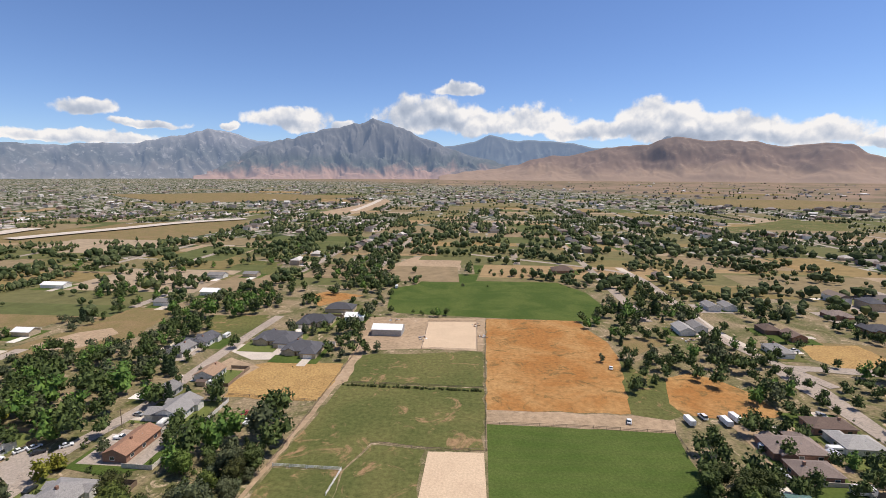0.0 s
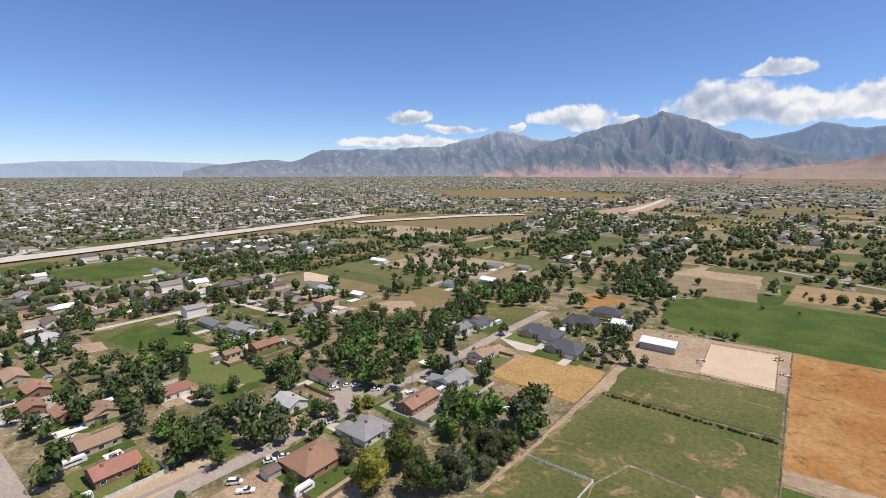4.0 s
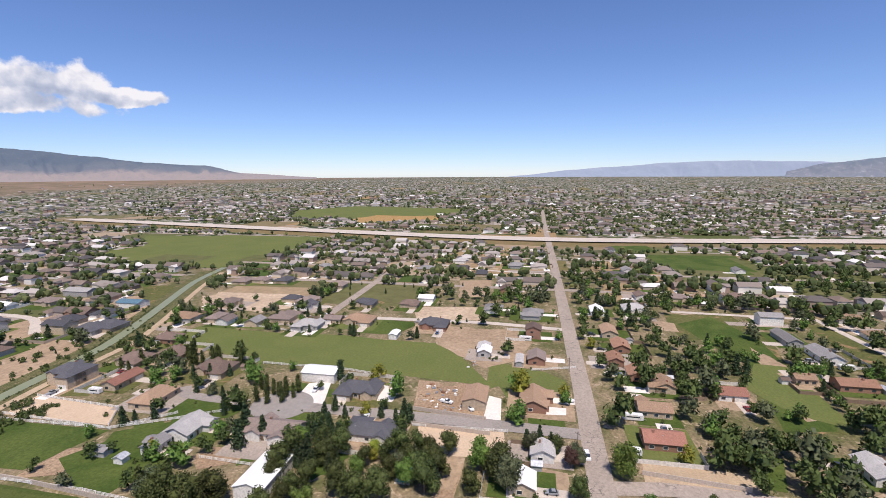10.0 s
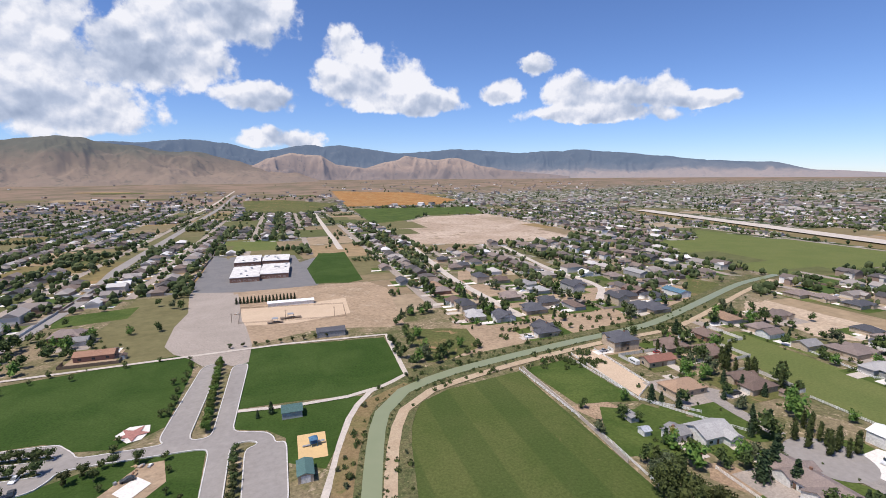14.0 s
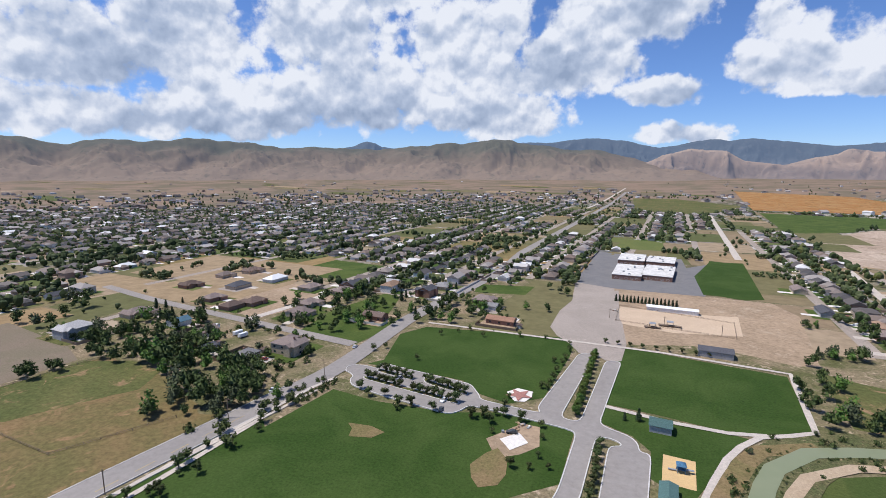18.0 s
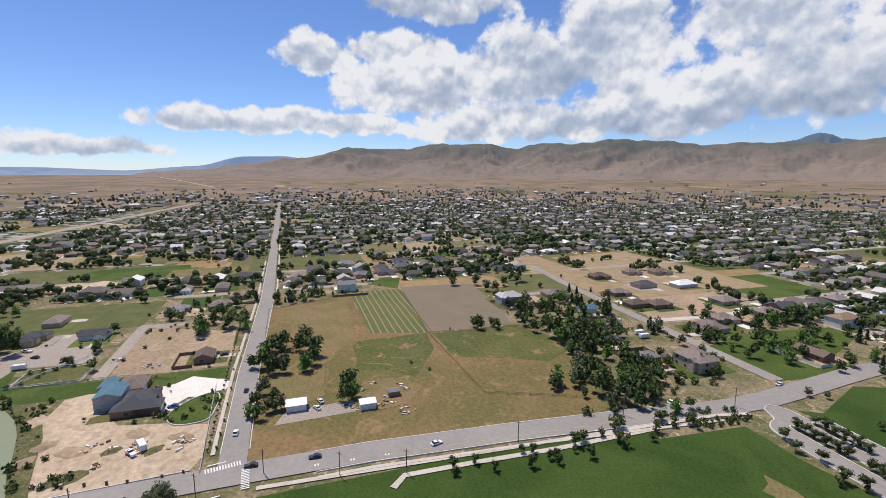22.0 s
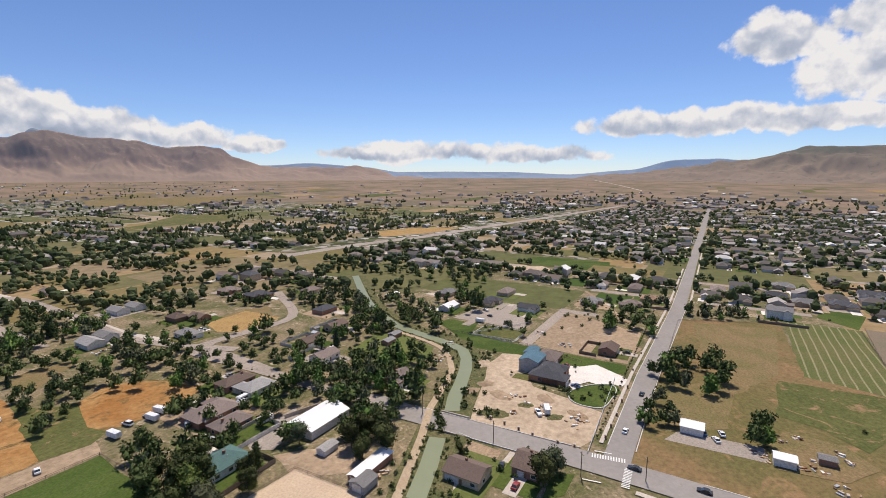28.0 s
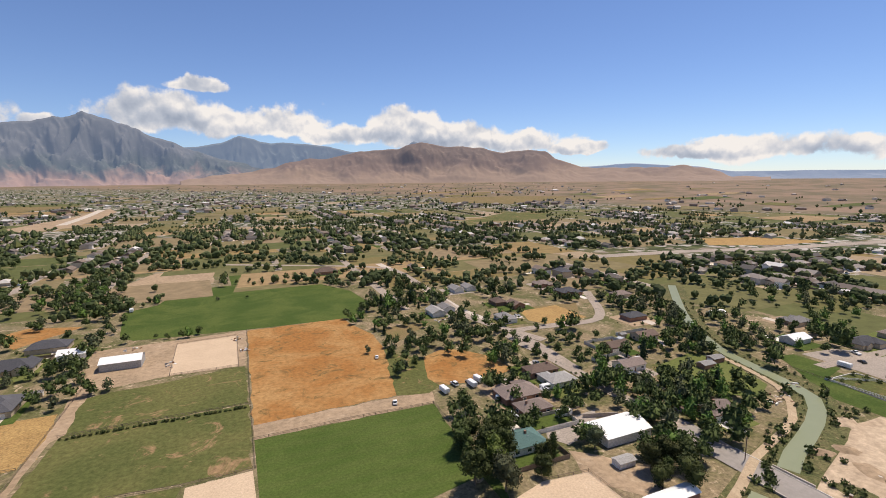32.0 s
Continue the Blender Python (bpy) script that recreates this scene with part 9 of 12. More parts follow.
trees('fresh', [(-84.0, 546.6, 8.5), (-84.8, 524.9, 7.9), (-80.2, 479.7, 8.7), (-209.2, 738.0, 7.2), (-190.2, 643.4, 9.2), (-244.7, 512.0, 7.1), (-274.1, 522.2, 8.6), (-180.6, 343.6, 9.4), (-171.0, 316.1, 8.4), (-105.3, 179.4, 7.6), (-167.4, 229.2, 8.4), (-390.6, 513.8, 9.7), (-185.7, 237.6, 9.3), (-221.2, 259.1, 8.7), (-186.6, 187.5, 10.0), (-185.6, 182.2, 11.0), (-227.8, 200.0, 7.0), (-420.5, 361.5, 8.1), (-117.3, 95.8, 7.7), (-238.5, 158.2, 9.0), (-237.4, 153.1, 10.0), (-180.1, 90.0, 9.4), (-227.6, 101.0, 9.9), (-262.7, 114.4, 8.4)])
trees('fresh', [(-322.3, 103.1, 7.9), (-498.9, 123.1, 8.3), (-202.5, 38.8, 7.0), (-350.2, 34.8, 10.0), (-189.4, 18.5, 9.0), (-184.0, 16.9, 8.0), (-212.5, 17.7, 10.0), (-366.6, 29.7, 9.0), (-337.1, 23.6, 8.0), (-151.5, -16.1, 8.9), (-214.8, -37.3, 8.0), (-214.9, -110.1, 9.0), (-225.8, -116.4, 8.0), (-145.5, -100.3, 10.3), (-211.3, -147.2, 9.0), (-229.3, -160.9, 9.9), (-197.8, -139.1, 6.0), (-217.2, -153.7, 9.0), (-214.6, -156.4, 10.0), (-201.5, -147.5, 7.0), (-148.3, -112.3, 7.6), (-132.7, -104.2, 8.5), (166.9, -308.5, 5.0), (151.6, -270.5, 7.0)])
trees('fresh', [(155.2, -275.2, 7.0), (192.9, -320.6, 9.8), (171.4, -251.9, 6.0), (231.4, -189.5, 7.8), (312.5, 73.6, 7.7), (453.4, 160.4, 6.8), (370.8, 133.9, 6.9), (401.4, 192.6, 6.5), (304.1, 170.8, 7.6), (220.5, 124.6, 9.8), (183.7, 113.4, 7.0), (181.2, 116.9, 7.0), (174.6, 139.6, 9.2), (183.7, 149.6, 8.5), (182.4, 159.3, 9.7), (171.2, 151.1, 9.1), (165.2, 150.2, 9.0), (314.4, 358.0, 7.3), (179.3, 339.3, 9.8), (165.5, 323.9, 10.0), (293.8, 577.8, 7.0), (350.6, 862.9, 7.0)])
trees('lime', [(-97.6, 114.5, 10.0), (-93.2, 109.3, 15.0), (-129.8, 151.5, 6.0), (-132.3, 151.1, 6.0), (-132.3, 146.2, 7.9), (-178.8, 184.1, 8.0), (-162.6, 74.2, 7.0), (-272.9, 64.5, 7.0), (-209.5, 39.3, 7.0), (-221.7, 22.0, 8.0), (-209.3, 20.7, 11.0), (-216.8, 19.3, 9.0), (-224.7, -48.2, 7.5), (-158.8, -34.8, 6.0), (-155.3, -34.5, 5.0), (-221.4, -50.2, 6.0), (-186.2, -45.3, 6.4), (-152.0, -115.0, 6.0)])
trees('red', [(-157.2, 33.8, 8.0)])
trees('conifer', [(-57.6, 470.6, 7.3), (-68.0, 425.9, 9.0), (-76.4, 420.6, 9.1), (-94.2, 485.8, 9.6), (-102.0, 479.8, 8.8), (-173.3, 597.2, 9.0), (-131.6, 450.6, 8.1), (-184.9, 597.4, 8.5), (-130.8, 357.8, 9.5), (-135.7, 369.6, 7.6), (-216.4, 551.5, 9.5), (-155.8, 393.4, 8.2), (-166.9, 350.4, 7.4), (-164.2, 320.6, 7.7), (-161.0, 309.4, 7.2), (-156.3, 296.0, 8.4), (-169.1, 307.1, 7.3), (-110.9, 199.9, 8.9), (-234.1, 412.5, 7.3), (-119.3, 199.5, 11.0), (-153.5, 233.8, 8.7), (-159.7, 234.9, 7.8), (-324.6, 472.8, 7.6), (-276.4, 390.8, 8.4)])
trees('conifer', [(-187.9, 224.1, 11.4), (-188.8, 220.5, 7.8), (-417.0, 376.7, 7.9), (-403.7, 357.1, 7.6), (-391.2, 316.7, 8.9), (-393.7, 294.9, 9.4), (-241.4, 132.9, 10.7), (-242.1, 128.6, 11.8), (-254.0, 100.5, 8.0), (-314.7, 96.2, 6.5), (-510.2, 129.5, 7.1), (-439.3, 103.5, 7.5), (-168.6, 28.4, 7.0), (-173.1, 24.9, 7.0), (-389.3, 47.3, 4.8), (-405.1, 48.8, 4.7), (-421.7, 49.3, 3.1), (-168.7, 19.6, 7.7), (-387.0, 40.7, 4.9), (-418.1, 34.0, 4.7), (-346.5, 27.3, 6.0), (-398.6, 29.6, 4.1), (-417.6, 25.4, 4.0), (-416.1, 19.4, 3.4)])
trees('conifer', [(-419.3, 14.8, 3.3), (-410.9, -5.9, 2.5), (-317.1, -9.3, 3.0), (-423.1, -17.7, 3.7), (-402.6, -26.6, 4.3), (-142.9, -11.5, 9.2), (-386.8, -31.6, 2.7), (-420.1, -35.3, 4.1), (-395.3, -36.6, 4.8), (-397.4, -40.3, 3.5), (-418.0, -47.9, 4.1), (-428.5, -50.0, 3.4), (-407.1, -50.7, 2.5), (-184.7, -26.3, 7.0), (-181.9, -26.2, 9.0), (-413.5, -61.0, 3.4), (-186.5, -29.1, 9.0), (-178.0, -28.8, 8.0), (-415.0, -69.7, 4.5), (-181.4, -31.8, 7.0), (-390.1, -81.3, 4.8), (-185.2, -38.7, 7.0), (-419.9, -109.9, 3.3), (-420.1, -120.4, 4.7)])
trees('conifer', [(-402.1, -115.6, 4.4), (-381.3, -109.7, 3.4), (-184.3, -53.8, 6.0), (-161.1, -48.1, 7.0), (-220.3, -67.0, 11.0), (-165.6, -50.9, 8.7), (-158.4, -49.4, 6.3), (-153.8, -48.0, 6.7), (-189.1, -59.5, 8.0), (-161.5, -51.2, 7.0), (-168.1, -53.7, 7.1), (-155.3, -50.5, 7.5), (-175.8, -57.4, 6.5), (-148.7, -48.7, 7.0), (-172.5, -56.6, 9.0), (-159.6, -53.3, 8.0), (-162.6, -54.5, 7.3), (-167.2, -56.3, 7.0), (-180.7, -61.2, 9.0), (-169.9, -58.5, 8.1), (-155.8, -54.5, 8.0), (-175.4, -62.0, 7.0), (-162.6, -57.7, 6.8), (-171.9, -61.5, 8.2)])
trees('conifer', [(-165.5, -59.3, 9.0), (-168.7, -60.9, 6.9), (-150.8, -54.7, 7.0), (-175.2, -65.9, 6.1), (-169.7, -63.9, 7.1), (-155.6, -58.7, 10.0), (-162.0, -61.2, 7.8), (-152.6, -57.9, 6.3), (-146.8, -56.1, 13.0), (-165.8, -65.0, 6.3), (-162.9, -64.6, 8.4), (-157.1, -62.3, 7.0), (-149.6, -60.2, 9.0), (-167.5, -88.5, 11.1), (-158.8, -86.4, 12.2), (-197.0, -108.9, 6.0), (-181.5, -105.1, 6.0), (-197.3, -114.8, 6.0), (-200.4, -129.5, 6.0), (-148.6, -115.1, 7.0), (-172.8, -138.4, 6.0), (-170.3, -141.3, 7.0), (-133.1, -133.0, 5.0), (-18.2, -200.4, 6.0)])
trees('conifer', [(-12.8, -198.8, 4.0), (118.0, -347.5, 8.9), (114.0, -304.6, 8.3), (126.2, -304.1, 6.7), (190.4, -254.3, 8.3), (176.7, -183.5, 8.9), (217.4, -187.5, 6.9), (217.1, 122.0, 9.2), (270.9, 168.6, 9.0), (176.5, 143.2, 9.0), (180.3, 147.0, 8.8), (322.5, 317.2, 6.3), (412.7, 587.8, 8.9), (298.9, 615.3, 9.4), (309.0, 637.5, 7.9), (367.8, 775.1, 9.4), (167.2, 353.8, 8.3), (170.9, 380.3, 8.2), (328.8, 762.2, 9.8), (160.3, 392.7, 8.6)])
trees('poplar', [(-68.4, 158.1, 9.0), (-203.8, -81.7, 10.2), (-199.1, -82.2, 8.0), (-202.9, -87.0, 9.6), (-199.4, -85.8, 9.0), (-199.6, -89.4, 8.0), (-200.8, -92.2, 9.0), (-205.1, -97.4, 9.2), (-201.0, -95.8, 8.0), (-205.8, -100.6, 8.5), (-230.1, -117.0, 9.0), (-251.8, -134.6, 8.0), (-233.8, -125.5, 11.0), (-246.5, -133.6, 9.0), (-234.6, -138.1, 11.0), (-238.1, -141.4, 10.0), (-231.8, -145.9, 9.0), (-231.1, -149.3, 9.0), (-242.8, -157.5, 12.1), (-232.2, -152.3, 13.0), (-237.4, -157.7, 10.0), (-215.2, -174.5, 9.0), (-221.0, -183.7, 8.0)])
trees('young', [(-21.9, -165.6, 4.0), (-20.6, -162.1, 4.0), (-4.0, -148.5, 4.0), (-3.7, -154.9, 4.0), (-3.7, -165.3, 5.0), (-2.7, -173.2, 4.0), (16.0, -268.9, 4.0), (16.8, -281.0, 3.0), (16.6, -256.4, 4.0), (17.5, -248.7, 4.0), (12.0, -154.5, 3.0), (19.3, -238.1, 4.0), (19.8, -228.1, 5.0), (21.8, -249.5, 4.0), (20.4, -222.0, 4.0), (16.6, -172.8, 3.0), (21.1, -216.2, 4.0), (16.2, -160.1, 3.0), (18.5, -181.2, 4.0), (23.6, -216.6, 4.0), (31.6, -285.7, 3.0), (18.1, -152.4, 3.0), (24.9, -151.2, 5.0), (47.1, -283.8, 4.0)])
trees('young', [(35.8, -201.5, 3.0), (35.8, -193.4, 4.0), (35.3, -188.4, 3.0), (37.7, -184.5, 4.0), (35.8, -170.5, 3.0), (46.3, -214.9, 3.0), (42.8, -189.9, 3.0), (51.1, -210.3, 3.0), (68.3, -275.7, 4.0), (45.3, -177.7, 4.0), (79.7, -284.9, 4.0), (85.5, -278.7, 3.0), (94.3, -270.0, 4.0), (63.8, -182.1, 5.0), (64.2, -178.7, 5.0), (92.2, -228.0, 4.0), (75.2, -183.8, 5.0), (73.0, -176.2, 4.0), (79.1, -174.1, 4.0), (86.5, -180.7, 4.0), (116.0, -237.6, 4.0), (89.9, -180.1, 4.0), (120.8, -232.2, 5.0), (94.4, -181.0, 4.0)])
trees('young', [(97.9, -179.6, 4.0), (103.2, -184.0, 4.0), (121.5, -162.5, 4.0), (124.7, -163.7, 5.0), (124.5, -161.8, 5.0), (128.1, -157.4, 4.0), (155.2, -190.5, 6.0), (131.8, -154.8, 5.0), (131.1, -153.0, 6.0), (125.6, -146.2, 6.0), (121.8, -140.0, 4.0), (140.2, -158.5, 4.0), (123.7, -127.1, 6.0), (133.6, -135.3, 6.0), (126.8, -127.6, 5.0), (132.6, -131.6, 7.0), (142.6, -140.7, 6.0), (131.9, -124.0, 4.0), (122.8, -111.3, 5.0), (131.4, -114.7, 6.0), (127.3, -108.2, 3.0), (130.6, -110.9, 6.0), (124.1, -98.9, 4.0), (127.4, -100.3, 4.0)])
trees('young', [(127.4, -97.7, 4.0), (133.2, -94.5, 4.0), (126.2, -89.2, 5.0), (135.1, -90.5, 4.0), (129.6, -76.9, 4.0), (135.6, -72.5, 4.0), (132.7, -63.2, 4.0), (136.0, -63.9, 5.0)])
trees('grey', [(-51.3, 451.9, 9.7), (-77.6, 540.8, 9.0), (-87.4, 399.9, 9.3), (-124.6, 473.9, 7.5), (-197.4, 714.1, 9.3), (-178.0, 613.8, 9.0), (-139.8, 348.1, 8.1), (-64.9, 149.8, 5.8), (-63.1, 145.2, 5.1), (-67.2, 153.8, 6.8), (-63.5, 139.9, 8.0), (-64.4, 137.7, 5.6), (-69.8, 147.4, 11.9), (-71.7, 149.9, 7.9), (-69.7, 143.4, 5.1), (-67.0, 137.8, 5.4), (-65.7, 134.5, 8.1), (-178.5, 361.5, 9.4), (-69.0, 137.0, 5.5), (-68.9, 134.5, 15.0), (-91.2, 176.9, 6.7), (-74.5, 144.5, 6.2), (-232.7, 425.5, 8.2), (-71.0, 125.6, 15.0)])
trees('grey', [(-286.6, 503.9, 7.5), (-172.7, 289.7, 8.5), (-148.6, 244.0, 9.1), (-308.6, 505.3, 8.7), (-175.7, 281.7, 7.8), (-173.5, 251.7, 9.0), (-245.1, 351.4, 6.9), (-154.4, 220.8, 8.8), (-190.3, 265.4, 8.1), (-170.2, 233.0, 8.7), (-160.3, 219.2, 10.7), (-289.1, 395.2, 7.1), (-234.5, 311.4, 6.7), (-242.1, 309.5, 6.8), (-237.5, 298.6, 6.9), (-217.8, 255.3, 7.4), (-200.6, 229.1, 9.1), (-201.2, 224.4, 7.7), (-111.3, 116.9, 8.9), (-193.7, 201.3, 9.0), (-221.3, 226.3, 7.7), (-135.3, 134.8, 6.9), (-139.3, 137.3, 6.9), (-135.2, 122.9, 9.5)])
trees('grey', [(-387.9, 346.2, 7.1), (-394.4, 348.3, 9.6), (-391.7, 344.4, 8.2), (-161.3, 112.7, 15.0), (-481.0, 298.0, 8.3), (-162.5, 100.6, 8.3), (-193.5, 115.9, 9.8), (-449.7, 266.5, 7.1), (-160.5, 95.1, 8.6), (-517.3, 301.8, 8.4), (-295.9, 163.5, 11.6), (-237.6, 120.1, 10.6), (-184.5, 90.9, 9.3), (-238.1, 109.9, 9.5), (-250.5, 102.6, 7.0), (-308.1, 107.2, 6.8), (-331.3, 113.3, 6.9), (-327.4, 105.3, 6.0), (-433.1, 83.5, 10.0), (-149.9, -24.6, 7.1), (-123.8, -98.5, 10.8), (72.8, -338.7, 6.1), (133.2, -324.6, 7.0), (120.8, -285.9, 8.5)])
trees('grey', [(176.3, -327.2, 9.5), (140.8, -162.2, 8.8), (150.0, -146.6, 8.6), (147.4, -143.6, 8.0), (225.0, -206.4, 6.6), (236.4, -202.0, 8.5), (170.3, -143.2, 9.0), (173.3, -143.5, 8.0), (445.3, 148.5, 6.9), (426.1, 153.3, 7.4), (433.2, 167.0, 6.8), (451.7, 190.8, 8.7), (434.7, 184.5, 7.0), (306.7, 143.8, 6.2), (214.8, 127.0, 8.4), (253.7, 152.7, 8.6), (185.5, 118.8, 10.2), (311.4, 211.3, 7.3), (284.5, 194.6, 11.8), (293.5, 201.3, 9.5), (314.0, 216.0, 7.6), (163.3, 123.8, 8.9), (324.1, 253.7, 6.3), (293.1, 262.9, 6.6)])
trees('grey', [(289.5, 262.7, 8.0), (324.3, 299.3, 6.6), (296.5, 389.0, 6.3), (471.4, 662.9, 8.9), (453.8, 653.5, 9.5), (456.6, 748.7, 7.6), (265.2, 481.3, 8.2), (170.0, 318.3, 7.6), (175.6, 330.0, 8.7), (326.3, 652.3, 8.0), (423.4, 890.3, 8.6), (378.4, 904.4, 7.1)])
trees('round', [(-145.2, -64.6, 11), (-151.9, -63.2, 12), (-159.9, -63.0, 10), (-172.4, -60.8, 9), (-128.8, -60.1, 11), (-134.2, -54.9, 12), (-138.5, -51.1, 12), (-158.9, -47.2, 10), (-161.9, -55.4, 9), (-133.1, -35.6, 12), (-135.2, -28.9, 11), (-139.1, -20.2, 13), (-139.8, -14.5, 12), (-146.3, -10.1, 11), (-142.7, -25.2, 9), (-137.4, -41.9, 11), (-127.5, -49.8, 9), (-124.1, -60.7, 10), (-145.8, -38.0, 8), (-161.8, -8.6, 9)])
trees('poplar', [(-129.8, -102.5, 12), (-124.9, -87.5, 13), (-123.0, -81.9, 13), (-129.3, -80.1, 12), (-136.8, -98.2, 11), (-235.3, -153.6, 13), (-231.8, -140.1, 12), (-242.2, -131.3, 11), (-192.7, -91.6, 10), (-194.5, -85.6, 11), (-193.5, -96.8, 10), (-229.5, -178.8, 10), (-126.8, -85.3, 11), (-123.0, -78.5, 11)])
trees('fresh', [(-208.2, -154.9, 10), (-211.2, -105.3, 11), (-202.9, -36.1, 10), (-149.4, -103.0, 9), (-164.8, -97.4, 8), (-228.5, -94.7, 6)])
trees('conifer', [(-170.0, -141.3, 9), (-176.3, -132.5, 8), (-185.4, -107.0, 9), (-193.3, -105.6, 9), (-174.1, -91.5, 11), (-166.2, -80.5, 10), (-214.5, -139.8, 8), (-216.8, -132.5, 8), (-219.5, -123.8, 7)])
trees('round', [(79.1, 116.7, 14), (88.5, 118.6, 14), (85.4, 135.1, 12), (89.1, 147.0, 11), (93.8, 132.2, 12), (86.1, 109.3, 13), (74.9, 116.5, 13), (151.6, 145.2, 13), (160.2, 117.9, 11), (142.3, 92.9, 11), (137.6, 81.7, 12), (148.2, 84.3, 11), (159.8, 110.8, 10), (154.2, 96.0, 10)])
trees('round', [(121.8, 138.4, 8), (128.8, 113.0, 9), (124.9, 155.5, 8), (144.4, 152.9, 8), (98.5, 150.1, 9), (95.4, 159.7, 8), (180.0, 90.8, 9), (187.7, 106.9, 8), (111.3, 238.7, 9), (113.8, 224.6, 8), (131.0, 232.2, 9), (134.3, 214.2, 10), (138.2, 198.7, 9), (91.9, 208.7, 8)])
trees('poplar', [(110.3, 114.7, 12), (106.2, 113.1, 11)])
trees('shrub', [(-65.1, 147.0, 2.7), (-65.3, 144.7, 2.9), (-69.5, 152.6, 2.7), (-69.4, 140.0, 3.4), (-71.9, 144.7, 2.5), (-73.4, 147.4, 4.0), (-70.6, 141.2, 3.6), (-75.6, 149.6, 2.5), (-75.4, 146.7, 2.9), (-73.7, 142.2, 2.5), (-79.0, 152.2, 3.5), (-76.8, 141.8, 2.5), (-76.5, 139.4, 3.7), (-83.2, 149.2, 2.2), (-78.2, 138.8, 2.7), (-87.3, 151.7, 2.3), (-80.9, 140.1, 2.2), (-83.4, 143.7, 2.8), (-81.0, 137.6, 2.2), (-84.0, 137.6, 4.0), (-153.1, 130.8, 3.8), (-328.5, -135.3, 1.9), (-338.0, -140.4, 1.5), (-300.7, -126.6, 2.7)])
trees('shrub', [(-324.7, -139.1, 2.0), (-300.7, -130.2, 2.8), (-325.1, -146.9, 2.4), (-298.3, -139.8, 2.2), (-315.8, -153.9, 2.1), (-327.4, -163.1, 1.9), (-334.0, -169.6, 2.9), (-312.7, -159.6, 2.7), (-313.1, -161.5, 2.7), (-334.0, -176.8, 2.5), (-332.1, -181.2, 2.1), (-318.3, -176.4, 2.1), (-313.6, -176.9, 2.8), (-318.1, -185.0, 1.9), (-317.8, -188.2, 2.1), (-320.8, -191.1, 2.2), (-325.9, -197.4, 1.7), (-283.4, -175.6, 1.8), (-288.1, -178.9, 1.6), (-301.9, -188.0, 3.3), (-302.6, -190.3, 3.7), (-273.7, -175.5, 3.7), (-298.7, -194.8, 3.4), (-267.2, -179.8, 4.0)])
trees('shrub', [(-252.0, -176.9, 2.9), (-286.5, -202.5, 3.4), (-238.4, -177.1, 3.2), (-260.3, -198.0, 1.8), (-240.6, -191.1, 3.1), (-265.3, -214.1, 2.4), (-247.4, -202.6, 2.5), (-258.3, -212.3, 4.0), (-238.2, -197.4, 2.0), (-254.6, -212.8, 3.0), (-225.6, -197.3, 3.0), (-243.7, -216.1, 2.0), (-233.1, -213.0, 3.6), (-243.6, -225.3, 3.3), (-251.8, -234.4, 3.4), (-246.3, -230.7, 1.6), (-251.1, -237.4, 2.7), (-233.6, -225.7, 2.2), (-244.7, -236.7, 2.9), (-234.9, -232.3, 2.5), (-182.3, -182.1, 2.4), (-244.8, -246.2, 3.2), (-181.7, -184.4, 2.3), (-209.4, -212.8, 2.4)])
trees('shrub', [(-222.4, -227.3, 2.7), (-217.6, -223.1, 3.9), (-181.9, -186.7, 1.7), (-178.9, -185.5, 3.3), (-235.1, -244.4, 3.7), (-173.9, -181.3, 3.3), (-176.3, -184.7, 3.0), (-174.7, -183.5, 3.1), (-233.4, -245.2, 3.4), (-228.2, -240.4, 2.6), (-176.6, -187.9, 3.4), (-217.3, -232.1, 2.3), (-183.8, -196.8, 4.0), (-172.6, -186.0, 3.8), (-174.4, -188.2, 1.8), (-181.0, -195.9, 2.6), (-227.4, -246.5, 3.9), (-173.5, -190.0, 3.4), (-184.8, -202.6, 1.6), (-169.2, -185.9, 1.7), (-179.2, -197.2, 3.2), (-167.0, -183.9, 2.5), (-170.8, -189.0, 3.3), (-228.7, -254.2, 2.8)])
trees('shrub', [(-209.6, -233.3, 2.9), (-181.2, -201.8, 3.0), (-177.4, -198.2, 1.5), (-178.8, -199.9, 1.6), (-167.0, -188.6, 3.6), (-169.2, -193.9, 2.6), (-222.9, -255.5, 2.4), (-165.0, -189.4, 2.6), (-172.9, -199.7, 2.0), (-165.2, -191.2, 2.5), (-159.3, -185.1, 3.0), (-167.8, -196.5, 2.5), (-165.3, -193.8, 2.9), (-223.1, -265.9, 2.2), (-165.5, -197.8, 3.3), (-213.3, -255.0, 4.0), (-163.6, -196.0, 1.8), (-163.7, -198.1, 1.5), (-164.5, -199.7, 1.9), (-200.1, -243.3, 3.7), (-213.4, -259.6, 2.9), (-159.3, -197.0, 3.5), (-198.9, -246.6, 3.7), (-178.3, -225.3, 2.4)])
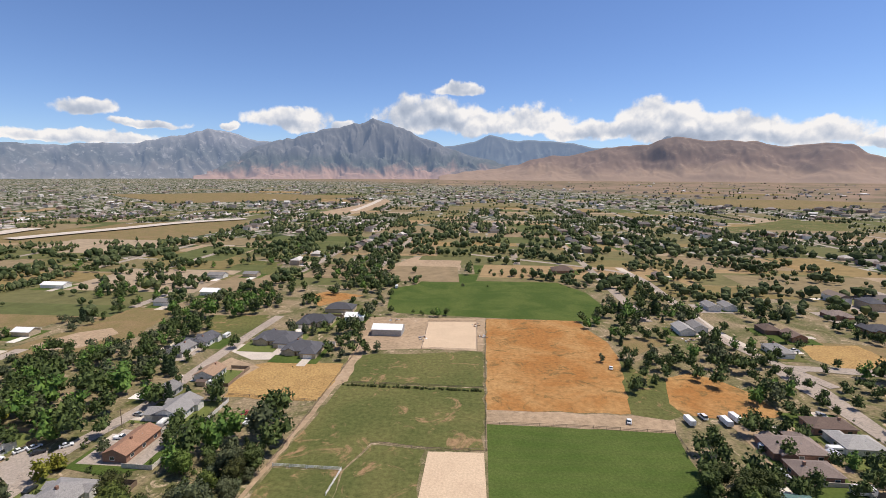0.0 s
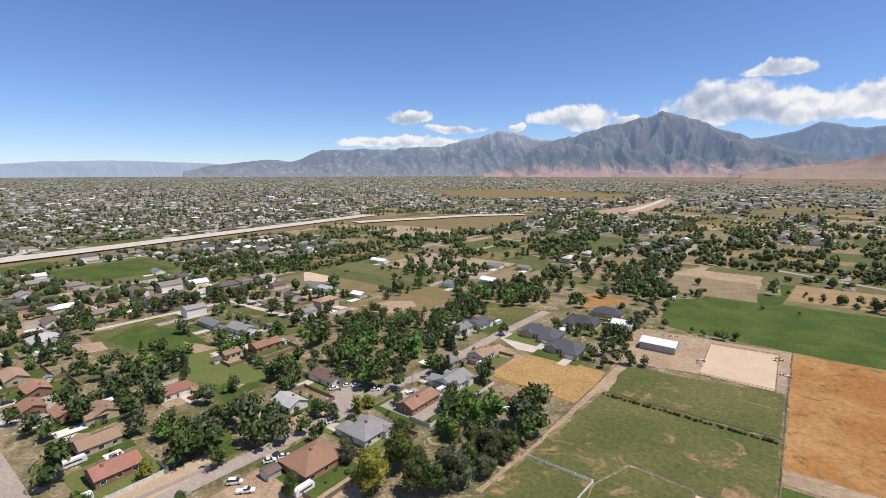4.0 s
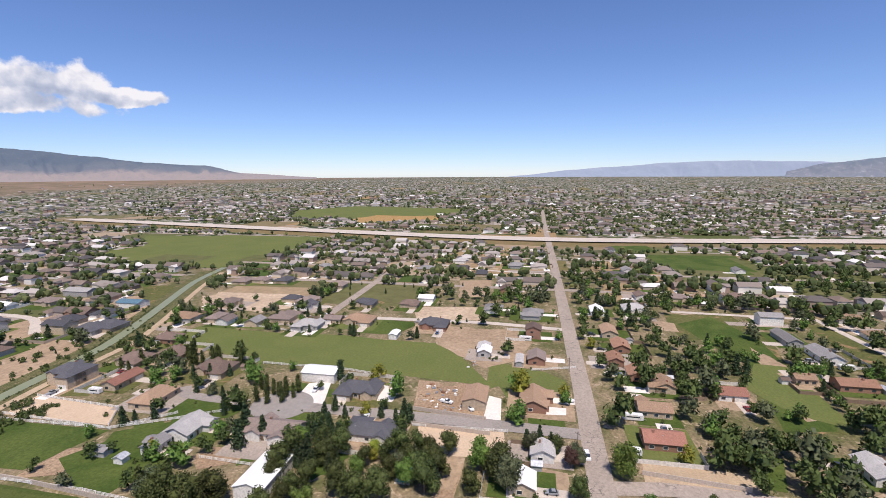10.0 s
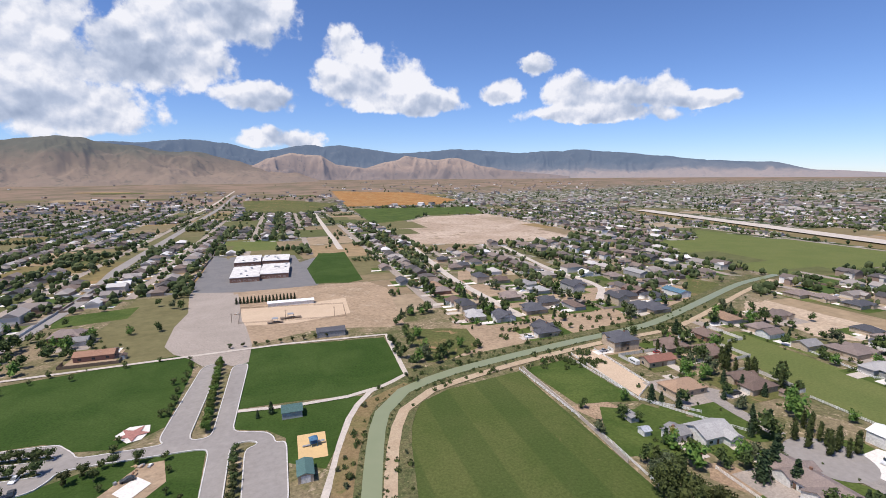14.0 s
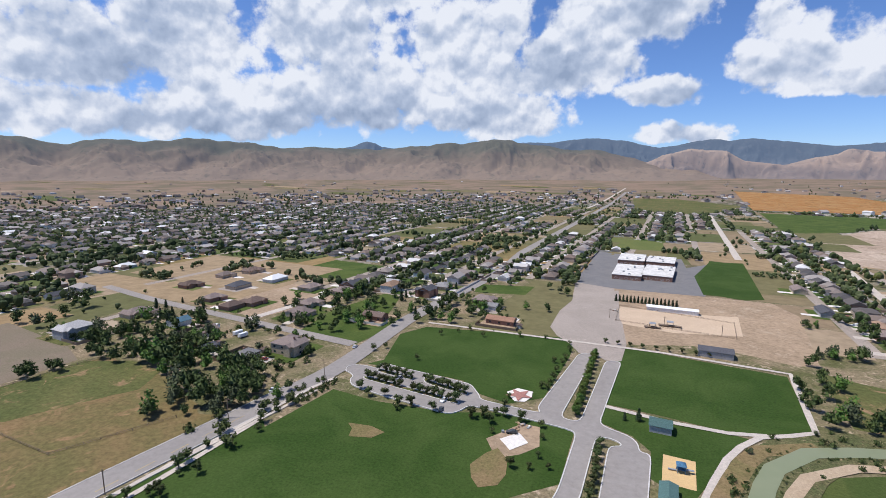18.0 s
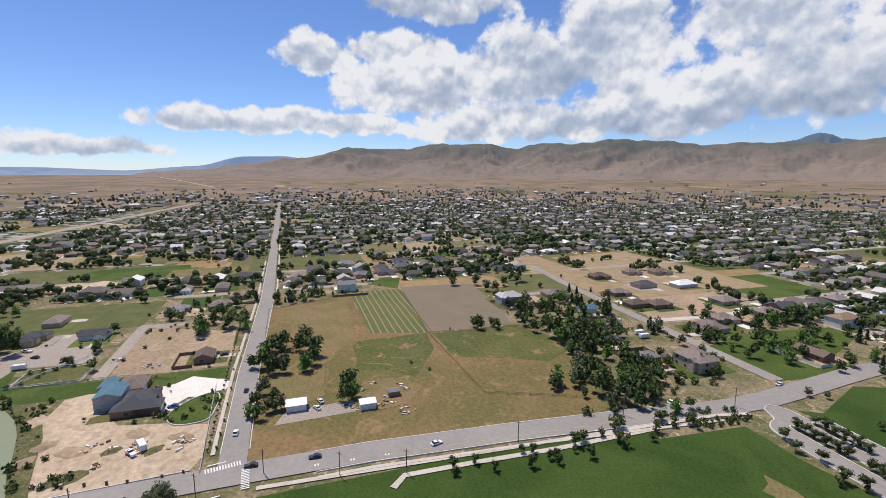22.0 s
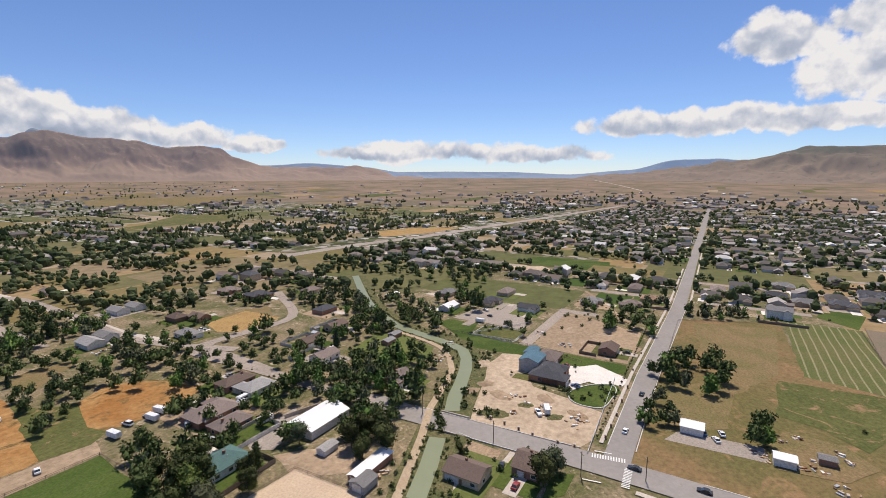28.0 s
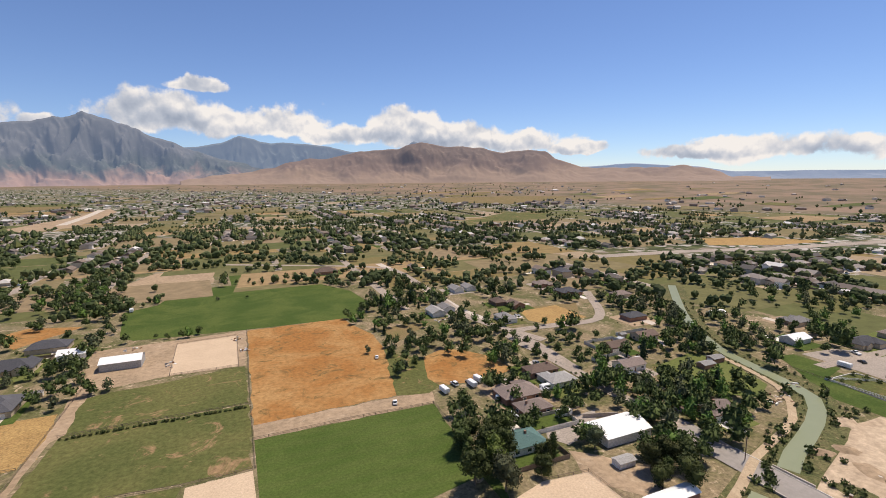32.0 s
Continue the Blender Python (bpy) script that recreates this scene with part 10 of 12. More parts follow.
trees('shrub', [(-164.0, -207.4, 3.5), (-158.2, -200.1, 2.2), (-150.4, -190.3, 2.1), (-153.9, -194.8, 3.4), (-218.0, -276.2, 2.6), (-149.3, -191.4, 1.7), (-154.2, -198.3, 3.0), (-192.4, -247.9, 3.6), (-150.3, -193.9, 1.8), (-195.6, -253.3, 2.1), (-199.9, -261.7, 2.1), (-167.4, -220.0, 2.5), (-201.9, -266.3, 2.4), (-175.7, -232.3, 3.2), (-187.1, -249.2, 2.7), (-155.2, -207.7, 3.0), (-146.6, -197.2, 2.3), (-183.3, -247.5, 2.5), (-190.2, -258.7, 3.3), (-142.5, -194.2, 2.7), (-158.7, -218.2, 1.7), (-161.8, -223.8, 3.4), (-168.6, -235.5, 2.5), (-184.4, -262.2, 2.0)])
trees('shrub', [(-153.1, -220.0, 2.2), (-154.1, -221.6, 2.3), (-179.4, -258.0, 2.3), (-171.0, -248.1, 3.0), (-152.1, -223.2, 1.9), (-168.1, -247.1, 3.7), (-132.9, -196.0, 1.7), (-165.2, -248.6, 2.9), (-155.4, -237.3, 3.9), (-142.9, -218.8, 2.5), (-155.0, -241.7, 2.7), (-161.5, -252.4, 3.4), (-136.8, -215.0, 1.7), (-129.0, -221.3, 2.8), (-126.4, -217.5, 2.3), (-115.9, -203.8, 2.0), (-132.6, -233.9, 3.7), (-127.7, -225.7, 2.1), (-118.3, -213.9, 2.3), (-124.2, -227.8, 4.0), (-117.7, -223.2, 2.0), (-112.6, -213.6, 3.3), (-112.2, -215.5, 2.8), (-101.4, -211.6, 3.0)])
trees('shrub', [(-90.7, -196.9, 2.5), (-84.9, -205.0, 3.4), (-82.4, -205.7, 2.9), (-51.7, -177.0, 1.6), (-48.8, -167.3, 2.6), (-45.2, -162.1, 2.8), (-44.4, -160.5, 1.9), (-41.1, -150.4, 1.9), (-45.3, -167.5, 1.7), (-38.1, -143.5, 2.8), (-37.9, -149.4, 2.3), (-39.2, -154.8, 1.6), (119.1, -189.1, 2.6), (118.2, -185.5, 2.7), (120.3, -185.0, 2.5), (117.7, -180.8, 1.7), (120.7, -182.5, 2.8), (124.9, -188.0, 2.9), (125.9, -189.2, 2.1), (120.4, -180.9, 1.8), (118.1, -176.9, 1.6), (119.5, -178.1, 3.0), (121.4, -179.4, 1.7), (126.2, -185.2, 2.4)])
trees('shrub', [(128.0, -187.3, 1.9), (119.9, -175.1, 1.1), (122.3, -178.0, 1.5), (119.4, -173.1, 2.5), (153.3, -220.3, 1.9), (122.3, -175.1, 2.0), (123.5, -176.4, 1.9), (164.5, -234.8, 2.8), (151.9, -215.4, 2.7), (144.6, -204.6, 1.8), (154.9, -218.5, 1.6), (120.9, -170.4, 1.9), (123.1, -172.7, 1.7), (120.0, -168.3, 2.2), (149.5, -208.6, 2.1), (146.3, -203.7, 3.2), (122.1, -169.2, 1.5), (128.4, -177.5, 2.1), (123.9, -171.2, 1.5), (130.0, -179.5, 2.2), (153.9, -212.4, 3.0), (121.7, -167.3, 2.2), (128.4, -175.9, 2.1), (165.6, -226.4, 1.8)])
trees('shrub', [(124.3, -169.7, 2.3), (129.2, -174.2, 2.4), (123.8, -166.5, 2.5), (131.7, -176.1, 1.9), (168.9, -225.4, 2.7), (130.0, -170.1, 2.6), (150.3, -195.9, 3.9), (129.8, -167.9, 2.2), (157.0, -197.9, 2.6), (152.5, -190.8, 3.0), (160.3, -200.3, 1.9), (160.2, -198.3, 2.4), (155.4, -192.0, 3.5), (149.5, -184.4, 2.1), (126.2, -155.5, 3.0), (131.2, -161.5, 3.0), (146.8, -178.9, 2.9), (149.0, -180.7, 1.9), (162.6, -194.8, 2.5), (133.4, -159.6, 3.0), (152.3, -178.1, 3.9), (148.2, -170.3, 3.2), (168.1, -190.5, 3.3), (153.8, -173.6, 2.0)])
trees('shrub', [(164.1, -184.9, 2.4), (162.4, -182.7, 1.8), (147.2, -130.2, 4.2), (214.8, -87.0, 2.0), (226.2, -81.0, 2.0), (219.4, 10.7, 2.8), (230.6, 12.9, 2.2), (212.0, 13.2, 1.7), (221.0, 14.2, 2.7), (215.3, 14.9, 2.1), (224.5, 16.1, 2.7), (348.9, 28.0, 1.7), (215.4, 20.4, 2.3), (209.5, 22.8, 2.8), (332.1, 36.3, 2.6), (344.6, 39.0, 1.8), (341.6, 41.3, 1.9), (218.8, 26.5, 1.5), (317.1, 39.0, 2.5), (209.1, 27.1, 1.9), (335.5, 45.5, 2.4), (211.5, 28.9, 2.1), (216.3, 29.8, 2.5), (218.7, 30.2, 1.5)])
trees('shrub', [(215.5, 31.7, 2.7), (338.0, 52.4, 2.8), (334.5, 53.5, 2.3), (306.3, 50.4, 2.6), (289.0, 57.7, 2.3), (154.0, 32.8, 3.6), (328.5, 76.1, 1.6), (304.4, 73.1, 1.6), (318.8, 77.8, 2.1), (288.6, 72.0, 2.1), (320.4, 83.6, 2.2), (289.8, 79.2, 2.5), (297.3, 84.2, 2.3), (181.2, 53.6, 3.2), (288.0, 86.3, 2.7), (248.0, 76.5, 3.1), (182.3, 56.4, 2.0), (178.3, 55.6, 3.2), (291.3, 92.3, 2.0), (286.0, 91.0, 2.3), (182.6, 58.5, 2.4), (280.4, 91.1, 2.2), (233.3, 77.7, 4.0), (288.0, 96.4, 2.4)])
trees('shrub', [(178.2, 59.9, 2.5), (274.7, 95.8, 1.9), (179.4, 62.8, 2.0), (224.0, 78.5, 3.8), (232.2, 82.4, 3.2), (271.4, 99.8, 2.7), (248.3, 92.7, 4.2), (193.5, 72.3, 4.2), (181.4, 68.6, 4.0), (206.7, 84.4, 3.4), (192.9, 81.7, 3.0), (163.2, 69.7, 3.5), (199.2, 85.8, 4.3), (238.6, 102.9, 5.0), (187.1, 80.7, 1.5), (165.8, 71.6, 3.3), (159.0, 69.1, 3.1), (181.2, 79.2, 2.8), (168.3, 73.8, 3.1), (176.7, 77.7, 2.0), (163.0, 71.7, 1.6), (164.5, 72.6, 2.8), (174.3, 77.0, 1.6), (171.7, 76.2, 2.9)])
trees('shrub', [(187.4, 83.3, 4.1), (169.9, 76.1, 2.6), (161.0, 72.8, 1.9), (159.5, 73.3, 3.1)])

# ---- fences, vehicles, poles, park and school ----
plain("fence_white", (0.80, 0.79, 0.76))
plain("fence_wood", (0.22, 0.165, 0.12), vary=0.3, grain=4.0)
plain("block_wall", (0.47, 0.40, 0.34), vary=0.1, grain=2.0)
plain("paint_white", (0.78, 0.79, 0.80), 0.35, spec=0.5)
plain("paint_dark", (0.035, 0.037, 0.042), 0.3, spec=0.5)
plain("paint_grey", (0.28, 0.29, 0.31), 0.35, spec=0.5)
plain("paint_red", (0.30, 0.03, 0.03), 0.35, spec=0.5)
plain("paint_blue", (0.05, 0.11, 0.26), 0.35, spec=0.5)
plain("tyre", (0.02, 0.02, 0.02), 0.9)
plain("line_white", (0.74, 0.73, 0.70), 0.8, grain=1.5)
plain("line_yellow", (0.55, 0.40, 0.12), 0.8, grain=1.5)
plain("star_red", (0.36, 0.17, 0.14), 0.8)
plain("lumber", (0.45, 0.31, 0.19), vary=0.4, grain=3.0)
plain("rust_iron", (0.24, 0.13, 0.08), vary=0.4, grain=3.0)
plain("pool_water", (0.10, 0.50, 0.55), 0.1)
plain("play_blue", (0.07, 0.17, 0.28), 0.5)
plain("membrane", (0.66, 0.63, 0.59), 0.8, grain=0.3)
plain("kerb_stone", (0.60, 0.57, 0.53), 0.85)

POST = {}
for key, mat, high, thick in (("white", "fence_white", 1.4, 0.16), ("wood", "fence_wood", 1.35, 0.14)):
    POST[key] = Shape().box(-thick / 2, thick / 2, -thick / 2, thick / 2, -0.1, high).mesh("post", mat)


def fence(kind, points):
    """Post-and-rail fence or block wall along points."""
    pts = [Vector((x, y, 0)) for x, y in points]
    if kind == "wall":
        ob = new("garden_wall", None)
        ob.location = pts[0]
        for a, b in zip(pts, pts[1:]):
            d = (b - a).normalized()
            s = Vector((-d.y, d.x, 0)) * 0.12
            ring = [(p - pts[0]).to_2d() for p in (a + s, a - s, b - s, b + s)]
            part("wall_panel", Shape().prism([tuple(q) for q in ring][::-1], 0, 1.7), "block_wall", ob)
        return tagged(ob, "tan concrete block boundary wall", "wall")
    ob = new("fence", None)
    ob.location = pts[0]
    high = (0.35, 0.75, 1.15) if kind == "white" else (0.5, 1.05)
    for a, b in zip(pts, pts[1:]):
        d = (b - a).normalized()
        s = Vector((-d.y, d.x, 0)) * 0.03
        for z in high:
            ring = [tuple((p - pts[0]).to_2d()) for p in (a + s, a - s, b - s, b + s)]
            part("rail", Shape().prism(ring[::-1], z, z + (0.17 if kind == "white" else 0.13)), "fence_white" if kind == "white" else "fence_wood", ob)
        count = max(1, min(14, int((b - a).length / 5)))
        for i in range(count + (1 if b is pts[-1] else 0)):
            p = new("post", POST[kind])
            p.parent, p.location = ob, a.lerp(b, i / count) - pts[0]
    return tagged(ob, "white vinyl post-and-rail fence" if kind == "white" else "weathered brown wooden post-and-rail fence", "fence")


def side_profile(outline, width):
    """A body from its side outline (x along, z up), across the width."""
    s = Shape()
    c = len(outline)
    s.v = [(x, -width / 2, z) for x, z in outline] + [(x, width / 2, z) for x, z in outline]
    s.f = [tuple(range(c)), tuple(range(2 * c - 1, c - 1, -1))] + [(i + c, (i + 1) % c + c, (i + 1) % c, i)[::-1] for i in range(c)]
    s.f = [tuple(f) for f in s.f]
    return s


def wheel_mesh(radius, width):
    s = Shape()
    n_side = 12
    for y in (-width / 2, width / 2):
        s.v += [(math.cos(math.tau * i / n_side) * radius, y, math.sin(math.tau * i / n_side) * radius + radius) for i in range(n_side)]
    s.f = [tuple(range(n_side - 1, -1, -1)), tuple(range(n_side, 2 * n_side))] + [(i, (i + 1) % n_side, n_side + (i + 1) % n_side, n_side + i) for i in range(n_side)]
    return s.mesh("wheel", "tyre")


WHEEL = wheel_mesh(0.34, 0.24)
BODY = {
    "car": [(-2.2, 0.35), (2.2, 0.35), (2.25, 0.7), (1.3, 0.95), (-2.1, 1.0), (-2.25, 0.7)],
    "van": [(-2.5, 0.4), (2.5, 0.4), (2.5, 1.0), (1.6, 1.15), (-2.45, 1.15), (-2.55, 0.8)],
    "truck": [(-2.9, 0.45), (2.9, 0.45), (2.9, 1.05), (1.6, 1.2), (-2.9, 1.2)],
}
CABIN = {
    "car": [(-1.75, 0.99), (1.0, 0.96), (0.25, 1.48), (-1.2, 1.5)],
    "van": [(-2.4, 1.14), (1.5, 1.14), (0.8, 1.95), (-2.3, 2.0)],
    "truck": [(-0.6, 1.19), (1.5, 1.19), (0.9, 1.85), (-0.4, 1.88)],
}
VEHICLE_ME = {}
CAR_WORDS = {"car": "parked %s passenger car", "van": "parked %s delivery van", "truck": "parked %s pickup truck", "trailer": "parked %s box trailer"}


def vehicle(x, y, turn, colour, kind):
    key = kind, colour
    if key not in VEHICLE_ME:
        paint = "paint_" + colour
        if kind == "trailer":
            VEHICLE_ME[key] = (side_profile([(-2.9, 0.55), (2.9, 0.55), (3.0, 1.0), (2.9, 2.6), (-2.9, 2.65), (-3.0, 1.0)], 2.3).mesh("body", paint),
                               Shape().box(2.9, 4.0, -0.08, 0.08, 0.45, 0.6).mesh("tow_bar", "steel"))
        else:
            VEHICLE_ME[key] = (side_profile(BODY[kind], 1.8).mesh("body", paint), side_profile(CABIN[kind], 1.55).mesh("window_band", "glass"),
                               side_profile([(a * 0.82 - 0.12, z) for a, z in ((CABIN[kind][3][0], CABIN[kind][3][1] - 0.02), (CABIN[kind][2][0], CABIN[kind][2][1] - 0.02),
                                                                              (CABIN[kind][2][0], CABIN[kind][2][1] + 0.06), (CABIN[kind][3][0], CABIN[kind][3][1] + 0.06))], 1.5).mesh("roof", paint))
    ob = new({"car": "car", "van": "van", "truck": "pickup_truck", "trailer": "trailer"}[kind], None)
    ob.matrix_world = pose(x, y, ground_z(x, y) + 0.12, 0, 0, turn)
    for me in VEHICLE_ME[key]:
        new(me.name.split(".")[0], me).parent = ob
    for wx in ((-1.4, 1.45) if kind != "trailer" else (-0.5, 0.5)):
        for wy in (-0.82, 0.82):
            w = new("wheel", WHEEL)
            w.parent, w.location = ob, (wx, wy * (1.15 if kind == "trailer" else 1), 0)
    HOUSES.append((x, y, 2.5))
    return tagged(ob, CAR_WORDS[kind] % {"white": "white", "dark": "black", "grey": "grey", "red": "dark red", "blue": "blue"}[colour], kind)


POLE_ME = Shape().prism([(0.16 * math.cos(a), 0.16 * math.sin(a)) for a in (0, 1.05, 2.09, 3.14, 4.19, 5.24)], -0.2, 1.0).mesh("shaft", "fence_wood")
ARM_ME = Shape().box(-1.2, 1.2, -0.07, 0.07, 0, 0.14).mesh("crossarm", "fence_wood")


def utility_pole(x, y, high):
    ob = new("utility_pole", None)
    ob.location = (x, y, ground_z(x, y))
    shaft = new("shaft", POLE_ME)
    shaft.parent, shaft.scale = ob, (1, 1, high)
    arm = new("crossarm", ARM_ME)
    arm.parent, arm.matrix_local = ob, pose(0, 0, high - 0.9, 0, 0, 40)
    return tagged(ob, "weathered wooden utility pole with one crossarm", "pole")


BOLLARD_ME = (Shape().box(-0.35, 0.35, -0.35, 0.35, 0, 1.3).mesh("pillar", "rust_iron"), Shape().box(-0.45, 0.45, -0.45, 0.45, 1.3, 1.5).mesh("cap", "block_wall"))


def bollard(x, y):
    ob = new("fence_pillar", None)
    ob.location = (x, y, 0)
    for me in BOLLARD_ME:
        new(me.name.split(".")[0], me).parent = ob
    return tagged(ob, "dark square masonry pillar beside the road", "pillar", "pillars along the road")


def heap(x, y, size):
    """Stacked lumber, scrap and soil as it lies about yards and building sites."""
    rng = random.Random(int(x * 7 + y * 3))
    ob = new("material_pile", None)
    ob.location = (x, y, ground_z(x, y))
    for i in range(9):
        a, w, d, h = rng.uniform(0, math.tau), rng.uniform(0.5, 2.4), rng.uniform(0.3, 1.1), rng.uniform(0.25, 1.0)
        q = rng.uniform(0, size)
        b = rng.uniform(0, math.tau)
        shape = Shape().box(-w / 2, w / 2, -d / 2, d / 2, 0.0, h)
        p = part(rng.choice(("plank", "crate", "barrel")), shape, rng.choice(("lumber", "lumber", "rust_iron", "trim", "steel", "block_wall")), ob)
        p.matrix_local = pose(q * math.cos(b), q * math.sin(b), 0.0, 0, 0, math.degrees(a))
    return tagged(ob, "loose pile of lumber and scrap on bare ground", "pile")


def kerb(points, offset, width=0.32, high=0.42, mat="kerb_stone", name="kerb", label="pale concrete kerb beside the asphalt"):
    """A raised strip beside a line, offset to its left."""
    pts = [Vector((x, y)) for x, y in points]
    sides = []
    for k, p in enumerate(pts):
        d = (pts[min(k + 1, len(pts) - 1)] - pts[max(k - 1, 0)]).normalized()
        sides.append(Vector((-d.y, d.x)))
    verts, faces = [], []
    for p, s in zip(pts, sides):
        a, b = p + s * (offset - width / 2), p + s * (offset + width / 2)
        verts += [(a.x, a.y, 0), (a.x, a.y, high), (b.x, b.y, high), (b.x, b.y, 0)]
    for k in range(len(pts) - 1):
        o = 4 * k
        faces += [(o, o + 4, o + 5, o + 1), (o + 1, o + 5, o + 6, o + 2), (o + 2, o + 6, o + 7, o + 3)]
    return tagged(mesh_object(name, verts, faces, mat), label, name.replace("_", " "), kind="structure")


# the south road and the crossing
SOUTH = [(176, 3.6), (248, -2.9), (393, -20.4), (560, -35.9), (742, -51.9)]
WEST = [(158.8, -22), (157, -41), (148, -95), (137, -150), (131, -180)]
for off in (-1, 1):
    kerb(SOUTH[:3] if off < 0 else SOUTH[:4], off * 4.9)
    kerb(WEST, off * 6.2)
kerb(SOUTH[:4], 7.4, 1.5, 0.4, "concrete", "pavement", "clean pale concrete pavement beside the road")
kerb(SOUTH[2:], -6.8, 1.4, 0.4, "concrete", "pavement", "clean pale concrete pavement beside the road")
kerb(WEST, -9.5, 1.6, 0.4, "concrete", "pavement", "pale concrete pavement beside the road")
kerb([(167, 88), (165.5, 55), (164, 18)], 6.3)
kerb([(167, 60), (165.5, 55), (163.5, 20)], -6.3)


def bars(name, x, y, turn, count, length, width, gap, z=0.36, mat="line_white", label="worn white crosswalk of painted bars"):
    ob = new(name, None)
    ob.matrix_world = pose(x, y, z, 0, 0, turn)
    me = Shape().box(-width / 2, width / 2, -length / 2, length / 2, 0, 0.006).mesh("painted_bar", mat)
    for i in range(count):
        b = new("painted_bar", me)
        b.parent, b.location = ob, ((i - (count - 1) / 2) * gap, 0, 0)
    return tagged(ob, label, "road marking", kind="structure")


bars("crosswalk", 167.6, 7.4, 95, 13, 2.6, 0.45, 0.9)
bars("crosswalk", 158.4, 0.6, -2, 13, 2.6, 0.45, 0.9)
bars("stop_line", 170.5, 9.5, 95, 1, 0.5, 6.0, 1)
bars("stop_line", 152.0, 11.0, 95, 1, 0.5, 6.0, 1)
for k in range(9):
    bars("lane_line", 152.5 - 2.0 * k, -48 - 12.0 * k, 80, 1, 0.18, 7.0, 1, 0.36, "line_yellow", "worn yellow centre line on asphalt")
for k in range(6):
    bars("lane_arrow", 156.5 - 1.9 * (k % 3), -22 - 12.0 * (k % 3), 80, 2, 1.1, 0.5, 1.0, 0.36, "line_white", "white painted turn arrow on asphalt")

# bridge where the road crosses the canal
bridge = new("canal_bridge", None)
bridge.matrix_world = pose(166.2, 69, 0, 0, 0, 88)
for side in (-7.0, 7.0):
    part("parapet", Shape().box(-6.5, 6.5, side - 0.2, side + 0.2, 0, 0.9), "concrete", bridge)
# shade inside the culvert mouth, put in as a solid near-black block
part("culvert", Shape().box(-4.6, 4.6, 6.9, 7.5, -0.3, 0.45), "paint_dark", bridge, "dark block for the shade in the culvert mouth")
tagged(bridge, "concrete road bridge with low parapets over the canal", "bridge")

# star plaza, playground, parking trees
star = Shape()
ring = []
for i in range(10):
    r, a = (6.4 if i % 2 == 0 else 2.7), math.tau * i / 10 + 0.4
    ring.append((r * math.cos(a), r * math.sin(a)))
star.prism(ring, 0, 0.06)
star_ob = tagged(new("star_paving", star.mesh("star_paving", "star_red")), "red-brown star set into pale round paving", "paving", kind="structure")
star_ob.location = (32.0, -205.7, 0.5)

play = new("playground_tower", None)
play.location = (-30.5, -169.0, 0)
for px, py in ((-1.2, -1.2), (1.2, -1.2), (1.2, 1.2), (-1.2, 1.2)):
    part("post", Shape().box(px - 0.1, px + 0.1, py - 0.1, py + 0.1, 0, 3.0), "play_blue", play)
part("deck", Shape().box(-1.3, 1.3, -1.3, 1.3, 1.3, 1.45), "play_blue", play)
part("canopy", Shape().roof(-1.3, 1.3, -1.3, 1.3, 3.0, 0.9, "x", True, 0.3, 0.08), "play_blue", play)
part("slide", Shape().box(1.3, 4.0, -0.4, 0.4, 0.5, 0.65), "paint_grey", play)
part("bridge", Shape().box(-4.0, -1.3, -0.5, 0.5, 1.2, 1.35), "paint_grey", play)
part("climber", Shape().box(-0.6, 0.6, -3.6, -1.3, 0.9, 1.05), "fence_wood", play)
tagged(play, "blue and grey playground climbing tower with a slide", "playground")

for (ax, ay, bx, by), many in (((104.5, -207.6, 85.7, -204.6), 6), ((77.5, -204.7, 55.6, -198.4), 8), ((106.0, -197.6, 86.8, -194.6), 6), ((78.8, -193.3, 56.9, -189.1), 7)):
    for k in range(many):
        f = k / (many - 1)
        tree(ax + (bx - ax) * f, ay + (by - ay) * f, 5.0 + 0.7 * math.sin(k * 2.3), "young", 1.15, "trees of the car park", "small round tree in a car park island")
for px, py in ((103.1, -186.3), (89.3, -183.2), (74.5, -179.6), (64.0, -178.9), (96.3, -181.2), (79.6, -177.4), (46.5, -179.0), (41.9, -181.4), (38.9, -177.8), (34.6, -184.5), (26.6, -182.8)):
    tree(px, py, 5.4, "young", 1.1, "trees beside the car park", "small leafy tree in the lawn beside the car park")
for k in range(9):
    tree(-4.0 + 0.25 * k, -175.7 + 4.6 * k, 4.2, "young", 1.2, "trees between the drives", "small leafy tree in a strip between two drives")
for k in range(13):
    tree(6.3 - 0.35 * k, -196.0 - 5.8 * k, 5.2, "fresh", 1.1, "trees of the gravel lot", "fresh green tree in the divider of the gravel lot")
for k in range(17):
    tree(-8.0 - 2.7 * k, -394.0 + 0.2 * k, 6.0, "conifer", 0.9, "trees behind the ring", "dark conifer in a row behind the ring")
for k in range(9):
    tree(-3.0 - 6.8 * k, -291.0 + 0.4 * k, 3.4, "young", 1.1, "trees before the ring", "small young tree beside the path")
for ring in COURTS:
    kerb(ring + ring[:1], 0.0, 0.4, 0.5)
for k in range(40):
    tree(180 + 5.0 * k, 12.6 - 0.083 * 5 * k, 1.7, "young", 1.0, "street trees", "very small staked tree beside the road")

hedge_rng = random.Random(8)
for k in range(34):
    tree(-45.9 + 66.2 * k / 33 + hedge_rng.uniform(-0.5, 0.5), 217.9 - 6.9 * k / 33 + hedge_rng.uniform(-0.4, 0.4), hedge_rng.uniform(0.9, 1.7), "shrub", 1.3, "hedge in the pasture", "low dense bush in a hedge across the pasture")

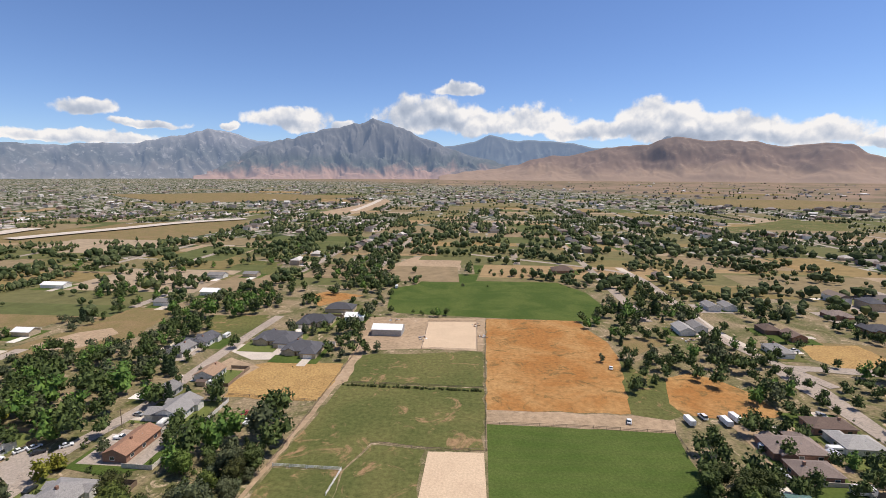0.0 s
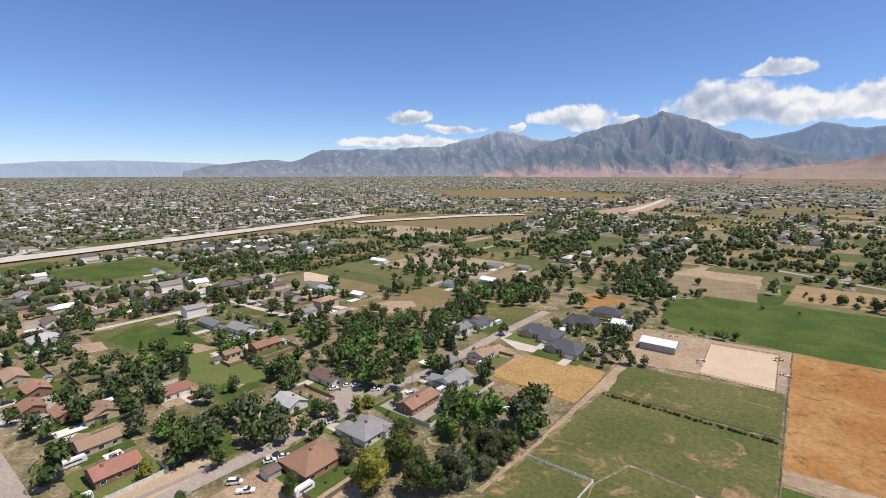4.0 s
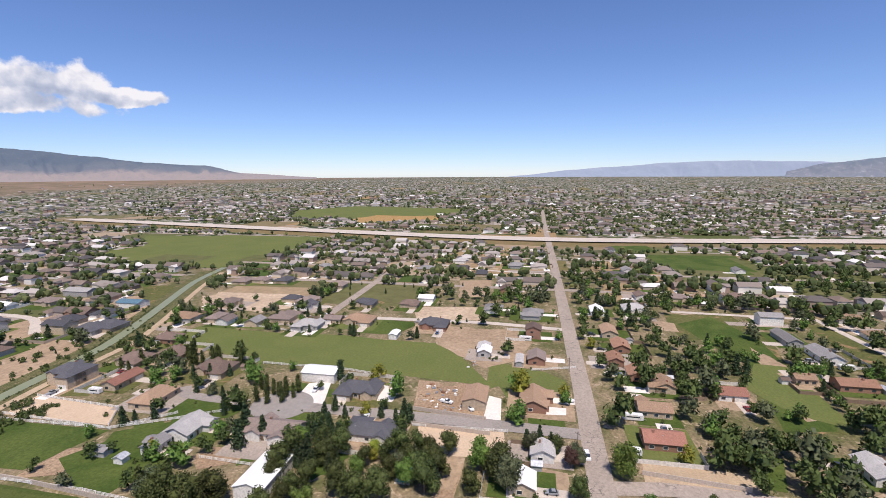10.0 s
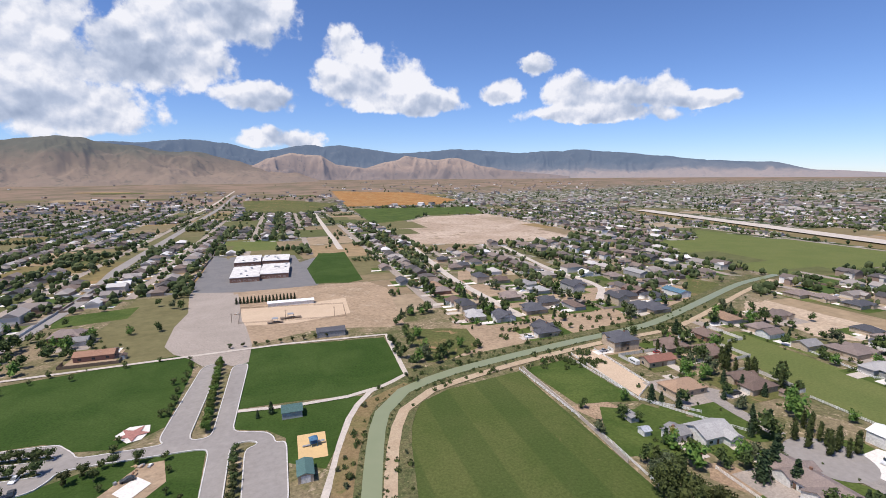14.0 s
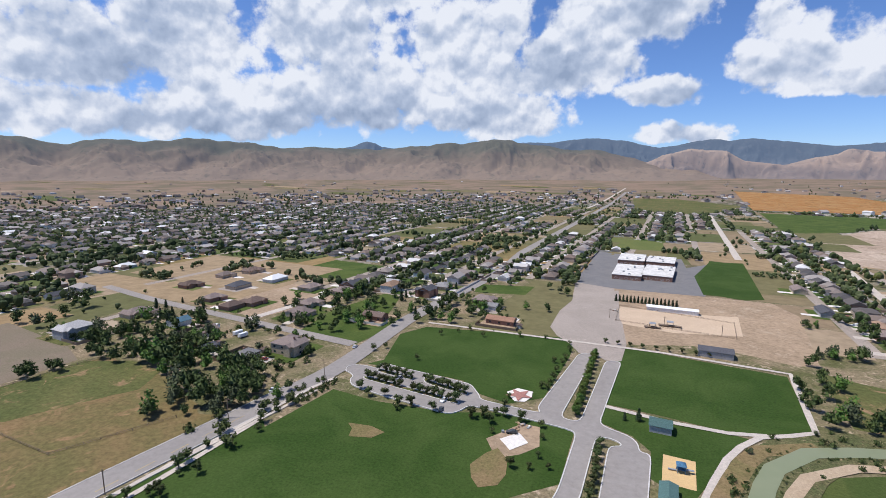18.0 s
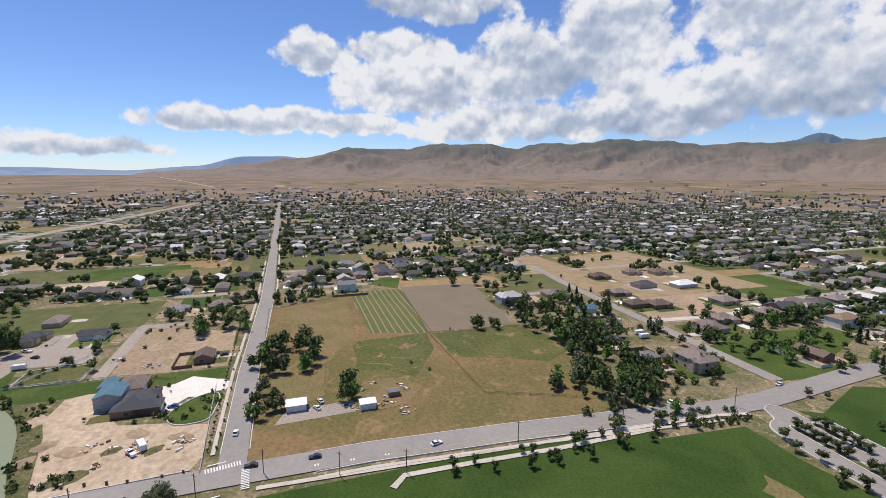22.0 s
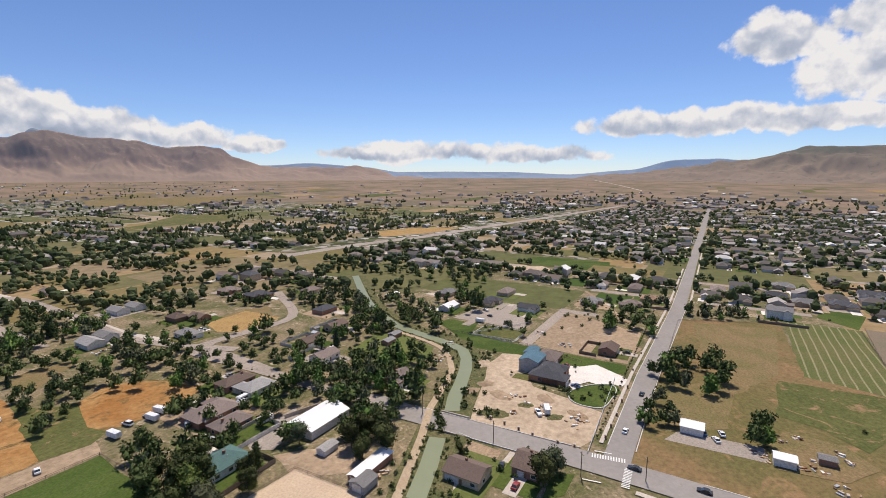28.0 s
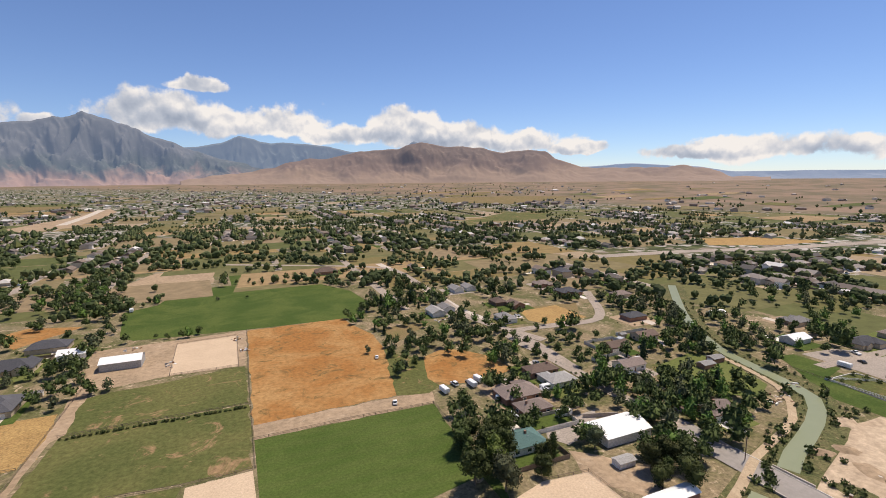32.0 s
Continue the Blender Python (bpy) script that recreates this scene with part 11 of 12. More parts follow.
# school
def school_wing(x, y, w, d, yaw, high):
    ob = new("school_building", None)
    ob.matrix_world = pose(x, y, 0, 0, 0, yaw)
    part("wall", Shape().box(-w / 2, w / 2, -d / 2, d / 2, 0, high), "wall_brick", ob)
    part("roof", Shape().box(-w / 2 - 0.3, w / 2 + 0.3, -d / 2 - 0.3, d / 2 + 0.3, high, high + 0.35), "membrane", ob, "pale flat membrane roof")
    rng = random.Random(int(x))
    for _ in range(5):
        ux, uy = rng.uniform(-0.4, 0.4) * w, rng.uniform(-0.42, 0.42) * d
        part("rooftop_unit", Shape().box(ux - 1, ux + 1, uy - 0.8, uy + 0.8, high + 0.35, high + 1.4), "steel", ob)
    for i in range(5):
        win = new("window", pane_mesh(2.4, 1.3)[0])
        win.parent, win.matrix_local = ob, pose((i - 2) * w * 0.18, d / 2, 1.0, 0, 0, 180)
    HOUSES.append((x, y, max(w, d) * 0.55))
    return tagged(ob, "brick school wing with a pale flat roof", "school")


school_wing(-19, -505, 26, 58, -5, 4.6)
school_wing(-24, -580, 27, 46, -5, 5.2)
school_wing(-47, -510, 27, 56, -8, 4.6)
school_wing(-54, -575, 28, 40, -8, 5.2)

# ring stands and pens
for px, py, w in ((-42, -338, 14), (-31, -331, 10)):
    stand = new("judging_stand", None)
    stand.matrix_world = pose(px, py, 0, 0, 0, -4)
    part("deck", Shape().box(-w / 2, w / 2, -1.5, 1.5, 0.8, 1.1), "fence_wood", stand)
    part("roof", Shape().box(-2, 2, -2, 2, 3.4, 3.6), "steel", stand)
    for sx in (-1.8, 1.8):
        part("post", Shape().box(sx - 0.12, sx + 0.12, -1.6, -1.4, 0, 3.4), "fence_wood", stand)
        part("post", Shape().box(sx - 0.12, sx + 0.12, 1.4, 1.6, 0, 3.4), "fence_wood", stand)
    tagged(stand, "wooden judging stand with a small roof", "stand")

# small pool behind the dark-roofed house
pool = new("swimming_pool", None)
pool.matrix_world = pose(-148.5, -22.0, 0, 0, 0, -6)
part("basin", Shape().box(-5, 5, -2.6, 2.6, 0.0, 0.12), "concretew", pool)
part("water", Shape().box(-4.2, 4.2, -1.8, 1.8, 0.12, 0.15), "pool_water", pool, "clear turquoise pool water")
tagged(pool, "small turquoise swimming pool with pale surround", "pool")


def canal_scrub(line, count, near, far, tall, seed):
    """Weeds and low bushes along the canal's banks."""
    crng = random.Random(seed)
    for _ in range(count):
        k = crng.randrange(len(line) - 1)
        a, b = Vector(line[k]), Vector(line[k + 1])
        dirn = (b - a).normalized()
        p = a.lerp(b, crng.random()) + Vector((-dirn.y, dirn.x)) * crng.choice((-1, 1)) * crng.uniform(near, far)
        WOODS.setdefault(crng.choice(("shrub", "shrub", "shrub", "grey")), []).append((p.x, p.y, crng.uniform(0.5, 1.0) * tall))


for line, seed in zip([q for q in CANALS if len(q) > 1], (3, 4, 5)):
    canal_scrub(line, 14 * len(line) + 40, 3.5, 5.2, 1.2, seed)
    canal_scrub(line, 3 * len(line) + 8, 7.0, 13.0, 2.8, seed + 10)


def mound(x, y, size, high, mat, words):
    """A dumped heap of soil with a lumpy outline."""
    bm = bmesh.new()
    bmesh.ops.create_grid(bm, x_segments=14, y_segments=14, size=1.0)
    for v in bm.verts:
        q = max(0.0, 1 - v.co.length * (1.0 + 0.35 * noise.noise((v.co.x * 1.7 + x, v.co.y * 1.7 + y, 1.0))))
        lump = 0.75 + 0.6 * noise.noise((v.co.x * 3.1 + x, v.co.y * 3.1 + y, 4.0))
        v.co = Vector((v.co.x * size, v.co.y * size * 0.65, high * q * lump - 0.02 + 0.1 * (q > 0)))
    me = bpy.data.meshes.new("soil_mound")
    bm.to_mesh(me)
    bm.free()
    me.materials.append(M[mat])
    me.polygons.foreach_set("use_smooth", [True] * len(me.polygons))
    ob = new("soil_mound", me)
    ob.matrix_world = pose(x, y, 0, 0, 0, (x * 37 + y * 11) % 180)
    return tagged(ob, words, "mound")


for spot in DRIVES:
    vehicle(*spot)
fence('white', [(-137.3, -194.9), (-131.0, -123.7), (-122.8, -75.8), (-121.9, -65.3)])
fence('white', [(-170.0, -196.2), (-167.0, -145.0), (-177.0, -121.8), (-185.2, -105.4)])
fence('white', [(-190.8, -200.5), (-183.3, -154.4)])
fence('white', [(-183.3, -154.4), (-168.8, -146.7)])
fence('white', [(-151.5, -97.2), (-148.0, -72.0)])
fence('white', [(-236.4, -114.6), (-231.4, -67.0), (-224.1, -41.5)])
fence('white', [(-299.4, -159.3), (-286.0, -113.4), (-304.0, -101.5)])
fence('white', [(-179.7, -24.8), (-177.9, 13.1)])
fence('wood', [(33.8, 326.1), (26.1, 251.1), (19.6, 181.2), (17.8, 161.9)])
fence('wood', [(19.6, 181.2), (57.3, 178.3), (93.5, 173.5)])
fence('wood', [(93.7, 173.5), (91.3, 150.8)])
fence('white', [(-57.9, 153.1), (-33.4, 150.6)])
fence('white', [(-33.4, 150.6), (-35.7, 137.5)])
fence('wood', [(-47.1, 220.4), (-14.9, 217.5), (21.7, 213.7)])
fence('wood', [(-25.6, 167.3), (-4.8, 162.8), (16.9, 161.6)])
fence('wood', [(-45.5, 277.6), (-53.9, 201.6), (-59.7, 152.7)])
fence('wood', [(-96.9, 207.3), (-55.0, 201.0)])
fence('wood', [(-9.9, 266.5), (-6.7, 317.2), (26.8, 317.2), (22.5, 262.9), (-9.9, 266.5)])
fence('wood', [(239.3, -7.5), (357.1, -19.1), (376.1, -80.8)])
fence('wood', [(384.7, -128.2), (265.9, -106.8), (181.3, -100.6), (161.2, -136.4)])
fence('wood', [(265.9, -106.8), (253.9, -174.6)])
fence('wood', [(272.7, 122.2), (266.9, 62.9), (253.1, 29.8)])
fence('white', [(272.3, 100.9), (303.2, 76.0)])
fence('wood', [(99.7, 107.5), (116.5, 104.0), (115.3, 75.8)])
fence('wall', [(138.7, 99.0), (164.7, 94.9)])
fence('wall', [(141.6, 132.0), (155.4, 125.8)])
fence('wall', [(-180.6, -25.5), (-175.3, 6.2)])
fence('wall', [(-193.1, -26.7), (-186.7, 4.5)])
fence('wall', [(106.8, 142.7), (149.6, 139.0)])
fence('wall', [(-139.2, -194.8), (-133.8, -148.7), (-127.3, -111.9)])
fence('white', [(-174.5, -200.0), (-166.8, -144.5), (-181.1, -125.5)])
fence('white', [(237.8, 11.6), (167.5, 14.5)])
fence('wood', [(377.3, -124.4), (267.4, -109.2)])
fence('wall', [(-155.4, 56.9), (-149.0, 88.5)])
fence('white', [(-238.3, 27.6), (-243.3, 50.4)])
fence('white', [(270.3, 101.0), (269.7, 71.7), (285.9, 69.1)])
fence('wood', [(-8.1, -339.1), (-10.8, -379.5), (-83.2, -359.4), (-77.9, -324.8), (-8.1, -339.1)])
vehicle(-163.6, 40.5, 0, 'white', 'van')
vehicle(-134.6, 88.1, 40, 'white', 'van')
vehicle(-127.7, 87.2, 40, 'white', 'truck')
vehicle(-134.8, 102.2, 60, 'white', 'car')
vehicle(-114.7, 84.4, 60, 'dark', 'car')
vehicle(-131.2, 140.3, 85, 'dark', 'car')
vehicle(-135.6, 133.5, 60, 'white', 'car')
vehicle(-156.5, 156.4, 60, 'white', 'car')
vehicle(-153.2, 162.3, 60, 'white', 'car')
vehicle(-149.8, 164.5, 60, 'white', 'car')
vehicle(-200.3, -12.8, 70, 'white', 'truck')
vehicle(-132.0, 152.0, 60, 'dark', 'car')
vehicle(-145.7, 161.1, 40, 'dark', 'car')
vehicle(-138.9, 165.6, 40, 'white', 'car')
vehicle(-82.1, 189.7, 85, 'red', 'car')
vehicle(-78.2, 182.7, 85, 'white', 'truck')
vehicle(111.0, 185.4, 95, 'white', 'van')
vehicle(118.4, 184.1, 95, 'grey', 'car')
vehicle(78.7, 182.1, 70, 'white', 'car')
vehicle(123.3, 183.3, 95, 'white', 'trailer')
vehicle(103.1, 181.0, 90, 'white', 'trailer')
vehicle(117.9, 180.3, 90, 'white', 'trailer')
vehicle(-37.5, 417.3, 90, 'white', 'trailer')
vehicle(-207.1, -74.6, -5, 'white', 'truck')
vehicle(-195.5, -2.5, 30, 'white', 'truck')
vehicle(-132.6, 106.7, 60, 'white', 'car')
vehicle(151.9, -64.6, -80, 'white', 'car')
vehicle(133.4, -232.4, -80, 'white', 'car')
vehicle(60.8, -180.3, -80, 'dark', 'car')
vehicle(196.4, -28.3, 20, 'white', 'car')
vehicle(202.0, -30.7, 10, 'white', 'car')
vehicle(200.0, -24.3, 10, 'blue', 'car')
vehicle(188.8, 3.3, -8, 'white', 'car')
vehicle(160.9, -22.2, 82, 'dark', 'car')
vehicle(140.6, -170.7, -80, 'white', 'car')
vehicle(147.2, 40.3, 10, 'dark', 'car')
vehicle(189.0, 37.6, 30, 'white', 'truck')
vehicle(191.7, 34.6, 20, 'white', 'trailer')
vehicle(297.1, 103.7, 85, 'white', 'trailer')
vehicle(324.6, 109.4, 60, 'white', 'truck')
vehicle(312.3, 102.0, 60, 'dark', 'car')
vehicle(120.7, 163.3, 60, 'white', 'van')
vehicle(130.8, 158.9, 60, 'grey', 'car')
vehicle(90.9, 236.9, 70, 'white', 'car')
vehicle(225.7, -1.2, -8, 'dark', 'car')
vehicle(164.4, -1.4, 80, 'dark', 'car')
vehicle(207.1, -223.7, 80, 'white', 'trailer')
vehicle(213.2, -226.0, 80, 'white', 'trailer')
vehicle(28.5, -173.0, 10, 'dark', 'car')
vehicle(62.5, -188.5, 80, 'white', 'car')
vehicle(90.9, -202.5, 80, 'grey', 'car')
utility_pole(153.4, 14.7, 9)
utility_pole(159.1, -5.1, 9)
utility_pole(168.7, 81.8, 9)
utility_pole(147.6, -28.2, 9)
utility_pole(140.2, -48.9, 9)
utility_pole(141.1, -93.0, 9)
utility_pole(140.9, -143.7, 9)
utility_pole(160.3, 47.7, 9)
utility_pole(-167.0, 37.7, 8)
utility_pole(-238.1, 46.3, 8)
utility_pole(127.7, -193.1, 9)
utility_pole(-127.2, 179.3, 8)
utility_pole(-38.4, -337.2, 7)
utility_pole(-4.2, -344.1, 7)
utility_pole(-70.9, -330.5, 7)
bollard(176.5, 54.4)
bollard(175.0, 48.0)
bollard(173.1, 41.6)
bollard(171.3, 35.6)
bollard(170.0, 25.7)
bollard(169.9, 19.5)
bollard(181.1, 9.8)
bollard(190.7, 8.7)
bollard(201.1, 7.5)
bollard(215.2, 6.5)
bollard(231.2, 5.2)
bollard(253.2, 4.1)
bollard(279.8, 1.2)
bollard(311.8, -2.3)
heap(-216.2, -22.3, 5)
heap(-209.7, -14.1, 6)
heap(-212.0, -9.3, 5)
heap(-199.6, -18.1, 5)
heap(-194.1, -13.0, 5)
heap(-195.9, -6.1, 4)
heap(-205.3, -23.6, 4)
heap(-254.6, 3.5, 4)
heap(-243.7, -2.3, 5)
heap(191.3, -42.4, 4)
heap(180.3, -62.8, 4)
heap(191.6, -57.1, 5)
heap(190.9, 37.0, 4)
heap(190.4, 20.7, 4)
heap(186.8, 22.5, 5)
heap(200.3, 51.5, 5)
heap(195.8, 37.1, 4)
heap(28.8, -174.9, 4)
heap(25.6, -180.4, 3)
heap(251.6, 104.8, 4)
heap(222.4, 101.0, 5)
heap(231.1, 100.9, 5)
heap(-29.2, 322.2, 5)
heap(-10.5, 282.6, 5)
heap(27.7, 309.8, 5)
heap(27.6, 287.6, 4)
heap(232.0, 174.9, 4)
heap(127.1, 74.7, 4)
heap(166.6, 284.7, 5)
heap(160.3, 293.6, 5)
heap(157.5, 302.3, 6)
heap(154.0, 278.6, 5)
heap(-7.4, -364.0, 4)
heap(290.7, 60.1, 4)
heap(275.7, 41.7, 5)
heap(205.7, -50.4, 1.8)
heap(211.1, -56.9, 1.8)
heap(204.7, -67.4, 1.8)
heap(189.2, -53.3, 1.8)
heap(199.0, -69.3, 1.8)
heap(193.3, -43.0, 1.8)
heap(185.6, 47.1, 1.5)
heap(190.0, 35.6, 1.5)
heap(191.1, 21.8, 1.5)
heap(195.1, 44.7, 1.5)
mound(203.8, 38.2, 5, 1.4, 'dirt', 'dumped heap of pale soil on a building site')
mound(230.2, 56.1, 6, 1.2, 'sand2', 'dumped heap of pale soil on a building site')
mound(207.1, 67.8, 5, 1.6, 'dirt', 'dumped heap of pale soil on a building site')
mound(188.9, 30.8, 4, 1.2, 'scrub', 'low soil mound grown over with weeds')
mound(194.5, 22.2, 5, 1.3, 'dirt2', 'dumped heap of pale soil on a building site')
mound(181.3, 54.3, 6, 0.9, 'scrub', 'low soil mound grown over with weeds')
mound(230.6, 76.8, 6, 1.8, 'sand2', 'dumped heap of pale soil on a building site')
mound(197.0, 71.1, 5, 1.7, 'dirt', 'dumped heap of pale soil on a building site')
mound(194.1, 44.4, 3.5, 0.9, 'scrub', 'low soil mound grown over with weeds')
mound(198.9, 56.9, 6, 0.9, 'dirt', 'dumped heap of pale soil on a building site')

# ---- the wide suburb: far houses and trees, too many to count ----


def free_at(x, y, margin=0.0):
    for poly, (ax, bx, ay, by) in BOUNDS:
        if ax - margin < x < bx + margin and ay - margin < y < by + margin:
            inside = False
            j = len(poly) - 1
            for i in range(len(poly)):
                xi, yi = poly[i]
                xj, yj = poly[j]
                if (yi > y) != (yj > y) and x < (xj - xi) * (y - yi) / (yj - yi) + xi:
                    inside = not inside
                j = i
            if inside:
                return False
    return True


BOUNDS = [(p, (min(q[0] for q in p), max(q[0] for q in p), min(q[1] for q in p), max(q[1] for q in p))) for p in TAKEN]


def on_road(x, y, margin):
    return any(min(q[0] for q in p) - margin < x < max(q[0] for q in p) + margin and min(q[1] for q in p) - margin < y < max(q[1] for q in p) + margin for p in ROADS)


plain("board_brown", (0.24, 0.175, 0.125), vary=0.5, grain=3.0)
plain("board_pale", (0.66, 0.63, 0.57), vary=0.25)
plain("tank_white", (0.74, 0.74, 0.72), 0.4, spec=0.4)


def apart(x, y, own_x, own_y, r):
    """Clear of every house but the one that it belongs to."""
    return not any(abs(hx - own_x) + abs(hy - own_y) > 1 and (x - hx) ** 2 + (y - hy) ** 2 < (hr * 0.8 + r) ** 2 for hx, hy, hr in HOUSES)


BOARD_POST = [Shape().box(-0.09, 0.09, -0.09, 0.09, 0, 2.0).mesh("post", mat) for mat in ("board_brown", "board_pale")]


def yard_fence(x, y, w, d, yaw, yrng):
    """A board fence round the back garden of a house: three runs of boards between posts."""
    half, back, deep = w / 2 + yrng.uniform(2.5, 5), d / 2 + 0.3, yrng.uniform(7, 12)
    turn = pose(x, y, 0, 0, 0, yaw)
    corners = [(-half, back), (-half, back + deep), (half, back + deep), (half, back)]
    for px, py in corners + [(0, back + deep)]:
        p = turn @ Vector((px, py, 0))
        if on_road(p.x, p.y, 1.0) or not apart(p.x, p.y, x, y, 1.0):
            return
    ob = new("garden_fence", None)
    ob.matrix_world = turn
    pale = yrng.random() < 0.35
    for (ax, ay), (bx, by) in zip(corners, corners[1:]):
        mat = "board_pale" if pale else "board_brown"
        part("panel", Shape().box(min(ax, bx) - 0.03, max(ax, bx) + 0.03, min(ay, by) - 0.03, max(ay, by) + 0.03, 0.05, 1.78), mat, ob)
        steps = max(1, int(math.hypot(bx - ax, by - ay) / 4.5))
        for k in range(steps):
            post = new("post", BOARD_POST[pale])
            post.parent, post.location = ob, (ax + (bx - ax) * k / steps, ay + (by - ay) * k / steps, 0)
    tagged(ob, "pale vinyl board fence round a back garden" if pale else "weathered brown board fence round a back garden", "fence")


def camper(x, y, yaw, yrng):
    """A parked travel trailer: rounded body, window band, two wheels and a drawbar."""
    ob = new("travel_trailer", None)
    ob.matrix_world = pose(x, y, 0, 0, 0, yaw)
    length = yrng.uniform(5.5, 8.0)
    body = side_profile([(-length / 2, 0.5), (length / 2 - 0.3, 0.5), (length / 2, 1.2), (length / 2 - 0.1, 2.3), (length / 2 - 0.5, 2.75), (-length / 2 + 0.4, 2.75), (-length / 2, 2.4)], 2.3)
    part("body", body.mesh("body", "tank_white") if isinstance(body, Shape) else body, "tank_white", ob)
    part("window_band", Shape().box(-length * 0.35, length * 0.3, -1.17, 1.17, 1.55, 2.1), "glass", ob, "dark window band")
    for side in (-1, 1):
        part("wheel", Shape().box(-0.35, 0.35, side * 1.0 - 0.12, side * 1.0 + 0.12, 0.0, 0.66), "tyre", ob)
    part("drawbar", Shape().box(length / 2 - 0.1, length / 2 + 1.2, -0.08, 0.08, 0.45, 0.58), "steel", ob)
    tagged(ob, "white travel trailer with a dark window band parked in a yard", "trailer")


def density(yaw, far):
    """Share of houses and of trees by direction and true distance."""
    yaw %= 360
    if 48 < yaw < 128:
        return (0.9, 0.95) if far > 760 else (0.8, 0.85)
    if 8 < yaw <= 48:
        return (0.3, 1.0) if far < 750 else ((0.45, 0.8) if far < 3000 else (0.6, 0.8))
    if yaw > 318 or yaw <= 8:
        return (0.35, 1.0) if far < 700 else ((0.28, 0.75) if far < 1600 else (0.5, 0.65))
    if yaw > 288:
        return (0.4, 1.0) if far < 1000 else ((0.2, 0.55) if far < 2500 else (0.15, 0.1))
    if 160 < yaw <= 215 and far < 800:
        return (0.5, 0.95)
    if 170 < yaw <= 288 and far < 750:
        return (0.68, 0.95)
    if 170 < yaw <= 288:
        return (0.85, 0.95) if far < 2300 else ((0.25, 0.25) if far < 3000 else (0.03, 0.04))
    return (1.15, 0.75) if far < 700 else ((0.65, 0.55) if far < 1500 else (0.7, 0.6))


k = material("far_wall", 0.85)
k.put(k.shader.inputs["Base Color"], k.ramp(k.add("ShaderNodeNewGeometry").outputs["Random Per Island"], (0.0, (0.26, 0.17, 0.13)), (0.35, (0.42, 0.34, 0.27)), (0.65, (0.58, 0.53, 0.46)), (1.0, (0.78, 0.76, 0.73))))
k = material("far_roof", 0.85)
ramp_far = k.ramp(k.add("ShaderNodeNewGeometry").outputs["Random Per Island"], (0.0, (0.07, 0.066, 0.066)), (0.25, (0.125, 0.108, 0.10)), (0.5, (0.20, 0.15, 0.12)), (0.72, (0.26, 0.23, 0.21)), (0.9, (0.37, 0.33, 0.30)), (1.0, (0.74, 0.73, 0.71)))
k.put(k.shader.inputs["Base Color"], ramp_far)


def wooded(yaw, far):
    """The river bottom and old lots to the east and south east are thick with trees."""
    yaw %= 360
    return (yaw < 45 or yaw > 292) and far < 1150


def true_to_map(far):
    if far <= FLAT:
        return far
    a, b = LIFT, 1 - 2 * FLAT * LIFT
    c = FLAT * FLAT * LIFT - far
    return (-b + math.sqrt(b * b - 4 * a * c)) / (2 * a)


rng = random.Random(11)
wall_v, wall_f, roof_v, roof_f, tree_v, tree_f, street_v, street_f = [], [], [], [], [], [], [], []


def far_house(x, y, z, s, yaw, small=False):
    """A distant house: a main body with a hip or gable roof and mostly a front wing."""
    big = 2.4 if rng.random() < 0.012 and not small and all(free_at(x + a, y + b) for a, b in ((24, 0), (-24, 0), (0, 24), (0, -24))) else 1.0
    w, d, h = rng.uniform(12, 19) * s * big, rng.uniform(9, 12.5) * s * big, rng.choice((3.0, 3.1, 3.3, 5.6)) * s
    if small:
        w, d, h = rng.uniform(3.5, 8), rng.uniform(3, 6), 2.6
    c, q = math.cos(yaw), math.sin(yaw)

    def block(x0, x1, y0, y1, high, along, hip):
        def at(px, py, pz):
            return (x + px * c - py * q, y + px * q + py * c, z + pz)
        k = len(wall_v)
        wall_v.extend(at(px, py, pz) for pz in (-0.5, high) for px, py in ((x0, y0), (x1, y0), (x1, y1), (x0, y1)))
        wall_f.extend((k + i, k + (i + 1) % 4, k + 4 + (i + 1) % 4, k + 4 + i) for i in range(4))
        o = 0.5 * s
        ax, bx, ay, by = x0 - o, x1 + o, y0 - o, y1 + o
        k = len(roof_v)
        if along:
            rise, inset, mid = (by - ay) * 0.24 / big, (by - ay) * 0.45 if hip else 0.0, (ay + by) / 2
            roof_v.extend([at(ax, ay, high), at(bx, ay, high), at(bx, by, high), at(ax, by, high), at(ax + inset, mid, high + rise), at(bx - inset, mid, high + rise)])
        else:
            rise, inset, mid = (bx - ax) * 0.24 / big, (bx - ax) * 0.45 if hip else 0.0, (ax + bx) / 2
            roof_v.extend([at(bx, ay, high), at(bx, by, high), at(ax, by, high), at(ax, ay, high), at(mid, ay + inset, high + rise), at(mid, by - inset, high + rise)])
        roof_f.extend([(k, k + 1, k + 5, k + 4), (k + 2, k + 3, k + 4, k + 5), (k + 1, k + 2, k + 5), (k + 3, k, k + 4), (k + 3, k + 2, k + 1, k)])
    hip = rng.random() < 0.6
    block(-w / 2, w / 2, -d / 2, d / 2, h, True, hip)
    if not small and rng.random() < 0.75 and big == 1.0:
        wx = rng.choice((-1, 1)) * w * 0.27
        block(wx - w * 0.21, wx + w * 0.21, -d / 2 - d * 0.35, -d * 0.1, h - 0.15 * s, False, hip)


_ico = bmesh.new()
bmesh.ops.create_icosphere(_ico, subdivisions=1, radius=1.0)
BLOB_V = [v.co.copy() for v in _ico.verts]
BLOB_F = [tuple(v.index for v in f.verts) for f in _ico.faces]
_ico.free()


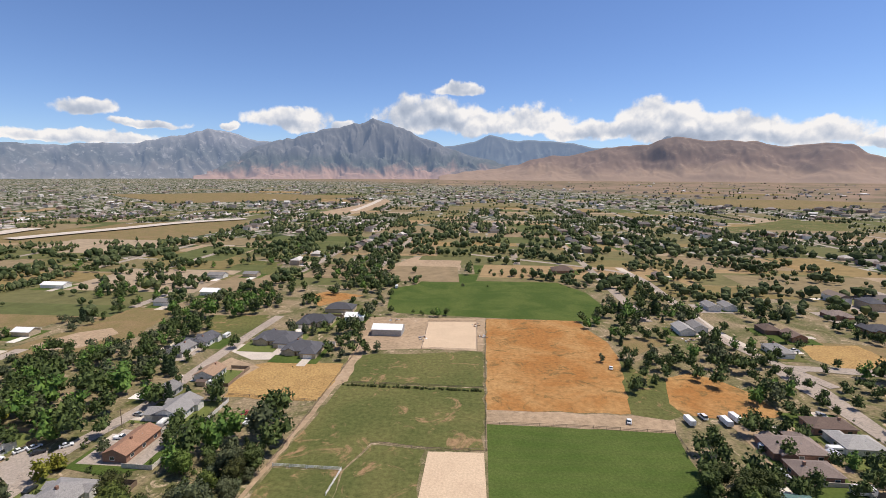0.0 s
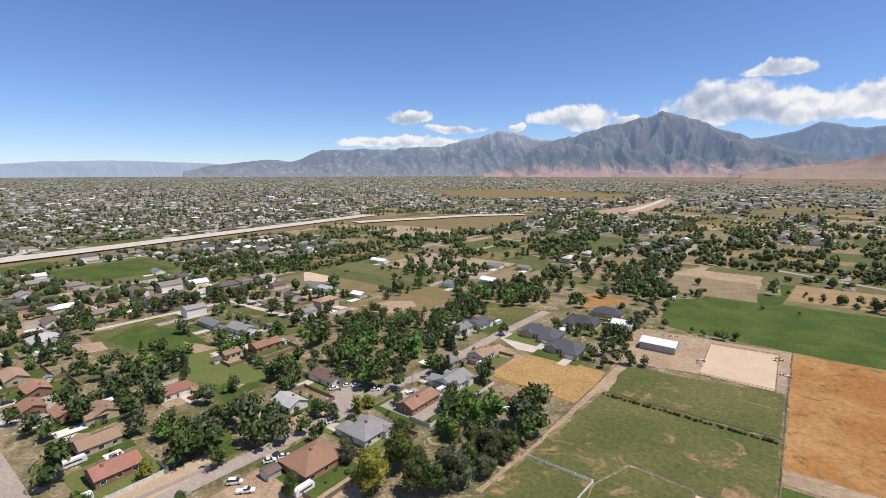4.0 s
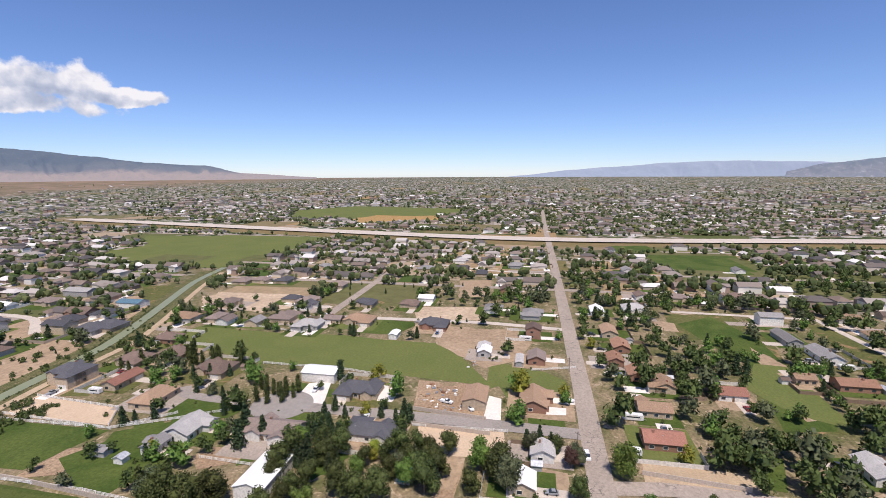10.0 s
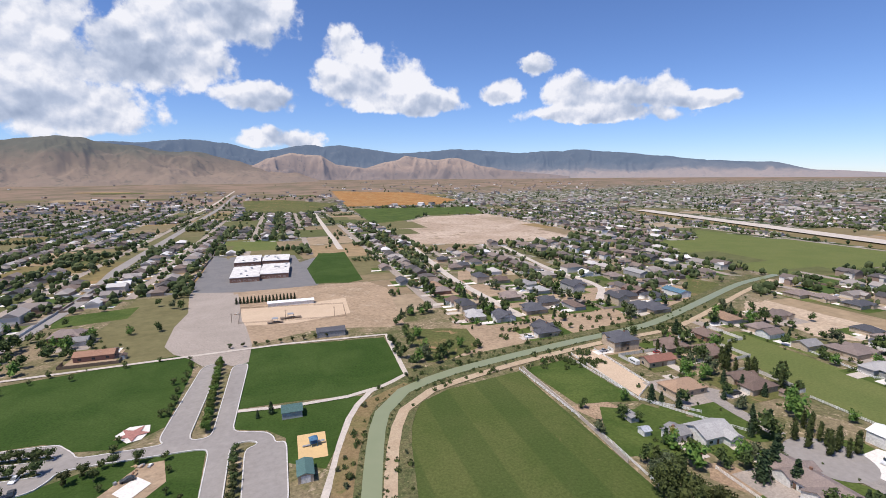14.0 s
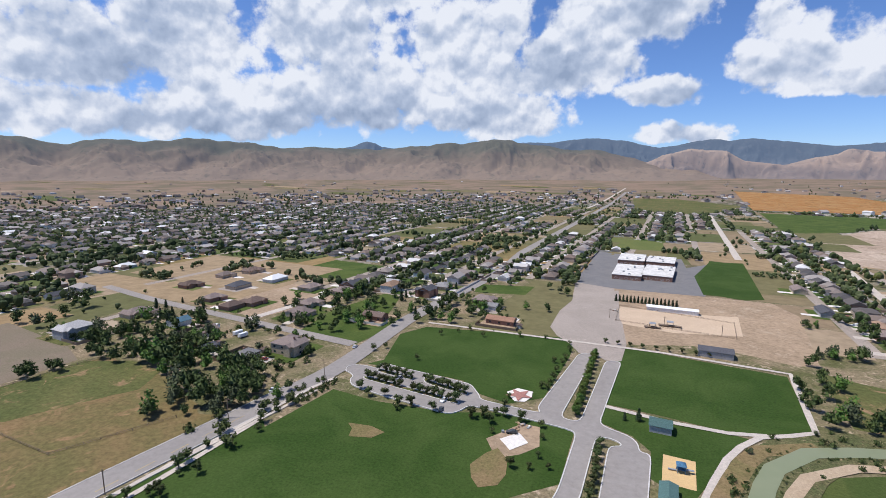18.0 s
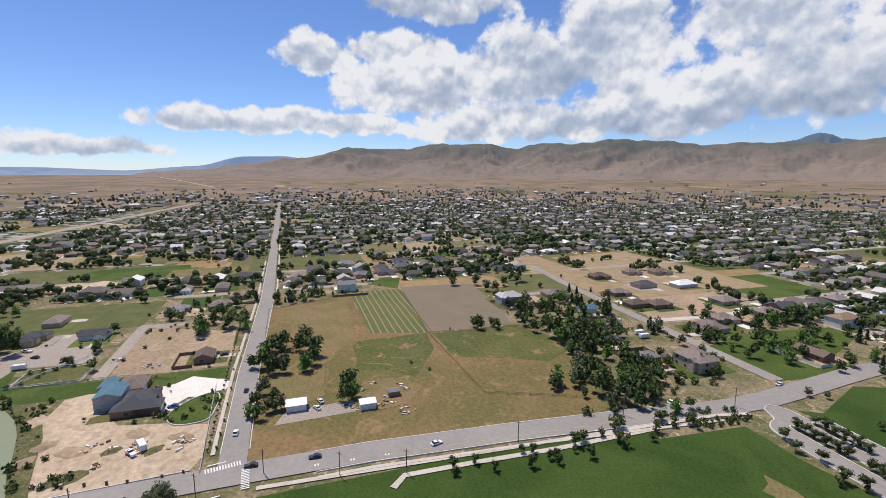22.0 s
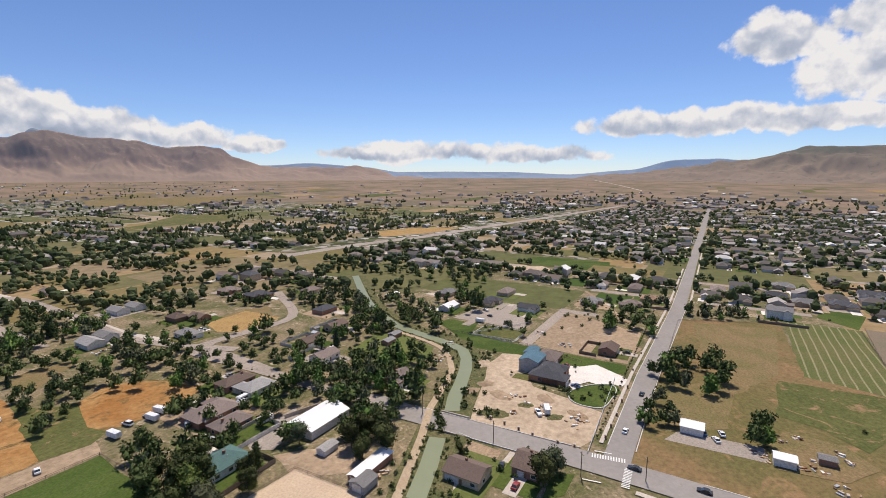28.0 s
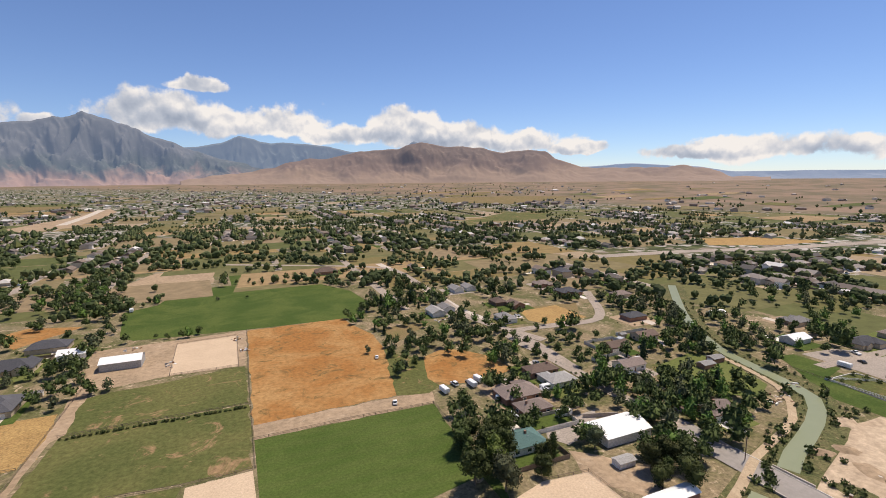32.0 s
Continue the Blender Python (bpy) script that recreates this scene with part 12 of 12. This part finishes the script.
OCTA_V = [Vector(p) for p in ((1, 0, 0), (0, 1, 0), (-1, 0, 0), (0, -1, 0), (0, 0, 1), (0, 0, -1))]
OCTA_F = [(0, 1, 4), (1, 2, 4), (2, 3, 4), (3, 0, 4), (1, 0, 5), (2, 1, 5), (3, 2, 5), (0, 3, 5)]


def far_tree(x, y, z, h, lobes=3):
    points, sides = (BLOB_V, BLOB_F) if math.hypot(x, y) < 800 else (OCTA_V, OCTA_F)
    for i in range(lobes):
        k = len(tree_v)
        rad = h * (rng.uniform(0.22, 0.34) if lobes > 1 else rng.uniform(0.36, 0.46))
        ox, oy, oz = rng.uniform(-.24, .24) * h, rng.uniform(-.24, .24) * h, h * rng.uniform(0.36, 0.66) * (1 if lobes > 1 else 0.8)
        tall = rng.uniform(0.9, 1.35)
        for v in points:
            j = rng.uniform(0.72, 1.25)
            tree_v.append((x + ox + v.x * rad * j, y + oy + v.y * rad * j, z + max(0.0, oz + v.z * rad * j * tall)))
        tree_f.extend((a + k, b + k, c + k) for a, b, c in sides)


GRID = radians(-5.5)
NEAR_R = 290.0
CELLS = {}
for hx, hy, hr in HOUSES + TREE_AT:
    CELLS.setdefault((int(hx // 30), int(hy // 30)), []).append((hx, hy, hr))


def clear_of_things(x, y, r):
    cx, cy = int(x // 30), int(y // 30)
    return not any((x - hx) ** 2 + (y - hy) ** 2 < (hr + r) ** 2 for i in (-1, 0, 1) for j in (-1, 0, 1) for hx, hy, hr in CELLS.get((cx + i, cy + j), ()))


MID = []


lawn_v, lawn_f, drive_v, drive_f, field_v, field_f = [], [], [], [], [], []


def flat_quad(vs, fs, x, y, z, w, d, yaw):
    c, q = math.cos(yaw), math.sin(yaw)
    k = len(vs)
    vs.extend((x + px * c - py * q, y + px * q + py * c, z) for px, py in ((-w / 2, -d / 2), (w / 2, -d / 2), (w / 2, d / 2), (-w / 2, d / 2)))
    fs.append((k, k + 1, k + 2, k + 3))


car_v, car_f, fence_v, fence_f = [], [], [], []


def far_box(vs, fs, x, y, z, w, d, h, yaw, waist=1.0):
    """A closed block, drawn in at the top by waist."""
    c, q = math.cos(yaw), math.sin(yaw)
    k = len(vs)
    for pz, f in ((0.0, 1.0), (h, waist)):
        vs.extend((x + px * f * c - py * f * q, y + px * f * q + py * f * c, z + pz) for px, py in ((-w / 2, -d / 2), (w / 2, -d / 2), (w / 2, d / 2), (-w / 2, d / 2)))
    fs.extend([(k + 4, k + 5, k + 6, k + 7)] + [(k + i, k + (i + 1) % 4, k + 4 + (i + 1) % 4, k + 4 + i) for i in range(4)])


def plant(x, y, tall):
    """One distant tree, leafy where it is near enough to tell."""
    r = math.hypot(x, y)
    if r < NEAR_R - 40 or r > FLAT or not free_at(x, y) or (r < 560 and not clear_of_things(x, y, 2.0)):
        return
    if r < 410:
        WOODS.setdefault(rng.choice(("round", "round", "round", "grey", "fresh", "conifer")), []).append((x, y, tall))
    else:
        far_tree(x, y, 0, tall, 3 if r < 480 else (2 if r < 640 else 1))


# back gardens: fences, garden sheds, trailers
yard_rng = random.Random(77)
for yx, yy, yw, yd, yturn in YARDS:
    yard_fence(yx, yy, yw, yd, yturn, yard_rng)
    for chance, kind in ((0.55, "shed"), (0.25, "camper")):
        if yard_rng.random() < chance:
            spot = pose(yx, yy, 0, 0, 0, yturn) @ Vector((yard_rng.choice((-1, 1)) * (yw / 2 + yard_rng.uniform(2.5, 5)), yard_rng.uniform(-0.2, 0.6) * yd + 3.0, 0))
            if on_road(spot.x, spot.y, 3) or not apart(spot.x, spot.y, yx, yy, 2.5):
                continue
            if kind == "shed":
                shed(round(spot.x, 1), round(spot.y, 1), yard_rng.uniform(3.0, 5.0), yard_rng.uniform(2.5, 3.6), yturn + yard_rng.choice((0, 90)), 2.3, yard_rng.choice(("metal_roof", "roof_brown", "roof_grey")), yard_rng.choice(("wall_white", "wall_tan", "wall_grey")),
                     "small garden shed beside a house", "garden_shed", 0.22)
            else:
                camper(spot.x, spot.y, yturn + yard_rng.choice((0, 90, 180)), yard_rng)
            CELLS.setdefault((int(spot.x // 30), int(spot.y // 30)), []).append((spot.x, spot.y, 3.0))


def scatter():
    # blocks between streets: rows of lots, fields with tree lines, or woods
    gc, gs = math.cos(GRID), math.sin(GRID)
    wide, length = 76.0, 176.0

    def turn_to(u, v):
        return u * gc - v * gs, u * gs + v * gc
    level = 0
    for bu in range(-int(FLAT / wide) - 1, int(FLAT / wide) + 2):
        for bv in range(-int(FLAT / length) - 1, int(FLAT / length) + 2):
            cu, cv = bu * wide, bv * length + (31 if bu % 3 == 0 else 0)
            x, y = turn_to(cu, cv)
            r = math.hypot(x, y)
            if r < NEAR_R - 110 or r > FLAT + 60:
                continue
            yaw = math.degrees(math.atan2(-x, y))
            dh, dt = density(yaw, r)
            mood = noise.noise((x / 330, y / 330, 3.0))
            rural = wooded(yaw, r)
            pick = rng.random()
            town = pick < dh * 1.05 + 0.55 * mood
            if town:
                pitch = rng.choice((19, 22, 25, 28)) if not rural else 30
                green = rng.uniform(0.45, 0.9)
                leafy = dt * (1.0 + 0.9 * noise.noise((x / 220, y / 220, 8.0))) * (1.5 if rural else 1.0)
                for side in (-1, 1):
                    for j in range(int(length / pitch)):
                        lv = cv - length / 2 + (j + 0.5) * pitch
                        hu, hv = cu + side * (19 + rng.uniform(-2.5, 2.5)), lv + rng.uniform(-1, 1)
                        hx, hy = turn_to(hu, hv)
                        hr = math.hypot(hx, hy)
                        if hr < NEAR_R or hr > FLAT:
                            continue
                        for _ in range((7 if rural else 6) + int(rng.random() * 8 * leafy)):
                            deep = rng.choice((rng.uniform(2, 10), rng.uniform(2, 12), rng.uniform(26, 33)))
                            plant(*turn_to(cu + side * deep, lv + rng.uniform(-0.5, 0.5) * pitch), rng.choice((2.5, 3, 4, 5, 6, 7, 8, 10)) * rng.uniform(0.85, 1.2) * (1.2 if rural else 1.0))
                        if not free_at(hx, hy, 6) or not clear_of_things(hx, hy, 9) or not all(free_at(hx + a, hy + b) for a, b in ((8, 0), (-8, 0), (0, 8), (0, -8))):
                            continue
                        if rng.random() < 0.07:
                            flat_quad(lawn_v, lawn_f, *turn_to(cu + side * 16, lv), 0.120 + 0.001 * rng.random(), 30, pitch - 1, GRID)
                            continue
                        face = GRID + side * math.pi / 2
                        lift = 0.002 * rng.random()
                        if rng.random() < green:
                            flat_quad(lawn_v, lawn_f, *turn_to(cu + side * 29.5, lv), 0.124 + lift, 8.5, pitch - 1.5, GRID)
                        if rng.random() < 0.85:
                            flat_quad(lawn_v, lawn_f, *turn_to(cu + side * 6.8, lv + rng.uniform(-2, 2)), 0.120 + lift, 11.5, pitch - 3, GRID)
                        if hr < 430:
                            MID.append((hx, hy, math.degrees(GRID) + side * 90))
                        else:
                            far_house(hx, hy, 0, 1, face + rng.choice((0, 0, 0, math.pi / 2)) + rng.uniform(-0.05, 0.05))
                        at = rng.choice((-1, 1)) * pitch * 0.27
                        flat_quad(drive_v, drive_f, *turn_to(cu + side * 28.5, lv + at), 0.13 + lift, 10.5, rng.uniform(4, 7), GRID)
                        if rng.random() < 0.4:
                            flat_quad(drive_v, drive_f, *turn_to(cu + side * rng.uniform(8, 11), lv + rng.uniform(-4, 4)), 0.13 + lift, rng.uniform(3, 7), rng.uniform(4, 9), GRID)
                        if hr < 1000:
                            if rng.random() < 0.6:
                                kx, ky = turn_to(cu + side * rng.uniform(26, 31), lv + at + rng.uniform(-1, 1))
                                far_box(car_v, car_f, kx, ky, 0.15, 4.6, 1.9, 0.95, GRID)
                                far_box(car_v, car_f, kx, ky, 1.1, 2.6, 1.7, 0.6, GRID, 0.8)
                            if rng.random() < 0.75:
                                far_box(fence_v, fence_f, *turn_to(cu + side * 8, lv + pitch / 2), 0, 15.5, 0.14, 1.8, GRID)
                            far_box(fence_v, fence_f, *turn_to(cu + side * 0.12, lv), 0, 0.14, pitch, 1.8, GRID)
                        if rng.random() < 0.35:
                            sx_, sy_ = turn_to(cu + side * rng.uniform(4, 9), lv + rng.uniform(-0.3, 0.3) * pitch)
                            if clear_of_things(sx_, sy_, 4):
                                far_house(sx_, sy_, 0, 1, face, True)
            elif rural and pick > 0.50 or rng.random() < 0.10 * dt:
                for _ in range(int(210 * dt)):
                    tx, ty = turn_to(cu + rng.uniform(-0.5, 0.5) * wide, cv + rng.uniform(-0.5, 0.5) * length)
                    if noise.noise((tx / 45, ty / 45, 6.0)) > -0.02:
                        plant(tx, ty, rng.choice((5, 6, 7, 8, 9, 10.5)) * rng.uniform(0.8, 1.15))
            else:
                cuts = rng.choice((1, 2, 2, 3))
                for piece in range(cuts):
                    fu, fv = cu + rng.uniform(-2, 2), cv - length / 2 + (piece + 0.5) * length / cuts
                    fx, fy = turn_to(fu, fv)
                    fr = math.hypot(fx, fy)
                    if fr > NEAR_R + 60 and fr < FLAT:
                        level += 1
                        flat_quad(field_v, field_f, fx, fy, 0.016 + 0.00001 * level, wide - rng.uniform(3, 14), length / cuts - rng.uniform(2, 9), GRID + rng.uniform(-0.03, 0.03))
                    # a line of trees along some edges
                    for along in (0, 1):
                        if rng.random() < (0.95 if rural else 0.62 * dt):
                            span = wide if along else length / cuts
                            start, stop = sorted((rng.uniform(-0.5, 0.1), rng.uniform(-0.1, 0.5)))
                            tall = rng.uniform(4.5, 9.5)
                            place, rows = start * span, rng.choice((2, 3, 4) if rural else (1, 2, 3))
                            while place < stop * span:
                                for row in range(rows):
                                    off = -0.5 * (length / cuts if along else wide) + row * 5 + rng.uniform(-2.5, 2.5)
                                    plant(*(turn_to(fu + place, fv + off) if along else turn_to(fu + off, fv + place)), tall * rng.uniform(0.6, 1.2))
                                place += tall * rng.uniform(0.5, 1.1)
                    for _ in range(rng.choice((4, 9, 16)) if rural else rng.choice((0, 1, 3, 5))):
                        plant(*turn_to(fu + rng.uniform(-0.5, 0.5) * wide, fv + rng.uniform(-0.5, 0.5) * length / cuts), rng.uniform(3, 8))
            # the street along one long side of the block, and one across
            if town or rng.random() < 0.3:
                for piece in range(8):
                    sx_, sy_ = turn_to(cu + wide / 2, cv - length / 2 + (piece + 0.5) * length / 8)
                    if NEAR_R + 60 < math.hypot(sx_, sy_) < FLAT and free_at(sx_, sy_, 3):
                        flat_quad(street_v, street_f, sx_, sy_, 0.127, 8.0, length / 8 + 0.02, GRID)
    # large fields and bare lots between the suburbs
    for _ in range(900):
        fall = rng.uniform(EYE / 7000, EYE / 480)
        far = EYE / fall
        yaw = rng.uniform(0, 360)
        dh, dt = density(yaw, far)
        if rng.random() < dh * 0.7:
            continue
        r = true_to_map(far)
        hd = heading(yaw)
        x, y = hd.x * r, hd.y * r
        if not free_at(x, y, 10):
            continue
        w, d = rng.uniform(40, 190) * (r / far) * (1 + far / 5000), rng.uniform(40, 130) * (r / far)
        c, q = math.cos(GRID), math.sin(GRID)
        k = len(field_v)
        for px, py in ((-w, -d), (w, -d), (w * 0.9, d), (-w * 0.95, d)):
            vx, vy = x + (px * c - py * q) / 2, y + (px * q + py * c) / 2
            field_v.append((vx, vy, ground_z(vx, vy) + (0.05 if r < 1300 else 0.7) + 0.00006 * _))
        field_f.append((k, k + 1, k + 2, k + 3))
    # beyond: thinner and thinner bands towards the horizon
    for _ in range(16000):
        fall = rng.uniform(EYE / 7000, EYE / FLAT)
        far = EYE / fall
        yaw = rng.uniform(0, 360)
        r = true_to_map(far)
        h = heading(yaw)
        x, y = h.x * r, h.y * r
        dh, dt = density(yaw, far)
        clump = 0.8 + 1.2 * noise.noise((x / 260, y / 260, 3.0))
        if not free_at(x, y):
            continue
        s = r / far
        pick = rng.random()
        if pick < 0.36 * dh * clump:
            far_house(x, y, ground_z(x, y), s * 1.3, rng.uniform(0, 3))
        elif pick > 1 - 0.62 * dt * (0.8 + noise.noise((x / 200, y / 200, 8.0)) if dt > 0.6 else max(0.0, 3.2 * noise.noise((x / 90, y / 90, 8.0)))):
            far_tree(x, y, ground_z(x, y), s * rng.uniform(7, 14), 1)


scatter()
for mx, my, turn in MID:
    house(round(mx, 1), round(my, 1), rng.choice((13, 15, 17, 18)), rng.choice((9, 10, 11, 12)), turn, rng.choice(("slate", "brown", "taupe", "grey", "grey", "tan", "pale", "slate")),
          rng.choice(("tan", "brick", "white", "grey", "tan")), rng.choice((1, 1, 1, 2)), rng.random() < 0.6, rng.choice((-1, 0, 1)), 1)
k = material("far_lawn", 0.95, 0, 0.1)
k.put(k.shader.inputs["Base Color"], k.ramp(k.add("ShaderNodeNewGeometry").outputs["Random Per Island"], (0.0, (0.05, 0.085, 0.02)), (0.48, (0.08, 0.115, 0.032)), (0.62, (0.15, 0.145, 0.06)), (0.72, (0.27, 0.205, 0.13)), (1.0, (0.40, 0.315, 0.22))))
k = material("far_field", 0.95, 0, 0.1)
geo_f = k.add("ShaderNodeNewGeometry")
ramp_f = k.ramp(geo_f.outputs["Random Per Island"], (0.0, (0.25, 0.185, 0.115)), (0.2, (0.19, 0.155, 0.08)), (0.42, (0.135, 0.128, 0.056)), (0.62, (0.09, 0.105, 0.037)), (0.8, (0.28, 0.19, 0.09)), (1.0, (0.33, 0.26, 0.185)))
tone_f = k.add("ShaderNodeHueSaturation")
k.put(tone_f.inputs["Value"], k.math("MULTIPLY_ADD", k.noise(geo_f.outputs["Position"], 0.09, 5.0, 0.7), 1.1, 0.45))
k.put(tone_f.inputs["Color"], ramp_f)
k.put(k.shader.inputs["Base Color"], tone_f.outputs[0])
tagged(mesh_object("far_fields", field_v, field_f, "far_field"), "distant dry fields and bare lots", "fields", kind="stuff")
tagged(mesh_object("far_lawns", lawn_v, lawn_f, "far_lawn"), "many small green and dry garden lots", "gardens", kind="stuff")
tagged(mesh_object("far_driveways", drive_v, drive_f, "concretew"), "many pale concrete driveways and patios", "driveways", kind="stuff")
k = material("far_paint", 0.4, 0, 0.5)
k.put(k.shader.inputs["Base Color"], k.ramp(k.add("ShaderNodeNewGeometry").outputs["Random Per Island"], (0.0, (0.03, 0.03, 0.035)), (0.3, (0.22, 0.23, 0.25)), (0.5, (0.25, 0.04, 0.04)), (0.6, (0.06, 0.11, 0.24)), (0.75, (0.72, 0.73, 0.74)), (1.0, (0.82, 0.82, 0.82))))
k = material("far_fence", 0.85)
k.put(k.shader.inputs["Base Color"], k.ramp(k.add("ShaderNodeNewGeometry").outputs["Random Per Island"], (0.0, (0.19, 0.14, 0.105)), (0.5, (0.30, 0.235, 0.18)), (0.7, (0.42, 0.37, 0.31)), (1.0, (0.74, 0.73, 0.70))))
tagged(mesh_object("far_cars", car_v, car_f, "far_paint"), "many parked cars and trailers beside distant houses", "cars", kind="stuff")
tagged(mesh_object("far_fences", fence_v, fence_f, "far_fence"), "many wooden and vinyl garden fences between distant lots", "fences", kind="stuff")
tagged(mesh_object("far_streets", street_v, street_f, "asphaltn"), "worn pale suburban side streets", "streets", kind="stuff")


def joined_woods():
    """Leafy trees a good way off, each with its own crown."""
    wrng = random.Random(21)
    for kind, spots in WOODS.items():
        pools = []
        for crown in MID_CROWN.get(kind) or [q for _, q in TREES[kind]]:
            count = len(crown.vertices)
            co = np.empty(count * 3, np.float32)
            crown.vertices.foreach_get("co", co)
            tri = np.empty(len(crown.polygons) * 3, np.int32)
            crown.polygons.foreach_get("vertices", tri)
            pools.append((co.reshape(-1, 3), tri.reshape(-1, 3)))
        vs, fs, total = [], [], 0
        for x, y, h in spots:
            co, tri = wrng.choice(pools)
            a = wrng.uniform(0, math.tau)
            m = np.array(((math.cos(a), -math.sin(a), 0), (math.sin(a), math.cos(a), 0), (0, 0, 1)), np.float32) * h
            v = co @ m.T + np.array((x, y, ground_z(x, y)), np.float32)
            vs.append(v)
            fs.append(tri + total)
            total += len(v)
        v, f = np.concatenate(vs), np.concatenate(fs)
        me = bpy.data.meshes.new("woods_" + kind)
        me.vertices.add(len(v))
        me.vertices.foreach_set("co", v.ravel())
        me.loops.add(len(f) * 3)
        me.loops.foreach_set("vertex_index", f.ravel())
        me.polygons.add(len(f))
        me.polygons.foreach_set("loop_start", np.arange(len(f)) * 3)
        me.materials.append(M[{"round": "leaf", "fresh": "leaf_fresh", "grey": "leaf_grey", "lime": "leaf_lime", "red": "leaf_red", "young": "leaf", "poplar": "leaf", "conifer": "needle", "shrub": "leaf"}[kind]])
        me.update(calc_edges=True)
        me.validate()
        tagged(new("woods", me), "stand of " + TREE_WORDS[kind].replace("tree", "trees"), "trees", kind="stuff")


joined_woods()
tagged(mesh_object("far_house_walls", wall_v, wall_f, "far_wall"), "walls of many distant suburban houses", "houses", kind="stuff")
tagged(mesh_object("far_house_roofs", roof_v, roof_f, "far_roof"), "grey and brown roofs of many distant suburban houses", "houses", kind="stuff")
tagged(mesh_object("far_trees", tree_v, tree_f, "leaf_far"), "distant green trees among the houses", "trees", kind="stuff")
